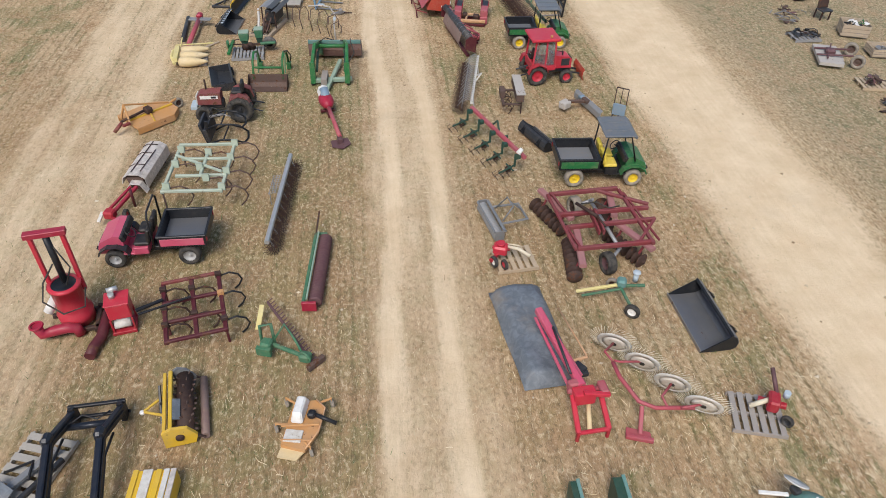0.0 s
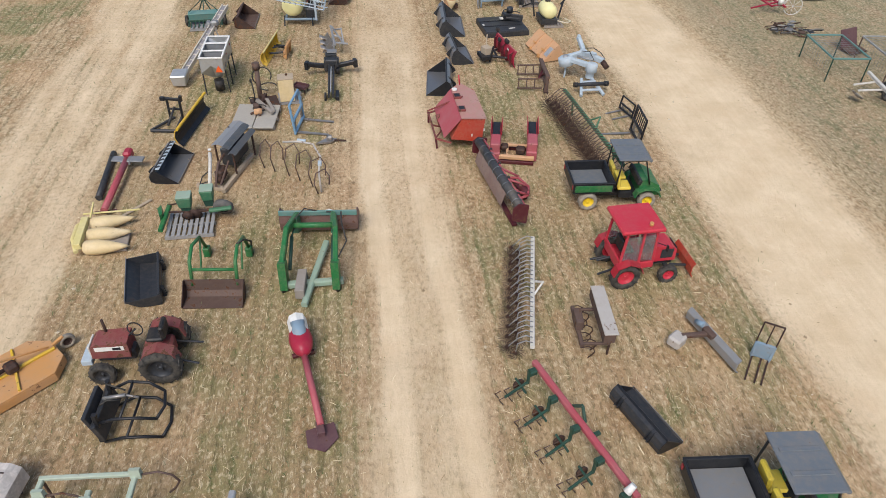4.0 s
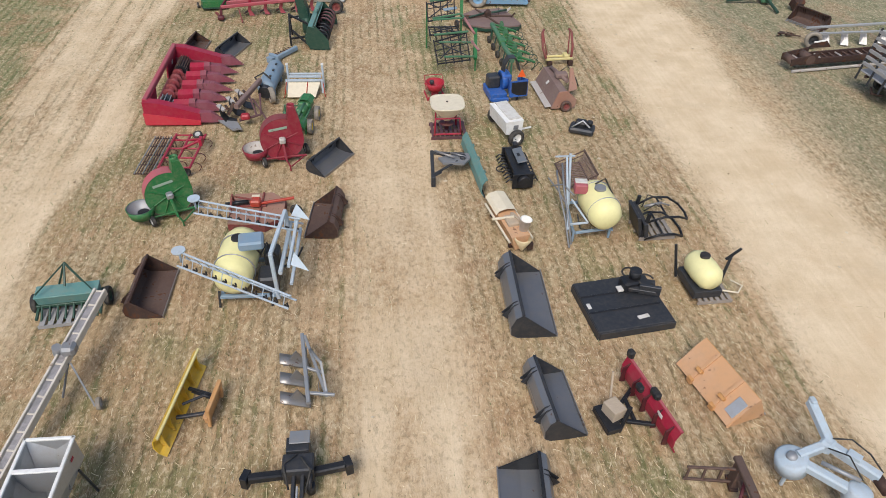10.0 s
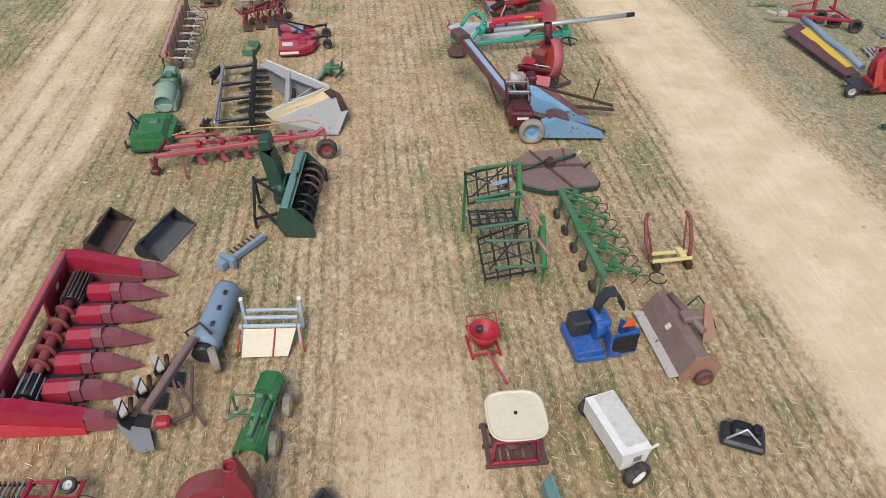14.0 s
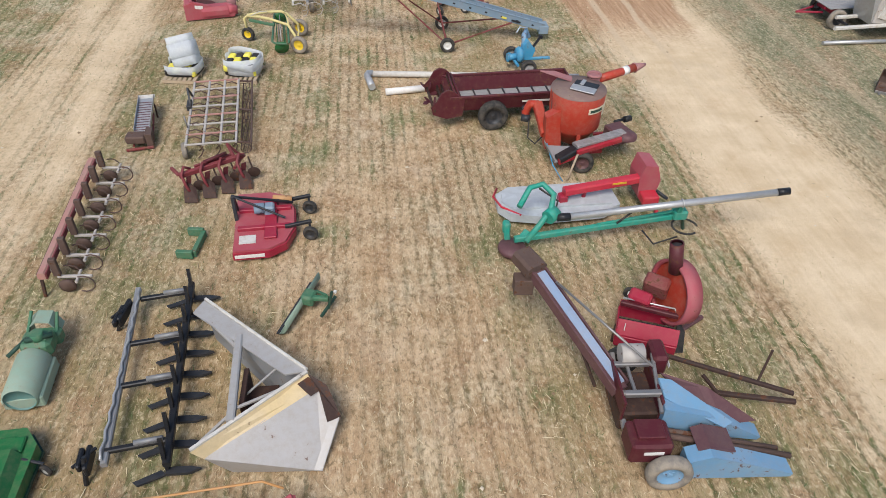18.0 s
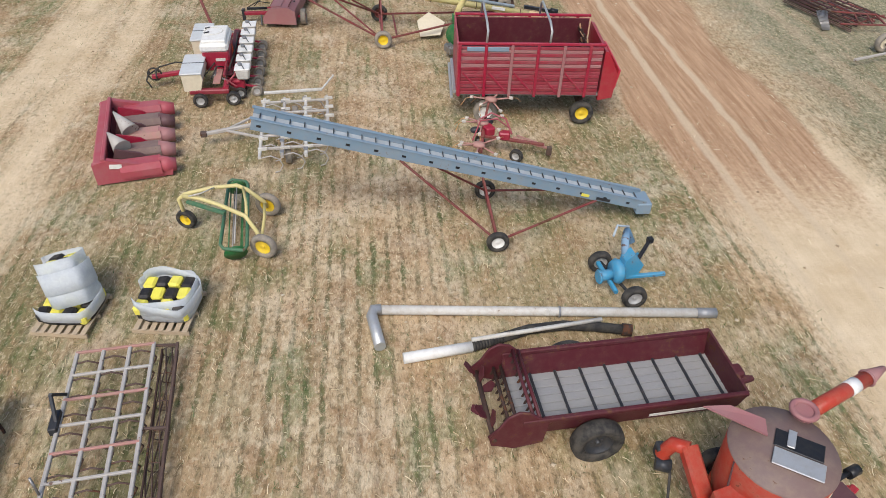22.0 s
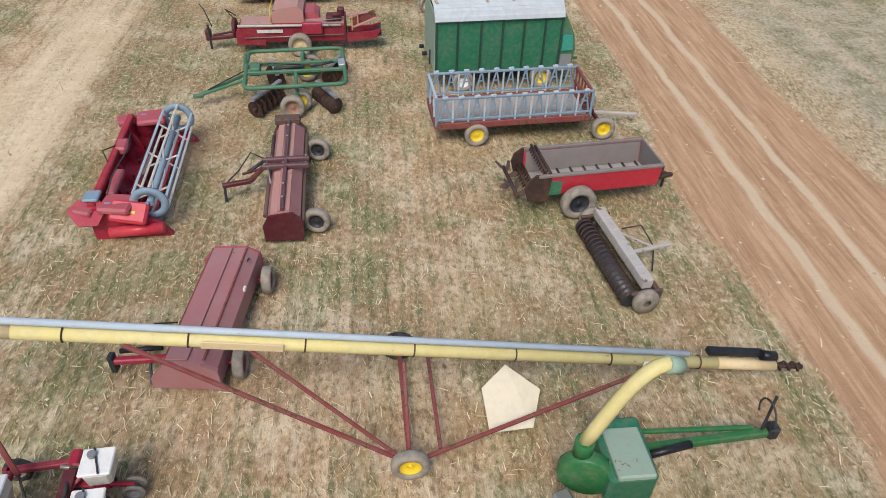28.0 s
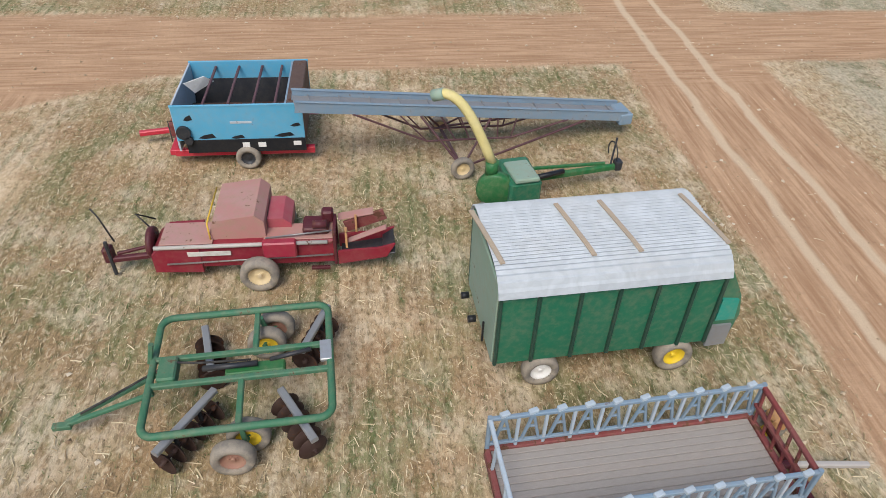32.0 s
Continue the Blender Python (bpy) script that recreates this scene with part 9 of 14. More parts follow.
part("fan_case", G().rod((-.3, .1, .55), (-.62, .1, .55), .42, n=18), DARK_GREEN, t)
part("chute", G().shell([(-.72, .7), (-.76, 1.2), (-.84, 1.7), (-.86, 2)], "y", -.12, .32, .03).shell([(-.34, .7), (-.4, 1.2), (-.52, 1.7), (-.55, 1.9)], "y", -.12, .32, .03).prism([(-.72, .7), (-.34, .7), (-.52, 1.75), (-.86, 2)], "y", -.14, -.12).prism([(-.72, .7), (-.34, .7), (-.52, 1.75), (-.86, 2)], "y", .32, .34), DARK_GREEN, t)
part("spout_flap", G().box(-.72, .1, 2.12, .32, .5, .3, ry=-10, b=.03), DARK_GREEN, t)
part("chute_ring", G().ring((-.53, .1, .78), (.05, 0, 1), .3, .03, 18, 6), DULL_GALV, t)
part("motor", G().box(-.05, .45, 1.1, .16, .45, .14, b=.03).rod((-.05, 0, 1.12), (-.05, .3, 1.12), .05), SEA, t)
for p, q in (((-.3, .6, .75), (-1.25, .2, .75)), ((-.3, -.5, .75), (-1.2, .1, .9)), ((-1.25, .2, .9), (-1.05, -.95, .35)), ((-.3, -.6, .3), (-1.05, -.95, .3)), ((-.3, -1.2, .2), (-1, -.6, .5)), ((-1.25, .2, .85), (-1.2, .2, 0)), ((-1.05, -.95, .45), (-1.05, -.95, 0))):
    part("hitch_bar", G().bar(p, q, .08), BLACK, t)

t = thing("trailed_plough", -3.15, 63.08, .4, "long faded red semi-mounted plough on one wheel", "plough", size=.92)
part("beam", G().bar((-2.9, -.35, .62), (2.3, .35, .8), .12, .15).bar((-2.7, .1, .66), (-.3, .45, .72), .13, .16).bar((-.3, .45, .72), (1.6, .4, .76), .1, .14), PINK_RED, t)
for i in range(5):
    px = -1.6 + i * .75
    part("plough_leg", G().prism([(px, .7), (px + .14, .7), (px + .05, .3), (px + .2, .05), (px - .05, .05), (px - .1, .35)], "y", -.02 + i * .12, .03 + i * .12), PINK_RED, t)
    part("mouldboard", G().shell([(px - .3, .1), (px - .12, .2), (px, .36), (px + .02, .5)], "y", .02 + i * .12, .32 + i * .12, .025, True), RUSTY, t)
part("coulter", G().lathe([(0, -.01), (.2, -.008), (.21, 0), (.2, .008), (0, .01)], (.9, -.2, .28), (.1, 1, 0), 18), RUSTY, t)
part("headstock", G().bar((-2.9, -.35, .6), (-2.95, -.45, .15), .12).bar((-2.9, -.35, .62), (-2.6, .3, .9), .09).bar((-2.5, .1, .62), (-2.6, .3, .95), .1).box(-2.95, -.5, .16, .3, .3, .2, b=.05), MAROON, t)
part("drawbar", G().bar((-2.95, -.5, .18), (-3.3, .3, .1), .1), OLD_RED, t)
part("stand", G().bar((-2.1, -.2, .5), (-1.9, -.9, .06), .06), OLD_RED, t)
part("cylinder", G().rod((-2.3, .25, .95), (-.9, .4, .95), .06), PINK_RED, t)
part("hose", G().pipe([(-2.4, .3, 1), (-1.6, .55, 1.1), (.2, .7, 1), (2, .75, 1.15), (2.4, .6, 1.1)], .025), ORANGE, t)
part("wheel_arm", G().bar((2.2, .33, .8), (2.55, .5, .95), .14).bar((2.55, .5, .95), (2.6, .3, .35), .1), PINK_RED, t)
wheel(t, 2.62, .15, .36, .22, 88, OLD_RED, TYRE)

t = thing("finishing_mower", -6.31, 64.78, 3, "bright green rear finishing mower deck", "mower")
part("deck", G().prism([(-.55, -.95), (.35, -.95), (.62, -.7), (.68, .5), (.4, .9), (-.55, .9), (-.68, .5), (-.68, -.6)], "z", .14, .42), GREEN, t)
part("rim", G().prism([(-.58, -.98), (.37, -.98), (.65, -.72), (.71, .52), (.42, .93), (-.58, .93), (-.71, .52), (-.71, -.62)], "z", .1, .16), DARK_GREEN, t)
part("gearbox", G().box(.05, 0, .55, .3, .3, .26, b=.04), OLD_GREEN, t)
part("side_gearbox", G().box(-.15, -.45, .5, .3, .22, .16, b=.03), OLD_GREEN, t)
part("belt_guard", G().prism([(-.5, .42), (.5, .42), (.36, .62), (-.34, .62)], "y", -.75, .3).box(0, .5, .45, .95, .35, .08, b=.03), GREEN, t)
part("hitch", G().bar((-.5, .3, .4), (-.75, .25, .85), .06).bar((-.5, -.1, .4), (-.75, .25, .85), .06).bar((-.75, -.2, .3), (-.75, .55, .32), .07), CHARCOAL, t)
wheel(t, .85, .1, .13, .08, 60, RIM_GREY)
wheel(t, -.85, -.5, .13, .08, 20, RIM_GREY)
part("caster_arm", G().bar((.5, .2, .42), (.88, .1, .34), .05), CHARCOAL, t)

t = thing("flail_roller", -6.42, 67.45, 4, "pale green vintage flail mower with round drum", "flail mower")
part("drum", G().lathe([(.3, -1.05), (.34, -1), (.35, 0), (.3, .12), (0, .14)], (-.02, 0, .36), (0, 1, 0), 24), PALE_GREEN, t)
part("drum_end", G().lathe([(0, -.98), (.29, -1), (.3, -1.04)], (-.02, 0, .36), (0, 1, 0), 24), SEA, t)
part("skirt", G().box(-.02, -.45, .2, .78, 1.1, .3, b=.03), PALE_GREEN, t)
part("gear_case", G().box(.05, .3, .55, .62, .5, .4, b=.08).rod((.12, .25, .7), (.12, .25, .92), .13).box(.16, .62, .42, .5, .3, .34, b=.06), OLD_GREEN, t)
part("hood", G().shell([(-.3, .25), (-.25, .62), (-.05, .78), (.2, .74), (.32, .4)], "y", .68, 1.05, .03), PALE_GREEN, t)
part("shaft", G().rod((-.1, .15, .82), (.4, .3, .78), .06).rod((-.45, -.05, .6), (-.1, .3, .75), .045), DARK_GREEN, t)
part("mast", G().bar((-.25, .5, .5), (-.15, .95, .9), .06).bar((.35, .5, .5), (.3, 1, .75), .06), OLD_GREEN, t)

t = thing("strip_ripper", -4.11, 67.09, 4, "folding black ripper bar with long winged points", "ripper", size=.96)
part("toolbar", G().bar((-.42, -2.35, .34), (-.55, 2.55, .38), .13), DULL_GALV, t)
part("chain", G().pipe([(-.48 + .02 * (-1) ** i, -2.3 + i * .22, .46) for i in range(22)], .03, 5), GALV, t)
for py in (-2.05, -.45, .75, 2.2):
    part("crossbar", G().bar((-.45, py, .36), (.75, py + .05, .42), .11), BLACK, t)
    part("ram", G().rod((.1, py + .03, .47), (.65, py + .05, .5), .055), GREY, t)
part("rear_bar", G().bar((.78, -2.6, .45), (.72, 2.45, .48), .15), BLACK, t)
for i in range(9):
    py = -2.55 + i * .6
    part("point", G().prism([(.7, py - .07), (1.15, py - .1), (1.36, py - .02), (1.15, py + .05), (.7, py + .09)], "z", .12, .19), CHARCOAL, t)
    part("wing", G().prism([(.72, py - .05), (.2, py - .22), (.1, py - .13), (.6, py + .06)], "z", .1, .15), CHARCOAL, t)
    part("shank", G().prism([(py, .1), (py + .08, .1), (py + .22, .95), (py + .16, 1), (py + .02, .55)], "x", .7, .77), BLACK, t)
part("lift_arm", G().box(-.72, 1.75, .4, .1, .7, .3, rz=-12, b=.03).box(-.82, 1.6, .45, .1, .6, .2, rz=-12, b=.03).box(-.72, -2.2, .35, .1, .55, .3, b=.03).box(-.85, -2.2, .4, .1, .45, .2, b=.03).bar((-.6, 2, .5), (-.95, 1.5, .5), .06).bar((-.6, -2, .45), (-.95, -2.4, .45), .06), BLACK, t)
part("stand", G().bar((-.8, -2.5, 0), (-.72, -2.3, .6), .08).bar((-.95, 1.6, 0), (-.75, 1.6, .6), .08), BLACK, t)

t = thing("v_snow_plough", -1.62, 65.87, 0, "grey V-shaped snow plough with worn yellow edge", "plough")
a, b, c, d, w2 = V((-1.05, -1.3, .88)), V((.92, .3, .92)), V((1.53, -.47, .45)), V((1.2, -1.32, .03)), V((-1.4, 2.45, .9))
low = V((-.45, -1.22, .05))
part("wing", G().plate([a.lerp(low, .3), b.lerp(c, .3), c, d, low], .04), PLOUGH_GREY, t)
part("edge_band", G().plate([a, b, b.lerp(c, .32), a.lerp(low, .33)], .06), MAIZE, t, "yellow band with rust patches")
part("nose", G().plate([b + V((.02, -.03, .02)), b + V((.38, -.22, -.12)), c + V((.03, .02, .02)), c + V((-.22, -.1, .06)), b.lerp(c, .4) + V((0, -.05, .04))], .05), RUSTY, t)
part("wear_plate", G().plate([c + V((0, 0, .04)), c + V((-.14, .02, .05)), d + V((-.15, 0, .05)), d + V((0, 0, .04))], .03), PLOUGH_GREY, t)
part("rear_sheet", G().plate([low + V((0, .1, 0)), d + V((-.1, .12, 0)), d + V((-.1, .25, .02)), low + V((.1, .5, .02))], .04), RUSTY, t)
part("wing", G().plate([b, w2, w2 + V((.15, -.25, -.85)), V((.75, -.1, .05))], .05), GREY, t)
part("flange", G().plate([b + V((0, .03, .03)), w2 + V((0, .06, .04)), w2 + V((-.18, -.3, .03)), b + V((-.42, -.02, .02))], .04), PLOUGH_GREY, t)
part("lip", G().bar(b + V((0, .06, .06)), w2 + V((.02, .1, .06)), .06).bar(a + V((0, .03, .03)), b + V((0, .03, .03)), .07), OFF_WHITE, t)
part("strut", G().bar((-.42, -.72, .9), (-.52, 1.4, .92), .16).bar((-.52, 1.1, .9), (-1.45, 2.2, .9), .07).bar((-.42, -.5, .9), (-1.05, -1.25, .85), .06).bar((-.42, -.4, .86), (.75, .15, .86), .06).bar((-.4, 0, .6), (.3, .6, .8), .04), PLOUGH_GREY, t)
part("hitch_plate", G().box(-.3, .2, .45, .1, .9, .7).box(0, .25, .35, .6, .5, .1), RUSTY, t)

t = thing("scraper_blade", -.98, 68.88, -22, "pale green rear scraper blade with dark edge", "blade")
part("blade", G().shell([(-.2, .02), (-.05, .1), (.02, .26), (0, .42)], "y", -.9, .9, .03, True), PALE_GREEN, t)
part("edge", G().box(-.24, 0, .03, .1, 1.8, .03, ry=-20), CHARCOAL, t)
part("turret", G().box(.1, .1, .35, .3, .35, .3, b=.05).bar((.15, .05, .4), (.6, .1, .45), .12).bar((.2, .3, .4), (.55, .1, .55), .06), OLD_GREEN, t)
part("hitch", G().bar((.55, -.25, .2), (.62, .4, .25), .07).bar((.6, .05, .2), (.7, .1, .7), .06), DARK_GREEN, t)
part("bolt", G().box(.72, .22, .6, .07, .07, .07), WHITE, t)
t = thing("weight_bracket", -3.94, 71.44, -8, "green C-shaped tractor weight bracket", "bracket", size=.84)
part("web", G().box(.16, 0, .12, .14, 1.05, .22), OLD_GREEN, t)
part("flange", G().box(-.1, .55, .14, .5, .14, .26), OLD_GREEN, t)
part("flange", G().box(-.1, -.55, .14, .5, .14, .26), OLD_GREEN, t)

t = thing("rotary_cutter", -2.14, 71.95, 4, "crimson rotary cutter with two tail wheels", "mower", size=1.05)
part("deck", G().prism([(-.72, -1.15), (.1, -1.15), (.5, -.9), (.72, -.35), (.72, .4), (.5, 1), (.1, 1.2), (-.72, 1.2)], "z", .3, .36), PINK_RED, t)
part("skirt", G().prism([(-.74, -1.18), (.12, -1.18), (.53, -.92), (.75, -.36), (.75, .42), (.53, 1.03), (.12, 1.23), (-.74, 1.23)], "z", .1, .3), CRIMSON, t)
part("stiffener", G().box(0, -.35, .4, 1.3, .12, .1).box(0, .4, .4, 1.3, .12, .1).box(.15, 0, .4, .3, 1.6, .06), CRIMSON, t)
part("decal", G().box(-.35, -1.185, .2, .7, .012, .1), WHITE, t, "pale lettering bars")
part("label_plate", G().box(-.4, -.75, .37, .4, .32, .015), OFF_WHITE, t)
part("gearbox", G().rod((-.25, .25, .55), (0, .25, .55), .14).box(.12, .25, .5, .26, .28, .28, b=.04), STEEL_BLUE, t)
part("shaft", G().rod((.2, .65, .55), (.68, .62, .5), .09), ORANGE, t)
part("hitch_mast", G().bar((-.7, .1, .35), (-.72, .25, .95), .09).bar((-.7, .5, .35), (-.72, .3, .95), .09).bar((-.72, .28, .95), (.5, -.05, .42), .05), CHARCOAL, t)
part("top_link", G().bar((-.72, .3, .93), (.7, .55, .45), .06), BLACK, t)
for py in (-.42, .68):
    part("tail_arm", G().bar((.5, py, .42), (1.15, py + .08, .46), .09).bar((1.1, py + .08, .5), (1.1, py - .03, .25), .06), BLACK, t)
    wheel(t, 1.1, py - .06, .19, .12, 75, CHARCOAL)

t = thing("row_cultivator", -6.98, 72.31, 3, "old red cultivator toolbar with rusty shank units", "cultivator")
part("toolbar", G().bar((-.15, -2.5, .62), (-.15, 2.5, .62), .18), DUSTY_PINK, t)
part("bar_cap", G().bar((-.06, -2.48, .6), (-.06, 2.48, .6), .06, .16), HARROW_RED, t)
part("rear_bar", G().bar((-.3, -2.3, .5), (-.3, 2.4, .5), .1), RUSTY, t)
for i in range(7):
    py = -2.3 + i * .78
    part("post", G().box(.12, py, .72, .16, .12, .5), BROWN, t)
    part("unit_arm", G().bar((.1, py, .42), (.85, py, .36), .07).bar((-.1, py + .12, .62), (.15, py + .05, .5), .1).bar((.55, py - .22, .38), (.55, py + .22, .38), .06), HARROW_GREY, t)
    part("shank", G().arc((.3, py + .2, .34), .24, -120, 110, .017, "xz", 8), BROWN, t)
    part("shank", G().arc((.7, py - .2, .3), .24, -120, 110, .017, "xz", 8), BROWN, t)
    part("gauge_disc", G().lathe([(0, -.05), (.17, -.05), (.2, 0), (.17, .05), (0, .05)], (.28, py - .1, .2), (0, 1, .1), 14), BROWN, t)
part("stand", G().bar((-.2, -2.4, .6), (-.25, -2.5, 0), .07).bar((-.2, 2.3, .6), (-.25, 2.4, 0), .07), RUSTY, t)

t = thing("mounted_plough", -3.75, 74.23, 22, "dark red mounted plough with three mouldboards", "plough", size=.86)
part("beam", G().bar((-1.15, -.05, .72), (1, .15, .8), .15, .18).bar((-.6, .2, .78), (.7, .35, .82), .09), HARROW_RED, t)
for i in range(4):
    px = -.95 + i * .6
    part("plough_leg", G().prism([(px, .7), (px + .16, .72), (px + .08, .35), (px + .05, .05), (px - .12, .05), (px - .06, .4)], "y", -.2, -.15), MAROON, t)
    part("leg_curve", G().pipe([(px + .2, .1, .8), (px + 0, 0, .98), (px - .14, -.18, .8), (px - .08, -.34, .45), (px, -.4, .2)], .05, 7), HARROW_RED, t)
    part("mouldboard", G().plate([(px - .28, -.62, .04), (px + .12, -.78, .03), (px + .2, -.35, .3), (px + .02, -.12, .5), (px - .16, -.2, .4)], .03), RUSTY, t)
    part("coulter", G().lathe([(0, -.012), (.2, -.01), (.215, 0), (.2, .01), (0, .012)], (px + .35, -.25, .32), (.25, 1, .1), 18).bar((px + .35, -.2, .35), (px + .3, .1, .75), .05), RUSTY, t)
part("headstock", G().bar((.75, .1, .7), (.6, .35, 1.25), .09).bar((.95, .45, .7), (.6, .35, 1.25), .09).bar((.6, -.2, .6), (1.1, .55, .6), .09).bar((-1.15, -.05, .75), (-1.3, .25, .9), .1), HARROW_RED, t)
part("ram", G().rod((-.3, .1, .92), (.5, .25, .98), .06), MAROON, t)

t = thing("field_cultivator", -4.22, 77.79, 6, "rusty pink cultivator frame with rolling basket", "cultivator", size=.92)
for px in (-.9, -.35, .2, .7):
    part("frame_bar", G().bar((px, -2.3, .55), (px, 2.3, .55), .08), HARROW_GREY, t)
for i in range(8):
    py = -2.28 + i * .65
    part("rung", G().bar((-.92, py, .57), (.72, py, .57), .06), DUSTY_PINK if i % 2 else HARROW_GREY, t)
for i in range(10):
    for px in (-.9, -.35, .2):
        g = G()
        c_tine(g, px, -2.15 + i * .47 + px * .1, .52, 1, .85)
        part("tine", g, BROWN, t)
bsk = G()
for k in range(8):
    bsk.pipe([(.98 + .17 * math.cos(math.tau * k / 8 + j * .3), -2.25 + j * .5, .24 + .17 * math.sin(math.tau * k / 8 + j * .3)) for j in range(10)], .014, 4)
for j in range(7):
    bsk.ring((.98, -2.25 + j * .75, .24), (0, 1, 0), .17, .014, 12, 4)
part("basket_roller", bsk, BROWN, t)
part("side_rail", G().bar((1.18, -2.3, .46), (1.18, 2.3, .46), .06), BROWN, t)
part("basket_arm", G().bar((.7, -2.25, .52), (1.2, -2.25, .44), .06).bar((.7, 0, .52), (1.2, 0, .44), .06).bar((.7, 2.25, .52), (1.2, 2.25, .44), .06), BROWN, t)
part("headstock", G().bar((-.9, .3, .6), (-.95, .7, 1.1), .07).bar((-.9, 1.1, .6), (-.95, .7, 1.1), .07).box(-.95, .4, .6, .16, .5, .2), CHARCOAL, t)
wheel(t, -1, -2.1, .27, .16, 6, RUSTY, DUSTY_TYRE)

t = thing("bale_conveyor", -6.44, 77.35, 7, "small grey trough conveyor with red-brown slats", "conveyor", size=.8)
part("trough", G().shell([(-.3, .16), (-.3, 0), (.3, 0), (.3, .16)], "y", -.75, 1.6, .02), GALV, t, m=pose(0, 0, .55, 6, 0, 0))
for i in range(12):
    part("slat", G().bar((-.27, -.65 + i * .17, .56 + (-.65 + i * .17) * .105), (.27, -.65 + i * .17, .56 + (-.65 + i * .17) * .105), .05), PLUM, t)
part("end_sheet", G().box(0, 1.66, .74, .62, .25, .03, rx=6), OFF_WHITE, t)
part("drive", G().box(-.2, -1.05, .4, .75, .5, .32, rz=-8, b=.05).box(.28, -1, .38, .25, .6, .5), BROWN, t)
part("base", G().bar((-.6, -1.4, .08), (.4, -1.3, .08), .1).bar((-.35, -1.2, .1), (-.3, .6, .5), .07).bar((.35, -1.2, .1), (.3, .6, .5), .07), OLD_RED, t)
part("leg", G().bar((-.3, 1.2, 0), (-.3, 1.2, .62), .06).bar((.3, 1.2, 0), (.3, 1.2, .62), .06).bar((-.3, -.6, 0), (-.3, -.6, .5), .06).bar((.3, -.6, 0), (.3, -.6, .5), .06), RUSTY, t)


def sack_stack(x, y, rz, upper, label):
    """A pallet load of yellow and black sacks with film wound round it."""
    pallet(x, y - .12, rz, 1.25, 1.3, PINE, "pale new pallet under wrapped sacks", 7)
    t = thing("sack_load", x, y, rz, label, "sacks", "wrapped sack loads", z=.136)
    rng = random.Random(int(x * 10))

    def layer(nx, ny, z, m):
        for i in range(nx):
            for j in range(ny):
                g = G().box((i - (nx - 1) / 2) * .29, (j - (ny - 1) / 2) * .34, z + .13 + rng.uniform(-.02, .03), .275, .325, .25, rz=rng.uniform(-9, 9), rx=rng.uniform(-6, 6), b=.05)
                part("sack", g, LEMON if (i + j + round(z / .25)) % 2 else PLASTIC, t, m=m)

    def wound(rx, ry, z0, z1, mat, m):
        run = [radians(-140 + i * 11) for i in range(29)]
        power = lambda v: math.copysign(abs(v) ** .55, v)
        part("stretch_film", G().shell([(rx * power(math.cos(a)) * (1 + .02 * math.sin(5 * a)), ry * power(math.sin(a)) * (1 + .02 * math.cos(7 * a))) for a in run], "z", z0, z1, .012, True), mat, t, m=m)

    flat, lean = Matrix(), pose(.12, .1, .2, -21, -12, 12)
    layer(4, 3, 0, flat)
    wound(.62, .54, .02, .12, PLASTIC, flat)
    if upper:
        wound(.64, .56, .1, .4, WRAP, flat)
        for k in range(4):
            layer(3 if k < 3 else 2, 2, .25 * k, lean)
        wound(.49, .4, -.02, .5, WRAP, lean), wound(.51, .41, .3, .82, WRAP, lean), wound(.47, .39, .7, 1.06, WRAP, lean)
    else:
        layer(4, 3, .22, pose(0, 0, 0, 5, -4, 0))
        wound(.63, .55, .08, .36, WRAP, pose(0, 0, 0, 3, 4, 0)), wound(.65, .57, .2, .58, WRAP, pose(0, 0, 0, -4, -3, 5)), wound(.66, .58, .34, .62, WRAP, pose(0, 0, 0, 5, 6, -8))


sack_stack(-5.98, 81.5, -9, True, "tall leaning stack of yellow and black sacks in film")
sack_stack(-3.84, 81.42, -8, False, "low stack of yellow and black sacks in film")

t = thing("side_delivery_rake", -2.67, 84.42, 0, "cream and green side delivery hay rake on three wheels", "hay rake")
part("main_tube", G().pipe([(-1.36, .06, .32), (-1.42, .06, .9), (-1.25, .08, 1.03), (-.6, .3, 1.05), (0, .36, 1.05), (.25, .3, .95), (.62, .3, .55), (.66, .4, .32)], .055, 8), PALE_YELLOW, t)
part("rear_tube", G().pipe([(-1.3, .05, 1), (-.85, -.15, 1.05), (-.3, -.47, 1.05), (.36, -.9, 1), (.6, -1.08, .65), (.7, -1.2, .34)], .055, 8), PALE_YELLOW, t)
part("cross_tube", G().pipe([(.15, .3, 1), (.3, -.3, 1), (.38, -.85, .98)], .035, 7), PALE_YELLOW, t)
part("axle_tube", G().pipe([(.62, .3, .5), (.7, -.4, .55), (.68, -1.15, .45)], .04, 7), PALE_YELLOW, t)
part("lever", G().rod((-1.2, 0, 1), (-.75, -.3, 1.3), .018).rod((-.75, -.3, 1.3), (-.55, .25, 1.08), .016), OFF_WHITE, t)
part("reel_frame", G().pipe([(-.38, 1.15, .62), (-.3, 1.24, .64), (.06, 1.14, .64), (.14, 1, .62), (.4, -1.5, .56), (.33, -1.66, .55), (-.14, -1.56, .55), (-.24, -1.42, .56), (-.38, 1.15, .62)], .045, 7), OLD_GREEN, t)
part("gear_beam", G().bar((-1.2, 0, .85), (-.2, -.55, .85), .1), OLD_GREEN, t)
for k in range(5):
    a = math.tau * k / 5 + .3
    dx, dz = .17 * math.cos(a), .17 * math.sin(a)
    part("reel_bar", G().rod((.1 + dx, -1.42, .42 + dz), (-.17 + dx, 1.12, .46 + dz), .018, n=6), HARROW_GREY if k % 2 else GREEN, t)
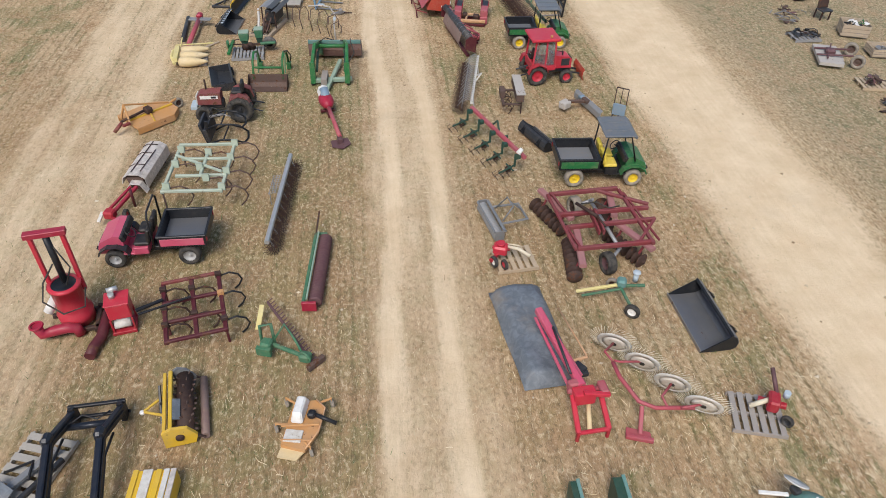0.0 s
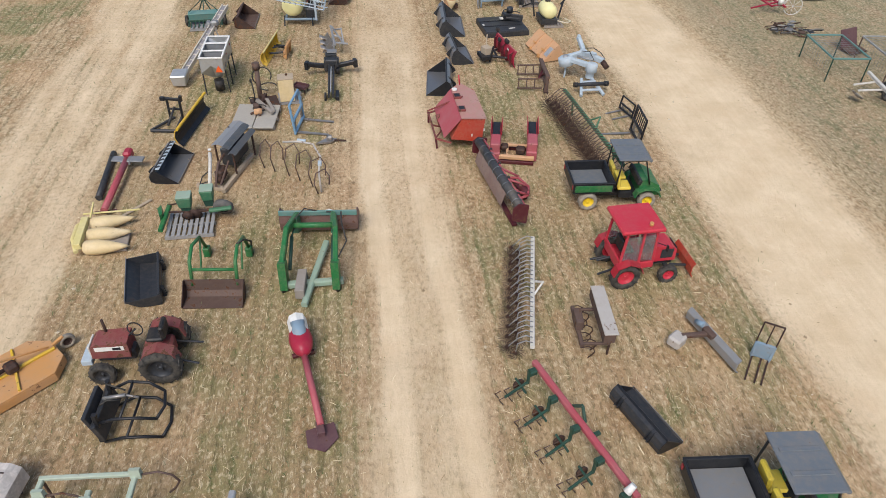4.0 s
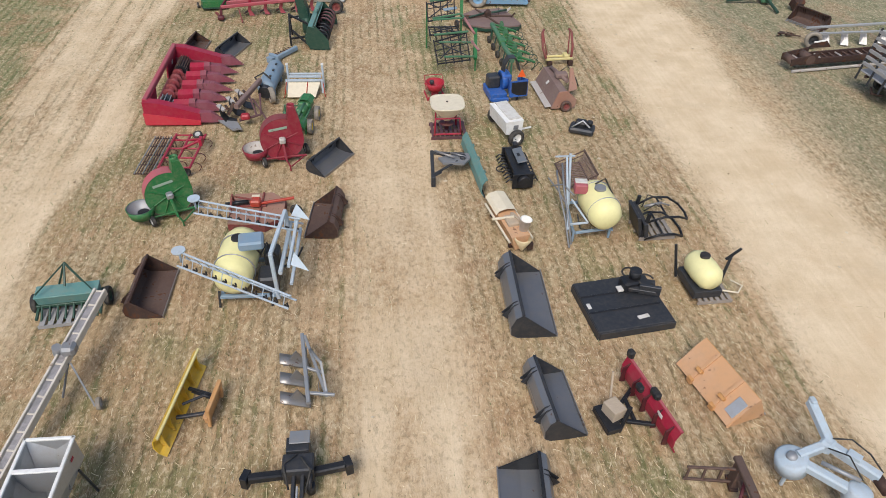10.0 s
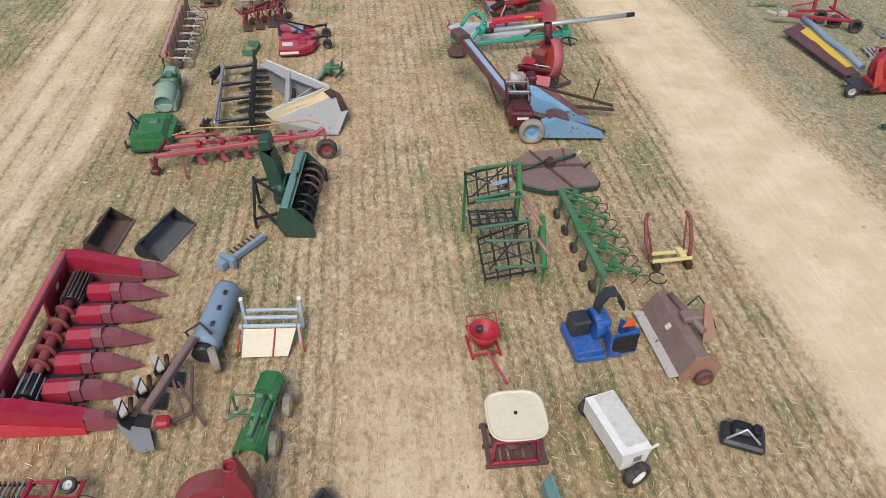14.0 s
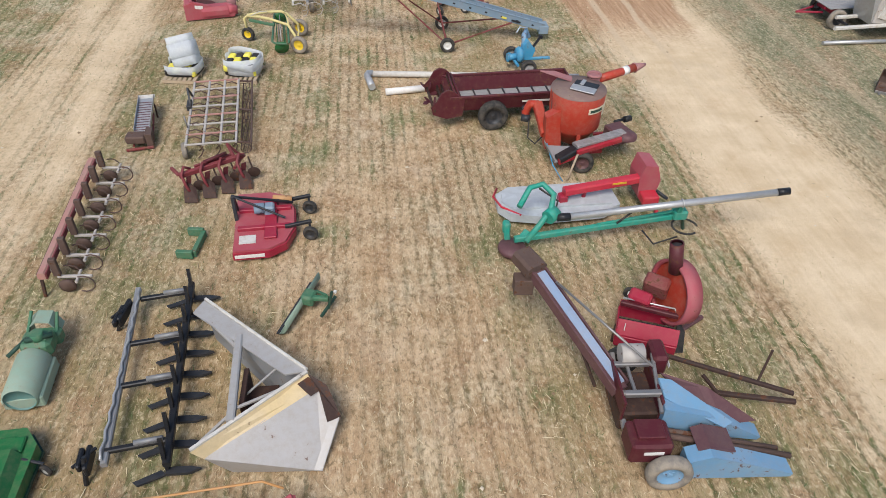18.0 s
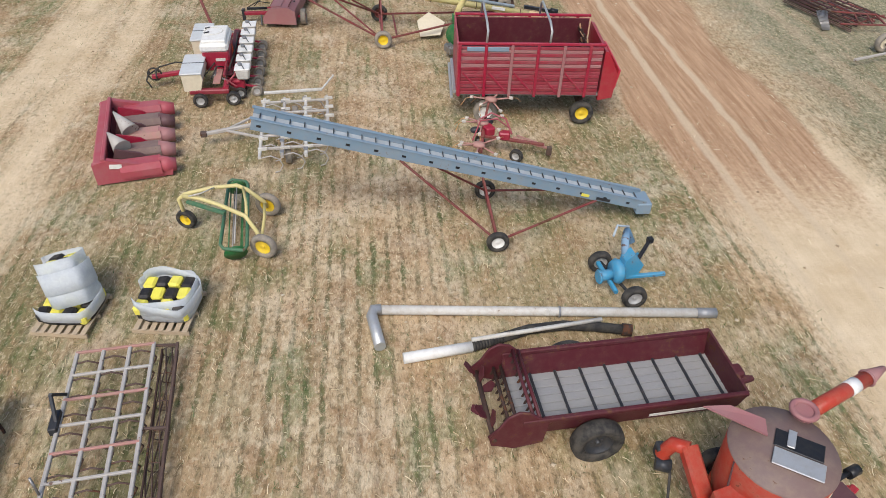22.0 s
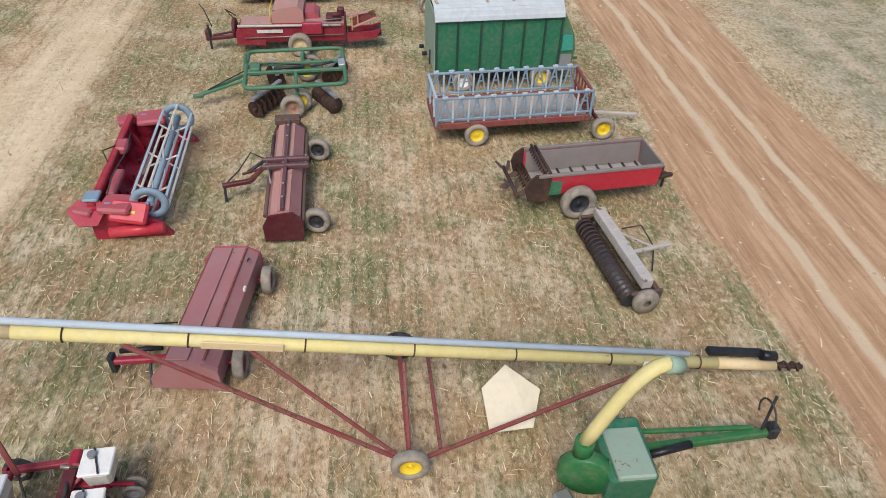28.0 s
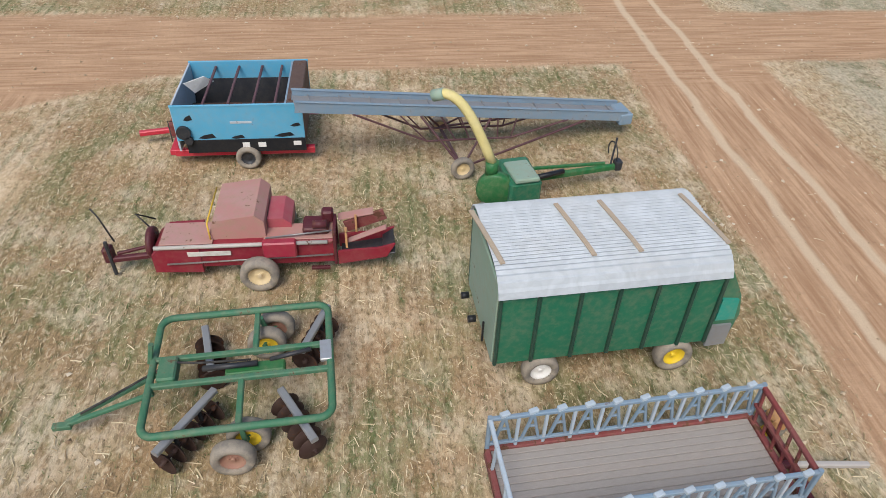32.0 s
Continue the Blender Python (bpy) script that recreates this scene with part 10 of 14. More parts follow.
part("reel_end", G().lathe([(0, -.015), (.28, -.015), (.28, .015), (0, .015)], (.1, -1.48, .34), (-.25, 1, .35), 18), GREEN, t)
part("reel_end", G().lathe([(0, -.015), (.28, -.015), (.28, .015), (0, .015)], (-.18, 1.16, .44), (-.25, 1, .35), 18), GREEN, t)
for j in range(14):
    py = -1.3 + j * .17
    part("tine", G().rod((.08 - py * .105, py, .26), (.02 - py * .105, py - .03, .03), .012, n=4), GREY, t)
for px, py, R, tn_ in ((-1.36, .06, .27, 70), (.74, -1.27, .34, 72), (.68, .46, .34, 74)):
    wheel(t, px, py, R, .17, tn_, RIM_YELLOW, TYRE if R < .3 else DUSTY_TYRE)

t = thing("corn_header", -6.39, 88.51, 12, "old red four-row corn header with worn grey snouts", "corn header", size=.91)
part("rear_frame", G().box(-.75, 0, .55, .35, 4.1, .5, b=.05).bar((-.6, -2.05, .85), (-.6, 2.05, .85), .12), PINK_RED, t)
part("trough", G().shell([(0, .5), (-.15, .3), (-.4, .32), (-.55, .6)], "y", -2, 2, .03), MAROON, t)
for s in (-1, 1):
    part("end_divider", G().prism([(-.95, .05), (1.25, .06), (1.3, .3), (.5, .55), (-.5, .85), (-.95, .75)], "y", s * 1.98 - .09, s * 1.98 + .09), PINK_RED, t)
for i in range(5):
    py = -1.86 + i * .93
    part("snout", G().prism([(py - .3, .2), (py + .3, .2), (py + .3, .42), (py + .2, .6), (py - .2, .6), (py - .3, .42)], "x", -.2, .98), [PINK_RED, DUSTY_BROWN, DUSTY_PINK, DUSTY_BROWN, PINK_RED][i], t)
    part("snout_tip", G().rod((.9, py, .36), (1.4, py, .3), .29, .2, 14), [PINK_RED, MAUVE, MAUVE, PLUM, PINK_RED][i], t)
    if i < 4:
        part("hood", G().prism([(-.5, .3), (.75, .3), (.4, .62), (-.3, .85)], "y", py + .4, py + .46), CRIMSON if i % 2 else PLUM, t)
        part("gathering_chain", G().bar((-.3, py + .36, .42), (.9, py + .36, .25), .05).bar((-.3, py + .55, .42), (.9, py + .55, .25), .05), RUSTY, t)
for p, q in (((-.35, .55, 1.1), (.1, -.15, .7)), ((-.5, -.6, 1), (-.1, -1.25, .75))):
    part("loose_shield", G().rod(p, q, .03, .3, 14), HARROW_GREY, t)
part("decal", G().box(-.3, -2.08, .62, .35, .012, .16, ry=8), WHITE, t)

t = thing("spring_tine_cultivator", -1.52, 88.6, 4, "weathered grey-beige cultivator frame with C tines", "cultivator", size=.9)
for k, (px, y0, y1) in enumerate(((-1.1, -1.9, 2), (-.4, -1.9, 2), (.35, -1.95, 2.05), (1.1, -1.2, 2))):
    part("frame_bar", G().bar((px, y0, .62), (px + .05, y1, .62), .1), HARROW_GREY if k % 2 else OFF_WHITE, t)
for py in (-1.4, -.6, .15, .9, 1.7):
    part("rung", G().bar((-1.15, py, .64), (1.15, py, .64), .08), HARROW_GREY, t)
for i in range(6):
    for px in (-1.1, -.4, .35):
        g = G()
        c_tine(g, px, -1.7 + i * .68 + px * .15, .58, 1, 1.15)
        part("tine", g, HARROW_GREY, t)
    part("clamp", G().box(-.4, -1.7 + i * .68, .68, .14, .18, .06), GREY, t)
    part("clamp", G().box(.35, -1.6 + i * .68, .68, .14, .18, .06), GREY, t)
    for px in (-1.1, -.4, .35, 1.1):
        part("shank_mount", G().box(px + .1, -1.5 + i * .64, .7, .3, .07, .1, b=.01), OFF_WHITE, t)
part("tongue", G().bar((-1.1, .35, .6), (-2.9, .05, .5), .12).bar((-1.1, 1.1, .6), (-2.3, .15, .52), .08).bar((-1.1, -.6, .6), (-2.3, .15, .52), .08), HARROW_GREY, t)
part("hitch_clevis", G().box(-3, .03, .5, .2, .2, .16), BROWN, t)
part("top_rail", G().bar((-1.05, 2.1, .82), (1, 2.15, .82), .1).bar((.95, 2.1, .8), (1.45, 2.75, 1.05), .06), OFF_WHITE, t)
part("harrow_bar", G().bar((1.6, -1.1, .35), (1.55, .2, .4), .09), OFF_WHITE, t)
for i in range(6):
    part("tine", G().rod((1.6, -1.05 + i * .22, .36), (1.75, -1 + i * .22, .04), .012, n=5), GREY, t)
for py in (-.9, -.4, 0):
    part("harrow_arm", G().bar((.3, py, .62), (1.6, py + .02, .42), .07), HARROW_GREY, t)
for px, py in ((0, 1.4), (-.25, -1.25)):
    wheel(t, px, py, .29, .2, 4, RUSTY, DUSTY_TYRE)

t = thing("row_planter", -4.35, 93.5, 3, "six-row red planter with white seed boxes and tank", "planter")
part("toolbar", G().bar((.3, -2.45, .55), (.3, 2.4, .55), .18), CRIMSON, t)
part("rear_frame", G().bar((-.75, -2.35, .45), (-.75, 2.3, .45), .12).bar((-.85, -2.35, .5), (.4, -2.4, .5), .2, .16).bar((-.85, 2.25, .45), (.4, 2.3, .45), .12).bar((.3, -2.3, .98), (.34, .4, 1.05), .07), WINE, t)
for i in range(6):
    py = -1.82 + i * .73
    u = part("row_unit", G().box(.62, py, .46, .5, .2, .32, b=.04).bar((.3, py - .1, .62), (.7, py - .1, .55), .07).bar((.3, py + .14, .62), (.75, py + .14, .5), .05).box(.5, py + .33, .5, .34, .1, .18), CRIMSON, t)
    part("drive_chain", G().box(.45, py + .16, .62, .28, .05, .24), RUSTY, u)
    b = part("seed_box", G().box(.86, py, .84, .4, .42, .36, taper=1.12, b=.05), OFF_WHITE, t)
    part("lid", G().box(.86, py, 1.03, .5, .5, .06, b=.025), WHITE, b)
    part("strap", G().box(.86, py, 1.08, .03, .54, .012, rz=18), CHARCOAL, b)
    part("latch", G().rod((.78, py + .1, 1.07), (.78, py + .1, 1.13), .07, n=10), GREY, b)
    for s in (-1, 1):
        wheel(t, 1.22, py + s * .09, .19, .06, 90, RIM_GREY, DUSTY_TYRE)
        wheel(t, .7, py + s * .2, .2, .09, 90, RIM_GREY, TYRE)
    part("brace", G().bar((.3, py - .3, .6), (.66, py, .86), .05).bar((.3, py + .3, .6), (.66, py + .05, .86), .05).bar((.3, py - .3, .78), (.62, py - .3, .5), .04), PINK_RED, u)
    part("closing_arm", G().bar((.85, py, .4), (1.25, py, .3), .07), CRIMSON, u)
for py in (-1.72, .95):
    f = part("fertiliser_box", G().prism([(-1, .55), (-.5, .5), (-.36, .95), (-.4, 1.12), (-1.02, 1.12)], "y", py - .72, py + .72), CREAM, t)
    part("box_lid", G().box(-.71, py, 1.15, .7, 1.5, .06, b=.02), FROST_WHITE, f)
    part("strap", G().box(-.71, py + .05, 1.185, .72, .03, .012), CHARCOAL, f)
part("tank_base", G().box(-.02, -.55, 1, .86, 1.3, .72, taper=1.04, b=.06), CRIMSON, t)
k = part("tank", G().box(-.04, -.5, 1.46, .92, 1.55, .3, b=.08).box(-.04, -.5, 1.64, .8, 1.3, .12, b=.05), WHITE, t)
part("tank_cap", G().ring((-.08, -.35, 1.7), (0, 0, 1), .3, .02, 20, 5), OFF_WHITE, k)
part("latch", G().box(-.3, -.5, 1.72, .2, .05, .04, rz=30).box(-.3, -.1, 1.72, .2, .05, .04, rz=30), CHARCOAL, k)
part("label_plate", G().box(.12, -1.222, 1.05, .32, .012, .1, b=.003), OFF_WHITE, t)
part("warning_triangle", G().prism([(-.55, .95), (-.25, .95), (-.4, 1.25)], "x", .435, .447), SIGN, t)
part("tongue", G().bar((-.75, -.6, .45), (-2.3, -.95, .42), .15), CRIMSON, t)
part("hose", G().pipe([(-.8, -.5, .6), (-1.5, -.6, .75), (-2, -.8, .7), (-2.4, -1, .5)], .025).arc((-2.2, -.92, .5), .22, 0, 330, .03, "xz", 12).arc((-2.1, -.95, .5), .18, 0, 330, .03, "yz", 12).pipe([(-2.35, -.9, .6), (-2.5, -1, .3), (-2.35, -1.1, .1)], .03).pipe([(.3, -1.9, .7), (.48, -1, 1), (.5, .2, .95), (.45, 1.4, .9), (.3, 2, .65)], .03).pipe([(-.2, -1.9, .7), (0, -1.5, .95), (.2, -1.25, .8)], .025), HOSE, t)
part("marker_arm", G().bar((-.45, 1.95, .7), (-.85, 2.5, 1.85), .09), OLD_RED, t)
part("walk_board", G().bar((.02, -2.3, .72), (.02, -1.25, .72), .24, .04), DUSTY_PINK, t)
for px, py in ((.5, -2.45), (-.55, -2.5), (-.75, 2.4)):
    wheel(t, px, py, .24, .16, 88, RIM_GREY, TYRE)

t = thing("grain_auger", 1.32, 96.73, 1.8, "long yellow grain auger on red transport frame", "auger")
p0, p1 = V((-7.85, 0, 3.2)), V((7.9, 0, .32))
part("tube", G().rod(p0, p1.lerp(p0, .12), .12, n=16), PALE_YELLOW, t)
part("tube_end", G().rod(p1.lerp(p0, .12), p1.lerp(p0, .04), .115, n=14), MAIZE, t, "rust-streaked tube end")
part("tube_end", G().rod(p0, p0.lerp(p1, .12), .124, n=14), MAIZE, t, "rust-streaked tube end")
part("intake_screw", G().rod(p1.lerp(p0, .04), p1, .05, n=8).pipe([p1.lerp(p0, .04 * (1 - i / 16)) + V((0, .09 * math.cos(i * 1.2), .09 * math.sin(i * 1.2))) for i in range(17)], .025, 5), RUSTY, t)
part("top_shaft_cover", G().rod(p0 + V((.1, .02, .2)), p1.lerp(p0, .16) + V((0, .02, .2)), .06, n=10), SILVER_BLUE, t, "pale blue pipe along the top")
for i in range(8):
    q = p0.lerp(p1, .05 + i * .115)
    part("band", G().ring(q, (p1 - p0), .128, .014, 14, 5), RUSTY, t)
part("decal", G().box(-2.6, -.13, 2.27, 1.3, .04, .16, ry=10.3), MAIZE, t, "faded lettering stripe")
part("head", G().box(-7.9, 0, 3.25, .3, .34, .36, b=.04).box(-7.6, -.02, 2.95, .28, .26, .4, b=.03), CHARCOAL, t)
part("motor", G().box(6.4, .1, .82, 1.2, .16, .12, ry=10).rod((6.9, 0, .78), (7.2, 0, .72), .1), BLACK, t)
part("hopper_sheet", G().plate([(1.5, -.75, .15), (2.3, -.75, .2), (2.55, -.1, .45), (1.95, .35, .7), (1.45, 0, .5)], .03), CREAM, t)
for s in (-1, 1):
    part("strut", G().bar((-.05, s * 1.3, .34), (-4.4, s * .12, 2.5), .07).bar((-.05, s * 1.3, .34), (-2.5, s * .12, 2.15), .06).bar((.05, s * 1.3, .32), (4.6, s * .1, .75), .07), OLD_RED, t)
    part("upright", G().bar((0, s * 1.25, .36), (0, s * .15, 1.6), .06), OLD_RED, t)
    wheel(t, 0, s * 1.36, .34, .2, 88, RIM_YELLOW if s < 0 else OLD_RED, DUSTY_TYRE if s < 0 else TYRE)
part("axle", G().bar((0, -1.3, .34), (0, 1.3, .34), .09).bar((.55, -1.1, .36), (.55, 1.1, .36), .07), OLD_RED, t)
part("sign", G().box(4.7, -.16, .97, .55, .03, .12, ry=10), WHITE, t)

t = thing("mower_conditioner", -2.51, 99.34, -7, "faded red mower conditioner with sheet metal hood", "mower conditioner", size=.87)
part("hood", G().shell([(.75, .35), (.72, .8), (.45, .98), (-.35, .92), (-.55, .5)], "y", -2.1, 1.7, .03), MAUVE, t)
part("front_sheet", G().box(-.15, -.2, .97, .5, 3.7, .03, ry=-4), MAUVE, t)
part("end_sheet", G().prism([(.78, .2), (.75, .8), (.4, .98), (-.4, .92), (-.75, .5), (-.75, .2)], "y", -2.2, -2.1), MAUVE, t)
part("end_sheet", G().prism([(.78, .2), (.75, .8), (.4, .98), (-.4, .92), (-.75, .5), (-.75, .2)], "y", 1.7, 1.78), PINK_RED, t)
part("roller", G().rod((.1, -2, .45), (.1, 1.6, .45), .16, n=12), CHARCOAL, t)
part("skid_sheet", G().box(-.4, -.2, .18, .7, 3.7, .06), MAROON, t)
part("tongue", G().bar((-.5, -1.6, .5), (-1.7, -1.75, .5), .16).bar((-.5, -1.2, .6), (-1.6, -1.6, .62), .06), CRIMSON, t)
part("drive_shaft", G().rod((-.7, -1.45, .66), (-1.6, -1.6, .66), .06), BLACK, t)
part("hitch", G().box(-1.75, -1.75, .45, .12, .2, .5).bar((-.95, -1.7, .45), (-.9, -2, .05), .06), CHARCOAL, t)
part("latch", G().arc((.6, -1.4, .9), .12, 20, 120, .02, "yz", 5).arc((.6, 1.2, .9), .12, 20, 120, .02, "yz", 5), BLACK, t)
part("lamp", G().box(.72, .3, .88, .06, .14, .09), WHITE, t)
for py in (-1.55, 1.2):
    wheel(t, 1, py, .36, .24, 5, OLD_RED, DUSTY_TYRE)
part("axle", G().bar((.6, -1.55, .36), (.95, -1.55, .36), .09).bar((.6, 1.2, .36), (.95, 1.2, .36), .09), CRIMSON, t)

t = thing("grain_header", -5.01, 104.61, 2, "red combine grain header with blue-grey reel", "grain header", size=.9)
part("back_sheet", G().shell([(.4, .12), (-.45, .15), (-.8, .4), (-.85, .95)], "y", -2.35, 2.35, .03), CRIMSON, t)
part("top_beam", G().bar((-.88, -2.4, 1), (-.88, 2.4, 1), .2).bar((-1.05, -2.2, .5), (-1.05, 2.2, .5), .16), RED, t)
part("cross_auger", G().rod((-.15, -2.3, .48), (-.15, 2.3, .48), .16, n=14).pipe([(-.15 + .24 * math.cos(i * .6), -2.25 + i * .075, .48 + .24 * math.sin(i * .6)) for i in range(61)], .02, 4), MAROON, t)
for s in (-1, 1):
    part("end_divider", G().prism([(-1, 0), (1, 0), (.75, .4), (.1, .85), (-.3, 1), (-1, .98)], "y", s * 2.42 - .07, s * 2.42 + .07), CRIMSON, t)
    part("end_cover", G().box(-.25, s * 2.3, .98, .85, .75, .2, rz=s * 10, b=.06).box(-1.05, s * 2.35, .9, .5, .5, .2, rz=s * 20, b=.05), PINK_RED, t)
    part("reel_end", G().lathe([(.3, -.03), (.5, -.03), (.5, .03), (.3, .03), (.3, -.03)], (.55, s * 2.28, .95), (0, 1, 0), 14), STEEL_BLUE, t)
    part("reel_arm", G().bar((-.55, s * 2.36, 1.05), (.55, s * 2.36, .98), .08), STEEL_BLUE, t)
part("hydraulic_box", G().box(-.75, .6, 1, .35, .6, .25, b=.06), PINK_RED, t)
part("hose_box", G().box(-.6, -1.1, .85, .25, 1.2, .2, b=.04), PINK_RED, t)
part("reel_shaft", G().rod((.55, -2.3, .95), (.55, 2.3, .95), .09, n=12), STEEL_BLUE, t)
for k in range(6):
    a = math.tau * k / 6 + .35
    part("reel_bat", G().box(.55 + .48 * math.cos(a), 0, .95 + .48 * math.sin(a), .07, 4.5, .04, ry=30), OFF_WHITE if k % 2 else SILVER_BLUE, t)
    for py in (-1.8, -.2, 1.4):
        part("spoke", G().bar((.55, py, .95), (.55 + .48 * math.cos(a), py, .95 + .48 * math.sin(a)), .045), OFF_WHITE, t)
fin = G()
for i in range(44):
    fin.rod((.92, -2.2 + i * .1, .6), (.98, -2.2 + i * .1, .32), .009, n=4)
tagged(part("reel_comb", fin, GREY, t), kind="stuff")
part("end_panel", G().prism([(-.55, 0), (-.25, -.42), (.25, -.42), (.42, 0), (.25, .3), (-.3, .3)], "z", -.02, .03), CRIMSON, t, m=pose(-.95, -2.45, .92, 35, 0, 0))
part("end_panel", G().box(0, 0, 0, .95, .6, .22, b=.06), BRIGHT_RED, t, m=pose(.05, -2.5, .85, 38, 8, -6))
part("end_roll", G().rod((-.55, -2.6, .3), (.85, -2.58, .34), .15, n=14), BRIGHT_RED, t)
part("panel_decal", G().box(.12, -.02, .118, .14, .08, .01), YELLOW, t, m=pose(.05, -2.5, .85, 38, 8, -6))
part("cutter_bar", G().box(.55, 0, .1, .14, 4.6, .05), BARE, t)
part("hose", G().pipe([(-.55, -2, 1.1), (-.6, -1.2, 1.15), (-.5, .2, 1.12), (-.62, 1.2, 1.1)], .02), HOSE, t)

t = thing("flail_chopper", -1.35, 104.05, 2, "plum-red flail chopper on two tail wheels", "flail chopper", size=.94)
part("housing", G().prism([(-.42, .25), (-.42, .65), (-.28, .9), (.2, .95), (.42, .7), (.42, .25)], "y", -2.25, 2.3), MAUVE, t)
part("cover", G().prism([(-.3, .88), (.18, .95), (.18, .985), (-.3, .93)], "y", -2.2, -.35), DUSTY_PINK, t)
part("cover", G().prism([(-.3, .88), (.18, .95), (.18, .985), (-.3, .93)], "y", .35, 2.2), DUSTY_PINK, t)
part("roof_rib", G().rod((-.08, -2.2, .95), (-.08, 2.25, .97), .05), MAUVE, t)
part("end_plate", G().prism([(-.5, .12), (-.52, .6), (-.36, .9), (.26, .98), (.5, .7), (.45, .12)], "y", -2.32, -2.26), MAROON, t)
part("end_plate", G().prism([(-.5, .12), (-.52, .6), (-.36, .9), (.26, .98), (.5, .7), (.45, .12)], "y", 2.31, 2.37), BROWN, t)
part("end_box", G().box(-.05, 2.35, 1, .75, .35, .2, b=.03), BROWN, t)
part("frame_beam", G().bar((-.62, .12, 1.03), (.62, .12, 1.03), .14).bar((-.62, -.22, 1.03), (.62, -.22, 1.03), .14).bar((0, -2.2, 1.02), (0, 2.2, 1.06), .1), PLUM, t)
part("side_pipe", G().rod((-.48, -1.9, .62), (-.48, 2.1, .62), .06).bar((.48, -2.2, .6), (.48, 2.2, .6), .09), BROWN, t)
part("tongue", G().bar((-.6, -.1, .95), (-1, -.15, .55), .12).bar((-1, -.15, .55), (-1.75, -.25, .5), .13).bar((-.6, .1, .8), (-1.2, -.1, .75), .06), MAROON, t)
part("cylinder", G().rod((-.6, .3, .9), (-1.05, 0, .75), .05), CHARCOAL, t)
part("stand", G().bar((-1.7, -.25, .5), (-1.72, -.3, .02), .07), CHARCOAL, t)
part("label_plate", G().box(-.44, .6, .75, .012, .1, .18), WHITE, t)
for py in (-1.75, 1.75):
    wheel(t, .8, py - .1, .36, .22, 80, CHARCOAL, DUSTY_TYRE)
    part("axle_arm", G().bar((.45, py, .6), (.8, py, .38), .08), MAROON, t)

t = thing("folding_disc_harrow", -1.53, 109.53, 4, "green tube-frame disc harrow with cream tyres", "disc harrow", size=1.04)
fr = []
for cx, cy, a0 in ((1.3, -1.05, -90), (1.3, 1.05, 0), (-1.2, 1.05, 90), (-1.2, -1.05, 180)):
    fr += [(cx + .22 * math.cos(radians(a0 + 18 * i)), cy + .22 * math.sin(radians(a0 + 18 * i)), .95) for i in range(6)]
part("frame", G().pipe(fr, .065, 8, True), OLD_GREEN, t)
part("crossbar", G().bar((-1.4, .28, .95), (1.5, .28, .95), .1).bar((-1.4, -.28, .95), (1.5, -.28, .95), .1).bar((.05, -1.25, .9), (.05, -.25, .92), .1).bar((.25, .25, .92), (.25, 1.25, .9), .1), OLD_GREEN, t)
part("mast", G().box(-1.15, 0, .95, .3, .5, .25, b=.03).bar((-1.5, .3, .9), (-1.4, .35, 1.3), .08), OLD_GREEN, t)
part("centre_frame", G().box(.25, 0, .8, 1, .25, .16, b=.03), GREEN, t)
part("pivot_plate", G().box(1.45, .1, .98, .2, .45, .08), GALV, t)
part("tongue", G().bar((-1.4, .15, .75), (-2.85, -.35, .38), .08).bar((-1.4, -.25, .75), (-2.85, -.4, .38), .08).box(-2.9, -.4, .36, .3, .12, .1), OLD_GREEN, t)
for a, b in (((-1.25, -1.35), (-.45, -.2)), ((-.55, .25), (-.75, 1.3)), ((.65, -.35), (1.2, -1.45)), ((1, .45), (1.5, 1.55))):
    disc_gang(t, (a[0], a[1], .27), (b[0], b[1], .27), 6, .26, RUSTY)
    part("gang_beam", G().bar((a[0], a[1], .62), (b[0], b[1], .62), .13, .1), DULL_GALV, t)
    part("gang_hanger", G().bar((a[0] * .7 + b[0] * .3, a[1] * .7 + b[1] * .3, .6), (a[0] * .7 + b[0] * .3, a[1] * .7 + b[1] * .3, .3), .07).bar((a[0] * .3 + b[0] * .7, a[1] * .3 + b[1] * .7, .6), (a[0] * .3 + b[0] * .7, a[1] * .3 + b[1] * .7, .3), .07), CHARCOAL, t)
for px, py in ((-.1, -1.4), (.12, -1), (.35, 1), (.5, 1.4)):
    wheel(t, px, py, .36, .24, 88, RIM_YELLOW if abs(py) < 1.2 else FADED_RUST, DUSTY_TYRE)
part("axle", G().bar((0, -1.4, .36), (.15, -.9, .36), .08).bar((.3, .9, .36), (.5, 1.4, .36), .08).bar((.08, -1.15, .36), (.05, -1.1, .92), .08).bar((.4, 1.15, .36), (.3, 1.1, .92), .08), OLD_GREEN, t)

t = thing("square_baler", -1.62, 113.37, 0, "crimson small square baler with flat hood", "baler")
part("bale_case", G().box(-.15, -.2, .72, 3.6, .62, .62, b=.02).prism([(-2.2, .35), (-1.2, .3), (-1.2, 1.05), (-1.95, 1.02), (-2.2, .8)], "y", -.55, .35), WINE, t)
part("hood", G().prism([(-.9, 1), (.2, 1), (.2, 1.45), (.02, 1.62), (-.85, 1.5), (-.95, 1.2)], "y", -.35, 1.05), DUSTY_PINK, t)
part("hood", G().prism([(.22, .9), (.72, .9), (.72, 1.15), (.55, 1.3), (.22, 1.3)], "y", -.05, .8), PINK_RED, t)
part("top_cover", G().box(-1.45, -.15, 1.065, 1.1, .75, .03), DUSTY_PINK, t)
part("top_cover", G().box(.9, -.2, 1.05, 1.5, .55, .03), DUSTY_PINK, t)
part("guard_pipe", G().rod((-2.1, -.56, 1.02), (1.5, -.56, 1.02), .045, n=10), HARROW_GREY, t)
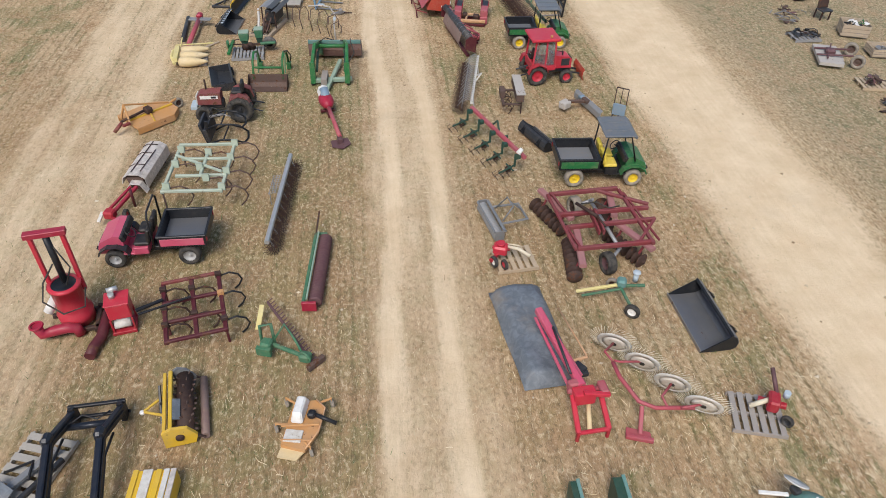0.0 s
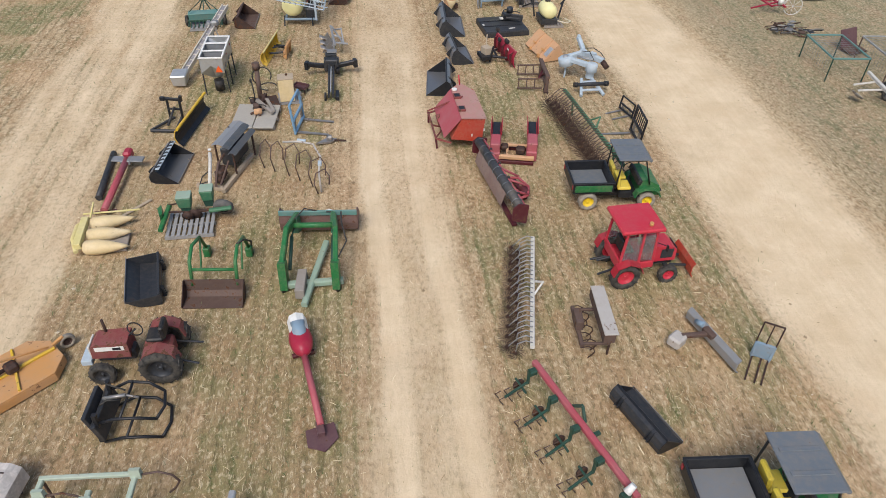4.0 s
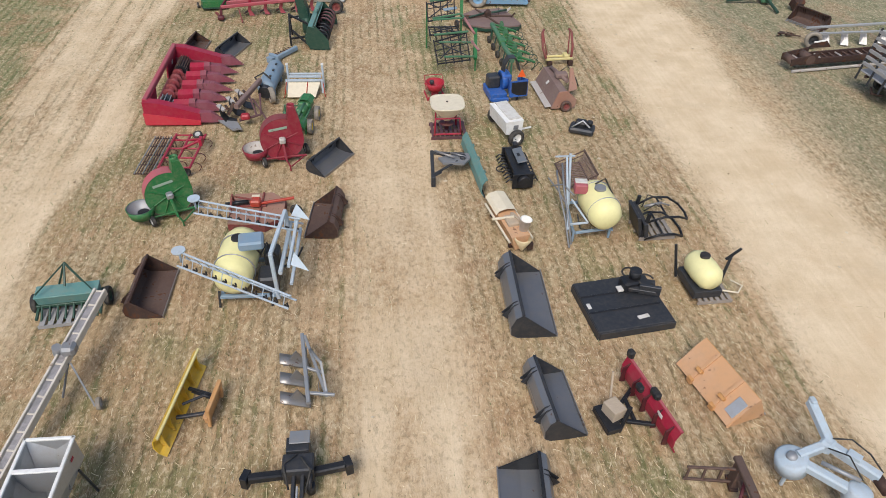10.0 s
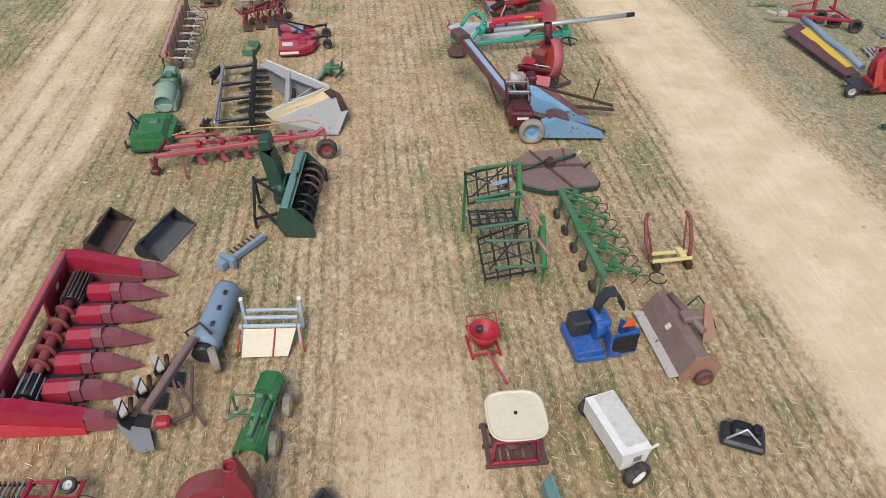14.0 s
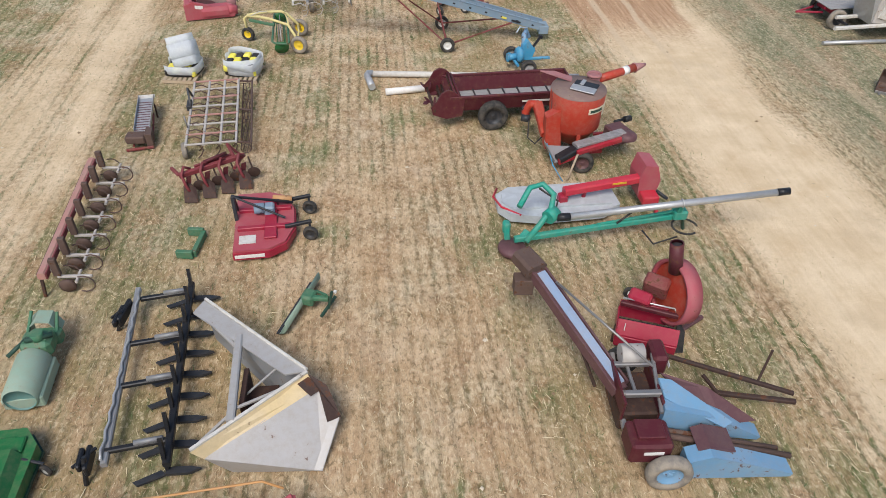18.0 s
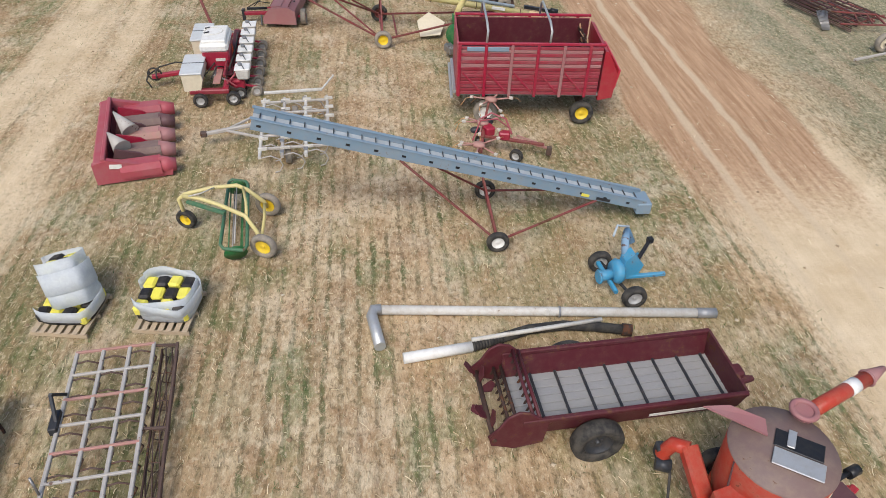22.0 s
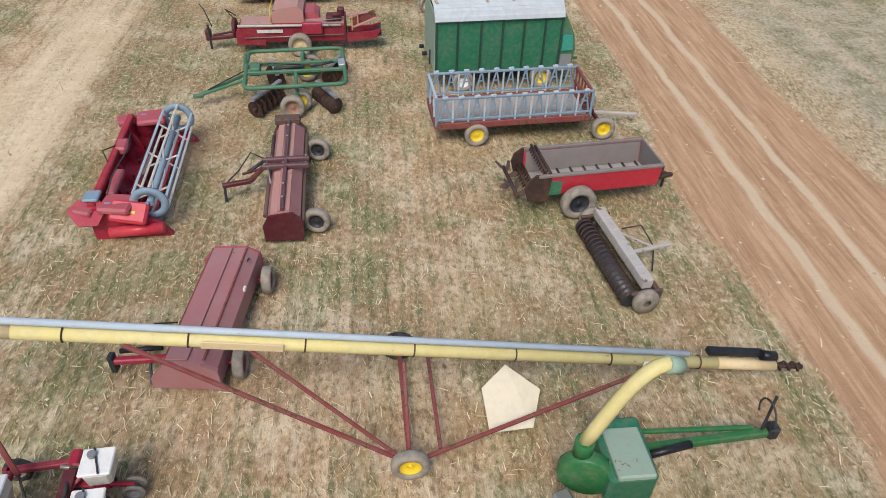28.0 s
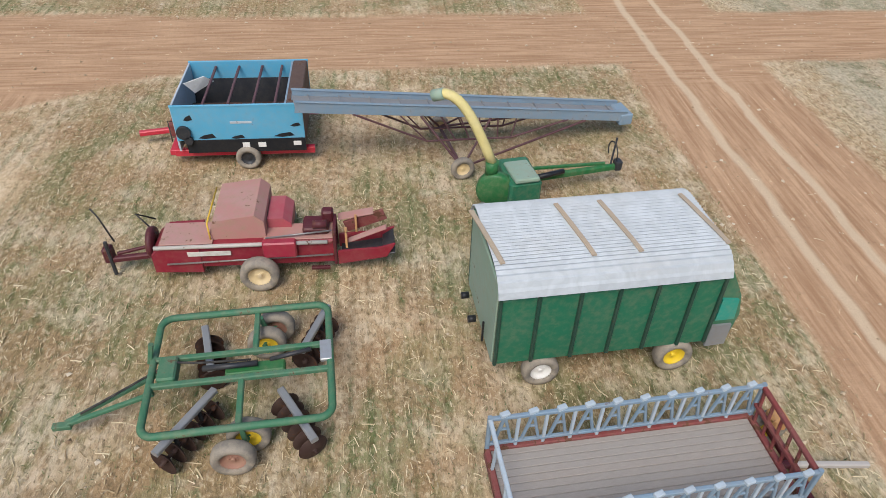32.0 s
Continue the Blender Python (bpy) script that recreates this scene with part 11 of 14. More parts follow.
part("chute_side", G().box(2.35, -.3, 1, .9, .16, .03, ry=-22), DUSTY_PINK, t)
part("chute_side", G().box(2.1, .3, 1.1, .8, .25, .03, ry=-10), DUSTY_PINK, t)
part("side_stripe", G().box(-.1, -.53, .98, 3.4, .02, .06), OLD_RED, t)
part("pickup", G().rod((-.7, 1.15, .35), (.5, 1.15, .35), .26, n=14).box(-.1, .9, .4, 1.3, .4, .3), MAROON, t)
part("knotter", G().box(1.25, -.1, 1.1, .55, .5, .25, b=.04).rod((1.2, -.3, 1.3), (1.5, -.3, 1.3), .09).box(1.5, .1, 1.25, .25, .25, .3, b=.04), MAROON, t)
part("tension_frame", G().bar((1.65, -.55, .4), (1.65, -.5, 1.2), .07).bar((1.65, .15, .4), (1.65, .15, 1.2), .07).bar((1.65, -.55, 1.2), (1.65, .15, 1.2), .07), MAROON, t)
part("chute", G().prism([(1.7, .35), (2.75, .5), (2.95, .85), (2.6, .75), (1.7, .7)], "y", -.52, -.46).prism([(1.7, .35), (2.75, .5), (2.95, .85), (2.6, .75), (1.7, .7)], "y", .08, .14), WINE, t)
part("chute_floor", G().box(2.35, -.2, .5, 1.2, .6, .04, ry=-8).box(2.8, -.2, .72, .3, .6, .03, ry=-35), CHARCOAL, t)
part("chute_shield", G().box(2.3, .25, .95, .95, .06, .3, ry=-20, b=.02), OLD_RED, t)
part("drawbar", G().bar((-2.1, -.1, .5), (-3.3, -.15, .42), .13).bar((-2, .2, .6), (-3.1, -.05, .5), .07).box(-3.25, -.1, .55, .2, .25, .4, b=.04), MAROON, t)
part("jack", G().bar((-3.2, -.2, .05), (-3.2, -.2, .95), .07), CHARCOAL, t)
part("hose", G().pipe([(-2.2, .1, .9), (-2.6, .3, 1.3), (-2.3, .5, 1)], .02).pipe([(-3.1, 0, .8), (-3.3, .1, 1.4), (-3.45, .2, 1.55)], .02), HOSE, t)
part("railing", G().pipe([(-.95, -.4, 1), (-.95, -.4, 1.5), (-.95, .9, 1.5)], .02), YELLOW, t)
wheel(t, .03, -.82, .42, .28, 90, MAIZE, DUSTY_TYRE)
wheel(t, .3, 1.35, .34, .2, 90, MAIZE, DUSTY_TYRE)
part("axle", G().bar((.03, -.8, .42), (.03, 1.2, .42), .1), MAROON, t)

t = thing("feed_mixer_wagon", -2.52, 118.69, 0, "sky blue and black feed mixer wagon on red chassis", "feed mixer", size=.92)
part("side_wall", G().prism([(-1.78, .95), (1.78, .95), (1.78, 2), (-1.78, 2)], "y", -1.42, -1.37), PALE_SKY, t)
part("side_wall", G().prism([(-1.78, .6), (1.78, .6), (1.78, 2), (-1.78, 2)], "y", 1.37, 1.42), PALE_SKY, t)
part("end_wall", G().prism([(-1.4, .6), (1.4, .6), (1.4, 2), (-1.4, 2)], "x", -1.8, -1.75), SILVER_BLUE, t)
part("end_wall", G().prism([(-1.4, .6), (1.4, .6), (1.4, 2), (-1.4, 2)], "x", 1.3, 1.35), STEEL_BLUE, t)
part("lower_band", G().prism([(-1.55, .55), (1.78, .55), (1.78, .96), (-1.55, .96)], "y", -1.44, -1.38), BLACK, t)
part("band_sticker", G().box(.1, -1.45, .78, .2, .012, .16).box(.55, -1.45, .78, .22, .012, .16).box(1.55, -1.45, .8, .22, .012, .14), WHITE, t)
part("decal", G().box(.05, -1.43, 1.5, .6, .012, .07), SILVER_BLUE, t)
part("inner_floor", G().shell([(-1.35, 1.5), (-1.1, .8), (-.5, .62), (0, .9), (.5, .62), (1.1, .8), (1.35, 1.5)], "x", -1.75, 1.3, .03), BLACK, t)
part("mixing_auger", G().rod((-1.7, -.5, 1), (1.3, -.5, 1), .1).rod((-1.7, .5, 1), (1.3, .5, 1), .1).pipe([(-1.65 + i * .06, -.5 + .36 * math.cos(i * .5), 1 + .36 * math.sin(i * .5)) for i in range(49)], .03, 4), RUSTY, t)
for px in (-1, -.3, .4, 1):
    part("crossbar", G().bar((px, -1.38, 1.86), (px, 1.38, 1.86), .07), PLUM, t)
part("end_box", G().box(1.56, 0, 1.35, .42, 2.8, 1.36, b=.03), BROWN, t)
part("rail", G().bar((-1.8, -1.4, 2.02), (1.8, -1.4, 2.02), .06).bar((-1.8, 1.4, 2.02), (1.8, 1.4, 2.02), .06), PALE_SKY, t)
part("white_guard", G().plate([(-1.72, .1, 1.95), (-1.2, .5, 1.98), (-1, .75, 1.7), (-1.5, .3, 1.55)], .03), WHITE, t)
part("chassis", G().box(0, -1.15, .42, 4, .18, .2).box(0, 1.15, .42, 4, .18, .2).box(-2.05, 0, .42, .2, 2.4, .16).bar((-2.1, .2, .42), (-3.3, 0, .4), .16), BRIGHT_RED, t)
part("side_motor", G().rod((-1.55, -1.45, 1.25), (-1.55, -1.55, 1.25), .2, n=14).rod((-1.45, -1.45, 1), (-1.45, -1.55, 1), .12, n=12), CHARCOAL, t)
part("drive_box", G().box(-2, -.6, .95, .3, .5, .4, b=.04), OLD_RED, t)
for s in (-1, 1):
    wheel(t, .1, s * 1.42, .36, .26, 90, CHARCOAL, DUSTY_TYRE)
part("axle", G().bar((.1, -1.4, .36), (.1, 1.4, .36), .1), CHARCOAL, t)


def hoses(t, runs, r=.02):
    for run in runs:
        part("hose", G().pipe(run, r, 6), HOSE, t)


def bolts(t, spots, mat=GALV, r=.025):
    for p in spots:
        part("bolt", G().rod(p, (p[0], p[1], p[2] + .03), r, n=6), mat, t)


top = {o.name: o for o in bpy.data.objects if o.parent is None}
t = top["square_baler"]
part("flywheel", G().lathe([(.05, -.06), (.34, -.06), (.36, 0), (.34, .06), (.05, .06)], (-2.3, 0, .75), (1, 0, 0), 20), MAROON, t)
part("twine_box", G().box(.5, -.62, .95, .7, .2, .4, b=.03), CRIMSON, t)
part("tie_rod", G().rod((-1.9, -.6, .6), (1.6, -.6, .7), .02), BARE, t)
part("tie_rod", G().rod((.2, -.45, 1.1), (1.6, -.4, 1.2), .02), BARE, t)
part("decal", G().box(-1, -.56, .82, .9, .012, .12), OFF_WHITE, t)
part("crank", G().bar((1.9, -.5, .8), (1.9, -.45, 1.3), .05).bar((2.1, .1, .75), (2.1, .12, 1.2), .05), ORANGE, t)
part("needle_yoke", G().bar((1.1, -.55, .3), (1.5, -.5, .25), .08), MAROON, t)
t = top["row_planter"]
for i in range(6):
    py = -2 + i * .79
    part("drive_chain", G().bar((.3, py - .22, .62), (.6, py - .22, .42), .04, .1), RUSTY, t)
    part("down_spring", G().rod((.15, py + .1, .7), (.5, py + .1, .55), .03), BARE, t)
    part("latch", G().box(.58, py, .94, .03, .1, .05), CHARCOAL, t)
hoses(t, [[(-.5, -1.9, .7), (-.1, -1.2, .95), (0, -.5, .7)], [(-.4, 1.9, .8), (0, 1.2, 1), (.1, .6, .7)], [(-.6, .2, .6), (-.7, -.4, .9), (-.9, -.6, .6)]])
part("pump", G().box(.3, -.3, .7, .3, .3, .3, b=.05), CHARCOAL, t)
part("walk_board", G().box(.38, 0, .8, .2, 3.8, .03), MAROON, t)
part("fold_cylinder", G().rod((-.1, -1.8, .72), (-.1, -.7, .78), .05), BARE, t)
t = top["grain_header"]
for py in (-1.9, -1, -.1, .8, 1.7):
    part("stiffener", G().prism([(-.84, .4), (-.78, .95), (-.6, .55), (-.5, .22)], "y", py - .02, py + .02), CRIMSON, t)
for i in range(14):
    part("retract_finger", G().rod((-.15, -.5 + i * .08, .6), (.05 + .05 * (i % 2), -.5 + i * .08, .8), .012, n=5), BARE, t)
part("drive_guard", G().box(-.9, -2.1, 1.14, .4, .45, .1, b=.03), STEEL_BLUE, t)
hoses(t, [[(-.9, -.4, 1.1), (-1.1, 0, 1.25), (-.9, .5, 1.1)]])
t = top["mower_conditioner"]
part("hood_seam", G().bar((-.4, -2.05, .95), (-.4, 1.65, .95), .04, .05).bar((.45, -2.05, 1), (.45, 1.65, 1), .05, .04), OLD_RED, t)
hoses(t, [[(-.6, -1.2, .8), (-1.1, -1.4, .95), (-1.6, -1.6, .7)], [(-.5, -.9, .9), (-.9, -1.1, 1.05), (-1.3, -1.5, .75)]])
t = top["flail_chopper"]
bolts(t, [(.55 * sx, py, 1.11) for sx in (-1, 1) for py in (.12, -.22)] + [(0, py, 1.12) for py in (-1.8, -1.2, 1.2, 1.8)])
hoses(t, [[(-.6, .3, .95), (-.95, .35, 1.15), (-1.3, 0, .8), (-1.6, -.2, .6)]])
part("tension_rod", G().rod((-.35, -1, 1), (-.55, .3, 1.05), .02), BARE, t)
t = top["trailed_plough"]
hoses(t, [[(-2.3, .2, .9), (-1.5, .35, 1.05), (-.9, .3, .85)]])
for i in range(5):
    part("trip_spring", G().rod((-1.3 + i * .75, .1 + i * .1, .85), (-1 + i * .75, .12 + i * .1, .87), .035), OLD_RED, t)
    part("clamp", G().box(-1.55 + i * .75, .06 + i * .1, .76, .14, .24, .24, rz=8), CRIMSON, t)
t = top["v_snow_plough"]
part("rust_patch", G().plate([V((.75, .05, .93)), V((.95, .2, .945)), V((1.2, 0, .78)), V((1, -.15, .78))], .02), RUSTY, t)
t = top["field_cultivator.001"]
part("depth_crank", G().rod((-.9, -1.2, .6), (-.95, -1.1, 1), .025), BARE, t)
part("scraper_bar", G().bar((.85, -2.2, .42), (.85, 2.2, .42), .04), RUSTY, t)
t = top["folding_disc_harrow"]
hoses(t, [[(-1.3, .2, 1), (-.6, 0, 1.1), (.2, .05, 1)], [(-2.6, -.3, .5), (-1.9, -.1, .75), (-1.2, .1, 1)]])
part("cylinder", G().rod((-.6, 0, .95), (.3, 0, .95), .05), CHARCOAL, t)
part("cylinder", G().rod((.5, .1, .9), (1.2, .15, 1), .04), CHARCOAL, t)
t = top["feed_mixer_wagon"]
hoses(t, [[(-1.9, -.6, 1.1), (-2.1, -.9, 1.3), (-2, -1.2, .8)]])
for i, (px, pz, w, h) in enumerate(((-1.2, 1.02, .5, .14), (-.3, 1, .4, .1), (.9, 1.03, .6, .12), (1.4, 1.35, .3, .1), (-1.5, 1.6, .25, .16))):
    part("paint_loss", G().prism([(px, pz), (px + w * .4, pz - .03), (px + w, pz + .01), (px + w * .8, pz + h), (px + w * .3, pz + h * .6)], "y", -1.428, -1.421), BLACK, t)


# ---- third stretch, east row ----
t = thing("rotary_mower", 6.1, 61.75, 2, "dusty mauve-brown octagonal rotary mower deck lying low", "mower")
part("deck", G().prism([(-1.15, -.15), (-.95, -.75), (-.3, -1.1), (1.2, -1), (1.35, -.8), (1, .9), (.75, 1.1), (-.5, 1), (-1.05, .55)], "z", .2, .26), DUSTY_BROWN, t)
part("skirt", G().prism([(-1.18, -.16), (-.97, -.78), (-.31, -1.13), (1.22, -1.03), (1.38, -.81), (1.03, .92), (.77, 1.13), (-.52, 1.03), (-1.08, .57)], "z", .08, .2), DARK_GREEN, t)
part("deck_rib", G().bar((-1.1, .2, .3), (1.15, .05, .3), .07).bar((-.4, 1, .3), (.4, -1.05, .3), .07).bar((-1.1, 0, .29), (-.2, .1, .29), .05).bar((.7, 1.05, .29), (.5, .1, .29), .05), BROWN, t)
part("gearbox", G().box(0, .1, .4, .28, .26, .26, rz=20, b=.04).rod((0, .1, .3), (0, .1, .6), .08), RUSTY, t)
part("drive_shaft", G().rod((.1, .15, .42), (.95, .5, .4), .05).rod((-.15, .15, .42), (-.9, -.1, .35), .04), DARK_GREEN, t)
part("tail_arm", G().bar((-.9, -.05, .3), (-1.45, -.3, .2), .07), BROWN, t)
wheel(t, -1.5, -.45, .19, .11, 10, BROWN)
part("stand", G().bar((1.05, -.1, .3), (1.2, -.15, .5), .06), RUSTY, t)
part("hitch_pin", G().bar((.95, .55, .3), (1.15, .6, .45), .08), HARROW_GREY, t)

t = thing("corn_picker", 6.42, 65.05, -3, "old blue and maroon one-row corn picker with elevator", "corn picker", size=1.03)
part("outer_divider", G().prism([(-.1, .15), (1.9, .12), (1.95, .2), (.9, .6), (.3, .8), (-.1, .65)], "y", -1.28, -.95), OLD_BLUE, t)
part("divider_roof", G().prism([(.1, .75), (.8, .66), (.8, .7), (.3, .84)], "y", -1.1, -.6), PLUM, t, "rusted top sheet")
part("inner_divider", G().prism([(-.4, .5), (1.6, .14), (1.65, .22), (.5, .9), (-.4, 1.15)], "y", -.5, -.2), OLD_BLUE, t)
part("inner_sheet", G().plate([(-.3, .3, 1.22), (.6, .1, 1), (1.6, -.25, .4), (.9, -.4, .5), (-.1, .05, 1.15)], .03), PLUM, t)
part("snapping_roll", G().rod((-.5, -.75, .75), (2.1, -.85, .12), .06).rod((-.5, -.62, .75), (1.9, -.7, .15), .05), BROWN, t)
part("hood", G().plate([(-.4, .1, 1.3), (-.15, .1, 1.24), (.95, -.5, .72), (.75, -.62, .72), (-.35, -.25, 1.15)], .04), OLD_BLUE, t)
part("husking_box", G().box(-.75, .15, .6, .75, 1, .5, b=.04), RUSTY, t)
part("box_wall", G().box(-1.1, .15, .95, .05, 1.05, .5).box(-.4, .15, .95, .05, 1.05, .5), MAROON, t)
part("box_bar", G().bar((-1.1, .55, 1.18), (-.4, .55, 1.18), .1).bar((-1.1, -.15, 1.18), (-.4, -.15, 1.18), .12).bar((-.85, -.15, 1.15), (-.85, .55, 1.15), .06), BARE, t)
part("engine_cover", G().box(-.75, -.85, .72, .75, .6, .5, b=.05).box(-.75, -.8, 1, .5, .4, .08), MAROON, t)
part("badge", G().box(-.72, -1.16, .78, .36, .015, .08), WHITE, t)
part("fan_drum", G().rod((-.95, .75, 1.25), (-.5, .75, 1.25), .2, n=16), HARROW_GREY, t)
part("side_cover", G().box(-.22, .75, 1.15, .3, .55, .5, b=.06), MAROON, t)
part("badge", G().box(-.06, .6, 1.2, .015, .3, .1), WHITE, t)
part("drive_frame", G().bar((-1.05, -.5, .6), (-1.05, .9, 1.1), .1).bar((-.45, -.5, 1.05), (-.35, .7, 1.3), .07), BARE, t)
bx0, bx1 = V((-1, .2, .8)), V((-2.4, 2.65, 1.75))
part("elevator", G().bar(bx0, bx1, .32, .26), PLUM, t, "dark plum trough elevator")
part("elevator_cover", G().bar(bx0.lerp(bx1, .02) + V((.03, .02, .14)), bx0.lerp(bx1, .93) + V((.03, .02, .14)), .2, .03), LILAC, t, "faded lilac-blue trough floor")
part("side_rail", G().bar(bx0 + V((.15, .09, .14)), bx1 + V((.15, .09, .14)), .04, .1).bar(bx0 + V((-.13, -.07, .13)), bx1 + V((-.13, -.07, .13)), .04, .1), PLUM, t)
part("stay_rod", G().rod((-.5, .2, 1.5), bx0.lerp(bx1, .8) + V((.1, 0, .3)), .025), BARE, t)
part("elevator_hood", G().bar(bx1 + V((.05, -.15, .08)), bx1 + V((-.22, .36, .12)), .46, .34).box(bx1.x - .2, bx1.y - .1, bx1.z - .3, .4, .3, .4), BROWN, t)
part("elevator_prop", G().bar((-1.6, 1, 1.05), (-1.3, .7, .35), .06), RUSTY, t)
part("drawbar", G().bar((0, 1.2, .75), (2.6, .35, .42), .09).bar((.6, .55, .35), (2.6, .2, .35), .1).bar((1.95, .6, .45), (2.15, .85, 1.15), .05).bar((.9, .8, .5), (1.1, .4, .4), .07), RUSTY, t)
part("chassis", G().bar((-.9, -1, .4), (-.9, 1.1, .4), .12).bar((-.9, .6, .4), (.6, .55, .4), .1), RUSTY, t)
wheel(t, -.42, -1.32, .42, .24, 88, OLD_BLUE, DUSTY_TYRE)
wheel(t, -.6, 1.35, .36, .22, 88, RUSTY, TYRE)

t = thing("forage_blower", 6.94, 67.54, 0, "red forage blower with pink fan housing", "forage blower")
ax = V((-.95, -.15, .1))
fan = V((.42, .18, 1.1))
part("fan_housing", G().lathe([(0, -.15), (.68, -.15), (.68, .12), (.62, .13), (0, .15)], fan, ax, 30), TOMATO, t)
part("housing_rim", G().lathe([(.68, -.17), (.74, -.17), (.75, .2), (.68, .2), (.67, .12)], fan, ax, 30), PINK_RED, t)
part("spout", G().lathe([(.12, 0), (.15, 0), (.15, .75), (.12, .75)], (.3, .24, 1.65), (-.1, .1, .7), 16), MAROON, t)
part("spout_throat", G().rod((.25, .3, 2), (.21, .34, 2.32), .118, n=16), CHARCOAL, t)
pan = pose(-.25, -.25, 0, 0, 0, -21)
part("feed_pan", G().box(0, -.46, .33, 1.3, .04, .3).box(-.65, -.05, .4, .04, .85, .42).box(0, .42, .5, 1.3, .05, .5).prism([(-.46, .48), (-.46, .52), (-.25, .8), (-.2, .76)], "x", -.65, .65), CRIMSON, t, m=pan)
part("pan_floor", G().box(0, -.02, .2, 1.28, .84, .05), CHARCOAL, t, m=pan)
part("pan_flap", G().plate([(.62, -.45, .3), (.85, -.25, .15), (.85, .2, .35), (.64, .35, .6)], .02), PLASTIC, t, m=pan)
part("throat_bar", G().bar((-.65, .2, .86), (.6, .15, .82), .1, .12), MAROON, t, m=pan)
part("hood", G().box(.05, .38, 1.12, .55, .34, .5, rz=-38, rx=18, b=.05), OLD_RED, t)
part("hood_plate", G().box(-.35, .2, .92, .5, .3, .4, rz=-38, rx=25, b=.05), CRIMSON, t)
part("rim_bar", G().pipe([(-.75, .2, .98), (.3, -.2, .95), (.4, -.3, .75)], .022), GALV, t)
wheel(t, -.12, 1.15, .17, .1, 70, CHARCOAL)
part("wheel_arm", G().bar((-.12, 1.1, .17), (.2, .75, .35), .06), RUSTY, t)
part("axle_stand", G().bar((.75, 0, .1), (.85, .25, .95), .06).bar((.2, -.35, .06), (1.35, .3, .1), .1).bar((.8, .45, .5), (1.3, .25, .12), .05), PLUM, t)
part("label_plate", G().box(-.85, -.42, .7, .02, .14, .1, rz=-28).box(-.55, .33, .98, .12, .02, .1), WHITE, t)
part("leg", G().bar((-.95, -.2, 0), (-.9, -.1, .45), .06).bar((.1, -.7, 0), (.1, -.6, .4), .06), RUSTY, t)

t = thing("slurry_mixer", 6.53, 70.78, 0, "turquoise slurry agitator with long grey tube", "slurry agitator", size=.97)
part("beam", G().bar((-2.3, -.15, .42), (2.5, .35, .62), .15, .17), TEAL, t)
part("elbow", G().pipe([(-2, -.25, .4), (-1.55, .1, .75), (-1.3, .25, 1.05), (-1.15, .65, 1.25), (-1.4, .95, 1.4), (-1.75, .95, 1.3), (-2.1, .5, 1)], .082, 9), TEAL, t)
part("pump_case", G().lathe([(0, -.1), (.36, -.1), (.4, -.02), (.36, .08), (0, .1)], (-2.35, -.25, .2), (.1, 0, 1), 20), PLUM, t)
part("pump_arm", G().bar((-2.45, .05, .3), (-2.5, .1, .75), .16).box(-2.48, .15, .62, .2, .26, .34, b=.05).bar((-2.1, -.1, .35), (-1.9, .05, .5), .2), TEAL, t)
part("joint", G().rod((-1.4, .1, .9), (-1.15, .3, .95), .2, n=14), TEAL, t)
part("tube", G().rod((-.85, .08, .92), (4.75, -.02, 1.52), .095, n=14), GALV, t)
part("tube_sleeve", G().rod((-1.15, .1, .9), (-.8, .08, .92), .11, n=14).rod((4.72, -.02, 1.52), (5.05, -.03, 1.56), .1, n=14), BLACK, t)
part("ring_joint", G().ring((2.2, .03, 1.25), (1, 0, .1), .1, .03, 14, 5), GALV, t)
part("mount", G().bar((2.3, .3, .62), (2.25, .15, 1.15), .16).box(2.35, .3, .7, .4, .3, .3, b=.05).bar((0, .1, .6), (2.2, .3, .8), .07), TEAL, t)
part("hose", G().pipe([(.5, 0, .7), (1.2, .4, .9), (1.9, .45, .95), (2.5, .5, .6)], .03).arc((2.5, .1, .4), .35, 0, 300, .03, "xy", 14).pipe([(1.2, -.1, .5), (1.5, -.35, .2), (2.2, -.2, .3)], .025), HOSE, t)
part("hose", G().pipe([(-1.5, .9, 1.3), (-1, .7, 1), (-1.2, .2, .8)], .03), HOSE, t)
part("foot", G().bar((2.5, .4, .6), (2.7, .5, 0), .09), DARK_GREEN, t)

t = thing("disc_mower", 5.82, 72.42, 2, "disc mower under pale tarp with bright red arm", "disc mower", size=1.05)
part("tarp", G().prism([(-1.62, -.2), (-1.35, -.6), (-.6, -.78), (1.1, -.72), (1.62, -.45), (1.6, .35), (1, .62), (-1.2, .6), (-1.6, .3)], "z", .12, .36), PALE_TARP, t)
part("tarp_top", G().prism([(-1.5, -.15), (-1.25, -.45), (1.4, -.45), (1.45, .25), (.9, .45), (-1.1, .45), (-1.45, .25)], "z", .36, .42), PALE_TARP, t)
part("edge_rail", G().pipe([(-1.1, -.65, .34), (-1.55, -.3, .38), (-1.68, .2, .36), (-1.5, .6, .34)], .03), BRIGHT_RED, t)
part("arm", G().bar((.1, -.22, .7), (2.45, .02, .85), .24, .22), BRIGHT_RED, t)
part("arm_bracket", G().box(.1, -.2, .48, .25, .25, .25, b=.04).bar((.7, -.15, .65), (.7, -.1, .4), .1), CRIMSON, t)
part("headstock", G().prism([(2.2, .35), (2.65, .25), (2.75, .8), (2.6, 1.25), (2.25, 1.3), (2.15, .9)], "y", -.15, .55), PINK_RED, t)
part("lower_frame", G().box(2.45, -.1, .4, .45, .8, .25, b=.03).bar((2.6, -.3, .4), (2.65, -.55, .05), .1), BRIGHT_RED, t)
part("shaft", G().rod((2.7, 0, .45), (3, -.3, .3), .05), CHARCOAL, t)
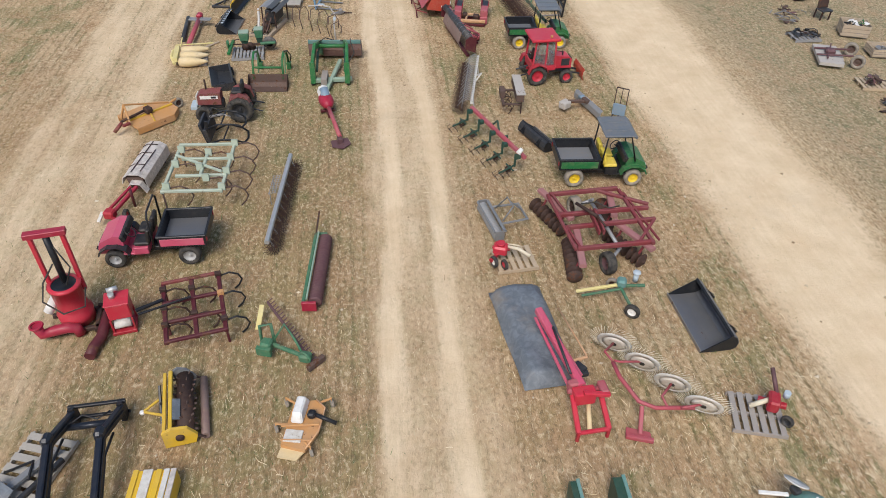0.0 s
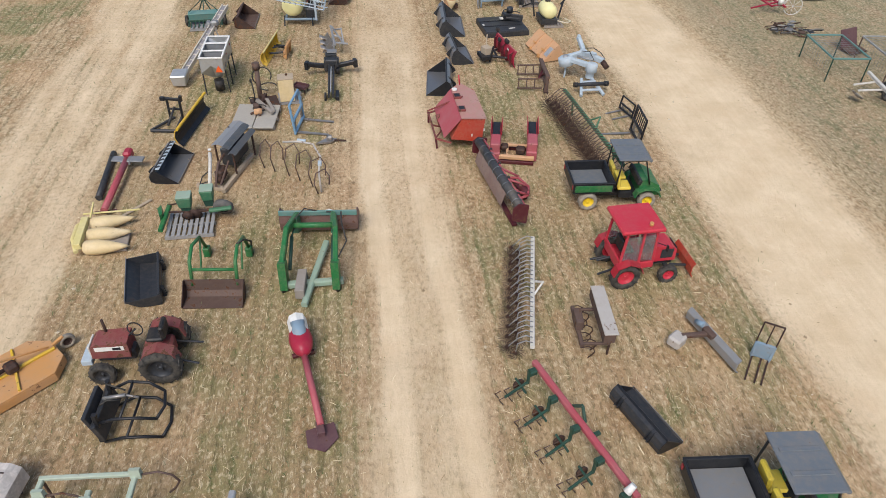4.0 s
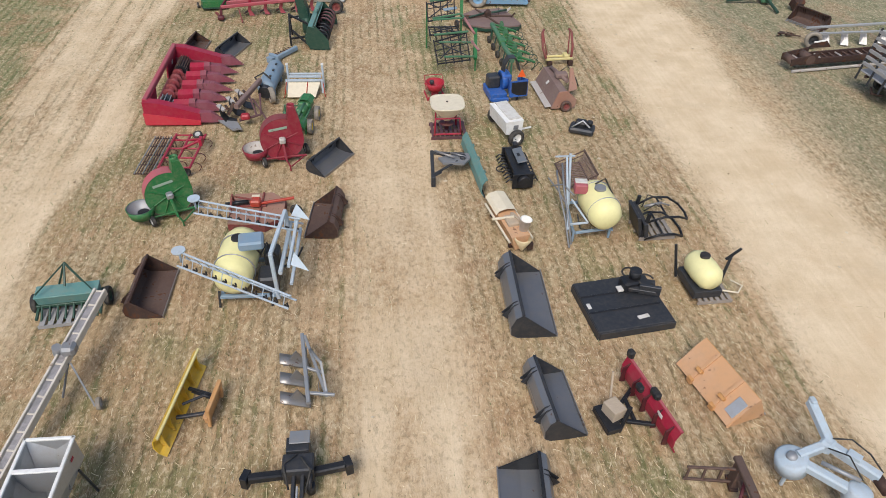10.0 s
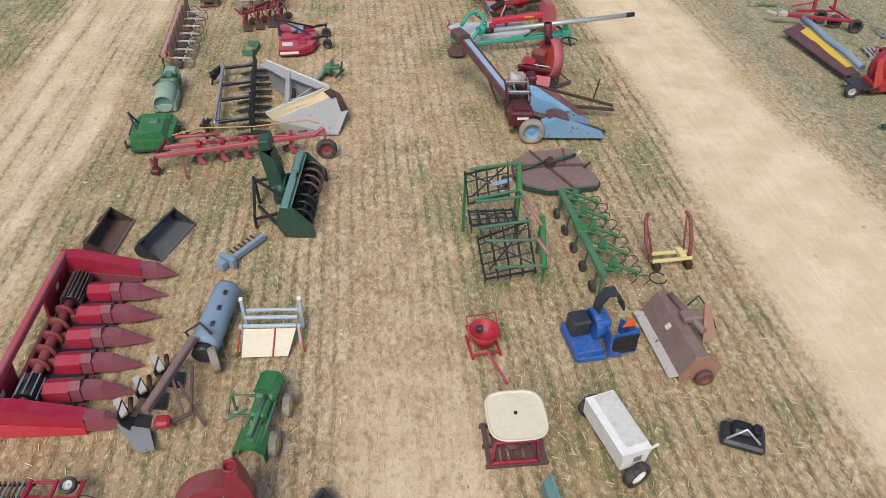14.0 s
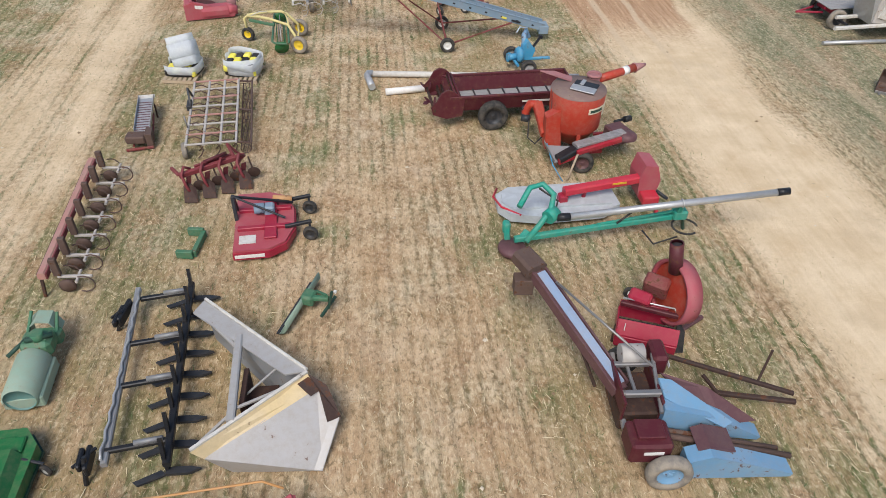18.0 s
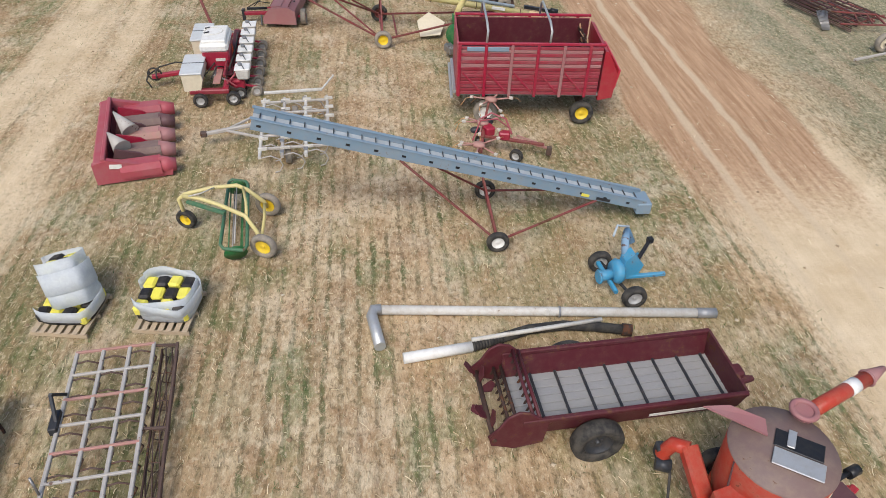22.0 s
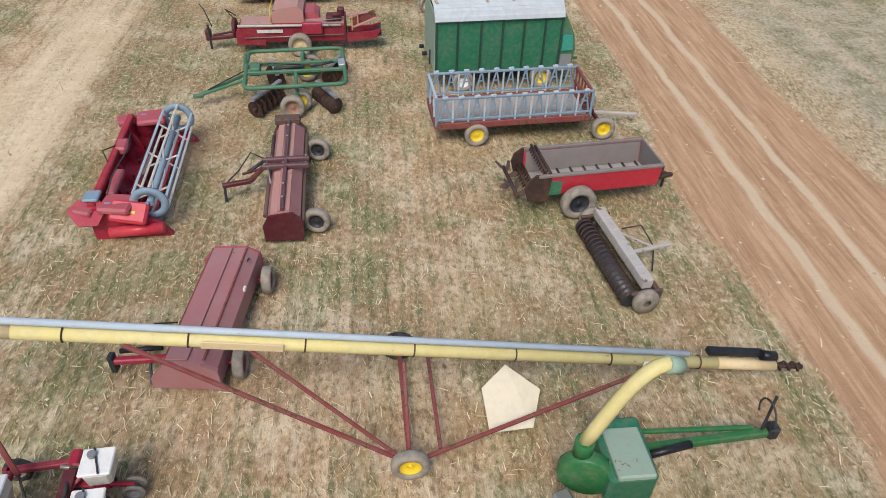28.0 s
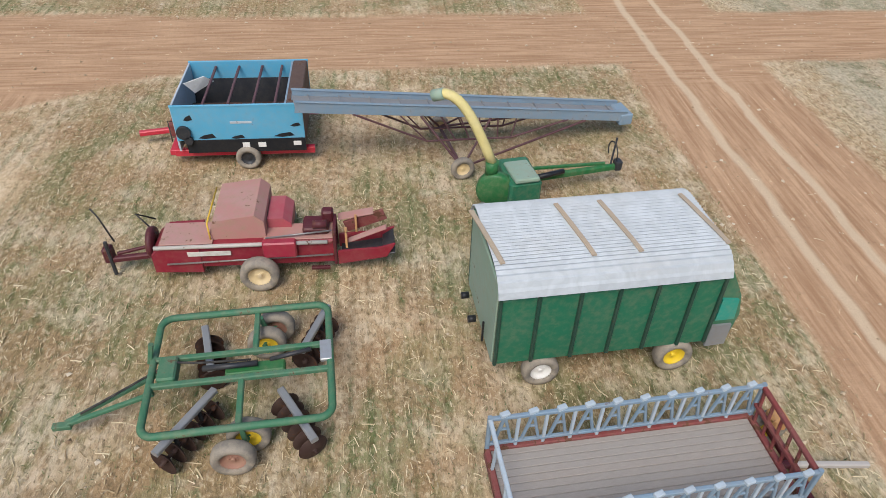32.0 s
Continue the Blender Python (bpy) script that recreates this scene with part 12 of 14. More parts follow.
part("decal", G().box(1.6, -.19, .83, .4, .012, .06, rz=6), YELLOW, t)

t = thing("grinder_mixer", 6.95, 75.4, 0, "tomato-red grinder mixer with round tank", "grinder mixer")
part("tank", G().lathe([(0, .5), (.4, .5), (.74, 1), (.78, 1.05), (.83, 2.16), (.81, 2.19)], (0, 0, 0), (0, 0, 1), 40), TOMATO, t)
part("tank_top", G().lathe([(.83, 2.16), (.82, 2.2), (.3, 2.27), (0, 2.27)], (0, 0, 0), (0, 0, 1), 40), DUSTY_BROWN, t, "dusty brown lid")
h = part("hatch", G().box(.22, 0, 2.29, .72, .34, .03, rz=-33), BLACK, t)
part("hatch_lid", G().box(.03, -.33, 2.32, .74, .3, .03, rz=-33, rx=6), GALV, h)
part("hatch_bar", G().box(.14, .1, 2.32, .12, .34, .025, rz=-33), GALV, h)
part("top_shield", G().plate([(-1.05, .75, 2.4), (-.2, .2, 2.3), (-.1, .5, 2.3), (-.6, .75, 2.38)], .03), MAUVE, t)
curve = lambda k, a, d, n: [(k * math.cos(radians(a + d * i)), k * math.sin(radians(a + d * i))) for i in range(n)]
part("lettering_panel", G().shell(curve(.835, -80, 8, 8), "z", 1.72, 1.9, .012), CREAM, t, "pale lettering panel")
part("lettering_bar", G().shell(curve(.845, -76, 8, 5), "z", 1.77, 1.85, .012), DARK_GREEN, t)
part("small_panel", G().shell(curve(.83, -38, 8, 4), "z", 1.52, 1.68, .012), CREAM, t)
part("warning_triangle", G().plate([(-.74, -.33, 1.2), (-.62, -.5, 1.2), (-.7, -.43, 1.55)], .02), ORANGE, t)
part("tank_seam", G().bar((-.77, -.25, 1.1), (-.82, -.1, 2.15), .03), PLUM, t)
part("turret", G().rod((.62, .62, 1.5), (.62, .62, 2.3), .19, n=16).ring((.62, .62, 2.3), (0, 0, 1), .19, .05, 18, 6), MAUVE, t)
part("discharge_tube", G().rod((.7, .66, 2.1), (2.1, 1.24, 2.2), .13, n=14), TOMATO, t)
part("tube_collar", G().rod((1.65, 1.055, 2.17), (1.85, 1.14, 2.185), .136, n=14), WHITE, t)
part("tube_end", G().rod((2.1, 1.24, 2.2), (2.5, 1.41, 2.22), .15, .05, n=14).ring((2.1, 1.24, 2.2), (.92, .38, .06), .14, .025, 14, 5), MAUVE, t)
part("side_chute", G().prism([(-.95, .45), (-.45, .45), (-.62, 1.75), (-1.02, 1.5)], "y", -.55, -.2).bar((-.9, -.3, .8), (-1, .75, 1.3), .3, .24), TOMATO, t)
part("auger_elbow", G().pipe([(-1, .7, 1.3), (-1.2, .85, 1.25), (-1.32, .9, .95), (-1.25, .85, .7)], .13, 12), TOMATO, t)
part("motor", G().rod((-1.45, .8, .8), (-1.2, .7, .8), .12).box(-1.35, .95, .95, .16, .2, .3, b=.03), CHARCOAL, t)
part("hose", G().pipe([(-1.25, .6, .8), (-1.3, .3, .35), (-1.1, .1, .25), (-.9, .1, .5)], .025), HOSE, t)
part("intake_hopper", G().plate([(-.97, -.62, .62), (-.05, -.82, .66), (-.2, -1.1, .5), (-.8, -1.3, .42)], .03).plate([(-.97, -.62, .62), (-.8, -1.3, .42), (-.86, -1.32, .62), (-1.02, -.62, .8)], .02), DULL_GALV, t)
part("intake_auger", G().bar((-.72, -1.3, .55), (-.15, -1.08, .75), .32, .2), BLACK, t)
part("trough_cover", G().bar((-.2, -1.1, .88), (1.45, -.52, .95), .3, .1), GREY_SHEET, t)
part("trough", G().bar((-.7, -1.36, .5), (1.5, -.6, .85), .12, .2).bar((-.2, -1.18, .72), (1.45, -.62, .84), .3, .18), RED, t)
part("mill_box", G().box(1.35, -.25, .72, .62, .62, .5, rz=20, b=.05), PLUM, t)
part("mill_cap", G().lathe([(0, .98), (.2, .98), (.3, .9), (.3, .8)], (1.55, -.62, 0), (0, 0, 1), 16), PLUM, t)
part("drawbar", G().bar((.6, -.6, .42), (2, .2, .5), .14).bar((.8, .3, .42), (1.9, .2, .5), .1).bar((-.7, -.8, .4), (.8, -.65, .4), .14), RED, t)
part("shaft", G().rod((1.35, .1, .95), (1.75, .25, .95), .05).rod((1.7, .22, .95), (1.92, .3, .95), .1), BLACK, t)
part("strut", G().bar((0, -.75, .35), (-.02, -.72, 1.05), .12).bar((-.55, .5, .4), (-.5, .5, 1), .1).bar((.5, .5, .4), (.5, .5, 1), .1), TOMATO, t)
wheel(t, .08, -1.2, .34, .22, 78, PLUM, TYRE)
wheel(t, -.1, 1, .34, .22, 85, PLUM, TYRE)
part("axle", G().bar((.08, -1.15, .36), (-.1, .95, .36), .1), MAROON, t)
part("rope", G().pipe([(-.1, -1.25, .75), (-.3, -1.5, .4), (-.45, -1.65, .02)], .035), PLANK, t)
part("strap", G().pipe([(-.95, -.7, .75), (-.85, -1.3, .35), (-.6, -1.7, .02)], .018), SKY_BLUE, t)


def spreader(x, y, rz, L, Wd, z0, z1, label, outer, inner, rim, tyre, R, slat, rear):
    """A box manure spreader: plank floor with slats, beaters at local -x, drawbar at +x."""
    t = thing("manure_spreader", x, y, rz, label, "manure spreader", "manure spreaders")
    for s in (-1, 1):
        part("side_wall", G().plate([(-L / 2, s * Wd * .42, z0), (L / 2, s * Wd * .42, z0), (L / 2, s * Wd / 2, z1), (-L / 2, s * Wd / 2, z1)], .05), outer, t)
        part("top_rail", G().bar((-L / 2, s * Wd / 2, z1 + .02), (L / 2, s * Wd / 2, z1 + .02), .09), outer if outer is MAROON else inner, t)
        part("wall_lining", G().plate([(-L / 2 + .05, s * (Wd * .42 - .045), z0 + .03), (L / 2 - .05, s * (Wd * .42 - .045), z0 + .03), (L / 2 - .05, s * (Wd / 2 - .045), z1 - .03), (-L / 2 + .05, s * (Wd / 2 - .045), z1 - .03)], .02), inner, t)
        wheel(t, -L * .17, s * (Wd / 2 + .16), R, R * .62, 90, rim, tyre)
        cheek = [(-L / 2 + .42, z0 - .12), (-L / 2 + .5, z1 + .02), (-L / 2 + .3, z1 + .06), (-L / 2 + .12, z1 + .24), (-L / 2 - .08, z1 + .3), (-L / 2 - .26, z1 + .2), (-L / 2 - .42, z1 - .1), (-L / 2 - .6, z0 + .2), (-L / 2 - .55, z0 - .02), (-L / 2 - .1, z0 - .2)]
        if outer is not MAROON:
            cheek = [(-L / 2 + .3, z0 - .1), (-L / 2 + .35, z1), (-L / 2 - .05, z1 + .05), (-L / 2 - .25, z1 - .1), (-L / 2 - .3, z0 + .3), (-L / 2 - .2, z0 - .05), (-L / 2, z0 - .12), (-L / 2 + .2, z0 - .12)]
        part("end_cheek", G().prism(cheek, "y", s * Wd / 2 - .03, s * Wd / 2 + .03), rear, t)
        part("cheek_rim", G().pipe([(u, s * Wd / 2, w) for u, w in cheek[1:8]], .03), rear, t)
    part("front_wall", G().plate([(L / 2, -Wd * .42, z0), (L / 2, Wd * .42, z0), (L / 2, Wd / 2, z1 + .06), (L / 2, -Wd / 2, z1 + .06)], .05), outer if outer is MAROON else inner, t)
    for i in range(7):
        part("floor_plank", G().box(0, -Wd * .41 + Wd * .82 * (i + .5) / 7, z0, L, Wd * .82 / 7 - .008, .04), GREY_WOOD if slat is MAROON else PALE_BOARDS, t)
    for i in range(8):
        px = -L / 2 + .55 + (L - .7) * i / 7
        part("slat", G().bar((px, -Wd * .4, z0 + .045), (px, Wd * .4, z0 + .045), .05), CHARCOAL, t)
    for px, pz in ((-L / 2 + .3, z1 + .1), (-L / 2 + .18, z1 + .14), (-L / 2 - .02, z0 + .22), (-L / 2 - .16, z0 + .18)):
        part("beater_bar", G().rod((px, -Wd / 2, pz), (px, Wd / 2, pz), .035), rear if pz > z1 else RUSTY, t)
        for i in range(10):
            py = -Wd * .45 + i * Wd * .1
            part("finger", G().bar((px, py, pz), (px - .05, py, pz - .13), .02, .05), RUSTY, t)
    px, pz = -L / 2 - .5, z0 + .12
    part("spreader_shaft", G().rod((px, -Wd / 2 - .05, pz), (px, Wd / 2 + .05, pz), .05), RUSTY, t)
    for i in range(8):
        a = i * 1.25
        c, u = V((px, -Wd * .46 + i * Wd * .131, pz)), V((math.cos(a), .35, math.sin(a)))
        part("paddle", G().plate([c + V((0, -.05, 0)), c + u * .2 + V((0, -.12, 0)), c + u * .31, c + u * .24 + V((0, .13, 0)), c + V((0, .06, 0))], .02), rear if slat is MAROON else BROWN, t)
    part("axle", G().bar((-L * .14, -Wd / 2 - .1, R), (-L * .14, Wd / 2 + .1, R), .1), RUSTY, t)
    part("drawbar", G().bar((L * .35, -.3, z0 - .1), (L / 2 + .75, 0, .45), .1).bar((L * .35, .3, z0 - .1), (L / 2 + .75, 0, .45), .1).box(L / 2 + .25, 0, z0 + .1, .35, .3, .3, b=.05), rear, t)
    part("stand", G().bar((L / 2 + .6, .1, 0), (L / 2 + .6, .1, .5), .06), RUSTY, t)
    return t


t = spreader(5.38, 77.93, 4, 4.3, 1.6, .6, 1.1, "maroon box manure spreader with grey slatted floor", MAROON, MAROON, CHARCOAL, TYRE, .5, MAROON, MAROON)
part("lettering_bar", G().box(.9, -.83, .88, 1.3, .012, .07), OFF_WHITE, t)
t = spreader(6.52, 103.38, 6, 3.3, 1.3, .6, 1.22, "red manure spreader with grey wooden box", BRIGHT_RED, BED_WOOD, CHARCOAL, DUSTY_TYRE, .46, CHARCOAL, RUSTY)
part("side_panel", G().box(-1.35, -.64, .85, .7, .03, .42), WAGON_GREEN, t)

t = thing("irrigation_pipe", 4.61, 80.63, -5, "long pale grey irrigation pipe with elbow end", "pipe", "irrigation pipes")
part("tube", G().rod((-3.8, 0, .12), (3.5, 0, .12), .11, n=16), OFF_WHITE, t)
part("coupling", G().rod((3.45, 0, .12), (3.9, 0, .12), .12, n=14).ring((.3, 0, .12), (1, 0, 0), .11, .03, 12, 5), DULL_GALV, t)
part("elbow", G().pipe([(-3.75, 0, .13), (-3.92, -.02, .14), (-3.95, -.2, .14), (-3.7, -1.15, .16)], .13, 10), GALV, t)
part("tag", G().box(0, -.1, .2, .1, .02, .2), WHITE, t)
t = thing("irrigation_pipe", 4.03, 79.82, 6, "white pipe with black rubber suction hose beside spreader", "pipe", "irrigation pipes")
part("tube", G().rod((-2.75, -.06, .13), (-1.25, 0, .13), .12, n=16), WHITE, t)
part("suction_hose", G().pipe([(-1.28, 0, .13), (-.7, .1, .14), (.1, .26, .14), (.9, .24, .14), (1.6, .08, .13), (2.2, -.12, .13)], .115, 12), HOSE, t)
part("hose_end", G().rod((2.15, -.1, .13), (2.35, -.17, .13), .14, n=14), RUSTY, t)
for i in range(10):
    part("rib", G().ring((-1.2 + i * .07, .01 + i * .012, .135), (1, .17, 0), .115, .016, 14, 5), PLASTIC, t)
part("side_pipe", G().rod((-1.25, .06, .28), (1.75, .16, .26), .05, n=8), OFF_WHITE, t)

t = thing("water_pump", 6.52, 81.43, 8, "sky blue trailer pump on two wheels", "pump", size=.97)
part("volute", G().lathe([(0, -.12), (.26, -.12), (.32, 0), (.26, .12), (0, .12)], (-.1, 0, .55), (1, 0, 0), 20), SKY_BLUE, t)
part("suction", G().rod((-.2, 0, .5), (-.6, -.05, .5), .13, n=14).ring((-.58, -.05, .5), (1, 0, 0), .15, .035, 14, 5), SKY_BLUE, t)
part("casing", G().prism([(-.05, .4), (.35, .35), (.5, .75), (.2, 1.15), (0, .95)], "y", -.14, .14), SKY_BLUE, t)
part("outlet", G().pipe([(.1, .1, .9), (.15, .35, 1.2), (.3, .6, 1.25), (.4, .45, 1)], .1, 10), OLD_BLUE, t)
part("lever", G().bar((.35, 0, .7), (.85, .4, 1), .09).box(.88, .42, 1.02, .14, .14, .14), BLACK, t)
part("frame", G().bar((-.3, -.5, .35), (-.3, .6, .35), .1).bar((-.2, -.05, .4), (1.1, -.2, .42), .1).bar((.1, .2, .5), (.7, .5, .55), .07), SKY_BLUE, t)
part("top_rail", G().pipe([(-.1, .5, 1.25), (.1, .75, 1.35), (.4, .7, 1.3)], .03), SILVER_BLUE, t)
for px, py in ((.08, -.7), (-.2, .68)):
    wheel(t, px, py, .3, .2, 84, RIM_GREY, TYRE)
part("axle", G().bar((.05, -.7, .3), (-.2, .68, .3), .07), CHARCOAL, t)


def elevator(x, y, rz, p0, p1, W, mat, label, belt, frame, n, wheels, rim, truss=False):
    """A bale elevator: side channels along a sloping belt, on a wheeled undercarriage under the origin."""
    t = thing("bale_elevator", x, y, rz, label, "elevator", "bale elevators")
    p0, p1 = V(p0), V(p1)
    for s in (-1, 1):
        o = V((0, s * W / 2, 0))
        part("side_channel", G().bar(p0 + o, p1 + o, .04, .3), mat, t)
        part("rim_bar", G().bar(p0 + o + V((0, 0, .15)), p1 + o + V((0, 0, .15)), .09, .03), mat, t)
    part("belt", G().bar(p0 + V((0, 0, -.02)), p1 + V((0, 0, -.02)), W - .05, .03), belt, t)
    for i in range(n):
        q = p0.lerp(p1, (i + .5) / n)
        part("slat", G().bar(q + V((0, -W / 2 + .04, .03)), q + V((0, W / 2 - .04, .03)), .022, .04), CHARCOAL if belt is PALE_TARP else belt, t)
        if i % 2 == 0 and not truss:
            part("slot", G().box(q.x, q.y - W / 2 - .022, q.z - .02, .1, .012, .06, ry=math.degrees(math.atan2(p0.z - p1.z, p1.x - p0.x))), BLACK, t)
    part("foot_box", G().box(p1.x, p1.y, p1.z - .1, .4, W + .1, .34, b=.03), mat, t)
    h = lambda u: p0.lerp(p1, u)
    R = wheels
    for s in (-1, 1):
        wheel(t, 0, s * 1.14, R, R * .55, 88, rim, TYRE if not truss else DUSTY_TYRE)
        part("strut", G().bar((0, s * 1.1, R), h(.34) + V((0, s * W / 2, -.16)), .055).bar((0, s * 1.1, R), h(.86) + V((0, s * W / 2, -.16)), .055).bar((0, s * 1.1, R), h(.55) + V((0, s * W / 2, -.16)), .05), frame, t)
        if truss:
            a, b = h(.15) + V((0, s * W / 2, -.15)), h(.8) + V((0, s * W / 2, -.15))
            m0, m1 = a.lerp(b, .32) + V((0, 0, -.75)), a.lerp(b, .72) + V((0, 0, -.6))
            part("truss", G().bar(a, m0, .05).bar(m0, m1, .05).bar(m1, b, .05), frame, t)
            for k in range(7):
                part("strut", G().bar(a.lerp(b, .2 + .09 * k), m0.lerp(m1, max(0, k / 6)), .035), frame, t)
    part("axle", G().bar((0, -1.1, R), (0, 1.1, R), .08), frame, t)
    return t


t = elevator(3.86, 84.11, 0, (-5.7, -.1, 3.4), (4.05, .05, .55), .52, STEEL_BLUE, "long blue-grey hay elevator on red undercarriage", PALE_TARP, OLD_RED, 30, .29, WHITE)
part("sticker", G().box(2.35, -.3, 1.02, .22, .012, .08, ry=16), LEMON, t)
part("lettering_bar", G().box(2.85, -.3, .86, .4, .012, .08, ry=16), CHARCOAL, t)
elevator(3.02, 117.65, 11, (-4.1, -.05, 2.25), (5.2, .05, .72), .66, STEEL_BLUE, "blue-grey bale elevator on brown truss frame", DULL_GALV, PLUM, 12, .32, MAIZE, True)

t = thing("rotary_tedder", 4.65, 87.5, 0, "faded red hay tedder with folded tine arms", "tedder")
part("beam", G().bar((-.7, -.6, .5), (-.45, .55, .75), .13).bar((-.45, .5, .75), (-.18, 1.45, .95), .07).bar((-.55, .1, .6), (1.25, -.35, .5), .09), OLD_RED, t)
part("head", G().box(-.35, .25, .72, .3, .4, .3, rz=20, b=.05).box(.1, 0, .66, .34, .26, .24, rz=-12, b=.04), CRIMSON, t)
part("cap", G().ball((-.3, .5, .85), .13, .13, .1, 12, 6).ball((-.75, .2, .75), .17, .12, .1, 12, 6), CHARCOAL, t)
part("guard", G().pipe([(-.75, .55, .8), (-.2, .75, 1), (.2, .45, .95), (.3, -.1, .75)], .03).pipe([(-.9, -.3, .7), (-.6, .3, 1), (-.1, .3, 1.05), (.3, .1, .8)], .022), PINK_RED, t)
for cx, cy, cz, ph in ((-.72, -.4, .6, .3), (-.08, 1.6, 1, .9), (-.5, .45, .85, 1.3)):
    part("rotor", G().lathe([(0, -.06), (.17, -.06), (.2, 0), (.16, .07), (0, .1)], (cx, cy, cz), (.1, .25, 1), 16), DUSTY_PINK, t)
    for k in range(6):
        a = math.tau * k / 6 + ph
        d = V((math.cos(a), .85 * math.sin(a), .22 * math.sin(2 * a + ph)))
        c = V((cx, cy, cz))
        side = V((-math.sin(a), math.cos(a), 0))
        arm = part("tine_arm", G().rod(c + d * .15, c + d * .66, .028, .022, n=7), DUSTY_PINK, t)
        part("clamp", G().box(*(c + d * .62), .11, .09, .08, rz=math.degrees(a)), BLEACHED_TIN, arm)
        part("tine", G().pipe([c + d * .62, c + d * .8 + side * .06 + V((0, 0, -.05)), c + d * .95 + side * .2 + V((0, 0, -.25))], .011, 5), ORANGE, arm)
part("shaft", G().rod((.35, -.05, .6), (1.45, -.38, .36), .045).rod((.5, .15, .55), (1.3, -.25, .42), .03), DUSTY_PINK, t)
part("jack", G().box(1.42, -.38, .3, .16, .12, .3, b=.03), BROWN, t)
wheel(t, .42, -.45, .21, .15, 55, RIM_GREY, TYRE)
wheel(t, -.72, -.72, .2, .15, 30, RIM_GREY, TYRE)
wheel(t, -.55, .42, .2, .13, 30, RIM_GREY, TYRE)

t = thing("forage_wagon", 5.86, 90.39, -4, "red slatted forage wagon with open roof hoops", "forage wagon", size=1.06)
for s in (-1, 1):
    for k in range(14):
        part("side_board", G().box(-.05, s * (1.08 + .008 * (k % 2)), 1.06 + k * .107, 4.15, .05, .1, b=.012), (WEATHERED, WINE, WEATHERED)[k % 3] if k < 8 else (MAUVE, WEATHERED)[k % 2], t)
    for px in (-2.1, -1.35, -.6, .15, .9, 1.65):
        part("side_post", G().box(px, s * 1.12, 1.75, .09, .06, 1.6), MAUVE if px in (-.6, .9) else CRIMSON, t)
        if px < 1.6:
            part("brace", G().bar((px + .1, s * 1.11, 1.7), (px + .65, s * 1.11, 1.1), .05), CRIMSON, t)
    part("top_rail", G().bar((-2.15, s * 1.1, 2.58), (2.05, s * 1.1, 2.58), .08), CRIMSON, t)
    part("window_strip", G().box(-1.3, s * 1.105, 2.42, 1.2, .05, .13), STEEL_BLUE, t)
    wheel(t, -1.25, s * .95, .36, .24, 90, WHITE, DUSTY_TYRE)
    wheel(t, 1.7, s * .95, .36, .26, 90, RIM_YELLOW, TYRE)
part("front_wall", G().box(-2.15, 0, 1.75, .05, 2.15, 1.6), PINK_RED, t)
part("front_rail", G().bar((-2.22, -1.1, 1.1), (-2.22, 1.1, 1.1), .1).bar((-2.3, -1.15, .95), (-2.3, 1.1, .95), .08), GALV, t)
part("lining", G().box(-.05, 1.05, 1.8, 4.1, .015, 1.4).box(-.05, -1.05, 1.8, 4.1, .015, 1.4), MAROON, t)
part("floor", G().box(0, 0, 1, 4.2, 2.12, .07), GREY_WOOD, t)
for i in range(8):
    part("slat", G().bar((-1.9 + i * .5, -1, 1.06), (-1.9 + i * .5, 1, 1.06), .05), CHARCOAL, t)
for k in range(3):
    part("beater", G().rod((1.95 - .1 * k, -1.02, 1.35 + .42 * k), (1.95 - .1 * k, 1.02, 1.35 + .42 * k), .06), RUSTY, t)
    for i in range(10):
        part("paddle", G().bar((1.95 - .1 * k, -.9 + i * .2, 1.35 + .42 * k), (1.8 - .1 * k + .1 * (i % 2), -.9 + i * .2, 1.55 + .42 * k), .05, .03), PEACH if i % 3 == 0 else RUSTY, t)
for px in (-1.35, .45):
    part("hoop", G().pipe([(px, -1.1, 2.58), (px + .02, -1.08, 2.95), (px, -.8, 3.1), (px, .8, 3.1), (px + .02, 1.08, 2.95), (px, 1.1, 2.58)], .035), GALV, t)
part("end_box", G().prism([(2.08, .85), (2.5, .95), (2.55, 1.7), (2.2, 2.35), (2.08, 2.4)], "y", -1.12, 1.12), RED, t)
part("end_flap", G().box(2.58, 0, 1.5, .06, 2.1, .6, ry=8), BRIGHT_RED, t)
part("chassis", G().bar((-2.1, -.6, .85), (2.3, -.6, .85), .14).bar((-2.1, .6, .85), (2.3, .6, .85), .14).bar((-1.25, -.9, .4), (-1.25, .9, .4), .1).bar((1.7, -.9, .4), (1.7, .9, .4), .1), RUSTY, t)
part("bolster", G().box(-1.25, 0, .6, .14, 1.3, .42).box(1.7, 0, .6, .14, 1.3, .42), RUSTY, t)
part("drawbar", G().bar((2.2, .3, .7), (3.05, .35, .65), .1), PLANK, t)


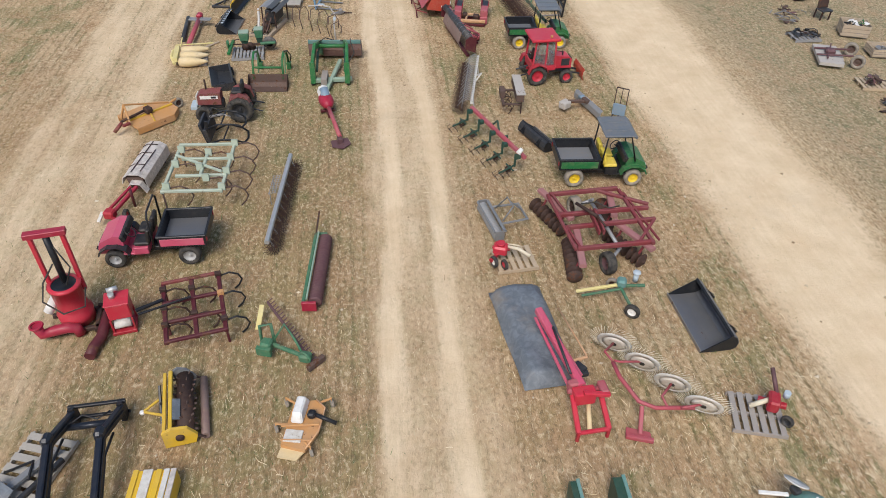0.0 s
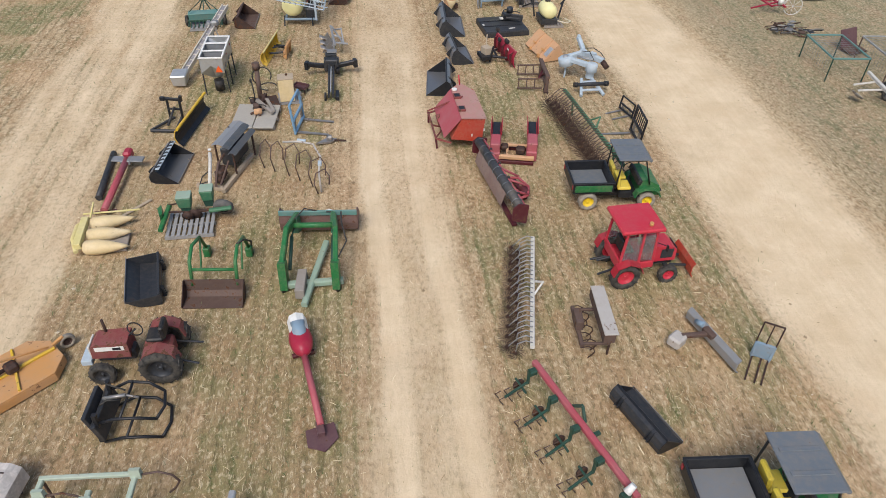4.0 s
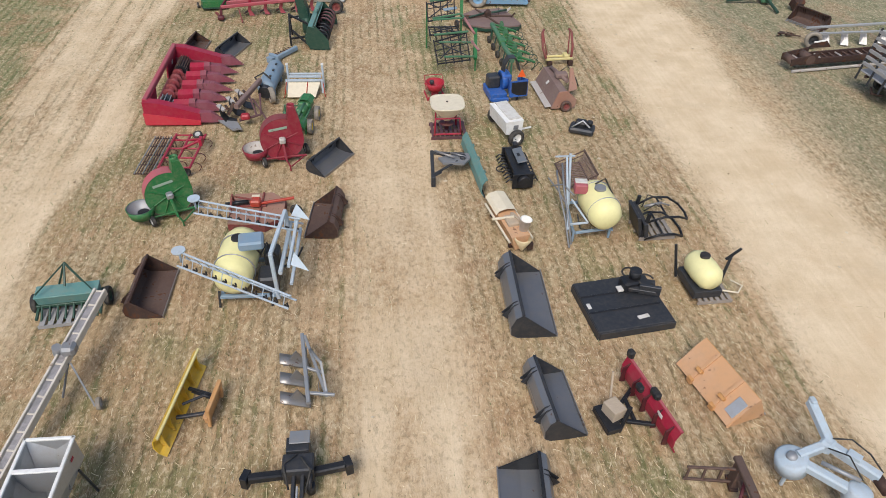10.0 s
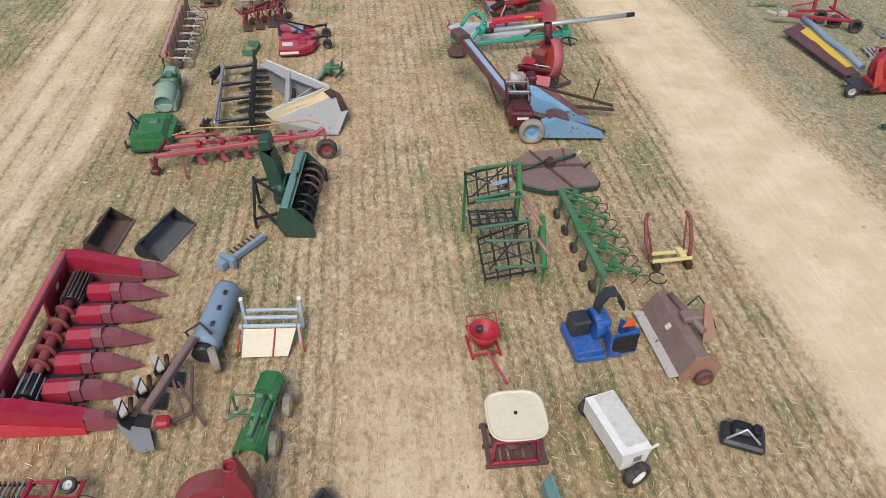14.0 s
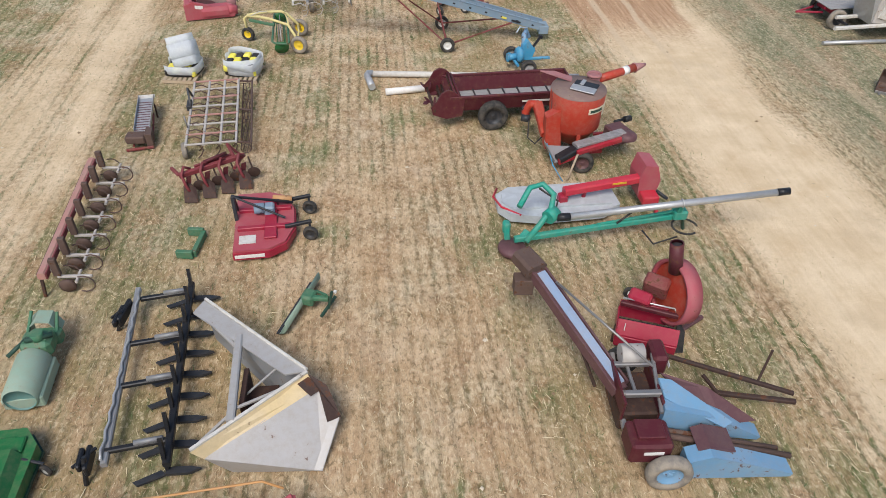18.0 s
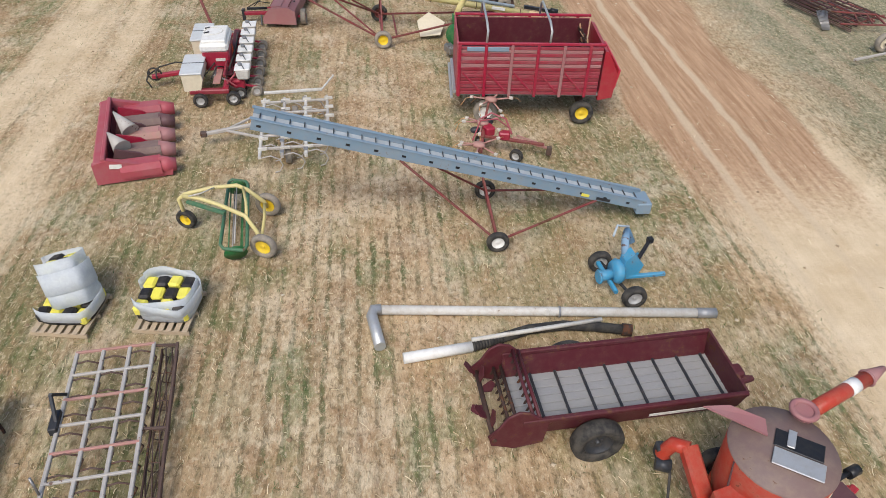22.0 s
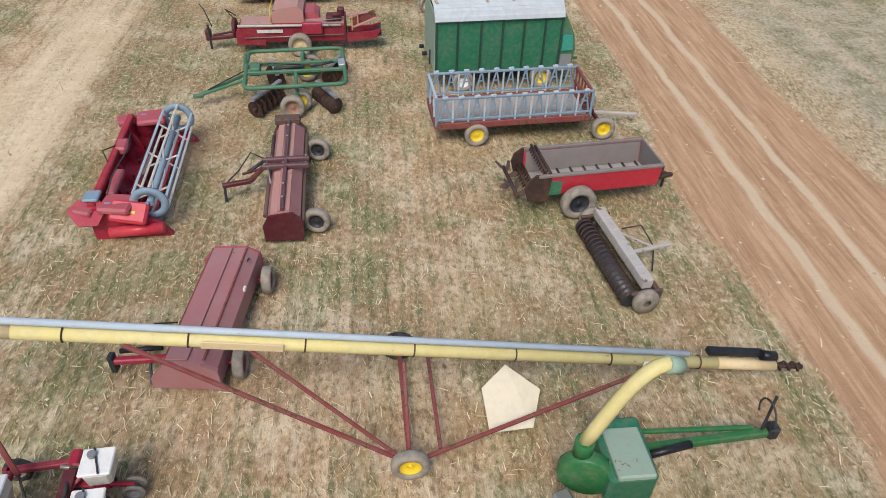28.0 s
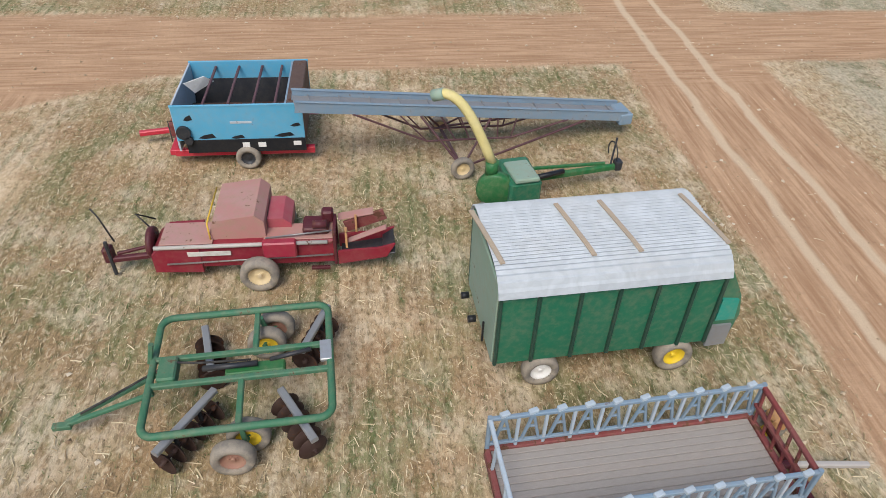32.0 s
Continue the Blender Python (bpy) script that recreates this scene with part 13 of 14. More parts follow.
def forage_harvester(x, y, rz, label, tip):
    """A trailed forage harvester with a curved spout ending at tip."""
    t = thing("forage_harvester", x, y, rz, label, "forage harvester", "forage harvesters")
    part("fan_case", G().lathe([(0, -.14), (.42, -.14), (.47, -.1), (.47, .1), (.42, .14), (0, .14)], (-.5, .1, .75), (.35, 1, 0), 22), GREEN, t)
    part("body", G().box(.15, .3, .75, .8, 1.2, .7, b=.06), WAGON_GREEN, t)
    part("hood", G().box(.15, .15, 1.14, .62, 1, .12, rx=-6, b=.03), PALE_GREEN, t)
    part("spout_base", G().rod((-.6, .2, 1.15), (-.6, .2, 1.5), .16, n=12), GREEN, t)
    a, b = V((-.6, .2, 1.45)), V(tip)
    pts = [a.lerp(b, u) + V((0, 0, (b.z - a.z) * (math.sin(u * 1.5708) - u) + .15 * math.sin(u * 3.14))) for u in [i / 9 for i in range(10)]]
    part("spout", G().pipe(pts, .12, 8), PALE_YELLOW, t)
    d = (pts[-1] - pts[-2]).normalized()
    part("spout_cap", G().rod(pts[-1] - d * .12, pts[-1] + d * .16 + V((0, 0, -.06)), .14, n=10), PALE_GREEN, t)
    part("tongue", G().bar((.5, .55, .6), (3.05, .75, .55), .14, .16).bar((.5, .8, .75), (2.7, .8, .65), .08), GREEN, t)
    part("hitch", G().box(3.05, .75, .6, .2, .24, .3, b=.04).bar((2.85, .75, .6), (3, .95, 1.3), .05), CHARCOAL, t)
    part("hose", G().arc((2.9, .85, .95), .27, -40, 200, .02, "yz", 10), HOSE, t)
    part("pto_shield", G().rod((.6, .3, .8), (1.4, .45, .8), .07), BLACK, t)
    wheel(t, -.2, -.55, .34, .22, 88, RIM_YELLOW, DUSTY_TYRE)
    wheel(t, .2, 1.2, .34, .22, 88, RIM_YELLOW, DUSTY_TYRE)
    part("axle", G().bar((-.2, -.5, .34), (.2, 1.2, .34), .08), DARK_GREEN, t)
    part("feed_roll", G().rod((-.9, -.3, .4), (-.3, -.5, .4), .12), BARE, t)
    part("feed_throat", G().box(-.85, -.25, .35, .3, .5, .3, rz=20, b=.04), BARE, t)


forage_harvester(4.7, 94.65, 0, "green forage harvester with pale yellow curved spout", (.55, .45, 2.95))
forage_harvester(4.35, 114.9, 8, "second green forage harvester with yellow spout", (-1.75, .95, 3))

t = thing("cultipacker_drill", 6.44, 100.52, 8, "ribbed roller seeder with pale seed box", "seeder", size=.94)
part("roller", G().rod((-.22, -1.45, .26), (-.22, 1.45, .26), .22, n=18), CHARCOAL, t)
for i in range(19):
    part("ring", G().ring((-.22, -1.4 + i * .155, .26), (0, 1, 0), .22, .03, 16, 4), RUSTY, t)
for i in range(6):
    part("seed_box", G().box(.12, -1.2 + i * .48, .68, .26, .465, .28, taper=1.05, b=.02), HARROW_GREY, t)
part("rear_roller", G().rod((.42, -1.4, .24), (.42, 1.4, .24), .19, n=16), BROWN, t)
part("frame", G().bar((-.3, -1.5, .5), (.5, -1.5, .5), .08).bar((-.3, 1.5, .5), (.5, 1.5, .5), .08).bar((.35, -1.5, .52), (.35, 1.5, .52), .08), BROWN, t)
part("tongue", G().bar((.4, -.1, .5), (1.5, .05, .45), .09).bar((.4, .7, .5), (1, 0, .5), .05), HARROW_GREY, t)
part("hose", G().pipe([(.4, .6, .7), (.8, .4, .9), (1.1, .1, .4), (.9, -.4, .05)], .02), HOSE, t)
for s in (-1, 1):
    part("end_wheel", G().lathe([(.1, -.1), (.3, -.1), (.33, 0), (.3, .1), (.1, .1)], (.05, s * 1.62, .33), (0, 1, 0), 20), DUSTY_TYRE, t)

t = thing("bale_feeder_wagon", 4.96, 107.03, 4, "blue-grey slant bar feeder wagon on red chassis", "feeder wagon")
for i in range(12):
    part("deck_plank", G().box(0, -.72 + i * .131, .72, 4.5, .126, .05), PALE_BOARDS, t)
part("deck_rim", G().bar((-2.3, -.8, .7), (2.3, -.8, .7), .1, .2).bar((-2.3, .8, .7), (2.3, .8, .7), .1, .2).bar((-2.3, -.78, .7), (-2.3, .78, .7), .1, .2).bar((2.3, -.78, .7), (2.3, .78, .7), .1, .2), OLD_RED, t)
for s in (-1, 1):
    part("rail", G().bar((-2.3, s * .8, 1.55), (2.3, s * .8, 1.55), .07).bar((-2.3, s * .8, .9), (2.3, s * .8, .9), .06), STEEL_BLUE, t)
    for i in range(10):
        px = -2.2 + i * .46
        part("feed_bar", G().bar((px, s * .8, .92), (px + .13, s * .8, 1.53), .05).bar((px + .28, s * .8, .92), (px + .15, s * .8, 1.53), .05).bar((px + .07, s * .8, 1.25), (px + .23, s * .8, 1.25), .04), STEEL_BLUE, t)
        part("post", G().bar((px + .37, s * .8, .75), (px + .37, s * .8, 1.54), .055), SILVER_BLUE, t)
        part("clamp", G().box(px + .14, s * .82, 1.6, .16, .09, .07, rz=15), SILVER_BLUE, t)
    part("corner_post", G().bar((-2.3, s * .8, .7), (-2.3, s * .8, 1.6), .07).bar((2.3, s * .8, .7), (2.3, s * .8, 1.6), .07), STEEL_BLUE, t)
    wheel(t, -1.1, s * .8, .36, .22, 90, RIM_YELLOW, DUSTY_TYRE)
    wheel(t, 2.75, s * .85 - .05, .36, .22, 85, RIM_YELLOW, DUSTY_TYRE)
part("end_gate", G().bar((2.3, -.78, 1.5), (2.3, .78, 1.53), .08).bar((2.3, -.78, 1.1), (2.3, .78, 1.1), .08), OLD_RED, t)
for i in range(6):
    part("gate_bar", G().bar((2.3, -.7 + i * .27, .75), (2.3, -.62 + i * .27, 1.53), .05), OLD_RED, t)
part("end_gate_bar", G().bar((-2.3, -.78, 1.55), (-2.3, .78, 1.55), .07).bar((-2.3, -.4, .8), (-2.3, -.3, 1.55), .05).bar((-2.3, .4, .8), (-2.3, .3, 1.55), .05), SILVER_BLUE, t)
part("running_gear", G().bar((-1.1, -.78, .36), (-1.1, .78, .36), .1).bar((2.75, -.85, .36), (2.75, .8, .36), .1).bar((-1.1, 0, .45), (2.75, 0, .42), .12).box(-1.1, 0, .53, .12, 1.2, .26).box(1.9, 0, .53, .12, 1.2, .26), MAROON, t)
part("drawbar", G().bar((2.75, 0, .4), (4.1, -.15, .32), .1), HARROW_GREY, t)
part("wheel_bracket", G().box(2.65, .6, .85, .3, .3, .3, b=.04), ORANGE, t)

t = thing("forage_wagon", 4.94, 110.72, 4, "green forage wagon under corrugated grey tarp roof", "forage wagon")
part("side_wall", G().box(0, -1.1, 1.66, 4.1, .05, 1.9), WAGON_GREEN, t)
part("side_wall", G().box(0, 1.1, 1.66, 4.1, .05, 1.9), WAGON_GREEN, t)
part("front_wall", G().box(-2.05, 0, 1.66, .05, 2.15, 1.9), PALE_GREEN, t)
for px in (-2.03, -1.35, -.6, .1, .8, 1.5, 2.05):
    part("side_post", G().box(px, -1.15, 1.63, .07, .06, 1.8), DARK_GREEN, t)
    part("side_post", G().box(px, 1.15, 1.63, .07, .06, 1.8), DARK_GREEN, t)
part("belt_rail", G().box(0, -1.13, 2.3, 4.1, .025, .05), WAGON_GREEN, t)
cor = []
for i in range(57):
    u = i / 56
    yy = -1.23 + 2.46 * u
    zz = 2.46 + .4 * (1 - abs(2 * u - 1) ** 7) + (.014 if i % 2 else -.014)
    cor.append((yy, zz))
part("tarp_roof", G().shell(cor, "x", -2.1, 2.08, .015), PALE_TARP, t, "grey corrugated roof sheet")
for px in (-2.02, -.42, .42, 2.03):
    run = [(px + .06 - .05 * k, -.8 + .3 * k) for k in range(6)]
    run = [(qx, qy, 2.495 + .4 * (1 - abs(qy / 1.23) ** 7)) for qx, qy in run]
    g = G()
    for p, q in zip(run, run[1:]):
        g.bar(p, q, .09, .035)
    part("roof_batten", g, PLANK, t)
part("conveyor_box", G().prism([(2.08, .75), (2.55, .8), (2.62, 1.35), (2.5, 1.85), (2.15, 2.5), (2.08, 2.5)], "y", -1.1, 1.1), OLD_GREEN, t)
part("conveyor_shield", G().prism([(2.1, .6), (2.5, .62), (2.5, 1.15), (2.1, 1.15)], "y", -1.16, -1.11), DULL_GALV, t)
part("shield_panel", G().prism([(2.12, 1.3), (2.5, 1.3), (2.45, 1.8), (2.12, 1.85)], "y", -1.16, -1.11), TEAL, t)
part("chassis", G().bar((-2, -.6, .68), (2.2, -.6, .68), .14).bar((-2, .6, .68), (2.2, .6, .68), .14).bar((-1.1, -.95, .38), (-1.1, .95, .38), .1).bar((1.55, -.95, .38), (1.55, .95, .38), .1).box(-1.1, 0, .53, .12, 1.3, .22).box(1.55, 0, .53, .12, 1.3, .22), DARK_GREEN, t)
part("front_lever", G().bar((-2.15, -.6, .8), (-2.15, -.6, 1.3), .04).rod((-2.2, -.2, 1), (-2.35, -.2, 1), .07).rod((-2.2, .5, .95), (-2.35, .5, .95), .07), BLACK, t)
part("drawbar", G().bar((2.2, 0, .5), (3.2, .15, .42), .1), GREEN, t)
for s in (-1, 1):
    wheel(t, -1.1, s * 1.05, .36, .26, 90, WHITE, DUSTY_TYRE)
    wheel(t, 1.55, s * 1.05, .38, .28, 90, RIM_YELLOW, DUSTY_TYRE)


# ---- the far row across the lane ----
def scrap(name, x, y, rz, label, mats, n, lx, ly, h, seed, category="scrap"):
    """A loose heap of bars and plates."""
    t = thing(name, x, y, rz, label, category)
    r = random.Random(seed)
    for i in range(n):
        a, L = r.uniform(0, math.tau), r.uniform(.3, .9) * max(lx, ly) * .6
        c = V((r.uniform(-lx, lx) * .35, r.uniform(-ly, ly) * .35, .03 + h * r.random() ** 1.5))
        d = V((math.cos(a) * L / 2 * lx / max(lx, ly), math.sin(a) * L / 2 * ly / max(lx, ly), r.uniform(-.1, .1)))
        p, q = c - d, c + d
        p.z, q.z = max(p.z, .03), max(q.z, .03)
        if i % 4 == 3:
            part("plate", G().box(c.x, c.y, c.z, .3, .22, .03, rz=math.degrees(a), rx=r.uniform(-25, 25)), mats[i % len(mats)], t)
        elif i % 4 == 1:
            part("hook", G().pipe([p, c + V((0, 0, .06)), q, q + V((.05, .08, max(-.1, .03 - q.z)))], .022, 5), mats[i % len(mats)], t)
        else:
            part("bar", G().bar(p, q, .05), mats[i % len(mats)], t)
    return t


scrap("plough_bar_heap", 20.8, 32, 0, "heap of grey plough bars and points in grass", [GREY, BARE, BROWN], 12, 1.5, 2.2, .2, 3)
pallet(20.6, 29.6, 0, 1.3, 1, GREY_WOOD, "grey pallet under a heap of dark parts", 6)
scrap("spring_tine_heap", 20.6, 29.6, 0, "heap of black spring tines lying on pallet", [BLACK, CHARCOAL, RUSTY], 22, 1.5, 1.1, .22, 5).location.z = .136
t = thing("finishing_mower", 20.45, 27.2, -20, "old pale pink mower deck with two upturned wheels", "mower")
part("deck", G().prism([(-.55, -.95), (.45, -.95), (.55, 0), (.45, 1.05), (-.55, 1.05)], "z", .14, .28), HARROW_GREY, t)
part("frame", G().bar((-.6, -.3, .35), (.9, -.2, .4), .07).bar((-.6, .4, .35), (.9, .5, .4), .07).bar((-.2, -.6, .35), (.1, .7, .5), .06).box(0, .1, .4, .4, .4, .2, b=.05), PLUM, t)
for py in (-.55, .85):
    wheel(t, 1.05, py, .3, .18, 70, BROWN, DUSTY_TYRE)
t = thing("seat_rack", 22.8, 31.9, 10, "old dark slatted seat on a rusty stand", "seat")
part("seat", G().box(0, 0, .45, .6, .55, .06), CHARCOAL, t)
part("backrest", G().box(.05, .3, .85, .6, .08, .75, rx=-12), RUSTY, t)
part("leg", G().bar((-.25, -.2, 0), (-.25, -.2, .45), .06).bar((.25, -.2, 0), (.25, -.2, .45), .06).bar((-.25, .25, 0), (-.25, .25, .45), .06).bar((.25, .25, 0), (.25, .25, .45), .06), RUSTY, t)


def crate(x, y, rz, sx, sy, h, label):
    t = thing("timber_crate", x, y, rz, label, "crate", "timber crates")
    for s in (-1, 1):
        for k in range(3):
            part("board", G().box(0, s * sy / 2, .08 + h * (k + .5) / 3, sx, .03, h / 3 - .015), PLANK, t)
            part("board", G().box(s * sx / 2, 0, .08 + h * (k + .5) / 3, .03, sy, h / 3 - .015), PLANK, t)
        part("runner", G().box(0, s * sy * .35, .04, sx, .1, .08), OLD_WOOD, t)
    part("base", G().box(0, 0, .1, sx - .04, sy - .04, .03), OLD_WOOD, t)
    return t


crate(23.2, 29.9, -20, 1.2, 1, .55, "plank crate full of green and black parts")
scrap("machine_parts", 23.2, 29.9, 0, "black and green machine parts piled in crate", [BLACK, GREEN, CHARCOAL, WHITE], 16, 1, .9, .25, 9).location.z = .45
crate(23.2, 27.6, -10, 1.1, .9, .35, "low plank crate with grey pipes")
scrap("pipe_offcuts", 23.2, 27.6, 0, "grey pipe offcuts lying in low crate", [DULL_GALV, GREY], 9, .9, .7, .2, 11).location.z = .22
pallet(21, 24.7, -8, 1.2, 1, PINE, "pale pallet under rusty chain and clevises", 6)
scrap("chain_heap", 21, 24.7, 0, "rusty chain and clevises heaped on pallet", [BROWN, RUSTY, PLUM], 16, 1, .9, .2, 13).location.z = .136
scrap("coulter_heap", 20.4, 22.8, 0, "dark coulters and cut cable on the grass", [CHARCOAL, RUSTY], 12, .9, 1.1, .25, 15)

for k, (cx, cy, mat, lab) in enumerate(((20, 38.3, SEA, "green welded mesh livestock frame standing on legs"), (22.4, 38, GALV, "galvanised welded mesh livestock frame standing on legs"))):
    t = thing("mesh_cage", cx, cy, -4, lab, "cage", "mesh cages")
    for s in (-1, 1):
        part("top_bar", G().bar((-.78, s * 1.2, 1), (.78, s * 1.2, 1), .06), mat, t)
        part("top_bar", G().bar((s * .78, -1.2, 1), (s * .78, 1.2, 1), .06), mat, t)
        for q in (-1, 1):
            part("leg", G().bar((s * .78, q * 1.2, 0), (s * .78, q * 1.2, 1), .045), DARK_GREEN if k == 0 else BROWN, t)
    me_ = G()
    for i in range(13):
        me_.rod((-.75, -1.15 + i * .19, .93), (.75, -1.15 + i * .19, .93), .007, n=4)
        me_.rod((-.77, -1.15 + i * .19, .3), (-.77, -1.15 + i * .19, .97), .007, n=4)
    for i in range(9):
        me_.rod((-.75 + i * .19, -1.18, .94), (-.75 + i * .19, 1.18, .94), .007, n=4)
    part("wire_mesh", me_, GREY, t)
t = thing("steel_crate", 21.9, 40.3, 20, "tipped brown sheet steel bin", "bin")
part("panel", G().box(0, 0, .45, 1, .06, .9, rx=-25), PLUM, t)
part("floor_sheet", G().box(0, -.4, .12, 1, .7, .05, rx=8), BROWN, t)
scrap("harrow_scrap", 20.3, 41.8, 0, "dark broken harrow pieces beside the lane", [CHARCOAL, BROWN, BARE], 14, 2.2, .8, .4, 17)
t = thing("plough_cart", 20.3, 35.6, -18, "grey disc plough on small dark wheels", "plough")
part("beam", G().bar((-.1, 1.1, .6), (.15, -.9, .65), .13).bar((-.8, .2, .4), (.1, .3, .6), .07).bar((-.75, -.3, .4), (.15, -.4, .6), .07), OFF_WHITE, t)
part("disc", G().lathe([(0, 0), (.18, .03), (.27, .08), (.28, .07), (.18, .01), (0, -.02)], (-.8, -.5, .25), (.5, .2, .8), 18), BARE, t)
for px, py in ((.6, .55), (.5, -.1), (.55, -.8)):
    wheel(t, px, py, .27, .16, 60, CHARCOAL, TYRE)
part("axle_bar", G().bar((.1, .5, .55), (.6, .5, .3), .06).bar((.15, -.75, .6), (.55, -.8, .3), .06), CHARCOAL, t)
t = thing("fuel_tank", 22.85, 34.9, 18, "brown round steel fuel tank on saddles", "tank")
part("shell", G().lathe([(0, -.9), (.45, -.85), (.55, -.75), (.55, .75), (.45, .85), (0, .9)], (0, 0, .7), (0, 1, 0), 24), PLUM, t)
part("saddle", G().box(0, -.5, .12, .8, .12, .24).box(0, .5, .12, .8, .12, .24), RUSTY, t)
scrap("axle_heap", 21.6, 32.9, 0, "rusty axles and pipes lying in the grass", [BROWN, PLUM, BARE], 8, 1.4, 1.4, .2, 19)

scrap("hoe_shanks", 20, 42.4, 0, "bundle of weathered cultivator shanks", [HARROW_GREY, BROWN, RUSTY, GREY], 30, 1.8, .8, .4, 21, "shanks")
t = thing("horse_planter", 20.5, 44.7, 8, "small red planter with spoked steel wheels and pails", "planter")
part("frame", G().bar((-1.3, -.15, .35), (.3, 0, .5), .07).bar((-.3, -.4, .45), (-.3, .5, .45), .08).bar((.3, -.6, .45), (.3, .7, .45), .08).bar((-.3, .4, .45), (.5, .4, .45), .06).bar((-.3, -.3, .45), (.5, -.3, .45), .06), CRIMSON, t)
for px, py in ((.75, -.55), (.75, .6)):
    w = part("wheel_rim", G().ring((px, py, .45), (.35, 1, 0), .43, .025, 22, 5), OFF_WHITE, t)
    for i in range(8):
        a = math.tau * i / 8
        part("wheel_spoke", G().rod((px, py, .45), (px + .4 * math.cos(a), py - .14 * math.cos(a), .45 + .42 * math.sin(a)), .012, n=5), OFF_WHITE, w)
for px, py in ((-.3, .5), (.15, -.35)):
    part("pail", G().lathe([(0, .5), (.11, .5), (.14, .82), (.12, .82), (.1, .54), (0, .54)], (px, py, 0), (0, 0, 1), 16), WHITE, t)
t = thing("pump_cart", 20.9, 47.6, 12, "yellow engine pump cart with one axle", "pump")
part("tank", G().rod((-.3, 0, .55), (.45, .15, .6), .22, n=16), YELLOW, t)
part("engine", G().box(.55, .2, .75, .3, .35, .35, b=.05), MAIZE, t)
part("manifold", G().rod((-.45, .35, .6), (.3, .45, .75), .06).box(-.5, .1, .6, .2, .2, .2), CRIMSON, t)
part("drawbar", G().bar((-.3, -.2, .4), (-1.4, -.5, .3), .07).bar((-.4, -.4, .38), (.5, -.3, .4), .08), HARROW_GREY, t)
for px, py in ((.3, -.62), (.1, .75)):
    wheel(t, px, py, .33, .17, 80, STEEL_BLUE, TYRE)
part("axle", G().bar((.3, -.6, .33), (.1, .75, .33), .07), CHARCOAL, t)
t = thing("roof_panel", 23.5, 46.4, -4, "pale lemon yellow flat panel propped upright", "panel")
part("sheet", G().box(0, 0, .78, 1.3, .06, 1.6, rx=-30), TANK, t)
part("prop", G().bar((.3, .8, 0), (.3, .4, 1.1), .06), OLD_WOOD, t)
t = thing("green_toolbox", 22.8, 47.8, -20, "open green toolbox filled with fittings", "toolbox")
part("box", G().box(0, .3, .2, 1.1, .04, .4).box(0, -.3, .2, 1.1, .04, .4).box(0, 0, .04, 1.1, .6, .05), GREEN, t)
part("fitting", G().box(-.2, 0, .2, .3, .3, .25, rz=30, b=.05).rod((.1, 0, .15), (.45, .1, .3), .07), BLACK, t)
crate(23.7, 49.5, -8, 1.3, .9, .3, "stack of brown boards on pallet runners")


def flat_wagon(x, y, rz, L, W, z, label, board, gear, rim, tongue=1.6):
    t = thing("flat_wagon", x, y, rz, label, "wagon", "flat wagons")
    n = round(W / .2)
    for i in range(n):
        part("deck_board", G().box(0, -W / 2 + W * (i + .5) / n, z, L, W / n - .012, .05), board, t)
    for s in (-1, 1):
        part("sill", G().bar((-L / 2, s * W * .3, z - .1), (L / 2, s * W * .3, z - .1), .1), gear, t)
        for px in (-L * .3, L * .3):
            wheel(t, px, s * (W / 2 - .15), .32, .2, 90, rim, TYRE)
    part("axle", G().bar((-L * .3, -W / 2 + .2, .32), (-L * .3, W / 2 - .2, .32), .09), gear, t)
    part("axle", G().bar((L * .3, -W / 2 + .2, .32), (L * .3, W / 2 - .2, .32), .09), gear, t)
    part("bolster", G().box(-L * .3, 0, (z + .32) / 2, .12, W * .7, max(z - .32, .1)).box(L * .3, 0, (z + .32) / 2, .12, W * .7, max(z - .32, .1)), gear, t)
    part("tongue", G().bar((-L / 2 + .2, .35, .42), (-L / 2 - tongue, 0, .36), .08).bar((-L / 2 + .2, -.35, .42), (-L / 2 - tongue, 0, .36), .08), gear, t)
    return t


flat_wagon(21.3, 50.3, 8, 4.6, 2, .62, "weathered plank trailer with red drawbar", OLD_WOOD, OLD_RED, CRIMSON, .9)
t = flat_wagon(22.3, 53.6, 4, 5.6, 2.1, .85, "silver grey hay wagon with slatted front rack", GREY_WOOD, RUSTY, RUSTY, 0)
for i in range(6):
    part("rack_slat", G().box(-2.78 + .03 * i, 0, 1.15 + i * .24, .05, 2.1, .13, ry=8), GREY_WOOD, t)
for i in range(4):
    part("rack_post", G().bar((-2.85, -1 + i * .67, .5), (-2.6, -1 + i * .67, 2.5), .07), CHARCOAL, t)
for i in range(4):
    part("side_board", G().box(.1, -1.08, .95 + i * .18, 5.2, .04, .15), GREY_WOOD, t)
for i in range(5):
    part("side_post", G().bar((-2.2 + i * 1.1, -1.12, .6), (-2.2 + i * 1.1, -1.12, 1.65), .07), RUSTY, t)
t = thing("chain_conveyor", 20.3, 56.6, 6, "long rusty chain conveyor trough on the grass", "conveyor")
part("trough", G().box(.4, 0, .35, 5.4, .6, .12).bar((-2.3, .3, .45), (3.1, .3, .5), .06, .2).bar((-2.3, -.3, .45), (3.1, -.3, .5), .06, .2), RUSTY, t)
part("head", G().bar((-2.75, .32, .45), (-1.6, .32, .62), .06, .3).bar((-2.75, -.32, .45), (-1.6, -.32, .62), .06, .3), RUSTY, t)
part("sprocket", G().rod((-2.6, -.3, .45), (-2.6, .3, .45), .16, n=14).rod((-1.9, -.36, .5), (-1.9, .36, .5), .2, n=16), BROWN, t)
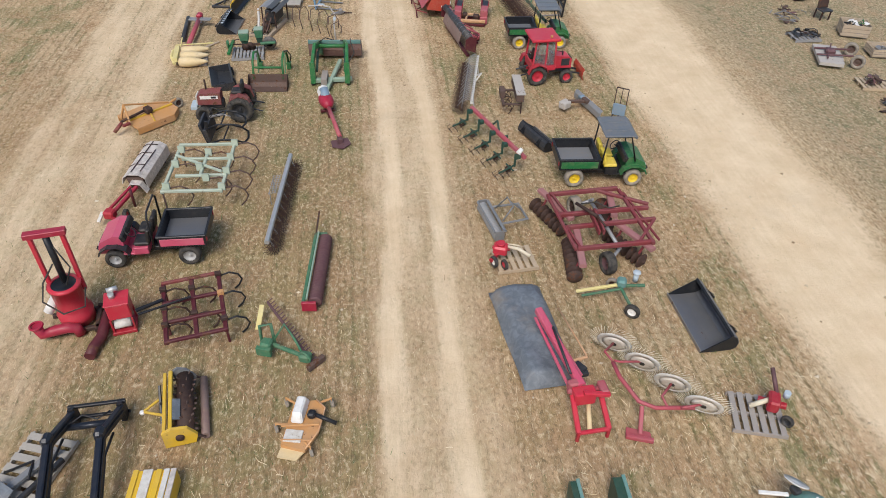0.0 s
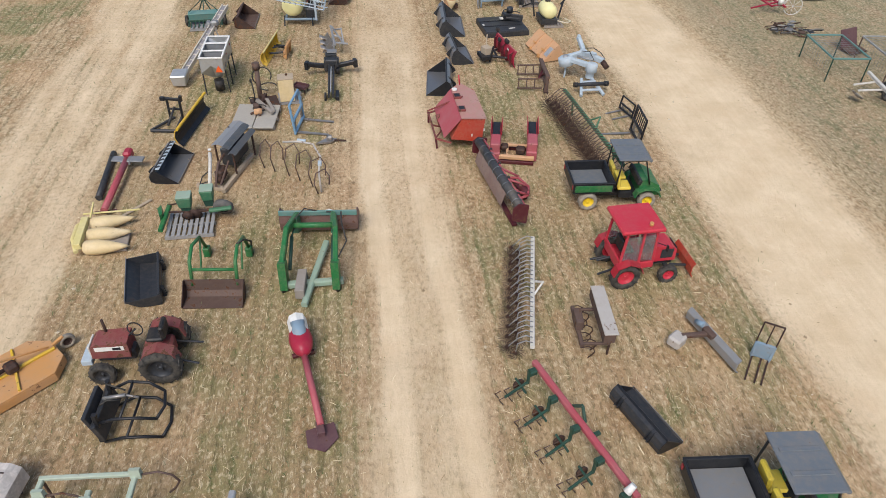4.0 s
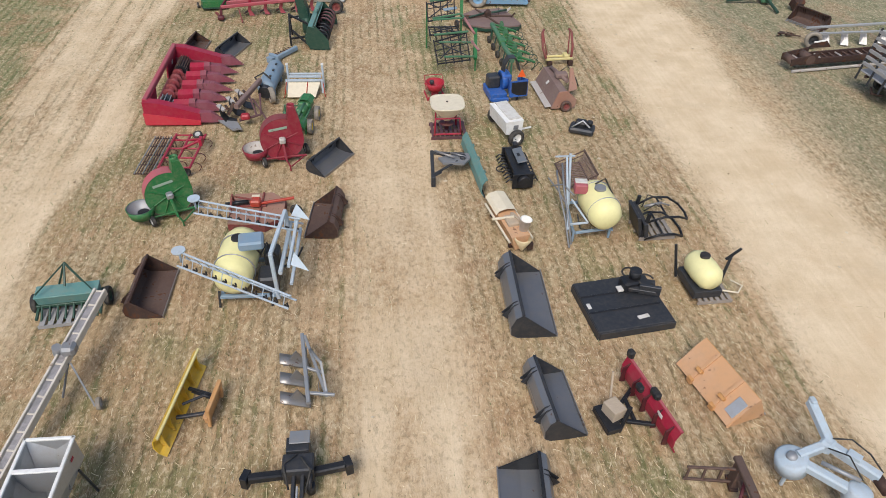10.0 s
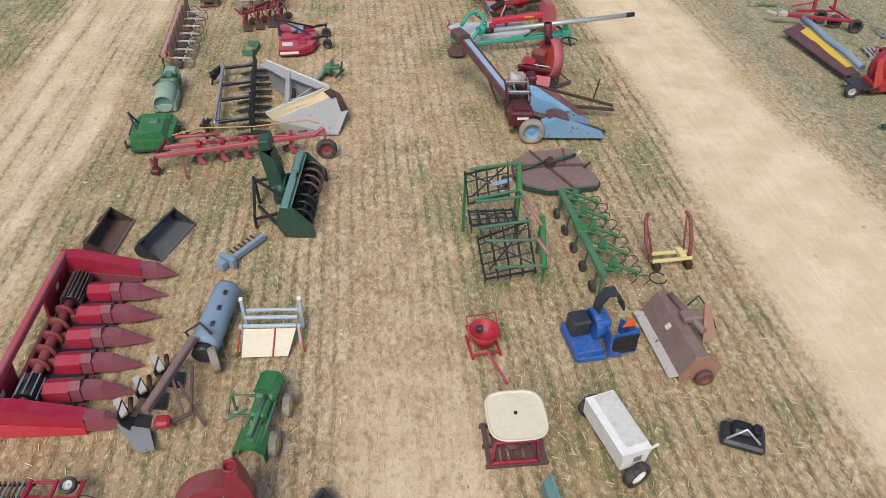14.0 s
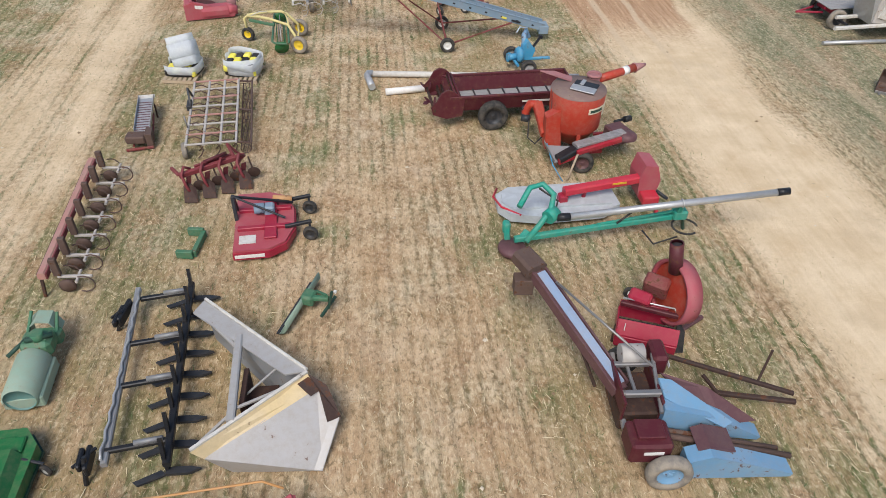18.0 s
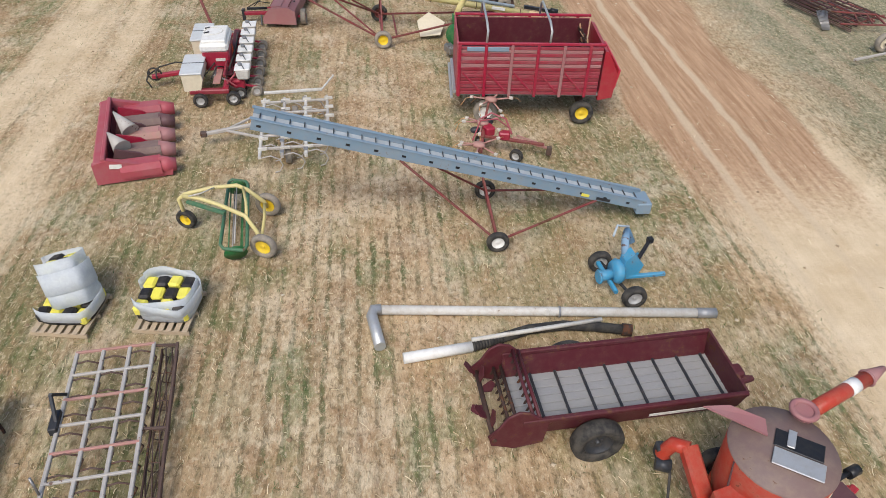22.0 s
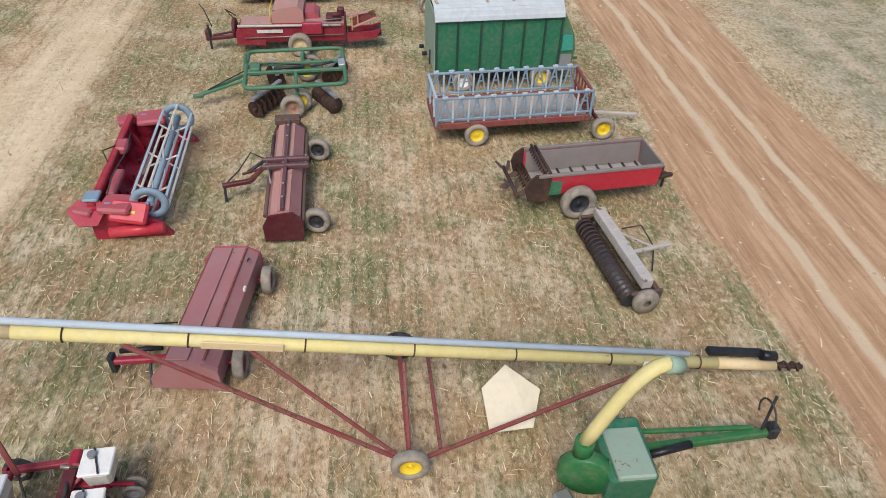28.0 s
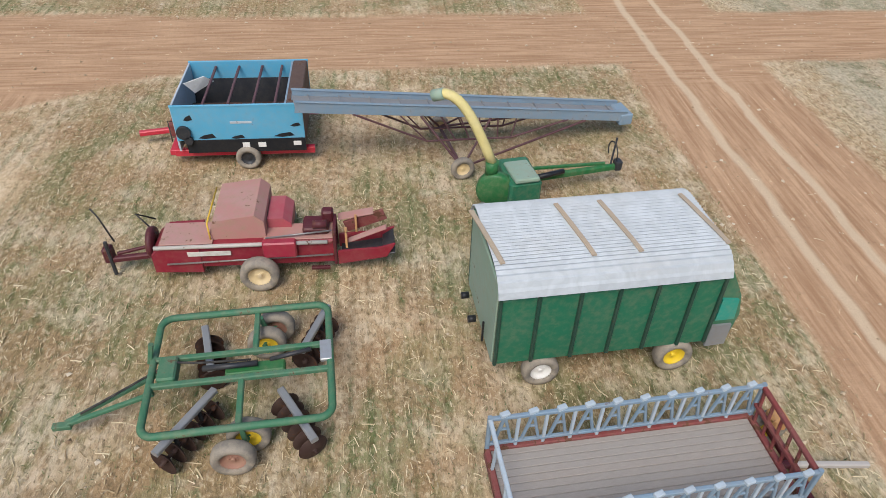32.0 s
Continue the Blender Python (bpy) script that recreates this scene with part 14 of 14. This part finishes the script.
for i in range(16):
    part("chain_bar", G().bar((-2.3 + i * .33, -.28, .48), (-2.3 + i * .33, .28, .48), .05), BROWN if i % 3 else HARROW_GREY, t)
part("skid", G().bar((-2.6, -.35, .08), (3, -.3, .1), .1), HARROW_GREY, t)
part("plate", G().plate([(-1.7, .3, .75), (-.6, .3, .7), (-.9, .28, 1), (-1.5, .28, .95)], .03), RUSTY, t)
part("edge_bar", G().bar((-1.5, .27, .98), (-1, .27, 1.02), .06), WHITE, t)
t = thing("mouldboard_plough", 21.6, 58.6, 2, "grey trailed plough with dark rubber wheel", "plough")
part("beam", G().bar((-1.9, .3, .7), (2.4, .4, .75), .1).bar((-1.9, -.1, .6), (2.2, -.2, .65), .08), GALV, t)
for i in range(4):
    part("mouldboard", G().plate([(-1.2 + i * .9, -.1, .05), (-.9 + i * .9, -.25, .05), (-.85 + i * .9, .1, .45), (-1.1 + i * .9, .25, .6)], .03), BARE, t)
wheel(t, -1.75, -.2, .36, .2, 70, CHARCOAL, DUSTY_TYRE)
scrap("rake_teeth", 19.3, 59.6, 0, "rusty rake teeth lying in the grass", [BROWN, RUSTY], 10, 1.2, .6, .2, 23)

bucket("stone_fork", 21.1, 60.9, -62, 1.7, .75, .6, RUSTY, "rusty stone fork bucket with long teeth", BROWN, teeth=9)
t = thing("backhoe_arm", 20.2, 63.2, -8, "green backhoe attachment with folded boom", "backhoe")
part("stabiliser", G().bar((-1.9, .3, .15), (-.3, .3, .3), .14).bar((-.1, .2, .4), (.2, -1, .08), .12), DARK_GREEN, t)
part("stand", G().box(0, .4, .5, .5, .6, .8, b=.05).bar((-1, .3, .2), (-.1, .5, .9), .09), OLD_GREEN, t)
part("boom", G().bar((.1, .4, .7), (1.7, .9, 1.7), .22, .28), GREEN, t)
part("dipper", G().bar((1.7, .9, 1.7), (1.5, -.3, .5), .2, .24), GREEN, t)
part("ram", G().rod((.4, .5, 1.1), (1.5, .85, 1.85), .05), GALV, t)
part("bucket", G().box(1.25, -.4, .35, .5, .6, .6, rz=15, rx=20, b=.1), RUSTY, t)
t = thing("sickle_mower", 22, 65.7, 4, "tan horse-drawn mower with grey fan blower", "mower")
part("body", G().ball((-.1, 0, .4), .7, .3, .28, 14, 8, .8), PEACH, t)
part("beam", G().bar((-1.1, .3, .45), (.9, .4, .5), .12).box(-.8, 0, .4, .5, .5, .5, b=.08), CHARCOAL, t)
part("fan", G().lathe([(.1, -.2), (.42, -.2), (.46, 0), (.42, .2), (.1, .2)], (1.1, .1, .75), (.5, -1, .2), 20), STEEL_BLUE, t)
part("leg", G().bar((.9, .3, 0), (1, .2, .5), .08).bar((1.4, .2, 0), (1.3, .1, .5), .08), CHARCOAL, t)
t = thing("grate_cart", 22.9, 68.3, 10, "dark cart with slatted grate top", "cart")
for i in range(6):
    part("slat", G().bar((-.45 + i * .18, -.4, .75), (-.45 + i * .18, .5, .85), .06), HARROW_GREY, t)
part("frame", G().box(0, 0, .5, 1, .9, .3), CHARCOAL, t)
for s in (-1, 1):
    wheel(t, s * .5, -.3, .32, .18, 0, CHARCOAL, TYRE)
t = thing("forage_blower", 19.6, 66.5, 0, "crimson forage blower with raised feed pan", "forage blower")
part("fan_housing", G().lathe([(0, -.2), (.75, -.2), (.8, -.1), (.8, .1), (.75, .2), (0, .2)], (.6, .1, .9), (.25, 1, 0), 24), CRIMSON, t)
part("base", G().box(.5, 0, .35, 1.5, .7, .4, b=.04), RED, t)
part("lettering_bar", G().box(.65, -.22, 1.35, .6, .02, .08, rz=-14), OFF_WHITE, t)
part("feed_pan", G().plate([(-.9, -.4, .35), (0, -.5, .35), (0, .5, .35), (-.9, .5, .35)], .06), CHARCOAL, t)
part("pan_wall", G().plate([(-.3, -.5, .4), (.15, -.3, .45), (.05, .1, 1.35), (-.2, 0, 1.3)], .04), TOMATO, t)
wheel(t, -1, -.35, .26, .16, 80, RIM_GREY)
part("axle", G().bar((-1, -.3, .26), (-.6, .4, .3), .08), CHARCOAL, t)
t = thing("belt_trough", 19.2, 69.6, 5, "grey feed trough painted yellow inside, beside blower", "trough")
part("bottom", G().plate([(-.35, -2.2, .25), (.3, -2.2, .3), (.3, 2.1, .6), (-.35, 2.1, .3)], .05), PLUM, t)
part("inner_wall", G().plate([(.02, -1.7, .36), (.26, -1.7, .4), (.26, 1.5, .66), (.02, 1.5, .5)], .03), YELLOW, t, "yellow worn paint")
part("tarp_edge", G().pipe([(.38, -2.1, .5), (.42, -1, .62), (.36, .2, .68), (.42, 1.2, .78), (.4, 2.1, .82)], .13, 8), STEEL_BLUE, t)
part("stand", G().bar((0, -2, 0), (0, -2, .3), .1).bar((0, 2, 0), (0, 2, .45), .1), RUSTY, t)
pallet(22, 69.7, -10, 1.2, 1, GREY_WOOD, "grey pallet under tan boxes and fittings", 6)
scrap("fitting_boxes", 22, 69.7, 0, "tan boxes and red fittings on pallet", [PEACH, CRIMSON, BROWN], 12, 1, .8, .25, 25).location.z = .136
t = thing("hay_stacker", 21, 73, -4, "crimson lattice stacker frame on rubber wheels", "stacker")
part("mast", G().bar((0, .6, .5), (0, .8, 2.3), .14).bar((.9, .5, .5), (.7, .8, 2.3), .1), CRIMSON, t)
for k in range(4):
    part("brace", G().bar((-.9, .9, .5 + k * .45), (.1, .7, .8 + k * .45), .06), CRIMSON, t)
part("frame", G().bar((-1.9, .1, .45), (1.2, -.7, .45), .14).bar((-.8, .5, .45), (1.1, .5, .45), .1).bar((.9, .9, .5), (1.3, -.8, .4), .09), CRIMSON, t)
part("drawbar", G().bar((-1.9, .1, .45), (-2.3, .3, .5), .12).box(-1.7, 0, .5, .4, .3, .25, b=.05), HARROW_GREY, t)
for px, py in ((.2, .2), (.6, -.35), (1.3, -.9)):
    wheel(t, px, py, .3, .18, 75, BLACK, TYRE)
scrap("sickle_bars", 23.4, 71.3, 0, "grey sickle bars with teeth laid in grass", [GREY, BARE], 8, .6, 2.4, .1, 27)
scrap("green_rods", 19.6, 75.3, 0, "green rods and pipes lying on the grass", [OLD_GREEN, GREY], 7, 1.6, .6, .12, 29)

bucket("loader_bucket", 20.4, 78.5, -38, 1.9, .85, .65, RUSTY, "rusty toothed loader bucket in the grass", BROWN, teeth=6)
t = thing("threshing_machine", 23, 83.6, 4, "faded grey threshing machine on rubber tyres", "thresher")
part("body", G().box(.4, .3, 1.35, 3.6, 1.4, 1.2, b=.06), HARROW_GREY, t)
part("pulley", G().lathe([(0, -.05), (.36, -.05), (.38, 0), (.36, .05), (0, .05)], (-.6, -.48, 1.2), (0, 1, 0), 20), OFF_WHITE, t)
part("side_panel", G().box(-.9, -.42, 1.3, .7, .06, .7, ry=15).box(.9, -.42, 1.5, 1.6, .05, .5), OFF_WHITE, t)
part("chute", G().prism([(-1.4, .7), (-.9, .7), (-1, 1.8), (-1.7, 1.9)], "y", -.3, .9), GALV, t)
part("sill", G().bar((-3.2, -.5, .72), (2, -.4, .75), .14).bar((-2.4, .6, .72), (2, .7, .75), .14), OFF_WHITE, t)
for px, py in ((-1.9, 1.1), (.9, -.5), (1, 1.1)):
    wheel(t, px, py, .42, .24, 88, BLACK if px < 0 else RIM_GREY, DUSTY_TYRE)
part("axle", G().bar((.9, -.4, .42), (1, 1, .42), .1).bar((-1.9, .4, .45), (-1.9, 1.1, .42), .1).bar((.95, .3, .42), (.95, .3, .8), .12), CHARCOAL, t)
single("galvanised_pipe", G().rod((-.3, 0, .09), (3.4, .1, .09), .085, n=12), GALV, 19.9, 82.9, 0, "pale pipe lying in the grass", "pipe")

flat_wagon(22.5, 85.9, 5, 3.8, 2, .8, "grey plank wagon with red edge board", GREY_WOOD, CRIMSON, SILVER_BLUE, .85)
t = thing("tandem_disc", 22.2, 89, -6, "wide rusty tandem disc harrow with drawbar", "disc harrow")
part("drawbar", G().bar((-3, .5, .4), (-.8, .8, .5), .1).bar((-2, .9, .42), (-.8, 1.6, .5), .08).bar((-2.1, .8, .4), (-2.1, .9, .95), .06), BROWN, t)
disc_gang(t, (-.8, .9, .3), (2.4, -1.3, .3), 14, .3, RUSTY)
disc_gang(t, (-.6, 1.8, .3), (2.6, 1.2, .3), 12, .3, RUSTY)
part("frame", G().bar((-.9, .9, .7), (2.4, -1.2, .7), .13).bar((-.8, 1.7, .7), (2.6, 1.2, .7), .13).bar((-.8, .8, .7), (-.8, 1.8, .7), .1).bar((2.4, -1.2, .7), (2.6, 1.2, .7), .1), CHARCOAL, t)
part("weight_tray", G().box(1, .3, .8, 1.4, .5, .1, rz=-30), HARROW_GREY, t)
part("tongue_tank", G().ball((2.2, .8, .95), .35, .2, .18, 12, 6), CREAM, t)


def running_gear(x, y, rz, label, rim):
    t = thing("running_gear", x, y, rz, label, "wagon gear", "wagon running gears")
    for px in (0, 3):
        part("axle", G().bar((px, -.75, .36), (px, .75, .36), .1), RUSTY, t)
        part("bolster", G().box(px, 0, .5, .14, 1, .18), RUSTY, t)
        for s in (-1, 1):
            wheel(t, px, s * .85, .38, .24, 84, rim, DUSTY_TYRE)
    part("reach", G().bar((0, 0, .45), (3, 0, .45), .09), BROWN, t)
    part("tongue", G().bar((-.1, 0, .42), (-2.2, -.1, .3), .09), HARROW_GREY, t)


running_gear(21.3, 93.3, 10, "bare wagon running gear with cream rims", CREAM)
running_gear(20.6, 107.8, 3, "rusty wagon running gear with pale tongue", PLUM)
t = thing("drag_rake", 20.8, 96.6, -3, "red frame rake with bundle of grey tines", "rake")
part("frame", G().bar((-.4, -.6, .4), (1.6, -.6, .35), .07).bar((-.3, .5, .5), (1.6, .3, .45), .07).bar((1.6, -.6, .35), (1.6, .35, .45), .07).bar((.4, -.6, .4), (.7, .4, .45), .05).bar((1, -.6, .4), (1.2, .35, .45), .05), OLD_RED, t)
for i in range(9):
    part("tine", G().pipe([(-.4 - i * .06, .6, .5), (-.65 - i * .05, .1, .45), (-.6 - i * .04, -.4, .05)], .02, 5), BARE, t)
t = thing("harrow_sections", 21.3, 98.1, 24, "rusty red harrow sections stacked on the grass", "harrow")
for k in range(6):
    part("crossbar", G().bar((-.9 + k * .4, -1.8, .25), (-.9 + k * .4, 1.9, .25), .07), OLD_RED if k % 2 else BROWN, t)
for k in range(9):
    part("rung", G().bar((-1, -1.7 + k * .43, .3), (1.2, -1.6 + k * .43, .3), .05), OLD_RED if k % 3 == 0 else RUSTY, t)
for k in range(9):
    part("tine_bar", G().rod((-1.3 + .05 * (k % 4), -1.85 + .04 * k, .1 + .05 * k), (-1.12 + .04 * (k % 3), 1.8 - .05 * k, .16 + .045 * k), .022, n=6), (BROWN, PLUM, RUSTY)[k % 3], t)
for k in range(7):
    part("slanted_bar", G().bar((-1 + k * .3, -1.6, .38), (-.6 + k * .28, 1.7, .42), .045), (BROWN, PLUM)[k % 2], t)
t = thing("feed_cart", 22, 101.2, 2, "dark blue-grey feed box wagon on tyres", "wagon")
part("box", G().box(1, .2, 1.1, 2.2, 1.5, 1.1, b=.05), TARP, t)
part("apron", G().box(-.9, -.1, .45, 1.5, .9, .1, b=.03), ORANGE, t)
part("frame", G().bar((-2.6, -.2, .4), (2, -.4, .5), .12).bar((-2.6, -.2, .4), (-.2, .7, .5), .1).box(-1.6, .1, .6, 1.2, .4, .3, b=.06), CHARCOAL, t)
for s in (-1, 1):
    wheel(t, 1.1, s * .8 + .2, .36, .22, 88, GREY, DUSTY_TYRE)
part("axle", G().bar((1.1, -.6, .36), (1.1, 1, .36), .1).bar((1.1, .2, .36), (1.1, .2, .6), .12), RUSTY, t)
t = thing("walking_plough", 21.3, 106, 15, "rusty curved beam plough with grey tines", "plough")
part("beam", G().pipe([(-1.6, -.7, .1), (-1.2, -.3, .5), (-.5, .1, .7), (.3, .2, .75), (1, .2, .6)], .06), BROWN, t)
for i in range(6):
    part("tine", G().pipe([(0 + i * .2, .2, .68), (.2 + i * .2, -.2, .5), (.1 + i * .2, -.5, .04)], .025, 5), RUSTY, t)
part("leg", G().bar((-1.6, -.7, .12), (-1.65, -.85, 0), .05), RUSTY, t)
t = thing("forage_pickup", 20.9, 118.6, -42, "maroon pickup table with folded drawbar", "pickup table")
part("table", G().box(.6, .6, .75, 3.4, 1.5, .14, b=.03), MAROON, t)
for i in range(3):
    part("slot_frame", G().box(-.6 + i * 0, .2 + i * .4, .86, 1.8, .1, .08), PLUM, t)
part("panel", G().box(.9, .9, 1.05, 2.8, .8, .2, ry=0, rx=14, b=.04), HARROW_GREY, t)
part("roller", G().rod((-1, -.2, .55), (2.2, -.2, .55), .2, n=14), RUSTY, t)
part("drawbar", G().bar((.2, -.1, .5), (-1.2, -1.7, .45), .14), MAROON, t)
part("jack", G().bar((-.7, -1.2, .5), (-.75, -1.4, 0), .06), OLD_RED, t)
for px in (.2, 1.9):
    wheel(t, px, 1, .36, .22, 90, CHARCOAL, TYRE)
part("leg", G().bar((1.8, .1, 0), (1.8, .1, .7), .1).bar((1, 1, .3), (1, 1, .7), .1), MAROON, t)


# ---- litter on the field ----
def tint(name, stops, rough=.85):
    """Each loose piece takes one of a run of colours."""
    n = Nodes(name)
    g = n.t.nodes.new("ShaderNodeNewGeometry")
    r = n.t.nodes.new("ShaderNodeValToRGB")
    n.put(r.inputs[0], g.outputs["Random Per Island"])
    while len(r.color_ramp.elements) < len(stops):
        r.color_ramp.elements.new(.5)
    for i, c in enumerate(stops):
        r.color_ramp.elements[i].position = i / (len(stops) - 1)
        r.color_ramp.elements[i].color = (*c, 1)
    return n.done(r.outputs[0], rough, 0, Specular_IOR_Level=.2)


def stuff(name, co, faces, material, label, category):
    me = bpy.data.meshes.new(name)
    me.from_pydata(co.reshape(-1, 3).tolist(), [], faces.tolist())
    me.materials.append(material)
    tagged(new(name, me), label, category, "", "stuff")


def scatter(rng, count, keep):
    """Random spots over the field, thinned by keep(x, y)."""
    x, y = rng.uniform(-17, 25, count), rng.uniform(3, 133, count)
    ok = rng.rand(count) < keep(x, y)
    return x[ok], y[ok]


rng = np.random.RandomState(7)
def clear(x, y):
    """Nothing lies under the bucket floors."""
    ok = np.ones(len(x))
    for ob in [o for o in bpy.data.objects if o.parent is None and ("bucket" in o.name or "fork" in o.name or o.name.startswith("disc_mower"))]:
        pts = np.array([(ch.matrix_basis @ V(c))[:2] for ch in bpy.data.objects if ch.parent == ob and ch.type == "MESH" for c in ch.bound_box])
        if not len(pts):
            continue
        m = ob.matrix_basis.inverted()
        u, v = m[0][0] * x + m[0][1] * y + m[0][3], m[1][0] * x + m[1][1] * y + m[1][3]
        ok *= ~((u > pts[:, 0].min()) & (u < pts[:, 0].max()) & (v > pts[:, 1].min()) & (v < pts[:, 1].max()))
    return ok


x, y = scatter(rng, 330000, lambda x, y: (.30 + .7 * field(x, y, 1.6, 2.4, 44)) * (1 - .93 * np.maximum(lanes(x, y), tilled(x, y))) * (1 - .35 * bare(x, y)) * (.85 - .25 * smooth(y, 44, 22)) * (1 - .8 * smooth(x, 15, 17)) * clear(x, y))
k = len(x)
a = np.where(rng.rand(k) < .45, rng.normal(math.pi / 2, .35, k), rng.uniform(0, math.pi, k))
L, W = (.04 + .2 * rng.rand(k) ** 2.5) * (1 + .15 * smooth(y, 76, 94)), (.003 + .0055 * rng.rand(k) ** 2) * (1 + .35 * smooth(y, 78, 92))
z0, dz = .002 + .011 * rng.rand(k), rng.normal(0, .004, k)
ux, uy = np.cos(a), np.sin(a)
bend = rng.normal(0, .045, k)
co = np.empty((k, 6, 3))
for i, s in enumerate((-1, 0, 1)):
    cx, cy = x + s * L / 2 * ux - (abs(s) * bend * L) * uy, y + s * L / 2 * uy + (abs(s) * bend * L) * ux
    cz = np.maximum(z0 + s * dz + (s == 0) * .006, .003)
    co[:, 2 * i] = np.stack([cx - W * uy, cy + W * ux, cz], -1)
    co[:, 2 * i + 1] = np.stack([cx + W * uy, cy - W * ux, cz + .004], -1)
b = np.arange(k)[:, None] * 6
stuff("straw", co, np.concatenate([b + np.array([0, 1, 3, 2]), b + np.array([2, 3, 5, 4])]), tint("dry straw", [(.26, .18, .09), (.52, .40, .23), (.64, .53, .33), (.76, .66, .45), (.42, .33, .19)]), "pale broken straw stalks scattered over the stubble", "straw")

x, y = scatter(rng, 190000, lambda x, y: regrowth(x, y) * (.5 + .5 * field(x, y, .5, 1.2, 48)) * .85 * clear(x, y))
x = np.where(rng.rand(len(x)) < .6, np.round(x / .36) * .36 + rng.normal(0, .045, len(x)), x)
k = len(x)
a, H, W = rng.uniform(0, math.tau, k), .03 + .075 * rng.rand(k), .004 + .006 * rng.rand(k)
ux, uy, lean = np.cos(a), np.sin(a), rng.uniform(.3, 1.3, k)
co = np.empty((k, 3, 3))
co[:, 0] = np.stack([x - W * uy, y + W * ux, np.full(k, -.01)], -1)
co[:, 1] = np.stack([x + W * uy, y - W * ux, np.full(k, -.01)], -1)
co[:, 2] = np.stack([x + H * lean * ux, y + H * lean * uy, H], -1)
stuff("grass", co, np.arange(3 * k).reshape(-1, 3), tint("young grass", [(.05, .09, .025), (.095, .14, .045), (.14, .185, .07), (.26, .26, .13)], .6), "short green regrowth between the stubble rows", "grass")

x, y = scatter(rng, 26000, lambda x, y: .12 + .45 * smooth(x, 8.2, 9.6) * smooth(x, 12.5, 11) * smooth(y, 34, 24) + .5 * bare(x, y) * smooth(y, 60, 85) + .55 * smooth(np.abs(x - 9.4), 1.4, .2) * smooth(y, 70, 84) + .25 * tilled(x, y))
k = len(x)
R = .012 + .05 * rng.rand(k) ** 4
o = np.array([(1, 0, 0), (0, 1, 0), (-1, 0, 0), (0, -1, 0), (0, 0, 1), (0, 0, -1)], float)
co = np.stack([x, y, np.zeros(k)], -1)[:, None, :] + o[None] * R[:, None, None] * (.65 + .6 * rng.rand(k, 6, 1)) * np.array([1.2, 1.2, .7])
f = np.array([(0, 1, 4), (1, 2, 4), (2, 3, 4), (3, 0, 4), (1, 0, 5), (2, 1, 5), (3, 2, 5), (0, 3, 5)])
stuff("soil_clods", co, (np.arange(k)[:, None, None] * 6 + f[None]).reshape(-1, 3), tint("dry clods", [(.25, .17, .10), (.40, .30, .19), (.52, .42, .29), (.60, .52, .40)]), "dry pale clods of soil and small stones", "clods")
